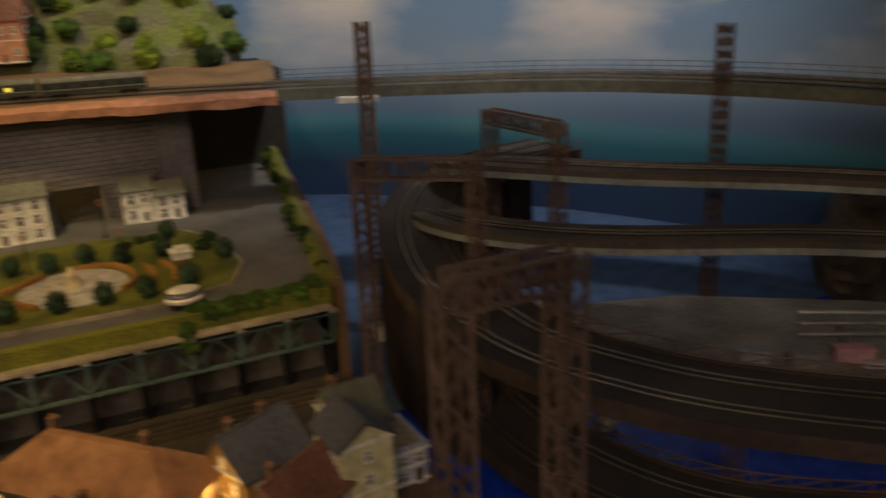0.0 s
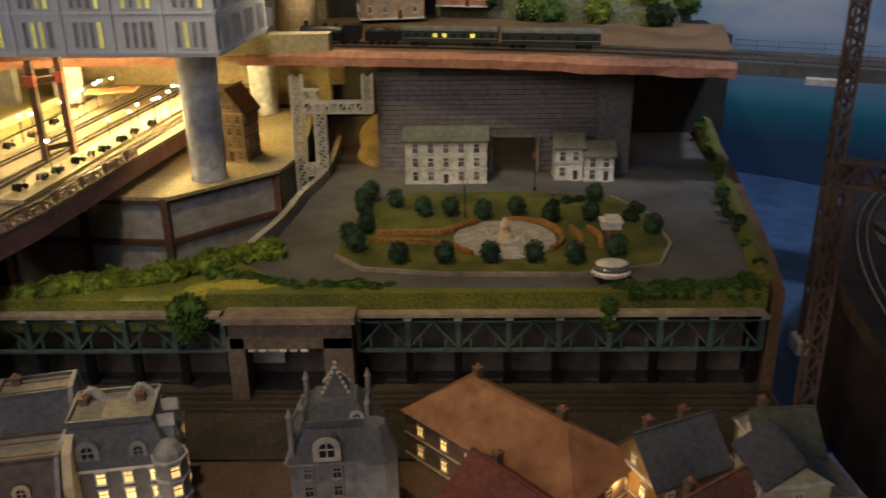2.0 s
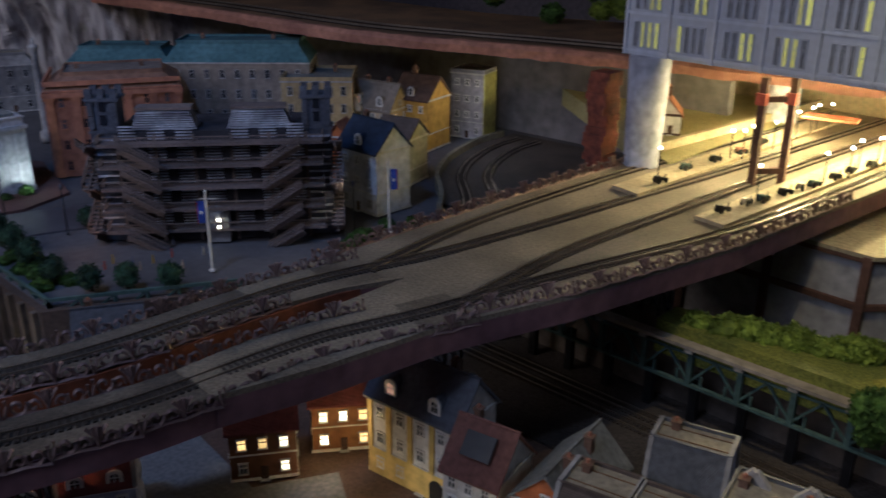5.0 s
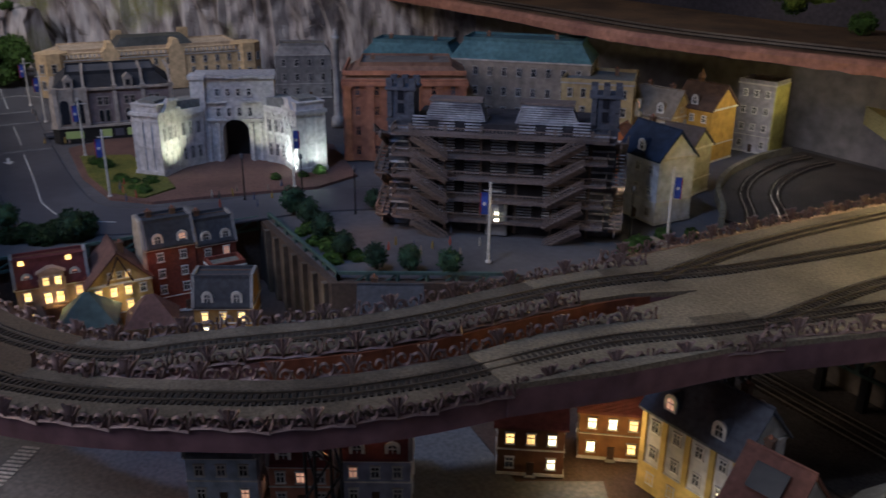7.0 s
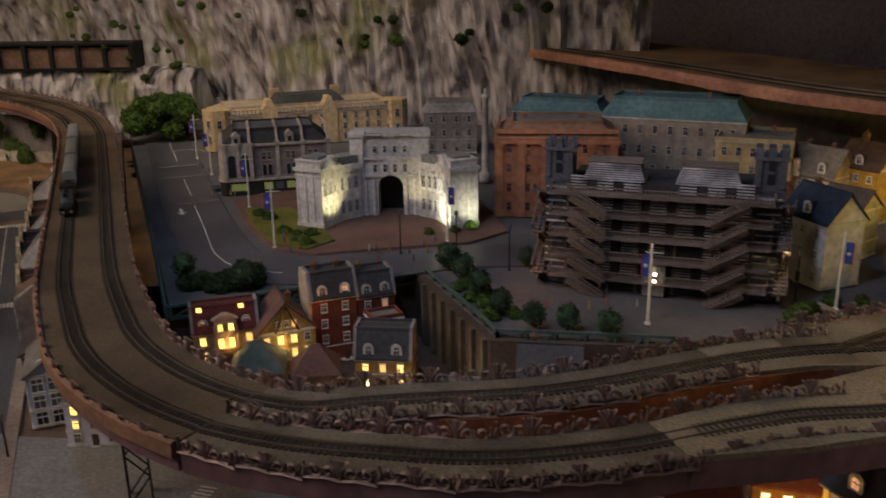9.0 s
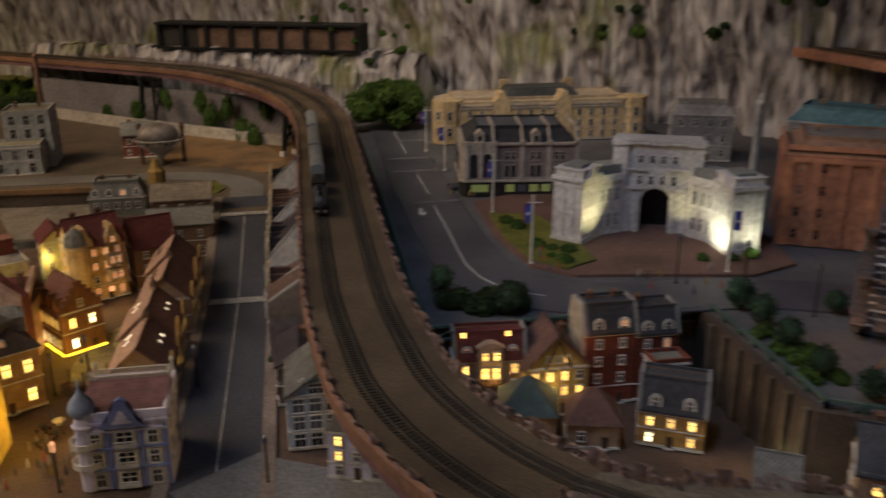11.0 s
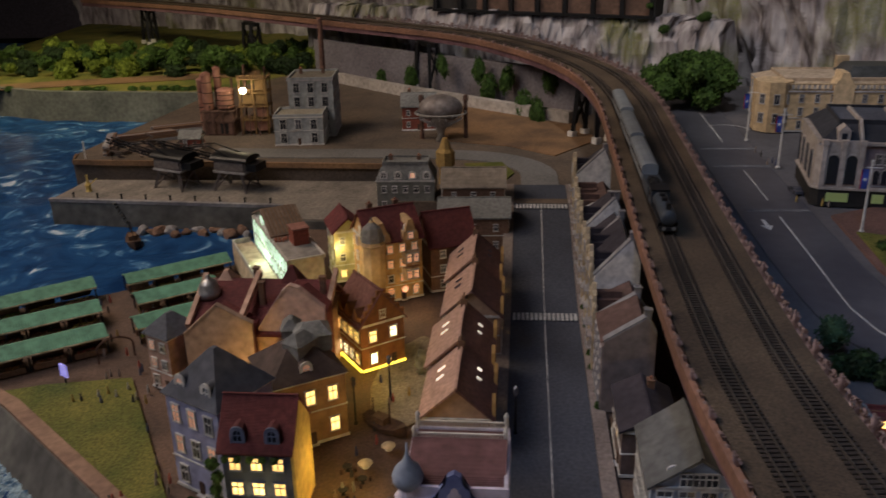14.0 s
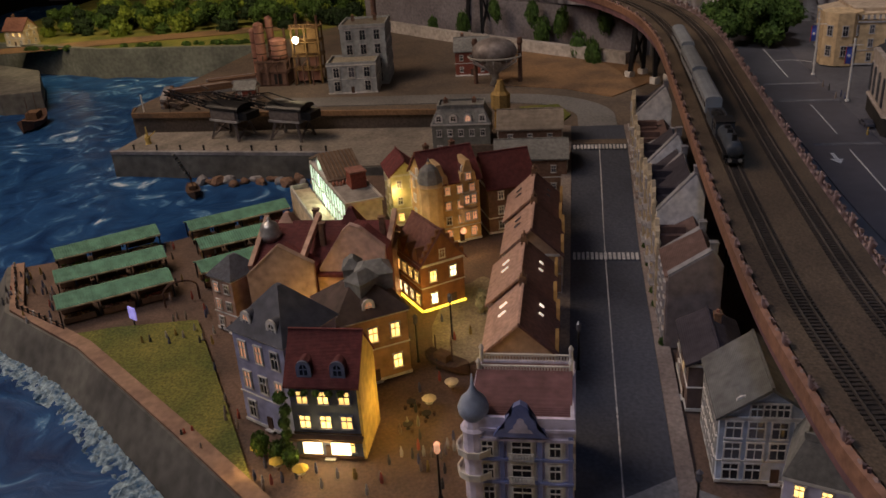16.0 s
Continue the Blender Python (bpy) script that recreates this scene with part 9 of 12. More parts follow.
house("low dark roofed house beside the viaduct", -2.575, 1.045, 0, 0.13, 0.085, 0.085, 0.02, surf("dusky_brick", (0.14, 0.1, 0.09), bands=140), DUSK_SLATE, "gable_x", 0, 2, (2, 0, 0, 0), 0.4, [LIT], chimneys=1, group="street houses")
house("pale blue house with white windows and a pale grey gable", -2.415, 1.085, 90, 0.125, 0.14, 0.108, 0.044, BLUEWHITE, surf("sage_slate", (0.17, 0.168, 0.16), col2=(0.11, 0.11, 0.105), bands=210), "gable_y", 0, 3, (4, 0, 0, 4), 0.0, [LIT], win=(0.021, 0.027), chimneys=0, dormers=2, group="street houses")
house("lilac house with a lit window under the viaduct", -2.28, 1.15, 70, 0.1, 0.1, 0.09, 0.05, LILAC, SLATE_GREY, "mansard", 0, 3, (3, 0, 0, 2), 0.35, [LIT], chimneys=0, group="street houses")
for k, (x, y, w, hh, wall, roof) in enumerate(((-1.76, 1.555, 0.1, 0.085, BLUEWHITE, SLATE), (-1.7, 1.65, 0.09, 0.075, TERRACOTTA, TILE_DARKRED), (-1.655, 1.745, 0.1, 0.08, PEWTER, TILE_DARKRED))):
    house("town house with a steep roof and white dormers", x, y, 60, w, 0.09, hh, 0.045, wall, roof, "row", 0, 2, (3, 2, 0, 2), 0.15, [LITDIM], chimneys=1, dormers=2, top=TOPBROWN, group="street houses")
# pool of warm lamplight by the stepped gable house, painted as paler paving
bm = BM()
rim = []
for i in range(36):
    a = math.tau * i / 36
    k = 1 + 0.16 * noise.noise(Vector((3 * math.cos(a), 3 * math.sin(a), 0.4)))
    rim.append((-2.79 + 0.17 * k * math.cos(a), 0.632 + 0.062 * k * math.sin(a)))
prism(bm, rim, -0.004, 0.0014)
setting("square_paving", bm, surf("worn_sand_paving", (0.3, 0.25, 0.17), col2=(0.2, 0.16, 0.11), scale=190, patch=30, var=0.4), "sandy patch standing for the warm lamplight on the old town square", "pavement")
# lamps of the old town square
for p, wt, col in (((-2.33, 0.47, 0.035), 0.14, (1.0, 0.7, 0.25)), ((-2.36, 0.58, 0.03), 0.05, AMBER), ((-2.44, 0.575, 0.06), 0.2, (1.0, 0.6, 0.12)), ((-2.76, 0.545, 0.05), 0.15, (1.0, 0.62, 0.1)), ((-2.97, 0.47, 0.04), 0.14, (1.0, 0.66, 0.14)), ((-3.08, 0.46, 0.04), 0.12, (1.0, 0.66, 0.15)), ((-3.06, 0.6, 0.04), 0.09, AMBER), ((-3.2, 0.235, 0.085), 0.08, (0.8, 1.0, 0.7)), ((-3.2, 0.36, 0.04), 0.06, (0.95, 1.0, 0.5)), ((-3.23, 0.41, 0.09), 0.12, (1.0, 0.7, 0.2)), ((-2.31, 0.36, 0.03), 0.05, (1.0, 0.66, 0.2)), ((-2.65, 0.37, 0.1), 0.08, (1.0, 0.6, 0.08)), ((-2.68, 0.36, 0.05), 0.06, AMBER), ((-2.74, 0.63, 0.06), 0.06, (1.0, 0.78, 0.36))):
    point_lamp("square_lamp", p, wt, col, 0.006)

# ---- greenery ----
def leaf_ball(name, radii, leaves, size, seed, mat, core=0.82):
    """A crown: an uneven core with many small leaves standing off it."""
    rng = random.Random(seed)
    bm = BM()
    bmesh.ops.create_icosphere(bm, subdivisions=2, radius=1)
    for v in bm.verts:
        k = core * (1 + 0.28 * noise.noise(v.co * 2.3 + Vector((seed, 0, 0))))
        v.co = Vector((v.co.x * radii[0] * k, v.co.y * radii[1] * k, v.co.z * radii[2] * k))
    for _ in range(leaves):
        d = Vector((rng.gauss(0, 1), rng.gauss(0, 1), rng.gauss(0, 1))).normalized()
        k = rng.uniform(0.8, 1.08) * (1 + 0.25 * noise.noise(d * 2.3 + Vector((seed, 0, 0))))
        c = Vector((d.x * radii[0], d.y * radii[1], d.z * radii[2])) * k
        q = Euler((rng.uniform(0, 6), rng.uniform(0, 6), rng.uniform(0, 6))).to_matrix()
        s = size * rng.uniform(0.6, 1.4)
        bm.faces.new([bm.verts.new(c + q @ Vector(p)) for p in ((-s, 0, 0), (0, -s * 0.6, s * 0.2), (s, 0, 0), (0, s * 0.6, s * 0.2))])
    return mesh_of(bm, name, mat)


LEAF_TEAL = surf("leaf_blue_green", (0.035, 0.075, 0.04), col2=(0.02, 0.045, 0.026), scale=60, var=0.5, patch=40, spread=0.3)
BALL = [leaf_ball("crown", (0.0185, 0.0185, 0.0205), 520, 0.0023, i, LEAF_TEAL) for i in range(3)]
BUSH = [leaf_ball("foliage", (0.026, 0.022, 0.019), 420, 0.0034, 10 + i, LEAF) for i in range(3)]
BUSHY = [leaf_ball("foliage", (0.026, 0.022, 0.019), 420, 0.0034, 20 + i, LEAF_YELLOW) for i in range(3)]
BUSHD = [leaf_ball("foliage", (0.026, 0.022, 0.019), 420, 0.0034, 30 + i, LEAF_DARK) for i in range(3)]
bm = BM()
lathe(bm, [(0.003, 0), (0.0022, 0.006), (0.0018, 0.014)], 6)
TRUNK = mesh_of(bm, "trunk", TIMBER_DARK)
G = random.Random(9)


def topiary(x, y, z, s=1.0, group="topiary trees", label="small clipped round tree on a short trunk"):
    t = thing("topiary_tree", label, "tree", pose(x, y, z, 0, 0, G.uniform(0, 360)) @ Matrix.Diagonal((s, s, s, 1)), group)
    part("trunk", TRUNK, None, t)
    part("crown", G.choice(BALL), None, t, "", pose(0, 0, 0.024))


def bush(x, y, z, s, pool, label, group="bushes", tall=1.0):
    ob = new("bush", G.choice(pool))
    ob.matrix_basis = pose(x, y, z + 0.012 * s, G.uniform(-15, 15), 0, G.uniform(0, 360)) @ Matrix.Diagonal((s, s, s * tall, 1))
    return tagged(ob, label, "bush", group)


for x, y in ((-0.619, 2.713), (-0.535, 2.656), (-0.45, 2.655), (-0.367, 2.659), (-0.287, 2.657), (-0.213, 2.651), (-0.134, 2.682), (-0.618, 3.02), (-0.632, 2.965), (-0.623, 2.911), (-0.61, 2.81), (-0.638, 2.76), (-0.561, 2.964), (-0.498, 2.908), (-0.442, 2.907), (-0.374, 2.888), (-0.303, 2.91), (-0.129, 2.991), (-0.154, 2.872), (-0.043, 2.798), (-0.236, 2.867)):
    topiary(x, y, KZ + 0.004)
for x, y, s in ((-0.19, 2.99, 0.6), (-0.22, 2.97, 0.6), (-0.16, 3.0, 0.55), (-0.07, 2.88, 0.8), (-0.05, 2.93, 0.8)):
    bush(x, y, KZ, s, BUSHD, "low dark green shrub in the park")
for i in range(26):
    x = -0.86 + i * 0.0125 + G.uniform(-0.01, 0.01)
    bush(x, 2.568 + G.uniform(-0.012, 0.01) + max(0, -0.72 - x) * 0.5, KZ - 0.01, G.uniform(0.5, 0.8), BUSH, "green hedge bush along the park verge")
for i in range(30):
    u = i / 29
    bush(-1.2 + 0.42 * u + G.uniform(-0.012, 0.012), 2.575 + 0.14 * u**1.6 + G.uniform(-0.01, 0.012), 0.162 + 0.026 * u, G.uniform(0.8, 1.25), BUSHY, "bright green hedge bush on the slope", tall=1.1)
for x, z in ((-0.885, 0.165), (-0.9, 0.14), (-0.875, 0.135), (-0.89, 0.115), (-0.9, 0.155), (-0.88, 0.15)):
    bush(x, 2.522, z, G.uniform(0.8, 1.1), BUSH, "bush hanging over the terrace wall", tall=1.1)
for x, z in ((-0.17, 0.165), (-0.175, 0.145), (-0.165, 0.13), (-0.17, 0.155)):
    bush(x, 2.525, z, 0.6, BUSH, "creeper hanging over the girder", tall=1.2)
for i in range(46):
    x = -0.17 + 0.26 * G.random()
    bush(x, 2.555 + G.uniform(-0.012, 0.014 + 0.25 * max(0, x)), KZ - 0.012, G.uniform(0.5, 0.85), BUSH, "green bush at the corner of the park")
for i in range(34):
    u = G.random()
    bush(0.1 + 0.17 * u + G.uniform(-0.015, 0.01), 2.6 + 1.2 * u, KZ + 0.004 + 0.05 * u, G.uniform(0.3, 0.55), BUSHD if G.random() < 0.6 else BUSH, "scrub on the grassy bank")
# yellow-green mound at the front left of the park
bm = BM()
bmesh.ops.create_icosphere(bm, subdivisions=4, radius=1, matrix=Matrix.Translation((-0.8, 2.575, 0.176)) @ Matrix.Diagonal((0.12, 0.034, 0.02, 1)))
for v in bm.verts:
    v.co += Vector((0, 0, 0.004)) * noise.noise(v.co * 60)
setting("mound", bm, surf("yellow_scatter", (0.36, 0.32, 0.03), col2=(0.2, 0.2, 0.03), scale=260, bump=0.9, var=0.5), "low mound of yellow green scatter", "mound")

# ---- park furniture ----
def flower_hedge(pts, label="clipped orange flower hedge in the park", h=0.013, w=0.008):
    path = curve_through([(x, y, KZ + 0.004) for x, y in pts], 0.006)
    bm = BM()
    sweep(bm, path, [(w / 2, 0), (-w / 2, 0), (-w / 2, h * 0.9), (0, h), (w / 2, h * 0.9)])
    bmesh.ops.subdivide_edges(bm, edges=bm.edges[:], cuts=1)
    for v in bm.verts:
        v.co += Vector((noise.noise(v.co * 190), noise.noise(v.co * 170 + Vector((5, 0, 0))), noise.noise(v.co * 180))) * 0.002
    solid("flower_hedge", bm, FLOWER, label, "hedge", group="flower hedges")


flower_hedge([(-0.592, 2.763), (-0.52, 2.757), (-0.449, 2.745)])
flower_hedge([(-0.59, 2.8), (-0.52, 2.803), (-0.461, 2.806), (-0.42, 2.84), (-0.395, 2.865)])
flower_hedge([(-0.44, 2.81), (-0.41, 2.838), (-0.385, 2.858)])
flower_hedge([(-0.325, 2.878), (-0.26, 2.86), (-0.228, 2.81), (-0.226, 2.75), (-0.25, 2.71)])
flower_hedge([(-0.437, 2.735), (-0.42, 2.71), (-0.4, 2.69)])
flower_hedge([(-0.201, 2.825), (-0.188, 2.78), (-0.192, 2.725)])
flower_hedge([(-0.167, 2.825), (-0.15, 2.78), (-0.155, 2.72)])


def lamp_post(x, y, z, h=0.087):
    t = thing("park_lamp", "dark lamp post with a heart shaped copper head", "street lamp", pose(x, y, z), "park lamps")
    bm = BM()
    lathe(bm, [(0.0045, 0), (0.0035, 0.006), (0.0016, 0.01), (0.0013, h - 0.012)], 8)
    part("post", bm, BLACKIRON, t)
    for s in (-1, 1):
        bm = BM()
        tube(bm, [(0, 0, h - 0.013), (s * 0.005, 0, h - 0.006), (s * 0.0075, 0, h - 0.001), (s * 0.005, 0, h + 0.003), (s * 0.001, 0, h)], 0.0013, 5)
        part("head_curl", bm, surf("copper_curl", (0.5, 0.22, 0.1), metal=0.5), t)


for x, y in ((-0.251, 3.09), (-0.236, 2.754 + 0.09), (-0.412, 2.884 + 0.02)):
    lamp_post(x, y, KZ)

t = thing("fountain", "pale stone fountain with a stepped base", "fountain", pose(-0.335, 2.775, KZ + 0.006), "")
bm = BM()
lathe(bm, [(0.034, 0), (0.034, 0.005), (0.03, 0.005), (0.03, 0.002), (0.0, 0.002)], 20)
part("basin", bm, STONE, t)
bm = BM()
lathe(bm, [(0.016, 0.001), (0.015, 0.011), (0.011, 0.013), (0.009, 0.022), (0.011, 0.028), (0.007, 0.036), (0.004, 0.043), (0.001, 0.045)], 10)
part("centrepiece", bm, CREAM, t)
for a in (20, 80, 140, 200, 260, 320):
    bm = BM()
    lathe(bm, [(0.004, 0), (0.0035, 0.006), (0.002, 0.011), (0.0005, 0.013)], 7, 0.044 * math.cos(radians(a)), 0.044 * math.sin(radians(a)))
    part("side_figure", bm, CREAM, t)
bm = BM()
for i in range(4):
    box(bm, 0, -0.07 - i * 0.009, 0.0, 0.04 + 0.003 * i, 0.01, 0.009 - i * 0.002)
part("steps", bm, STONE, t)

t = thing("kiosk", "white capped kiosk on a red brown stem", "kiosk", pose(-0.135, 2.745, KZ + 0.004), "")
bm = BM()
lathe(bm, [(0.008, 0), (0.006, 0.008), (0.008, 0.03), (0.012, 0.036)], 8)
part("stem", bm, TERRACOTTA, t)
bm = BM()
box(bm, 0, 0, 0.036, 0.036, 0.03, 0.012)
box(bm, 0, 0, 0.048, 0.042, 0.034, 0.004)
box(bm, 0.002, 0, 0.052, 0.026, 0.022, 0.007)
part("cap", bm, WHITE, t, "white boxy cap")


def car(x, y, z, rz, paint, label, l=0.05, w=0.02, group="cars"):
    t = thing("car", label, "car", pose(x, y, z, 0, 0, rz), group)
    bm = BM()
    ring = [(-0.5, 0.16), (-0.49, 0.5), (-0.28, 0.56), (-0.14, 0.95), (0.14, 0.97), (0.3, 0.6), (0.49, 0.52), (0.5, 0.16)]
    a = [bm.verts.new((u * l, -w / 2, v * 0.016)) for u, v in ring]
    b = [bm.verts.new((u * l, w / 2, v * 0.016)) for u, v in ring]
    bm.faces.new(a), bm.faces.new(b[::-1])
    for i in range(8):
        bm.faces.new((a[i], b[i], b[(i + 1) % 8], a[(i + 1) % 8]))
    part("body", bm, paint, t)
    for s in (-1, 1):
        bm = BM()
        box(bm, 0.005 * l, s * (w / 2 + 0.0002), 0.0095, 0.36 * l, 0.0008, 0.0045)
        part("side_window", bm, PANE, t)
        for u in (-0.3, 0.3):
            bm = BM()
            lathe(bm, [(0.0042, -0.0015), (0.0044, 0), (0.0042, 0.0015)], 12)
            bmesh.ops.rotate(bm, verts=bm.verts[:], matrix=Matrix.Rotation(radians(90), 3, "X"))
            bmesh.ops.translate(bm, verts=bm.verts[:], vec=(u * l, s * (w / 2 - 0.001), 0.0044))
            part("wheel", bm, BLACKIRON, t)
    return t


def round_bus(x, y, z, rz):
    t = thing("bus", "rounded silver white bus driving round the park", "bus", pose(x, y, z, 0, 0, rz) @ Matrix.Diagonal((0.78, 0.78, 0.8, 1)), "")
    white = surf("silver_white_paint", (0.72, 0.68, 0.64), col2=(0.55, 0.5, 0.46), rough=0.3, bump=0.05)
    for name, r, zc, mat in (("body", (0.045, 0.03, 0.014), 0.02, white), ("window_band", (0.041, 0.0275, 0.012), 0.03, PANE_GREY), ("roof", (0.037, 0.025, 0.008), 0.041, white)):
        bm = BM()
        bmesh.ops.create_uvsphere(bm, u_segments=24, v_segments=12, radius=1, matrix=Matrix.Translation((0, 0, zc)) @ Matrix.Diagonal((*r, 1)))
        part(name, bm, mat, t, smooth=True)
    bm = BM()
    lathe(bm, [(0.4, 0.0), (0.45, 0.001), (0.45, 0.0025), (0.4, 0.0035)], 24)
    bmesh.ops.transform(bm, matrix=Matrix.Translation((0, 0, 0.019)) @ Matrix.Diagonal((0.1, 0.067, 1, 1)), verts=bm.verts[:])
    part("trim", bm, TERRACOTTA, t, "red brown trim line")
    for u in (-0.025, 0.025):
        for s in (-1, 1):
            bm = BM()
            lathe(bm, [(0.007, -0.003), (0.0075, 0), (0.007, 0.003)], 12)
            bmesh.ops.transform(bm, matrix=pose(u, s * 0.02, 0.0075, 90), verts=bm.verts[:])
            part("wheel", bm, BLACKIRON, t)


round_bus(-0.158, 2.588, KZ, 0)
car(-3.5, 1.53, PZ, 5, surf("dark_car_paint", (0.1, 0.1, 0.12), rough=0.3), "dark car parked by the corner building")

# low wall along the left of the park road
bm = BM()
sweep(bm, curve_through([(-0.825, 2.70, KZ - 0.03), (-0.79, 2.86, KZ - 0.03), (-0.775, 3.02, KZ - 0.03), (-0.745, 3.2, KZ - 0.03), (-0.75, 3.5, KZ - 0.03)], 0.03), [(0.008, 0), (-0.006, 0), (-0.006, 0.055), (0.008, 0.055)])
setting("road_wall", bm, CONCRETE, "grey concrete parapet beside the park road", "wall")
bm = BM()
bmesh.ops.create_icosphere(bm, subdivisions=4, radius=1, matrix=Matrix.Translation((-0.63, 3.55, KZ)) @ Matrix.Diagonal((0.07, 0.26, 0.05, 1)))
for v in bm.verts:
    v.co += v.normal * 0.015 * noise.noise(v.co * 14)
setting("rocky_slope", bm, surf("ochre_slope", (0.26, 0.2, 0.07), col2=(0.16, 0.11, 0.045), scale=120, bump=0.8), "ochre hillside beside the gateway wall", "slope", smooth=True)
bm = BM()
box(bm, -0.72, 3.3, 0.4, 0.035, 0.03, 0.05)
solid("yellow_board", bm, YELLOW, "small yellow board in the gantry", "board")

# ---- girders and underpass below the park ----
def truss(x0, x1, label):
    t = thing("truss_girder", label, "girder", None, "park girders")
    z0, z1, y = 0.085, 0.152, 2.53
    for z in (z0, z1):
        bm = BM()
        box(bm, (x0 + x1) / 2, y, z - 0.0025, x1 - x0, 0.008, 0.005)
        part("chord", bm, STEEL_GREEN, t)
    bm = BM()
    box(bm, (x0 + x1) / 2, y - 0.004, z1 + 0.003, x1 - x0, 0.022, 0.006)
    part("ledge", bm, surf("pale_ledge", (0.4, 0.34, 0.26)), t, "pale timber ledge")
    n = max(1, round((x1 - x0) / 0.085))
    for i in range(n + 1):
        x = x0 + (x1 - x0) * i / n
        bm = BM()
        box(bm, x, y, z0, 0.009, 0.009, z1 - z0)
        part("post", bm, STEEL_GREEN, t)
        bm = BM()
        box(bm, x, y - 0.008, z1 - 0.004, 0.014, 0.012, 0.006)
        part("bracket", bm, STEEL_GREY, t, "pale bracket")
        bm = BM()
        box(bm, x, y + 0.03, 0.0, 0.014, 0.014, z0)
        part("support", bm, BLACKIRON, t)
        if i < n:
            w = (x1 - x0) / n
            for a, b in (((0, z0 + 0.004), (w / 2, z1 - 0.012)), ((w / 2, z1 - 0.012), (w, z0 + 0.004)), ((0, z1 - 0.012), (w, z1 - 0.012)), ((w * 0.25, z0), (w * 0.25, z0 + 0.022)), ((w * 0.75, z0), (w * 0.75, z0 + 0.022))):
                bm = BM()
                beam(bm, (x + a[0], y, a[1]), (x + b[0], y, b[1]), 0.0036)
                part("brace", bm, STEEL_GREEN, t)


truss(-0.6, 0.095, "dark green lattice girder under the park terrace")
truss(-1.95, -0.835, "dark green lattice girder beside the underpass")
t = thing("underpass_portal", "brown masonry underpass portal below the park", "portal", None, "")
MASON = surf("brown_masonry", (0.2, 0.155, 0.12), col2=(0.13, 0.1, 0.08), scale=90)
for x, w in ((-0.808, 0.03), (-0.632, 0.05)):
    bm = BM()
    box(bm, x, 2.525, 0, w, 0.05, 0.125)
    part("pier", bm, MASON, t)
bm = BM()
box(bm, -0.7125, 2.525, 0.105, 0.21, 0.05, 0.05)
part("lintel", bm, MASON, t)
bm = BM()
box(bm, -0.7125, 2.522, 0.155, 0.225, 0.064, 0.012)
part("cap", bm, surf("cap_stone", (0.3, 0.23, 0.18)), t)
bm = BM()
box(bm, -0.78, 2.585, 0.03, 0.07, 0.004, 0.06)
part("pale_notice", bm, WHITE, t, "pale board inside the underpass")
for i in range(6):
    bm = BM()
    box(bm, -0.78 + i * 0.018, 2.497, 0.101, 0.012, 0.003, 0.004)
    part("white_mark", bm, WHITE, t)

# ---- station fittings ----
for pts, lab in (([(-1.49, 2.75), (-1.425, 2.735), (-1.375, 3.75), (-1.43, 3.75)], "pale sandy station platform"), ([(-1.285, 2.70), (-1.225, 2.69), (-1.125, 3.7), (-1.2, 3.7)], "pale sandy station platform with parked vehicles")):
    bm = BM()
    prism(bm, pts, 0.305, 0.312)
    setting("platform", bm, SANDBOARD, lab, "platform")
bm = BM()
prism(bm, [(-2.3, 3.6), (-1.5, 2.98), (-1.46, 3.8), (-1.9, 4.6), (-2.4, 4.6)], 0.26, 0.31)
setting("station_field", bm, surf("straw_field", (0.4, 0.36, 0.18), col2=(0.28, 0.25, 0.1), scale=180), "straw coloured field behind the station", "ground")
bm = BM()
sweep(bm, [Vector((-1.575, 2.95, 0.3)), Vector((-1.535, 3.3, 0.3)), Vector((-1.49, 3.8, 0.3))], [(0.006, 0), (-0.006, 0), (-0.006, 0.03), (0.006, 0.03)])
setting("station_wall", bm, SANDBOARD, "low tan wall along the station", "wall")
house("half-timbered cottage with an orange roof", -1.66, 3.22, 30, 0.09, 0.08, 0.05, 0.05, WHITE, TILE_ORANGE, "gable_y", 0.31, 1, (2, 2, 0, 2), 0.0, chimneys=1, group="station cottages", frame=TIMBER_DARK, base=TIMBER_DARK)
t = thing("signal_portal", "brown steel portal with red signal heads over the tracks", "gantry", None, "")
for x, y in ((-1.305, 2.965), (-1.265, 3.01)):
    bm = BM()
    box(bm, x, y, 0.305, 0.013, 0.013, 0.215)
    part("post", bm, RUST, t)
    bm = BM()
    box(bm, x, y - 0.006, 0.468, 0.02, 0.016, 0.022)
    part("signal_head", bm, surf("signal_red", (0.5, 0.12, 0.07)), t)
for z in (0.335, 0.478):
    bm = BM()
    beam(bm, (-1.305, 2.965, z), (-1.265, 3.01, z), 0.011)
    part("crossbeam", bm, RUST, t)


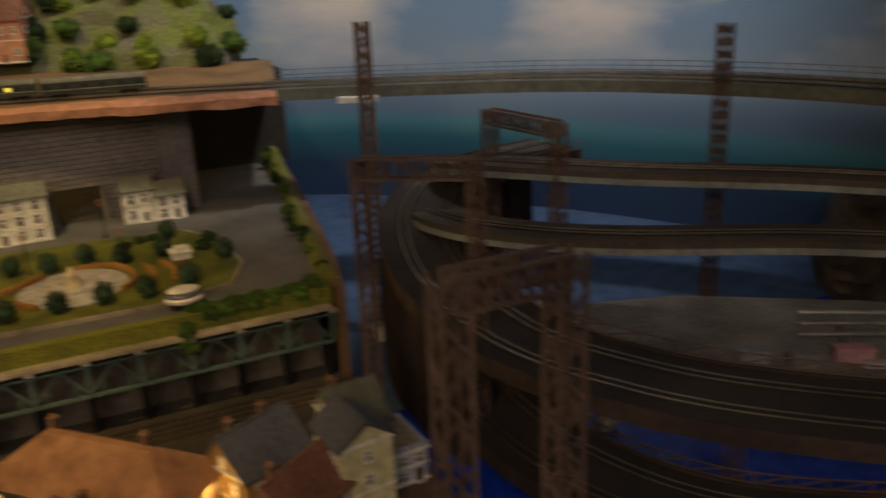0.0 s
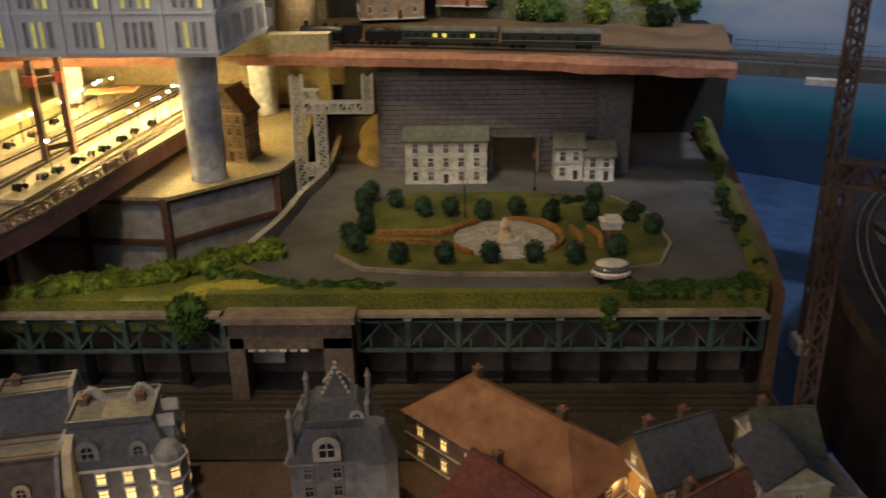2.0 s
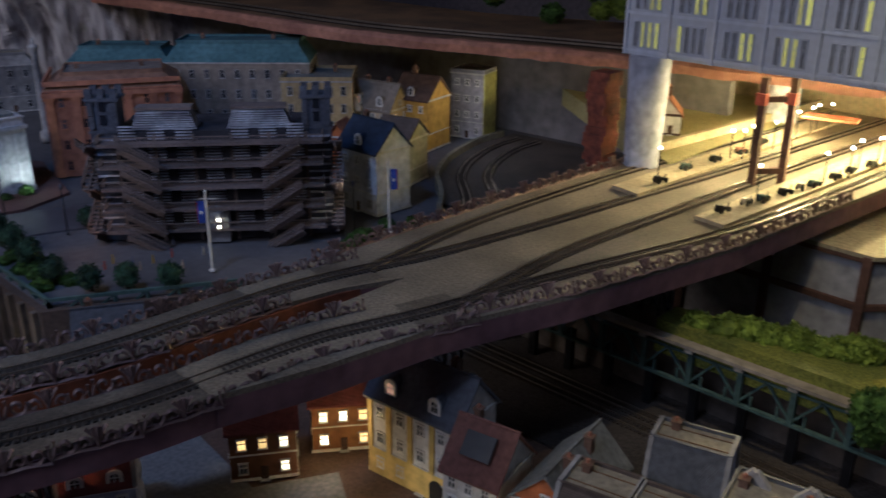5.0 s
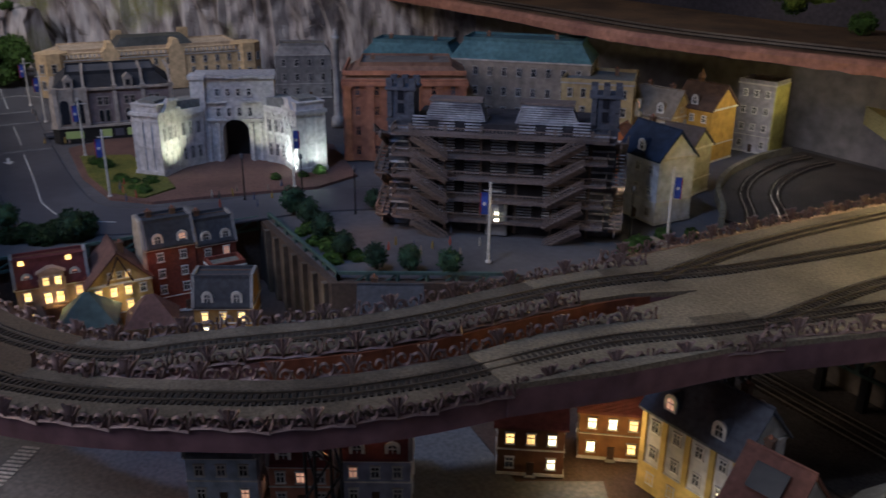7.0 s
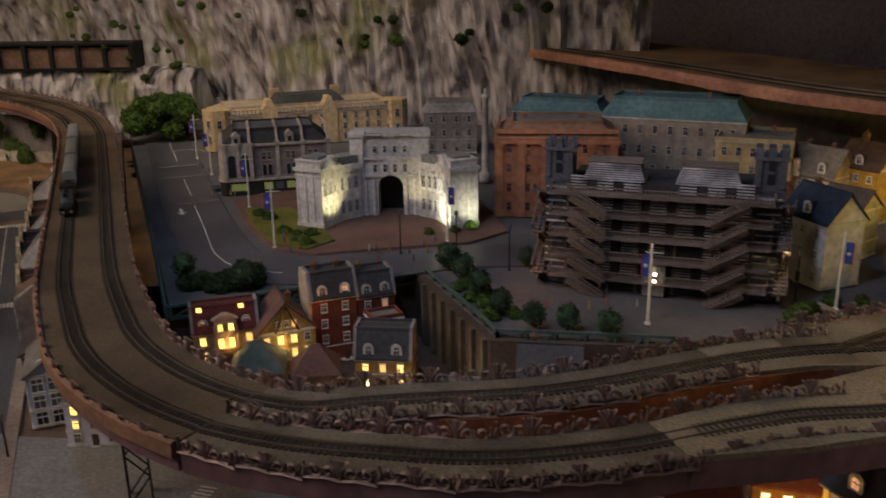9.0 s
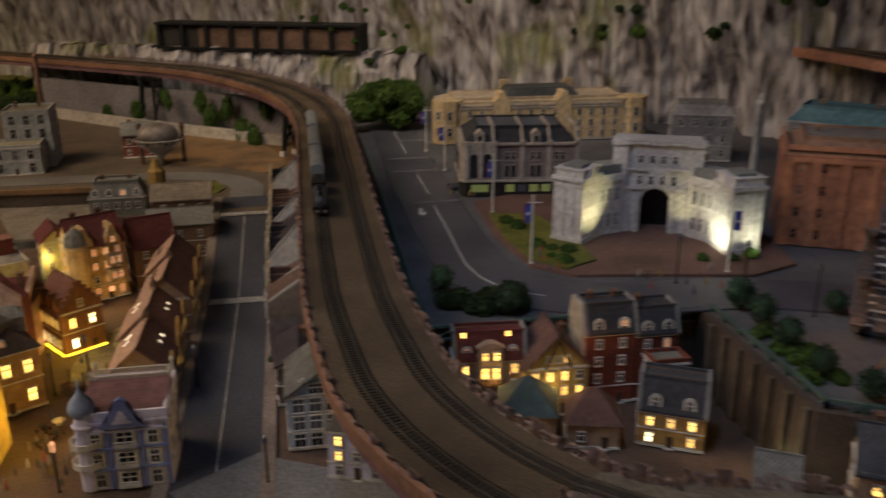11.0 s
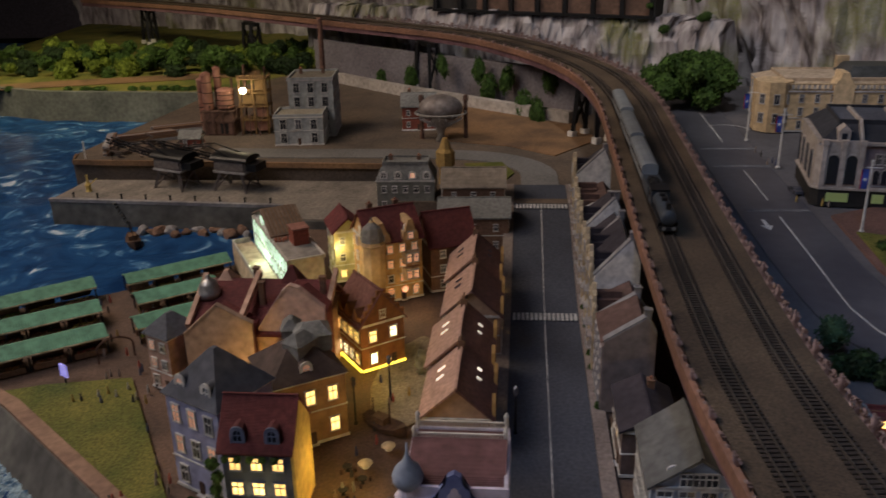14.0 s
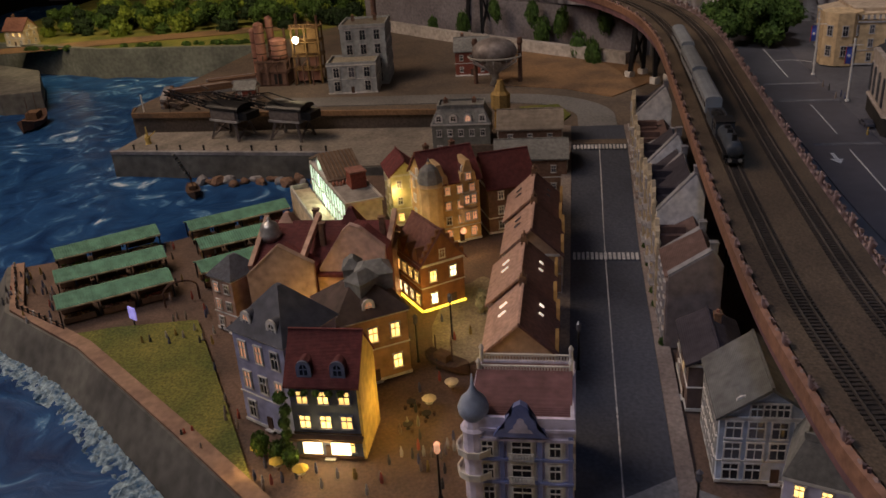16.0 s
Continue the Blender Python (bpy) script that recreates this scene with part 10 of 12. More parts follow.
def motorbike(x, y, z, rz, col):
    t = thing("motor_tricycle", "tiny dark motor tricycle parked on the platform", "tricycle", pose(x, y, z, 0, 0, rz), "platform vehicles")
    for u, s, r in ((0.011, 0, 0.0055), (-0.009, -0.006, 0.0065), (-0.009, 0.006, 0.0065)):
        bm = BM()
        lathe(bm, [(r * 0.7, -0.0015), (r, -0.001), (r, 0.001), (r * 0.7, 0.0015)], 10)
        bmesh.ops.rotate(bm, verts=bm.verts[:], matrix=Matrix.Rotation(radians(90), 3, "X"))
        bmesh.ops.translate(bm, verts=bm.verts[:], vec=(u, s, r))
        part("wheel", bm, BLACKIRON, t)
    bm = BM()
    box(bm, -0.004, 0, 0.006, 0.02, 0.006, 0.006)
    box(bm, -0.009, 0, 0.012, 0.01, 0.01, 0.004)
    beam(bm, (0.006, 0, 0.01), (0.011, 0, 0.018), 0.0018)
    part("frame", bm, col, t)


for x, y, a in ((-1.257, 2.75, 60), (-1.245, 2.82, 75), (-1.232, 2.86, 70), (-1.22, 2.93, 60), (-1.213, 2.985, 85), (-1.2, 3.02, 70), (-1.19, 3.1, 65), (-1.185, 3.17, 75), (-1.17, 3.25, 70), (-1.43, 2.83, 60), (-1.44, 2.95, 70), (-1.425, 3.05, 80), (-1.415, 3.15, 70), (-1.42, 3.27, 65)):
    motorbike(x, y, 0.312, a + G.uniform(-12, 12), G.choice((BLACKIRON, TERRACOTTA, STEEL_GREEN, SILVER)))


def station_lamp(x, y, watts):
    watts *= 3.2
    t = thing("station_lamp", "thin station lamp with a glaring bulb", "lamp", pose(x, y, 0.31), "station lamps")
    bm = BM()
    lathe(bm, [(0.003, 0), (0.0014, 0.004), (0.0012, 0.06)], 6)
    part("post", bm, BLACKIRON, t)
    bm = BM()
    bmesh.ops.create_uvsphere(bm, u_segments=10, v_segments=6, radius=0.0035, matrix=Matrix.Translation((0, 0, 0.063)))
    part("bulb", bm, BULB, t, "glowing bulb")
    if watts:
        point_lamp("station_bulb", (x, y, 0.392), watts, (1.0, 0.68, 0.2), 0.008)


for x, y, wt in ((-1.2, 3.06, 0.8), (-1.165, 3.26, 1.8), (-1.4, 3.12, 0.4), (-1.395, 3.35, 1.6), (-1.455, 2.86, 0.06), (-1.15, 3.42, 1.6), (-1.255, 2.88, 0.0), (-1.39, 3.5, 0.0), (-1.13, 3.55, 0.0)):
    station_lamp(x, y, wt)
# extra bulbs without lamps, added to build up the glare along the platforms
for i in range(14):
    y = 3.1 + 0.036 * i
    station_lamp((-1.19 if i % 2 else -1.415) + 0.1 * (y - 3.1) + G.uniform(-0.015, 0.015), y, 0.0)
bm = BM()
box(bm, -1.33, 3.42, 0.36, 0.12, 0.05, 0.006, 10)
solid("canopy", bm, surf("red_canopy", (0.45, 0.14, 0.06)), "small red platform canopy", "canopy")
bm = BM()
for k in range(15):
    box(bm, G.uniform(-0.004, 0.004), G.uniform(-0.004, 0.004), k * 0.015, 0.05 + G.uniform(-0.006, 0.006), 0.05 + G.uniform(-0.006, 0.006), 0.0148, G.uniform(-6, 6))
solid("brick_pier", bm, surf("rough_red_brick", (0.24, 0.075, 0.045), col2=(0.1, 0.035, 0.03), scale=90, patch=30, bump=0.9), "rough red brick pier beside the round column", "pier", pose(-1.64, 2.93, 0.27))
point_lamp("terrace_bulb", (-0.76, 3.27, 0.62), 0.8, (1.0, 0.72, 0.35), 0.01)
spot_lamp("station_flood", (-1.3, 3.2, 0.51), (-1.42, 2.1, 0.3), 26.0, (1.0, 0.66, 0.22), 80, 0.02)
spot_lamp("plinth_lamp", (-0.98, 3.3, 0.53), (-0.8, 3.15, 0.22), 1.3, (1.0, 0.7, 0.2), 120, 0.02)


# ---- trains ----
def along(path, s0):
    """The point and heading (degrees) a distance along a path."""
    far = 0.0
    for a, b in zip(path, path[1:]):
        d = (b - a).length
        if far + d >= s0:
            p = a + (b - a) * ((s0 - far) / d)
            return p, math.degrees(math.atan2(b.y - a.y, b.x - a.x))
        far += d
    return path[-1], 0.0


def wheels(t, xs, r=0.006):
    for u in xs:
        for s in (-1, 1):
            bm = BM()
            lathe(bm, [(r, -0.001), (r, 0.0012), (r * 0.5, 0.0018)], 14)
            bmesh.ops.rotate(bm, verts=bm.verts[:], matrix=Matrix.Rotation(radians(-90 * s), 3, "X"))
            bmesh.ops.translate(bm, verts=bm.verts[:], vec=(u, s * 0.0085, r))
            part("wheel", bm, BLACKIRON, t)


def coach(p, rz, paint, roof, label, l=0.225, lit=0, windows=10):
    t = thing("railway_coach", label, "coach", pose(p.x, p.y, p.z + 0.0045, 0, 0, rz), "coaches")
    bm = BM()
    box(bm, 0, 0, 0.01, l, 0.033, 0.026)
    part("body", bm, paint, t)
    bm = BM()
    ring = [(-0.0172, 0.036), (0.0172, 0.036), (0.0165, 0.041), (0.011, 0.045), (0.0, 0.0465), (-0.011, 0.045), (-0.0165, 0.041)]
    a, b = [bm.verts.new((-l / 2 - 0.001, y, z)) for y, z in ring], [bm.verts.new((l / 2 + 0.001, y, z)) for y, z in ring]
    bm.faces.new(a), bm.faces.new(b[::-1])
    for i in range(7):
        bm.faces.new((a[i], b[i], b[(i + 1) % 7], a[(i + 1) % 7]))
    part("roof", bm, roof, t)
    for s in (-1, 1):
        for i in range(windows):
            bm = BM()
            box(bm, -l * 0.44 + i * l * 0.88 / (windows - 1), s * 0.0167, 0.0215, l * 0.045, 0.0008, 0.009)
            part("window", bm, LITYEL if (i in lit if lit else False) else PANE, t)
        bm = BM()
        box(bm, 0, s * 0.0168, 0.0185, l, 0.0006, 0.0012)
        part("waist_line", bm, SILVER, t)
    for u in (-0.33, 0.33):
        bm = BM()
        box(bm, u * l, 0, 0.004, 0.04, 0.018, 0.007)
        part("bogie", bm, BLACKIRON, t)
    wheels(t, [k * l + d for k in (-0.33, 0.33) for d in (-0.013, 0.013)], 0.005)
    return t


def locomotive(p, rz, paint, label, l=0.15):
    t = thing("steam_locomotive", label, "locomotive", pose(p.x, p.y, p.z + 0.0045, 0, 0, rz), "")
    bm = BM()
    lathe(bm, [(0.013, -0.5 * l), (0.0145, -0.48 * l), (0.0145, 0.15 * l), (0.0155, 0.2 * l)], 18)
    bmesh.ops.rotate(bm, verts=bm.verts[:], matrix=Matrix.Rotation(radians(-90), 3, "Y"))
    bmesh.ops.translate(bm, verts=bm.verts[:], vec=(0, 0, 0.0285))
    part("boiler", bm, paint, t, "", None, True)
    bm = BM()
    box(bm, -0.36 * l, 0, 0.012, 0.24 * l, 0.034, 0.031)
    part("cab", bm, paint, t)
    bm = BM()
    box(bm, -0.365 * l, 0, 0.043, 0.27 * l, 0.036, 0.003)
    part("cab_roof", bm, BLACKIRON, t)
    for s in (-1, 1):
        bm = BM()
        box(bm, -0.36 * l, s * 0.0172, 0.028, 0.1 * l, 0.0008, 0.01)
        part("cab_window", bm, PANE, t)
        bm = BM()
        box(bm, 0.1 * l, s * 0.0145, 0.019, 0.78 * l, 0.006, 0.0018)
        part("running_board", bm, BLACKIRON, t)
        bm = BM()
        box(bm, 0.38 * l, s * 0.0135, 0.007, 0.1 * l, 0.008, 0.01)
        part("cylinder", bm, BLACKIRON, t)
        bm = BM()
        beam(bm, (0.36 * l, s * 0.0125, 0.01), (-0.14 * l, s * 0.0125, 0.008), 0.0018)
        part("connecting_rod", bm, RAIL, t)
        bm = BM()
        lathe(bm, [(0.0035, 0), (0.0038, 0.002)], 10)
        bmesh.ops.rotate(bm, verts=bm.verts[:], matrix=Matrix.Rotation(radians(90), 3, "Y"))
        bmesh.ops.translate(bm, verts=bm.verts[:], vec=(0.5 * l + 0.004, s * 0.009, 0.012))
        part("buffer", bm, SILVER, t)
    for u, r, h in ((0.4, 0.005, 0.012), (0.1, 0.006, 0.007), (-0.08, 0.006, 0.006)):
        bm = BM()
        lathe(bm, [(r, 0.04), (r * 0.9, 0.041 + h * 0.8), (r * 1.1, 0.042 + h)], 12, u * l, 0)
        part("chimney" if u > 0.3 else "steam_dome", bm, BLACKIRON, t)
    bm = BM()
    box(bm, 0.04 * l, 0, 0.008, 0.86 * l, 0.014, 0.008)
    box(bm, 0.5 * l, 0, 0.006, 0.006, 0.033, 0.008)
    part("frame", bm, BLACKIRON, t)
    wheels(t, (-0.2 * l, -0.04 * l, 0.12 * l), 0.0095)
    wheels(t, (0.3 * l, 0.44 * l, -0.38 * l), 0.0055)
    return t


def tender(p, rz, paint):
    t = thing("tender", "black coal tender behind the locomotive", "tender", pose(p.x, p.y, p.z + 0.0045, 0, 0, rz), "tenders")
    bm = BM()
    box(bm, 0, 0, 0.01, 0.085, 0.033, 0.022)
    part("tank", bm, paint, t)
    bm = BM()
    bmesh.ops.create_icosphere(bm, subdivisions=3, radius=1, matrix=Matrix.Translation((0.005, 0, 0.031)) @ Matrix.Diagonal((0.036, 0.014, 0.008, 1)))
    for v in bm.verts:
        v.co += v.normal * 0.003 * noise.noise(v.co * 220)
    part("coal", bm, BLACKIRON, t)
    wheels(t, (-0.028, -0.009, 0.009, 0.028), 0.005)


def length_to(path, x):
    far = 0.0
    for a, b in zip(path, path[1:]):
        if (a.x - x) * (b.x - x) <= 0 and a.x != b.x:
            return far + (b - a).length * abs((x - a.x) / (b.x - a.x))
        far += (b - a).length
    return far


s0 = length_to(upper, -0.8)
for off, fn in ((0.075, "l"), (0.2, "t"), (0.36, "c1"), (0.594, "c2")):
    p, a = along(upper, s0 + off)
    if fn == "l":
        locomotive(p, a + 180, BLACKIRON, "black steam locomotive on the upper terrace")
    elif fn == "t":
        tender(p, a + 180, BLACKIRON)
    else:
        coach(p, a, COACHGREEN, surf("coach_roof_" + fn, (0.2, 0.2, 0.18)), "dark green coach with a grey roof, one lit window" if fn == "c1" else "dark green baggage coach with a grey roof", 0.225, (3, 4, 7) if fn == "c1" else 0, 10 if fn == "c1" else 6)
street_side = shifted(main, -0.042)
s0 = length_to(street_side, -2.87)
BLUEBLACK = surf("blue_black_paint", (0.06, 0.07, 0.085), rough=0.4)
for off, fn in ((0.085, "l"), (0.225, "t"), (0.41, "c"), (0.66, "c"), (0.91, "c")):
    p, a = along(street_side, s0 - off)
    if fn == "l":
        locomotive(p, a, BLUEBLACK, "dark blue steam locomotive on the viaduct", 0.165)
    elif fn == "t":
        tender(p, a, BLUEBLACK)
    else:
        coach(p, a, COACHGREY, COACHGREY, "smooth grey coach with a rounded roof", 0.24)

# ---- plaza greenery and fences ----
for x, y, s in ((-2.464, 1.925, 1.5), (-2.386, 1.93, 1.35), (-2.278, 1.92, 1.35), (-2.17, 1.92, 1.2), (-2.081, 1.949, 1.2), (-2.041, 2.001, 1.2), (-1.984, 2.057, 1.25), (-2.408, 2.101, 1.1), (-2.503, 1.463, 1.5), (-2.637, 1.349, 1.4)):
    topiary(x + (-0.02 if x < -2.5 else 0), y, PZ, s, "plaza trees", "round dark green tree at the plaza edge")
for i in range(26):
    bush(-2.57 + G.uniform(-0.05, 0.04), 1.34 + G.random() * 0.17, PZ - 0.004, G.uniform(0.7, 1.1), BUSHD, "dark green shrub at the plaza corner")
for i in range(20):
    bush(-2.36 + G.random() * 0.24, 1.905 + G.uniform(-0.02, 0.05), PZ - 0.004, G.uniform(0.5, 0.8), BUSH, "green shrub along the plaza fence")
for x, y in ((-3.1, 1.6), (-3.05, 1.62), (-2.87, 1.656), (-2.85, 1.69), (-2.9, 1.63), (-2.82, 1.64), (-2.78, 1.66), (-2.74, 1.98), (-2.73, 2.05), (-2.74, 2.1), (-1.92, 2.45), (-1.93, 2.5), (-1.94, 2.56), (-1.9, 2.42), (-1.92, 2.62), (-1.93, 2.48)):
    bush(x, y, PZ, G.uniform(0.5, 0.85), BUSH, "low green shrub on the plaza")
for i in range(42):
    bush(-4.62 + G.uniform(-0.12, 0.22), 1.33 + G.uniform(0.0, 0.25), PZ - 0.01 + G.random() * 0.13, G.uniform(1.4, 2.2), BUSH, "dense dark green thicket under the cliff", "thicket")
for i in range(40):
    u = G.random()
    bush(-4.75 + 1.0 * u + G.uniform(-0.06, 0.06), 2.05 + 0.95 * u, 0.45 + 0.45 * G.random() + 0.1 * u, G.uniform(0.7, 1.4), BUSHD if G.random() < 0.6 else BUSH, "tuft of green growing on the cliff", "cliff tufts")
for i in range(20):
    u = G.random()
    bush(-5.3 + 0.5 * u + G.uniform(-0.05, 0.02), 1.1 + 0.75 * u, 0.33 + 0.4 * G.random(), G.uniform(0.5, 1.0), BUSH, "tuft of green growing on the cliff", "cliff tufts")


def truss_fence(pts, z, label, h=0.03):
    t = thing("lattice_fence", label, "fence", None, "lattice fences")
    path = [Vector((x, y, z)) for x, y in pts]
    for a, b in zip(path, path[1:]):
        n = max(1, round((b - a).length / 0.06))
        for dz in (0.0, h):
            bm = BM()
            beam(bm, a + Vector((0, 0, dz)), b + Vector((0, 0, dz)), 0.006)
            part("rail", bm, STEEL_GREEN, t)
        for i in range(n + 1):
            p = a + (b - a) * i / n
            bm = BM()
            beam(bm, p - Vector((0, 0, 0.0)), p + Vector((0, 0, h)), 0.006)
            part("post", bm, STEEL_GREEN, t)
            if i < n:
                q = a + (b - a) * (i + 1) / n
                bm = BM()
                beam(bm, p, q + Vector((0, 0, h)), 0.0035)
                part("brace", bm, STEEL_GREEN, t)


truss_fence([(-2.495, 1.292), (-3.2, 1.305), (-4.2, 1.325)], PZ - 0.045, "dark green lattice girder along the plaza edge", 0.042)
truss_fence([(-2.49, 1.3), (-2.49, 1.85)], PZ - 0.03, "dark green lattice girder along the plaza edge", 0.028)
truss_fence([(-2.47, 1.868), (-2.076, 1.868), (-1.91, 2.16)], PZ - 0.035, "dark green lattice fence round the raised corner", 0.045)
for i in range(7):
    bm = BM()
    box(bm, -2.42 + i * 0.055, 1.846, 0, 0.014, 0.012, PZ - 0.01)
    solid("wall_pilaster", bm, surf("sooty_pilaster", (0.13, 0.1, 0.075)), "dark brown pilaster on the retaining wall", "pilaster", group="wall pilasters")
point_lamp("wall_lamp", (-2.12, 1.82, 0.03), 0.03, (0.95, 1.0, 0.6), 0.004)

# ---- railway works at the right, over the sea ----
portal("brown lattice portal over the curving tracks", (0.115, 2.37), (0.274, 2.27), -0.06, 0.47, STEEL_BROWN, 0.033, 0.021, 0.004, "works portals")
portal("brown lattice portal at the back of the curve", (0.547, 2.729), (0.593, 2.527), -0.06, 0.446, STEEL_BROWN, 0.03, 0.026, 0.0045, "works portals")
portal("tall brown lattice portal near the visitors", (-0.018, 1.752), (0.108, 1.75), -0.06, 0.508, STEEL_BROWN, 0.035, 0.03, 0.0045, "works portals")
for x, y, top in ((0.288, 2.79, 0.645), (0.985, 2.5, 0.61)):
    lattice_mast("lattice_mast", "tall thin brown lattice mast standing in the water", (x, y, -0.06), (x, y, top), 0.022, STEEL_BROWN, "lattice masts", 26, 0.005)
    bm = BM()
    box(bm, x, y, -0.062, 0.05, 0.05, 0.03)
    solid("mast_footing", bm, WHITE, "white footing of a mast in the water", "footing", group="mast footings")
HELIX = surf("spiral_ballast", (0.05, 0.042, 0.038), col2=(0.03, 0.025, 0.023), scale=220, bump=0.7, var=0.4)
SKIRT = surf("spiral_skirt", (0.06, 0.04, 0.034), col2=(0.03, 0.021, 0.02), scale=60, patch=12)
coil_up = curve_through([(0.9, 3.02, 0.265), (0.6, 2.95, 0.26), (0.4, 2.76, 0.245), (0.305, 2.5, 0.21), (0.318, 2.24, 0.17), (0.43, 2.03, 0.153), (0.6, 1.86, 0.142), (0.85, 1.69, 0.132), (1.15, 1.55, 0.125), (1.5, 1.42, 0.12)], 0.03)
coil_low = curve_through([(0.62, 2.9, 0.06), (0.42, 2.72, 0.05), (0.325, 2.5, 0.03), (0.31, 2.3, 0.012), (0.345, 2.08, -0.004), (0.46, 1.88, -0.012), (0.68, 1.72, -0.018), (1.0, 1.55, -0.022), (1.4, 1.4, -0.025)], 0.03)
for coil, half, level in ((coil_up, 0.092, "upper"), (coil_low, 0.085, "lower")):
    bm = BM()
    sweep(bm, coil, [(half, -0.022), (-half, -0.022), (-half, 0.0), (half, 0.0)])
    setting("helix_deck", bm, HELIX, "dark curved " + level + " deck of the track spiral", "deck")
    for off in (-0.043, 0.043):
        track(shifted(coil, off), "dark curved track of the spiral", "spiral tracks")
    for off in (-half - 0.002, half + 0.002):
        bm = BM()
        sweep(bm, shifted(coil, off), [(0.002, -0.026), (-0.002, -0.026), (-0.002, 0.004), (0.002, 0.004)])
        setting("helix_fascia", bm, SKIRT, "dark brown edge strip of the spiral deck", "edge")
    t = thing("spiral_railing", "dark lattice railing along the inside of the spiral deck", "railing", None, "spiral railings")
    side = shifted(coil, half + 0.003)[::2]
    for dz in (0.006, 0.024):
        bm = BM()
        sweep(bm, [p + Vector((0, 0, dz)) for p in side], [(0.001, 0), (-0.001, 0), (-0.001, 0.002), (0.001, 0.002)])
        part("rail", bm, STEEL_BROWN, t)
    for p, q in zip(side, side[1:]):
        bm = BM()
        beam(bm, p + Vector((0, 0, 0.0)), p + Vector((0, 0, 0.025)), 0.0026)
        beam(bm, p + Vector((0, 0, 0.006)), q + Vector((0, 0, 0.024)), 0.002)
        part("lattice_panel", bm, STEEL_BROWN, t)
    for i, p in enumerate(shifted(coil, half * 0.6)[6::14]):
        if p.z > 0.06:
            lattice_mast("spiral_post", "short brown lattice post under the spiral deck", (p.x, p.y, -0.06), (p.x, p.y, p.z - 0.02), 0.02, STEEL_BROWN, "spiral posts", 5, 0.003)
back = [p for p in coil_up if p.y > 2.22]
bm = BM()
rows = []
for p, n in zip(back, normals(back)):
    rows.append([bm.verts.new((p.x - n.x * u, p.y - n.y * u, z)) for u, z in ((0.088, p.z - 0.022), (0.1, p.z * 0.5), (0.096, -0.08), (0.09, -0.08), (0.094, p.z * 0.5), (0.082, p.z - 0.022))])
for p, q in zip(rows, rows[1:]):
    for k in range(6):
        bm.faces.new((p[k], p[(k + 1) % 6], q[(k + 1) % 6], q[k]))
setting("helix_skirt", bm, SKIRT, "dark brown board skirt of the track spiral", "wall")
for h0, pts in ((0.27, [(0.42, 2.8, 0.226), (0.385, 2.62, 0.26), (0.44, 2.47, 0.27), (0.6, 2.32, 0.27), (0.94, 2.11, 0.27), (1.25, 1.8, 0.27), (1.45, 1.4, 0.27)]), (0.35, [(0.62, 2.97, 0.26), (0.51, 2.85, 0.31), (0.51, 2.72, 0.34), (0.56, 2.62, 0.35), (0.73, 2.45, 0.35), (1.02, 2.2, 0.35), (1.3, 1.85, 0.35), (1.5, 1.4, 0.35)])):
    path = curve_through(pts, 0.04)
    bm = BM()
    sweep(bm, path, [(0.05, -0.02), (-0.05, -0.02), (-0.05, 0.0), (0.05, 0.0)])
    setting("ramp_deck", bm, surf("ramp_%d" % int(h0 * 100), (0.08, 0.065, 0.056), col2=(0.05, 0.04, 0.035)), "thin curved track ramp over the sea", "deck")
    bm = BM()
    sweep(bm, shifted(path, -0.0515), [(0.0015, -0.024), (-0.0015, -0.024), (-0.0015, -0.012), (0.0015, -0.012)])
    setting("ramp_edge", bm, surf("ramp_edge_%d" % int(h0 * 100), (0.25, 0.28, 0.28)), "pale lower edge strip of the ramp", "edge")
    track(path, "track on the curved ramp", "spiral tracks")
bm = BM()
bmesh.ops.create_grid(bm, x_segments=60, y_segments=60, size=0.5, matrix=Matrix.Translation((0.8, 1.95, -0.055)) @ Matrix.Diagonal((1.3, 1.0, 1, 1)))
for v in bm.verts:
    v.co.z += 0.004 * noise.noise(v.co * 12)
setting("water_near", bm, surf("bright_blue_water", (0.008, 0.05, 0.5), col2=(0.012, 0.07, 0.6), scale=30, rough=0.25, bump=0.5, patch=9), "bright blue cast water below the spiral", "water")
for x, y, sx, sz in ((0.455, 2.25, 0.03, 0.045), (0.5, 2.21, 0.022, 0.03), (0.36, 1.75, 0.02, 0.02), (0.88, 1.97, 0.045, 0.04), (0.95, 1.92, 0.035, 0.05), (0.82, 2.02, 0.03, 0.03), (1.05, 1.9, 0.05, 0.04)):
    bm = BM()
    bmesh.ops.create_icosphere(bm, subdivisions=3, radius=1, matrix=Matrix.Translation((x, y, -0.045)) @ Matrix.Diagonal((sx, sx * 0.7, sz, 1)))
    for v in bm.verts:
        v.co += v.normal * 0.008 * noise.noise(v.co * 40) + v.normal * 0.004 * noise.noise(v.co * 90)
    solid("foam_rock", bm, surf("foam_rock_%d" % int(x * 100), (0.55, 0.5, 0.46), col2=(0.2, 0.19, 0.2), scale=120, patch=30, bump=0.8), "pale rock with white foam in the water", "rock", group="foam rocks")
bm = BM()
box(bm, 0, 0, 0, 0.075, 0.012, 0.06)
bmesh.ops.bevel(bm, geom=bm.edges[:], offset=0.002, segments=2, affect="EDGES")
solid("pale_card", bm, surf("dull_card", (0.5, 0.47, 0.45), col2=(0.36, 0.33, 0.32)), "pale card board standing in the water", "board", pose(0.46, 2.3, -0.06, 0, 0, -35))
bm = BM()
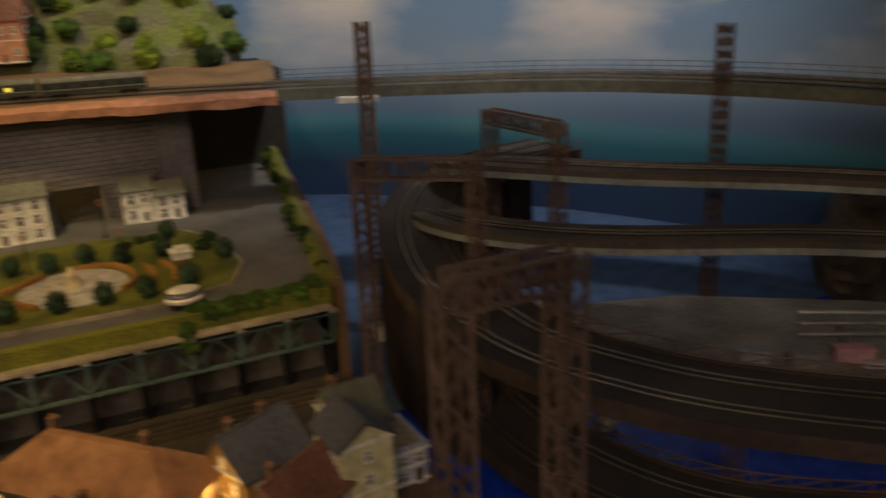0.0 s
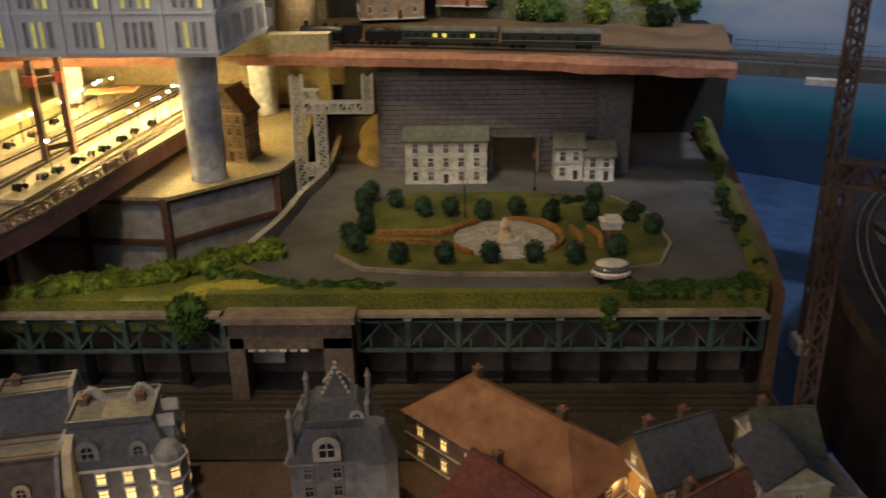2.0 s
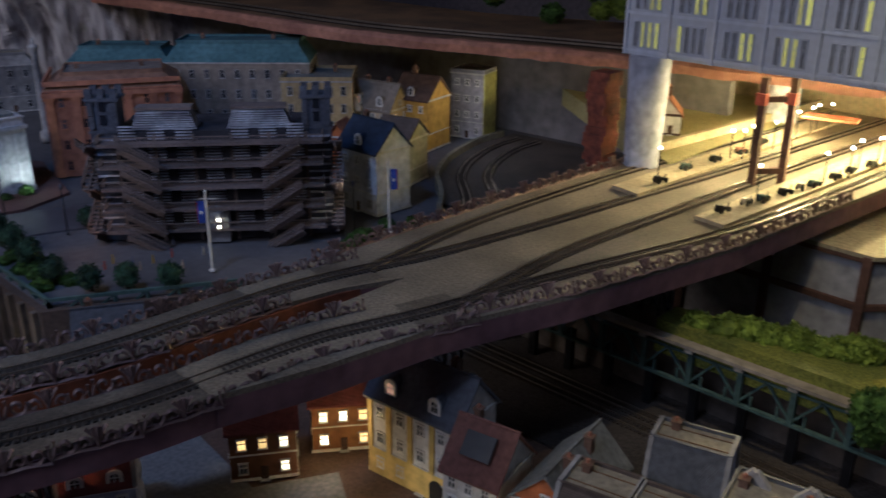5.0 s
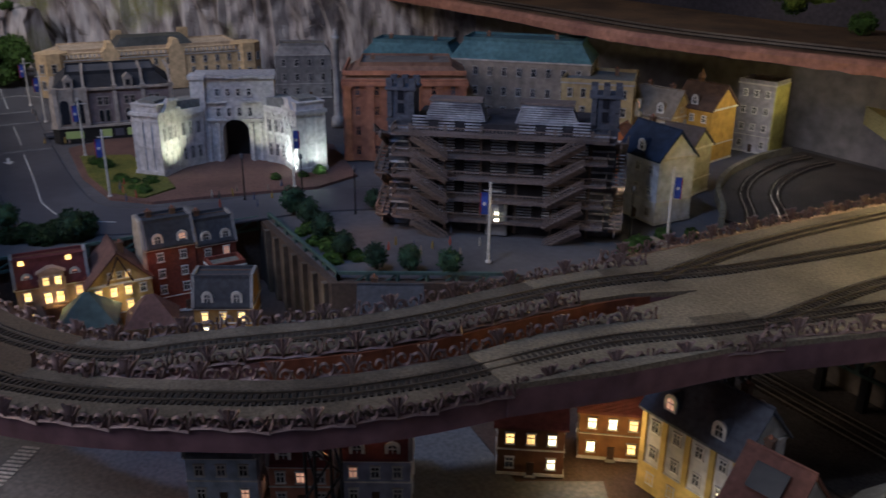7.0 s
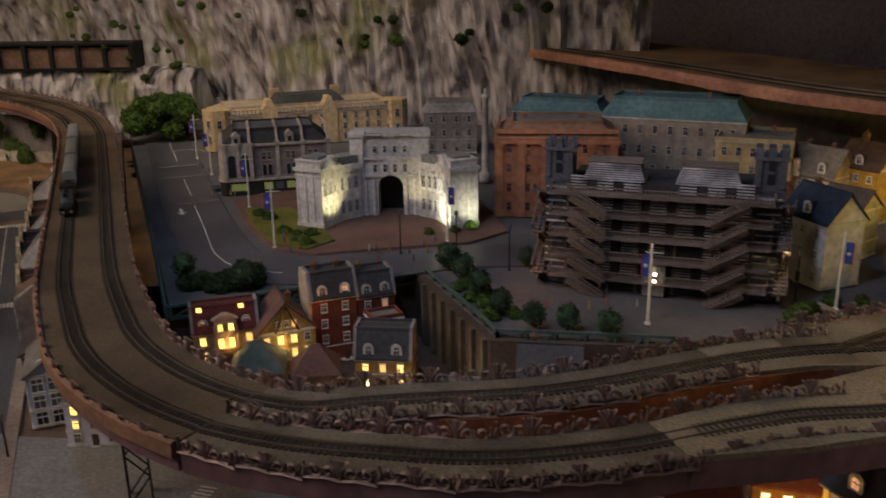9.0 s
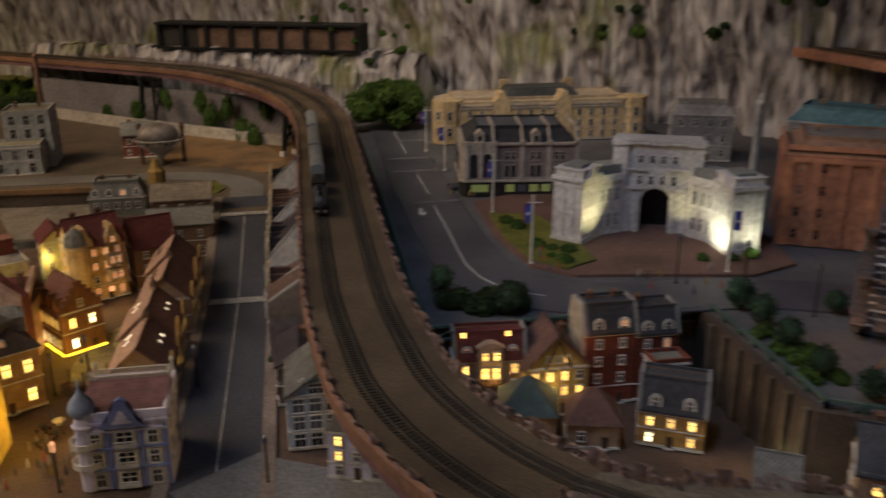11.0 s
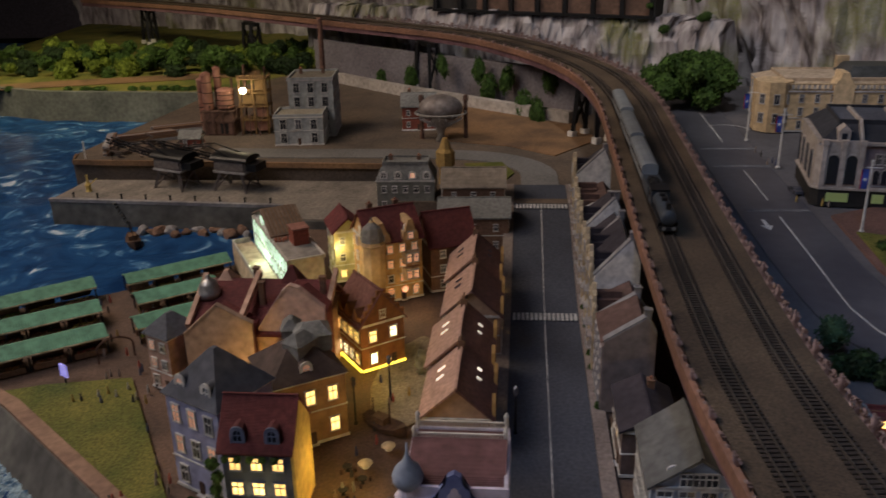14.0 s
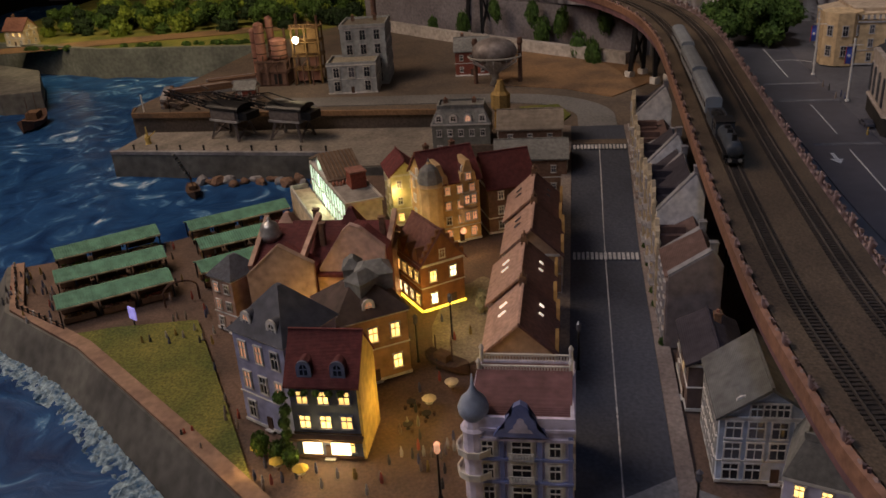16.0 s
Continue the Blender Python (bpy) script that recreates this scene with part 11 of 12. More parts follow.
prism(bm, [(0.58, 2.46), (0.66, 2.28), (0.95, 2.06), (1.5, 1.8), (1.6, 2.0), (1.25, 2.3), (0.92, 2.53), (0.7, 2.6)], -0.06, 0.0)
setting("work_quay", bm, CONCRETE, "grey concrete quay behind the spiral", "quay")
# small vehicles and pipes heaped on the quay
for x, y, a, sx, sy, sz, col in ((0.83, 2.2, -30, 0.06, 0.028, 0.026, (0.4, 0.42, 0.45)), (0.9, 2.14, -28, 0.05, 0.03, 0.03, (0.32, 0.3, 0.31)), (1.0, 2.11, -30, 0.075, 0.03, 0.03, (0.62, 0.3, 0.36)), (1.03, 2.06, -32, 0.08, 0.02, 0.012, (0.7, 0.62, 0.64)), (1.14, 2.06, -30, 0.06, 0.03, 0.024, (0.3, 0.33, 0.36)), (1.18, 2.0, -30, 0.05, 0.024, 0.02, (0.55, 0.56, 0.58))):
    crate = thing("freight_container", "small painted freight container on the work quay", "container", pose(x, y, 0.0, 0, 0, a), "freight containers")
    bm = BM()
    box(bm, 0, 0, 0, sx, sy, sz)
    bmesh.ops.bevel(bm, geom=bm.edges[:], offset=0.0015, segments=1, affect="EDGES")
    part("body", bm, surf("container_%d" % int(x * 1000), col), crate)
    for k in range(6):
        bm = BM()
        box(bm, -sx * 0.42 + k * sx * 0.168, -sy / 2 - 0.0006, 0.003, sx * 0.05, 0.0014, sz - 0.006)
        part("rib", bm, STEEL_GREY, crate)
for k in range(3):
    bm = BM()
    tube(bm, [(0.95 + 0.02 * k, 2.2 + 0.02 * k, 0.03 + 0.012 * k), (1.35, 1.98 + 0.02 * k, 0.03 + 0.012 * k)], 0.005, 8)
    for u in (0.2, 0.8):
        box(bm, 0.95 + 0.02 * k + (0.4 - 0.02 * k) * u, 2.2 + 0.02 * k - 0.22 * u, 0.0, 0.006, 0.006, 0.03 + 0.012 * k)
    solid("steel_pipe", bm, SILVER, "long bright pipe on low stands on the work quay", "pipe", group="steel pipes")
bm = BM()
bmesh.ops.create_icosphere(bm, subdivisions=4, radius=1, matrix=Matrix.Translation((1.38, 2.42, 0.06)) @ Matrix.Diagonal((0.12, 0.1, 0.16, 1)))
for v in bm.verts:
    v.co += v.normal * (0.03 * noise.noise(v.co * 12) + 0.012 * noise.noise(v.co * 40))
solid("dark_rock", bm, surf("brown_rock", (0.12, 0.095, 0.075), col2=(0.04, 0.032, 0.028), scale=60, patch=14, bump=0.9), "dark brown rock rising from the sea", "rock")

# hill and houses above the upper terrace
bm = BM()
path = curve_through([(-1.2, 3.95, 0), (-0.6, 3.85, 0), (-0.2, 3.75, 0), (0.12, 3.62, 0), (0.24, 3.72, 0)], 0.03)
rings = []
for i, (p, n) in enumerate(zip(path, normals(path))):
    ring = []
    for j in range(14):
        v = j / 13
        q = Vector((p.x * 6, p.y * 6, v * 4))
        ring.append(bm.verts.new((p.x + n.x * (0.25 * v * v + 0.05 * noise.noise(q)), p.y + n.y * (0.3 * v + 0.06 * noise.noise(q)), 0.47 + 0.32 * v ** 0.8 + 0.04 * noise.noise(q * 1.7))))
    rings.append(ring)
for a, b in zip(rings, rings[1:]):
    for j in range(13):
        bm.faces.new((a[j], b[j], b[j + 1], a[j + 1]))
setting("hillside", bm, surf("hill_scatter", (0.14, 0.17, 0.04), col2=(0.16, 0.14, 0.12), scale=140, bump=1.0, var=0.5, patch=12), "green and rocky hillside above the terrace", "hill")
for i in range(70):
    u = G.random()
    p = path[int(u * (len(path) - 1))]
    k = G.random()
    bush(p.x, p.y + 0.3 * k - 0.03, 0.49 + 0.3 * k, G.uniform(0.8, 1.7), G.choice((BUSH, BUSHY, BUSHD)), "green bush on the hillside above the terrace", "hill bushes")
for i in range(22):
    bush(-2.6 + G.random() * 1.0, 3.5 + G.random() * 0.15, 0.5 + G.random() * 0.1, G.uniform(0.8, 1.6), G.choice((BUSH, BUSHY)), "green bush behind the upper track", "hill bushes")
house("brown gabled house on the hill above the terrace", -0.62, 3.75, 10, 0.18, 0.12, 0.11, 0.07, TAN, TILE_RED, "gable_x", 0.5, 2, (4, 2, 0, 2), 0.4, [LITDIM], chimneys=2, group="hill houses")
house("ochre house on the hill above the terrace", -0.4, 3.85, -15, 0.15, 0.12, 0.12, 0.07, TERRACOTTA, TILE_RED, "gable_x", 0.52, 2, (4, 2, 0, 2), 0.4, [LITDIM], chimneys=1, group="hill houses")
bm = BM()
lathe(bm, [(0.055, 0), (0.05, 0.12), (0.06, 0.13), (0.05, 0.3)], 20)
solid("pale_tower", bm, SANDBOARD, "pale round tower beside the office block", "tower", pose(-0.83, 3.42, 0.49), smooth=True)

# ---- cliff gallery ----
t = thing("cliff_gallery", "dark timber rail gallery cut into the cliff", "gallery", pose(-5.36, 0.9, 0.385, 0, 0, -23.3), "")
# solid near-black box; the gallery's inner shade is put into its colour
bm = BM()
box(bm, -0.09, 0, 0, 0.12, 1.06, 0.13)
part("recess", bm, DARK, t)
bm = BM()
box(bm, -0.027, 0.1, 0.006, 0.004, 0.82, 0.1)
part("back_board", bm, surf("gallery_boards", (0.15, 0.09, 0.065), bands=12, axis="Y"), t)
for i in range(9):
    bm = BM()
    box(bm, -0.01, -0.52 + i * 0.13, 0, 0.018, 0.02, 0.125)
    part("post", bm, BLACKIRON, t)
for z in (0.0, 0.118):
    bm = BM()
    box(bm, -0.008, 0, z, 0.02, 1.07, 0.012)
    part("beam", bm, BLACKIRON, t)
bm = BM()
sweep(bm, curve_through([(-5.95, -0.3, 0.05), (-5.75, 0.05, 0.05), (-5.57, 0.42, 0.05), (-5.36, 0.9, 0.05), (-5.15, 1.39, 0.05), (-4.95, 1.62, 0.05)], 0.025), [(0.16, 0), (0.0, 0), (0.01, 0.12), (0.0, 0.24), (0.03, 0.34), (0.16, 0.34)])
bmesh.ops.subdivide_edges(bm, edges=bm.edges[:], cuts=1, use_grid_fill=True)
for v in bm.verts:
    v.co += Vector((0.05, 0.02, 0.02)) * noise.noise(v.co * 14) + Vector((0.03, 0.01, 0.01)) * noise.noise(v.co * 37)
setting("gallery_wall", bm, ROCK, "rough pale stone wall under the rail gallery", "wall")
bm = BM()
sweep(bm, curve_through([(-5.5, -0.15, 0.08), (-5.1, 0.3, 0.08), (-4.75, 0.75, 0.08), (-4.55, 1.02, 0.08)], 0.05), [(0.02, 0), (-0.01, 0), (-0.01, 0.045), (0.02, 0.045)])
setting("low_wall", bm, surf("pale_wall", (0.42, 0.38, 0.34)), "low pale wall behind the harbour lawn", "wall")
bm = BM()
sweep(bm, curve_through([(-5.7, -0.2, 0.08), (-5.3, 0.3, 0.08), (-4.9, 0.85, 0.08), (-4.7, 1.1, 0.08)], 0.05), [(0.02, 0), (-0.01, 0), (-0.01, 0.16), (0.02, 0.16)])
setting("grey_wall", bm, BOARD, "grey retaining wall behind the harbour", "wall")
for x, y, z in ((-5.05, 0.5, 0.2), (-4.95, 0.66, 0.2), (-4.88, 0.78, 0.17), (-4.78, 0.95, 0.19), (-4.93, 0.7, 0.12), (-5.15, 0.35, 0.13), (-4.7, 0.85, 0.09), (-4.6, 0.9, 0.09), (-5.25, 0.2, 0.1)):
    bush(x, y, z, G.uniform(1.0, 1.6), BUSH, "creeper on the grey wall", "creepers", 2.6)

# ---- harbour ----
def stall(x0, y0, x1, y1, w=0.07):
    """A long open market stall with a green roof from one end to the other."""
    a = math.atan2(y1 - y0, x1 - x0)
    l = math.hypot(x1 - x0, y1 - y0)
    t = thing("market_stall", "long market stall with a green corrugated roof and produce", "stall", pose((x0 + x1) / 2, (y0 + y1) / 2, 0, 0, 0, math.degrees(a)), "market stalls")
    for s in (-1, 1):
        bm = BM()
        n = int(l / 0.0028)
        rows = []
        for i in range(n + 1):
            u, lift = -l / 2 + i * l / n, 0.0009 * (i % 2)
            rows.append([bm.verts.new(p) for p in ((u, 0, 0.051 + lift), (u, s * w / 2, 0.038 + lift), (u, s * w / 2, 0.036 + lift), (u, 0, 0.049 + lift))])
        for p, q in zip(rows, rows[1:]):
            for k in range(4):
                bm.faces.new((p[k], p[(k + 1) % 4], q[(k + 1) % 4], q[k]))
        bm.faces.new(rows[0][::-1])
        bm.faces.new(rows[-1])
        part("roof_sheet", bm, GREENROOF, t)
        bm = BM()
        beam(bm, (-l / 2, s * w / 2, 0.036), (l / 2, s * w / 2, 0.036), 0.003)
        part("eave_beam", bm, CREAM, t)
        k = max(3, int(l / 0.06))
        for i in range(k + 1):
            bm = BM()
            box(bm, -l / 2 + 0.004 + i * (l - 0.008) / k, s * (w / 2 - 0.004), 0, 0.003, 0.003, 0.036)
            part("post", bm, BLACKIRON, t)
        for i in range(k):
            bm = BM()
            box(bm, -l / 2 + (i + 0.5) * l / k, s * (w / 2 - 0.012), 0, l / k * 0.8, 0.016, 0.012)
            part("counter", bm, TIMBER, t)
            bm = BM()
            for _ in range(16):
                bmesh.ops.create_icosphere(bm, subdivisions=1, radius=0.0022, matrix=Matrix.Translation((-l / 2 + (i + 0.5) * l / k + G.uniform(-0.35, 0.35) * l / k, s * (w / 2 - 0.012) + G.uniform(-0.006, 0.006), 0.0135)))
            tagged(part("produce", bm, G.choice((FLOWER, TERRACOTTA, YELLOW, LEAF_YELLOW, BRICK)), t, "heaped produce"), kind="stuff")


stall(-2.995, -0.345, -3.14, -0.16, 0.075)
stall(-2.88, -0.275, -3.015, -0.085, 0.075)
stall(-2.765, -0.205, -2.9, -0.018, 0.075)
stall(-3.155, -0.09, -3.305, 0.11, 0.07)
stall(-3.05, -0.02, -3.16, 0.13, 0.07)
stall(-2.93, 0.03, -3.03, 0.16, 0.07)
t = thing("arched_gate", "brown iron arch at the market entrance", "gate", pose(-2.84, 0.03, 0, 0, 0, 125), "")
bm = BM()
tube(bm, [(0.035 * math.cos(a), 0, 0.03 + 0.02 * math.sin(a)) for a in [math.pi * i / 12 for i in range(13)]], 0.002, 5)
part("arch", bm, RUST, t)
for s in (-1, 1):
    bm = BM()
    box(bm, s * 0.035, 0, 0, 0.004, 0.004, 0.03)
    part("post", bm, RUST, t)

fence = [Vector((x, y, 0.004)) for x, y in ((-2.985, -0.44), (-2.79, -0.31), (-2.71, -0.16))]
t = thing("quay_fence", "low dark fence along the sea wall", "fence", None, "")
for a, b in zip(fence, fence[1:]):
    for dz in (0.007, 0.014):
        bm = BM()
        beam(bm, a + Vector((0, 0, dz)), b + Vector((0, 0, dz)), 0.0016)
        part("rail", bm, BLACKIRON, t)
    for i in range(9):
        p = a + (b - a) * i / 8
        bm = BM()
        box(bm, p.x, p.y, p.z, 0.003, 0.003, 0.018)
        part("post", bm, WHITE if i % 3 == 0 else BLACKIRON, t)


# plain painted pegs stand for the model's tiny figures
bm = BM()
lathe(bm, [(0.0022, 0), (0.0028, 0.006), (0.0024, 0.012), (0.0012, 0.0135), (0.0018, 0.0165), (0.0004, 0.0195)], 7)
PEGS = []
for i, c in enumerate(((0.3, 0.24, 0.2), (0.12, 0.13, 0.2), (0.4, 0.1, 0.07), (0.45, 0.43, 0.4), (0.08, 0.08, 0.08), (0.4, 0.28, 0.08))):
    me = bpy.data.meshes.new("figurine")
    bmesh.ops.recalc_face_normals(bm, faces=bm.faces[:])
    bm.to_mesh(me)
    me.materials.append(surf("figurine_paint_%d" % i, c))
    PEGS.append(me)
bm.free()


def figurine(x, y, z):
    ob = new("figurine", G.choice(PEGS))
    ob.location = (x, y, z)
    tagged(ob, "tiny painted wooden peg figurine standing in the model", "figurine", "figurines")


for x0, y0, x1, y1, z, n in ((-2.96, -0.4, -2.74, -0.2, 0.0, 30), (-2.86, 0.02, -2.66, 0.16, 0.0, 20), (-2.42, 0.58, -2.3, 0.66, 0.0, 10), (-2.98, -0.42, -2.8, -0.25, 0.0, 26), (-3.12, -0.2, -2.85, 0.0, 0.0, 26), (-3.2, 0.0, -2.95, 0.12, 0.0, 14), (-2.6, 0.2, -2.35, 0.36, 0.0, 16), (-2.34, 0.36, -2.28, 0.56, 0.0, 16), (-2.62, 0.56, -2.3, 0.66, 0.0, 14), (-2.8, 0.58, -2.7, 0.66, 0.0, 4), (-2.7, 2.0, -2.55, 1.75, PZ, 12), (-2.9, 1.6, -2.72, 1.64, PZ + 0.004, 7), (-3.45, 1.5, -3.35, 1.58, PZ, 6), (-2.2, 2.0, -1.95, 2.2, PZ, 10), (-3.9, 1.52, -3.6, 1.56, PZ, 5)):
    for _ in range(n):
        figurine(G.uniform(min(x0, x1), max(x0, x1)), G.uniform(min(y0, y1), max(y0, y1)), z)


CRANEGREY = surf("dusty_crane_paint", (0.17, 0.145, 0.135), col2=(0.085, 0.072, 0.07), scale=110)


def parasol(x, y, z, paint):
    t = thing("cafe_parasol", "small cafe parasol over a round table", "parasol", pose(x, y, z), "cafe parasols")
    bm = BM()
    lathe(bm, [(0.0025, 0), (0.0008, 0.002), (0.0007, 0.02)], 6)
    part("pole", bm, TIMBER, t)
    bm = BM()
    lathe(bm, [(0.0125, 0.0165), (0.012, 0.0172), (0.006, 0.0205), (0.0005, 0.0225)], 8)
    part("canopy", bm, paint, t)
    bm = BM()
    lathe(bm, [(0.0065, 0.0085), (0.0065, 0.0095), (0.0, 0.0095)], 10)
    part("table_top", bm, WHITE, t)


YELLOWCLOTH = surf("yellow_cloth", (0.6, 0.42, 0.06))
for x, y, c in ((-2.33, 0.4, YELLOWCLOTH), (-2.315, 0.44, YELLOWCLOTH), (-2.36, 0.36, YELLOWCLOTH), (-2.5, 0.6, CREAM), (-2.55, 0.63, CREAM)):
    parasol(x, y, 0.0, c)


def crane(x, y, z, rz):
    t = thing("harbour_crane", "dark grey harbour crane on a braced portal", "crane", pose(x, y, z, 0, 0, rz) @ Matrix.Diagonal((1.65, 1.5, 1.05, 1)), "harbour cranes")
    for sx in (-1, 1):
        for sy in (-1, 1):
            bm = BM()
            beam(bm, (sx * 0.035, sy * 0.028, 0), (sx * 0.024, sy * 0.02, 0.06), 0.005)
            part("leg", bm, CRANEGREY, t)
    for sx in (-1, 1):
        bm = BM()
        beam(bm, (sx * 0.033, -0.026, 0.01), (sx * 0.026, 0.022, 0.05), 0.003)
        beam(bm, (sx * 0.033, 0.026, 0.01), (sx * 0.026, -0.022, 0.05), 0.003)
        part("brace", bm, CRANEGREY, t)
    bm = BM()
    box(bm, 0, 0, 0.06, 0.07, 0.055, 0.006)
    part("platform", bm, GREYSTONE, t)
    bm = BM()
    box(bm, 0.0, 0, 0.066, 0.07, 0.05, 0.032)
    bmesh.ops.bevel(bm, geom=bm.edges[:], offset=0.003, segments=2, affect="EDGES")
    cab = part("cab", bm, CRANEGREY, t)
    bm = BM()
    rings = [[bm.verts.new((x, 0.028 * math.cos(math.pi * i / 10), 0.098 + 0.017 * math.sin(math.pi * i / 10))) for i in range(11)] for x in (-0.04, 0.04)]
    bm.faces.new(rings[0]), bm.faces.new(rings[1][::-1])
    for i in range(11):
        bm.faces.new((rings[0][i], rings[1][i], rings[1][(i + 1) % 11], rings[0][(i + 1) % 11]))
    part("cab_roof", bm, BLACKIRON, cab, "dark rounded roof")
    bm = BM()
    box(bm, -0.045, 0, 0.07, 0.024, 0.04, 0.022)
    part("counterweight", bm, BLACKIRON, cab)
    for y in (-0.024, 0.024):
        bm = BM()
        beam(bm, (-0.02, y, 0.1), (0.05, y * 0.5, 0.135), 0.003)
        beam(bm, (0.05, y * 0.5, 0.135), (0.12, y * 0.4, 0.12), 0.002)
        part("stay", bm, BLACKIRON, t)
    for u in (-0.02, 0.005):
        bm = BM()
        box(bm, u, -0.028, 0.078, 0.018, 0.001, 0.016)
        part("cab_window", bm, PANE, t)
    lattice_beam(t, (0.03, 0, 0.085), (0.17, 0.0, 0.118), 0.012, BLACKIRON, 9, 0.002, 0.014)
    bm = BM()
    beam(bm, (0.168, 0.0, 0.118), (0.168, 0.0, 0.05), 0.0012)
    part("hook_cable", bm, BLACKIRON, t)


crane(-3.93, -0.26, 0.02, 248)
crane(-3.91, -0.055, 0.02, 254)
# timber stacks and scrap on the quay end
for x, y, a, n in ((-4.28, -0.5, 120, 4), (-4.4, -0.42, 118, 5), (-4.18, -0.58, 20, 3)):
    t = thing("timber_stack", "stack of weathered brown beams lying on the quay", "timber stack", pose(x, y, 0.08, 0, 0, a), "timber stacks")
    for k in range(n):
        for m in range(3):
            bm = BM()
            beam(bm, (-0.1 + G.uniform(-0.012, 0.012), -0.02 + k * 0.011, 0.006 + m * 0.0115), (0.1 + G.uniform(-0.012, 0.012), -0.02 + k * 0.011, 0.006 + m * 0.0115), 0.0105)
            part("timber_beam", bm, G.choice((TIMBER, BRICK_BROWN, GREYSTONE)), t)
for x, y in ((-4.1, -0.42), (-4.13, -0.35), (-4.2, -0.45), (-4.08, -0.52), (-4.16, -0.27)):
    bm = BM()
    for _ in range(14):
        c = Vector((G.uniform(-0.03, 0.03), G.uniform(-0.03, 0.03), G.uniform(0.004, 0.03)))
        beam(bm, c, c + Vector((G.uniform(-0.03, 0.03), G.uniform(-0.03, 0.03), G.uniform(-0.01, 0.015))), G.uniform(0.003, 0.009))
    tagged(solid("scrap_heap", bm, surf("scrap_%d" % int(-x * 100), (0.2, 0.15, 0.12), col2=(0.07, 0.055, 0.05), scale=200), "dark heap of scrap metal on the quay", "scrap heap", pose(x, y, 0.08), "scrap heaps"), kind="stuff")


def boat(x, y, z, rz, l, label, wood=TIMBER_DARK):
    t = thing("boat", label, "boat", pose(x, y, z, 0, 0, rz), "boats")
    bm = BM()
    rings = []
    for u, w, h in ((-0.5, 0.1, 0.24), (-0.3, 0.19, 0.17), (0, 0.22, 0.14), (0.3, 0.17, 0.18), (0.5, 0.02, 0.26)):
        rings.append([bm.verts.new((u * l, y0 * w * l, z0 * h * l)) for y0, z0 in ((-1, 1), (-0.8, 0.2), (0, 0), (0.8, 0.2), (1, 1))])
    for a, b in zip(rings, rings[1:]):
        for i in range(4):
            bm.faces.new((a[i], b[i], b[i + 1], a[i + 1]))
        bm.faces.new((a[4], b[4], b[0], a[0]))
    bm.faces.new(rings[0]), bm.faces.new(rings[-1][::-1])
    part("hull", bm, wood, t)
    bm = BM()
    box(bm, -0.12 * l, 0, 0.12 * l, 0.3 * l, 0.22 * l, 0.16 * l)
    part("cabin", bm, TIMBER, t)
    for u in (0.1, -0.3):
        bm = BM()
        beam(bm, (u * l, 0, 0.12 * l), (u * l, 0, 0.62 * l), 0.002)
        part("mast", bm, TIMBER_DARK, t)
    return t


boat(-3.62, -0.285, -0.058, 30, 0.1, "small dark wooden boat with two masts")
boat(-4.38, -1.27, -0.058, 10, 0.2, "dark wooden barge with rust red gear", RUST)
boat(-2.62, 0.615, 0.0, 60, 0.09, "small wooden ship model standing in the square")
for i in range(16):
    bm = BM()
    bmesh.ops.create_icosphere(bm, subdivisions=2, radius=1, matrix=Matrix.Diagonal((G.uniform(0.012, 0.03), G.uniform(0.012, 0.024), G.uniform(0.008, 0.02), 1)))
    for v in bm.verts:
        v.co += v.normal * 0.008 * noise.noise(v.co * 60 + Vector((i, 0, 0)))
    solid("harbour_rock", bm, GREYSTONE if i % 3 == 0 else BRICK_BROWN, "dark rubble rock at the foot of the pier", "rock", pose(-3.715 + G.uniform(-0.03, 0.035), -0.3 + i * 0.028, -0.052, 0, 0, G.uniform(0, 360)), "harbour rocks")
bm = BM()
prism(bm, [(-5.0, -1.6), (-4.6, -1.35), (-4.55, -1.5), (-4.9, -2.2), (-5.3, -2.2)], -0.08, 0.03)
setting("harbour_block", bm, QUAY, "dark concrete block at the harbour mouth", "quay")
bm = BM()
for i in range(8):
    beam(bm, (0.0, i * 0.006, -0.012 * i), (0.03, i * 0.006, -0.012 * i), 0.004)
solid("pier_steps", bm, QUAY, "narrow steps down the side of the pier", "steps", pose(-3.785, -0.4, 0.018))
t = thing("yellow_derrick", "small yellow derrick at the pier head", "derrick", pose(-3.87, -0.53, 0.02), "")
bm = BM()
lathe(bm, [(0.012, 0), (0.008, 0.01), (0.01, 0.025), (0.004, 0.035), (0.002, 0.06)], 8)
part("mast", bm, YELLOW, t)
bm = BM()
beam(bm, (0, 0, 0.02), (0.0, 0.03, 0.045), 0.003)
part("jib", bm, YELLOW, t)


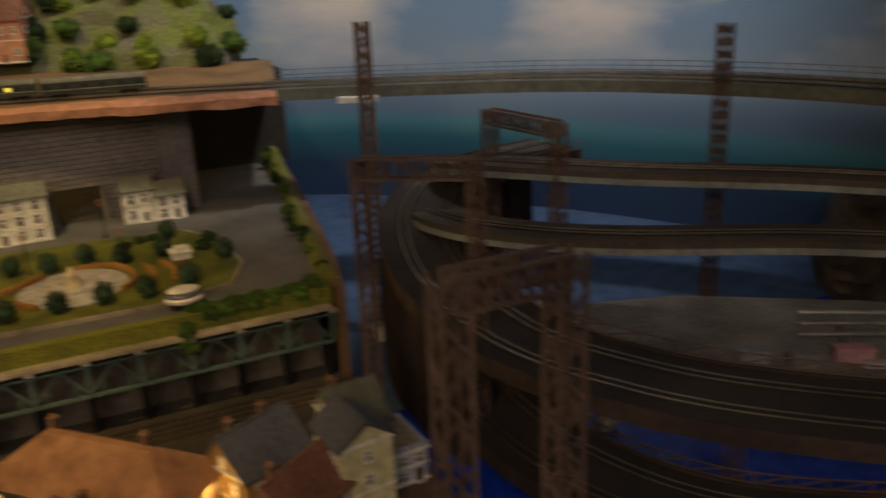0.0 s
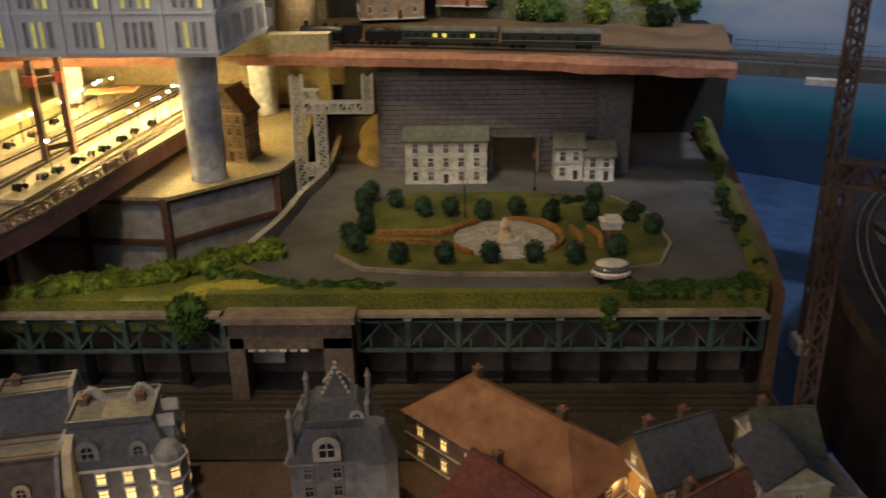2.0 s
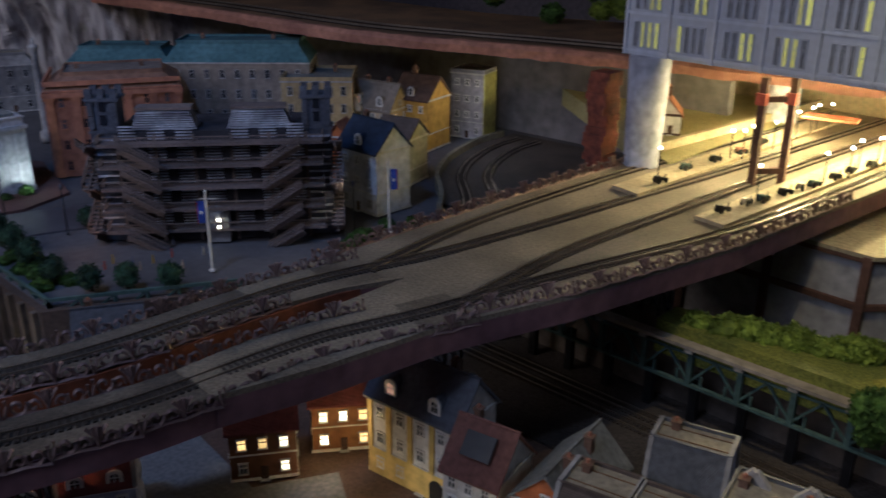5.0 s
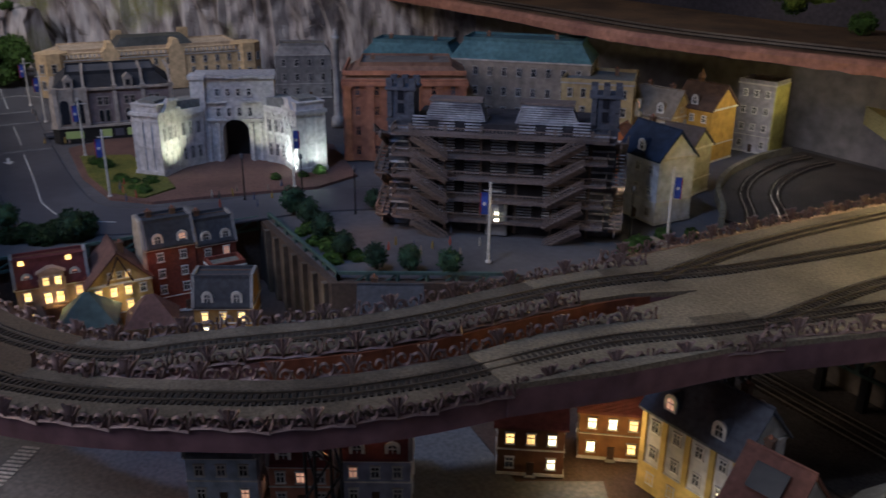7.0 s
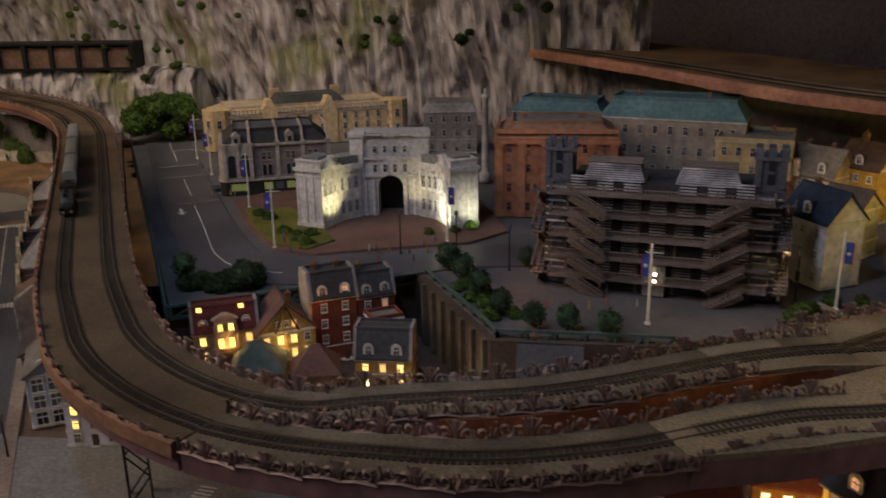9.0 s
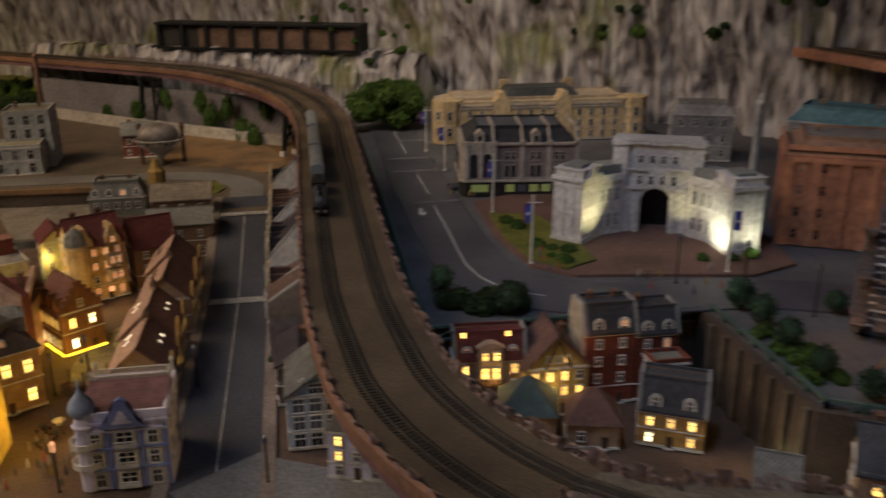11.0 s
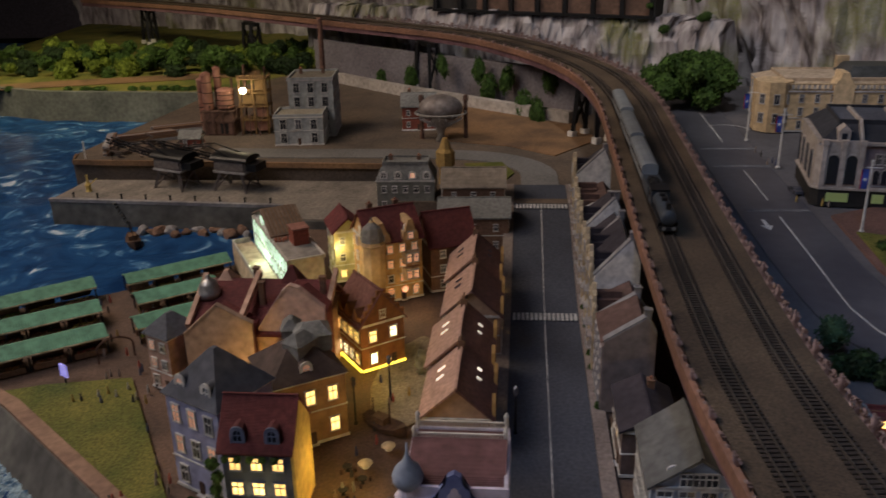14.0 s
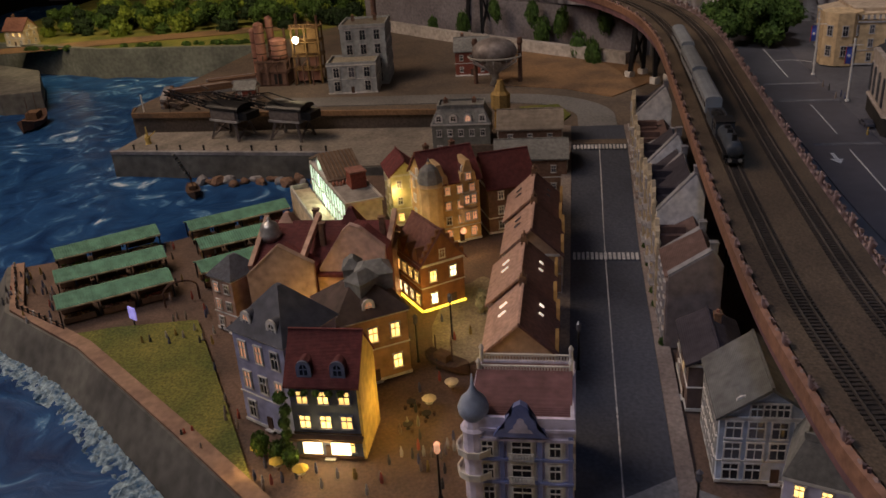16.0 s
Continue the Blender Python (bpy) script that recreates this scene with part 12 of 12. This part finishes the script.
def refinery():
    t = thing("refinery", "rusty refinery with tall vessels, galleries and a bright lamp", "refinery", pose(-4.42, -0.2, 0.08, 0, 0, 92), "")
    rusty = surf("rusty_vessel", (0.42, 0.21, 0.15), col2=(0.24, 0.11, 0.08), rough=0.5, metal=0.2, patch=20)
    brick = surf("furnace_brick", (0.24, 0.14, 0.1), col2=(0.13, 0.075, 0.055), bands=110)
    bm = BM()
    box(bm, -0.065, 0, 0, 0.115, 0.09, 0.085)
    block = part("furnace_house", bm, brick, t)
    bm = BM()
    box(bm, -0.045, -0.0455, 0, 0.028, 0.003, 0.05)
    part("furnace_door", bm, DARK, block)
    for z in (0.0, 0.045, 0.083):
        bm = BM()
        box(bm, -0.065, 0, z, 0.124, 0.098, 0.006)
        part("string_course", bm, RUST, block)
    for x in (-0.118, -0.085, -0.012):
        bm = BM()
        box(bm, x, -0.047, 0.006, 0.008, 0.006, 0.08)
        part("buttress", bm, brick, block)
    for x, y, r, z0, h in ((-0.105, -0.012, 0.018, 0.089, 0.125), (-0.04, -0.01, 0.029, 0.095, 0.062), (-0.075, 0.025, 0.014, 0.089, 0.14), (-0.135, 0.01, 0.013, 0.0, 0.19)):
        bm = BM()
        lathe(bm, [(r * 0.9, z0), (r, z0 + 0.004), (r, z0 + h), (r * 1.08, z0 + h + 0.003), (r * 0.9, z0 + h + 0.008), (r * 0.3, z0 + h + 0.013)], 18, x, y)
        vessel = part("vessel", bm, rusty, t, "rust red vessel")
        for k in range(3):
            bm = BM()
            zz = z0 + h * (0.2 + 0.3 * k)
            lathe(bm, [(r * 0.98, zz - 0.002), (r * 1.05, zz - 0.002), (r * 1.05, zz + 0.002), (r * 0.98, zz + 0.002)], 18, x, y)
            part("hoop", bm, RUST, vessel)
    golden = surf("gilded_frame", (0.32, 0.2, 0.08), col2=(0.17, 0.1, 0.05), scale=160, metal=0.3)
    for sx in (0.02, 0.068, 0.116):
        for y in (-0.03, 0.035):
            bm = BM()
            beam(bm, (sx, y, 0), (sx, y, 0.215), 0.006)
            part("frame_post", bm, golden, t)
    for z in (0.05, 0.1, 0.15, 0.2):
        bm = BM()
        box(bm, 0.068, 0.002, z, 0.108, 0.078, 0.004)
        deck = part("gallery", bm, golden, t)
        bm = BM()
        beam(bm, (0.015, -0.037, z + 0.016), (0.121, -0.037, z + 0.016), 0.002)
        for k in range(14):
            beam(bm, (0.016 + k * 0.008, -0.037, z + 0.003), (0.016 + k * 0.008, -0.037, z + 0.016), 0.0014)
        part("gallery_rail", bm, golden, deck)
    for x, z in ((0.044, 0.012), (0.092, 0.012), (0.092, 0.062), (0.044, 0.112), (0.092, 0.112), (0.092, 0.162)):
        bm = BM()
        box(bm, x, 0.0, z, 0.034, 0.05, 0.034)
        part("boiler_box", bm, rusty if z < 0.1 else golden, t)
    for k, (x, h) in enumerate(((0.03, 0.25), (0.105, 0.24), (-0.02, 0.2))):
        bm = BM()
        tube(bm, [(x, 0.0, 0.0), (x, 0.0, h * 0.6), (x + 0.006, -0.004, h * 0.75), (x + 0.006, -0.004, h)], 0.006, 8)
        part("flue", bm, RUST, t)
    for k in range(7):
        x = -0.11 + k * 0.033
        bm = BM()
        tube(bm, [(x, -0.052, 0.0), (x, -0.052, 0.05 + 0.012 * (k % 3)), (x + 0.018, -0.05, 0.07 + 0.012 * (k % 3)), (x + 0.018, -0.045, 0.11)], 0.0028, 6)
        part("pipe", bm, RUST, t)
    bm = BM()
    bmesh.ops.create_uvsphere(bm, u_segments=12, v_segments=8, radius=0.012, matrix=Matrix.Translation((0.04, -0.055, 0.165)))
    part("lamp", bm, BULB, t, "bright white lamp")


refinery()
bm = BM()
lathe(bm, [(0.014, 0), (0.0125, 0.02), (0.0095, 0.36), (0.011, 0.365), (0.011, 0.375)], 14)
solid("smokestack", bm, surf("stack_brick", (0.24, 0.13, 0.095), col2=(0.14, 0.08, 0.06), bands=210), "tall brown brick smokestack behind the warehouse", "chimney", pose(-4.75, 0.05, 0.08), smooth=True)
point_lamp("refinery_lamp", (-4.33, -0.165, 0.26), 0.25, (1.0, 0.8, 0.45), 0.008)
house("grey stone customs house with arched windows", -4.30, 0.065, 95, 0.17, 0.13, 0.1, 0.01, surf("customs_stone", (0.4, 0.41, 0.4), col2=(0.27, 0.28, 0.28)), SLATE_GREY, "flat", 0.08, 2, (3, 3, 0, 2), 0.0, win=(0.021, 0.034), chimneys=0, group="harbour houses", frame=WHITE)
house("tall grey stone warehouse with arched windows", -4.44, 0.085, 95, 0.16, 0.17, 0.205, 0.01, surf("warehouse_stone", (0.4, 0.41, 0.4), col2=(0.27, 0.28, 0.28)), SLATE_GREY, "flat", 0.08, 4, (3, 5, 0, 2), 0.0, win=(0.021, 0.034), chimneys=2, group="harbour houses", frame=STONE)
house("dark red house with a balcony by the harbour", -4.5, 0.46, 95, 0.12, 0.1, 0.09, 0.035, BRICK, SLATE_GREY, "gable_x", 0.08, 2, (3, 2, 0, 0), 0.0, chimneys=1, group="harbour houses")
t = thing("airship_monument", "silver ribbed airship hull on a rusty tower", "monument", pose(-4.3, 0.56, 0.08), "")
bm = BM()
for i in range(20):
    a = 2 * math.pi * i / 20
    tube(bm, [(0.02 * math.cos(a), 0.02 * math.sin(a), 0.05), (0.055 * math.cos(a), 0.075 * math.sin(a), 0.08), (0.05 * math.cos(a), 0.07 * math.sin(a), 0.11), (0.02 * math.cos(a), 0.03 * math.sin(a), 0.13)], 0.002, 4)
tagged(part("rib", bm, STONE, t, "pale ribs"), kind="stuff")
bm = BM()
bmesh.ops.create_uvsphere(bm, u_segments=24, v_segments=12, radius=1, matrix=Matrix.Translation((0, 0, 0.115)) @ Matrix.Diagonal((0.06, 0.078, 0.048, 1)))
part("hull", bm, surf("dull_hull", (0.26, 0.23, 0.22), col2=(0.15, 0.12, 0.11), rough=0.6, scale=60, patch=25, metal=0.3), t, "", None, True)
bm = BM()
tube(bm, [(0.064 * math.cos(a), 0.09 * math.sin(a), 0.1) for a in [2 * math.pi * i / 28 for i in range(29)]], 0.003, 5)
part("rim", bm, STEEL_GREY, t)
bm = BM()
lathe(bm, [(0.02, 0), (0.012, 0.02), (0.014, 0.04), (0.03, 0.06), (0.05, 0.085), (0.056, 0.1)], 16)
part("stem", bm, SILVER, t, "tapering metal stem", None, True)
for y in (0.085, -0.07):
    bm = BM()
    lathe(bm, [(0.008, 0), (0.007, 0.13), (0.011, 0.14), (0.008, 0.155)], 10, -0.03, y)
    part("side_tower", bm, RUST, t)
bm = BM()
lathe(bm, [(0.02, 0), (0.018, 0.05), (0.028, 0.06), (0.028, 0.1), (0.018, 0.11), (0.008, 0.14)], 8)
solid("golden_machine", bm, surf("golden_metal", (0.42, 0.28, 0.1), metal=0.4, scale=200), "golden clockwork tower by the harbour street", "tower", pose(-3.79, 0.62, 0.08))
t = thing("signal_mast", "white mast with cross arms on the quay", "mast", pose(-4.05, -0.62, 0.08), "")
bm = BM()
beam(bm, (0, 0, 0), (0, 0, 0.06), 0.004)
part("mast", bm, WHITE, t)
house("small red workshop on the quay", -4.22, -0.31, 95, 0.07, 0.06, 0.035, 0.02, BRICK, SLATE_GREY, "gable_x", 0.08, 1, (2, 1, 0, 1), 0.0, chimneys=0, group="harbour houses")
for i in range(170):
    u = G.random()
    bush(-5.6 - 0.55 * G.random(), -2.0 + 1.75 * u, 0.06 + 0.09 * G.random(), G.uniform(0.8, 2.4), G.choice((BUSHY, BUSH, BUSH, BUSHD)), "yellow green bushes on the far shore", "far bushes", G.uniform(0.8, 1.4))
for i in range(40):
    bush(-5.26 - 0.03 * G.random(), -1.9 + 1.3 * G.random(), 0.068, G.uniform(0.5, 0.8), BUSH, "low hedge along the far sea wall", "far bushes")
house("cream house on the far shore", -5.45, -1.95, 80, 0.12, 0.1, 0.08, 0.05, CREAM, TILE_RED, "gable_x", 0.07, 2, (3, 2, 0, 2), 0.2, [LIT], chimneys=1, group="harbour houses")
point_lamp("shore_lamp", (-5.5, -1.75, 0.2), 0.35, (1.0, 0.7, 0.25), 0.01)

# ---- small things in the old town ----
for x, y, lit in ((-2.287, 0.648, True), (-2.715, 0.609, False), (-2.62, 0.838, False), (-2.635, 0.559, False), (-2.25, 0.985, False)):
    t = thing("town_lamp", "dark street lamp with a small lantern", "street lamp", pose(x, y, 0.0), "town lamps")
    bm = BM()
    lathe(bm, [(0.004, 0), (0.0022, 0.006), (0.0015, 0.075)], 8)
    part("post", bm, BLACKIRON, t)
    bm = BM()
    lathe(bm, [(0.002, 0.075), (0.0045, 0.079), (0.0038, 0.088), (0.005, 0.09), (0.0008, 0.095)], 8)
    part("lantern", bm, LITDIM if lit else PANE_GREY, t)
t = thing("dragon_topiary", "pale leafy sculpture in the square", "sculpture", pose(-2.815, 0.655, 0.0), "")
part("figure", leaf_ball("figure", (0.014, 0.012, 0.026), 240, 0.003, 77, surf("pale_leaf", (0.3, 0.28, 0.18))), None, t, "", pose(0, 0, 0.024))
for x, y, a in ((-2.47, 0.6, 0), (-2.44, 0.575, 40), (-2.5, 0.57, 80)):
    t = thing("cafe_table", "small dark cafe table with stools in the square", "table", pose(x, y, 0, 0, 0, a), "cafe tables")
    bm = BM()
    lathe(bm, [(0.004, 0), (0.0015, 0.003), (0.0015, 0.008), (0.008, 0.0085), (0.008, 0.0098)], 10)
    part("table", bm, BLACKIRON, t)
    for s in range(3):
        bm = BM()
        lathe(bm, [(0.002, 0), (0.003, 0.006), (0.003, 0.007)], 7, 0.013 * math.cos(s * 2.1), 0.013 * math.sin(s * 2.1))
        part("stool", bm, TIMBER_DARK, t)
for x, y, r in ((-2.345, 0.4, 0.6), (-2.335, 0.42, 0.5), (-2.36, 0.365, 0.6), (-2.37, 0.36, 0.5)):
    bush(x, y, 0.015, r, BUSH, "climbing plant on the corner house", "creepers", 1.6)
for k in range(5):
    bush(-2.352, 0.415 + G.uniform(-0.006, 0.006), 0.02 + k * 0.022, 0.38, BUSH, "climbing plant on the corner house", "creepers", 1.3)
    bush(-2.352, 0.43 + k * 0.018, 0.118, 0.25, BUSH, "green plants in a window box", "creepers")
bm = BM()
box(bm, 0, 0, 0, 0.11, 0.012, 0.005)
solid("shop_awning", bm, TIMBER_DARK, "dark awning over the lit shop front", "awning", pose(-2.352, 0.472, 0.04, 0, 0, 90))
for y in (0.447, 0.49):
    bm = BM()
    box(bm, 0, 0, 0, 0.028, 0.003, 0.026)
    solid("shop_window", bm, LITHOT, "glowing shop window of the corner house", "shop window", pose(-2.359, y, 0.01, 0, 0, 90), "shop windows")
for i in range(14):
    bush(-2.55 + G.random() * -0.75, 0.985 + G.uniform(-0.004, 0.004), 0.002, 0.3, BUSH, "small street tree bush", "street greenery", 1.7)
t = thing("display_sign", "glowing violet sign board by the market", "sign", pose(-2.745, -0.03, 0.0, 0, 0, 60), "")
bm = BM()
lathe(bm, [(0.0015, 0), (0.0015, 0.016)], 6)
part("post", bm, BLACKIRON, t)
bm = BM()
box(bm, 0, 0, 0.014, 0.022, 0.003, 0.026)
part("board", bm, glow("violet_sign", (0.45, 0.4, 1.0), 1.1), t)


# the farthest bushes grow together into one thicket
far = sorted((o for o in bpy.data.objects if o.name.split(".")[0] == "bush"), key=lambda o: (o.matrix_basis.translation - Vector((-1.0, 1.4, 0.5))).length)[280:]
verts, faces, slots, mats = [], [], [], []
for o in far:
    k = len(verts)
    m = o.data.materials[0]
    if m not in mats:
        mats.append(m)
    verts += [tuple(o.matrix_basis @ v.co) for v in o.data.vertices]
    faces += [tuple(k + i for i in p.vertices) for p in o.data.polygons]
    slots += [mats.index(m)] * len(o.data.polygons)
    bpy.data.objects.remove(o)
me = bpy.data.meshes.new("far_greenery")
me.from_pydata(verts, [], faces)
for m in mats:
    me.materials.append(m)
me.polygons.foreach_set("material_index", slots)
tagged(new("far_greenery", me), "distant mass of small green bushes and tufts", "foliage", "", "stuff")
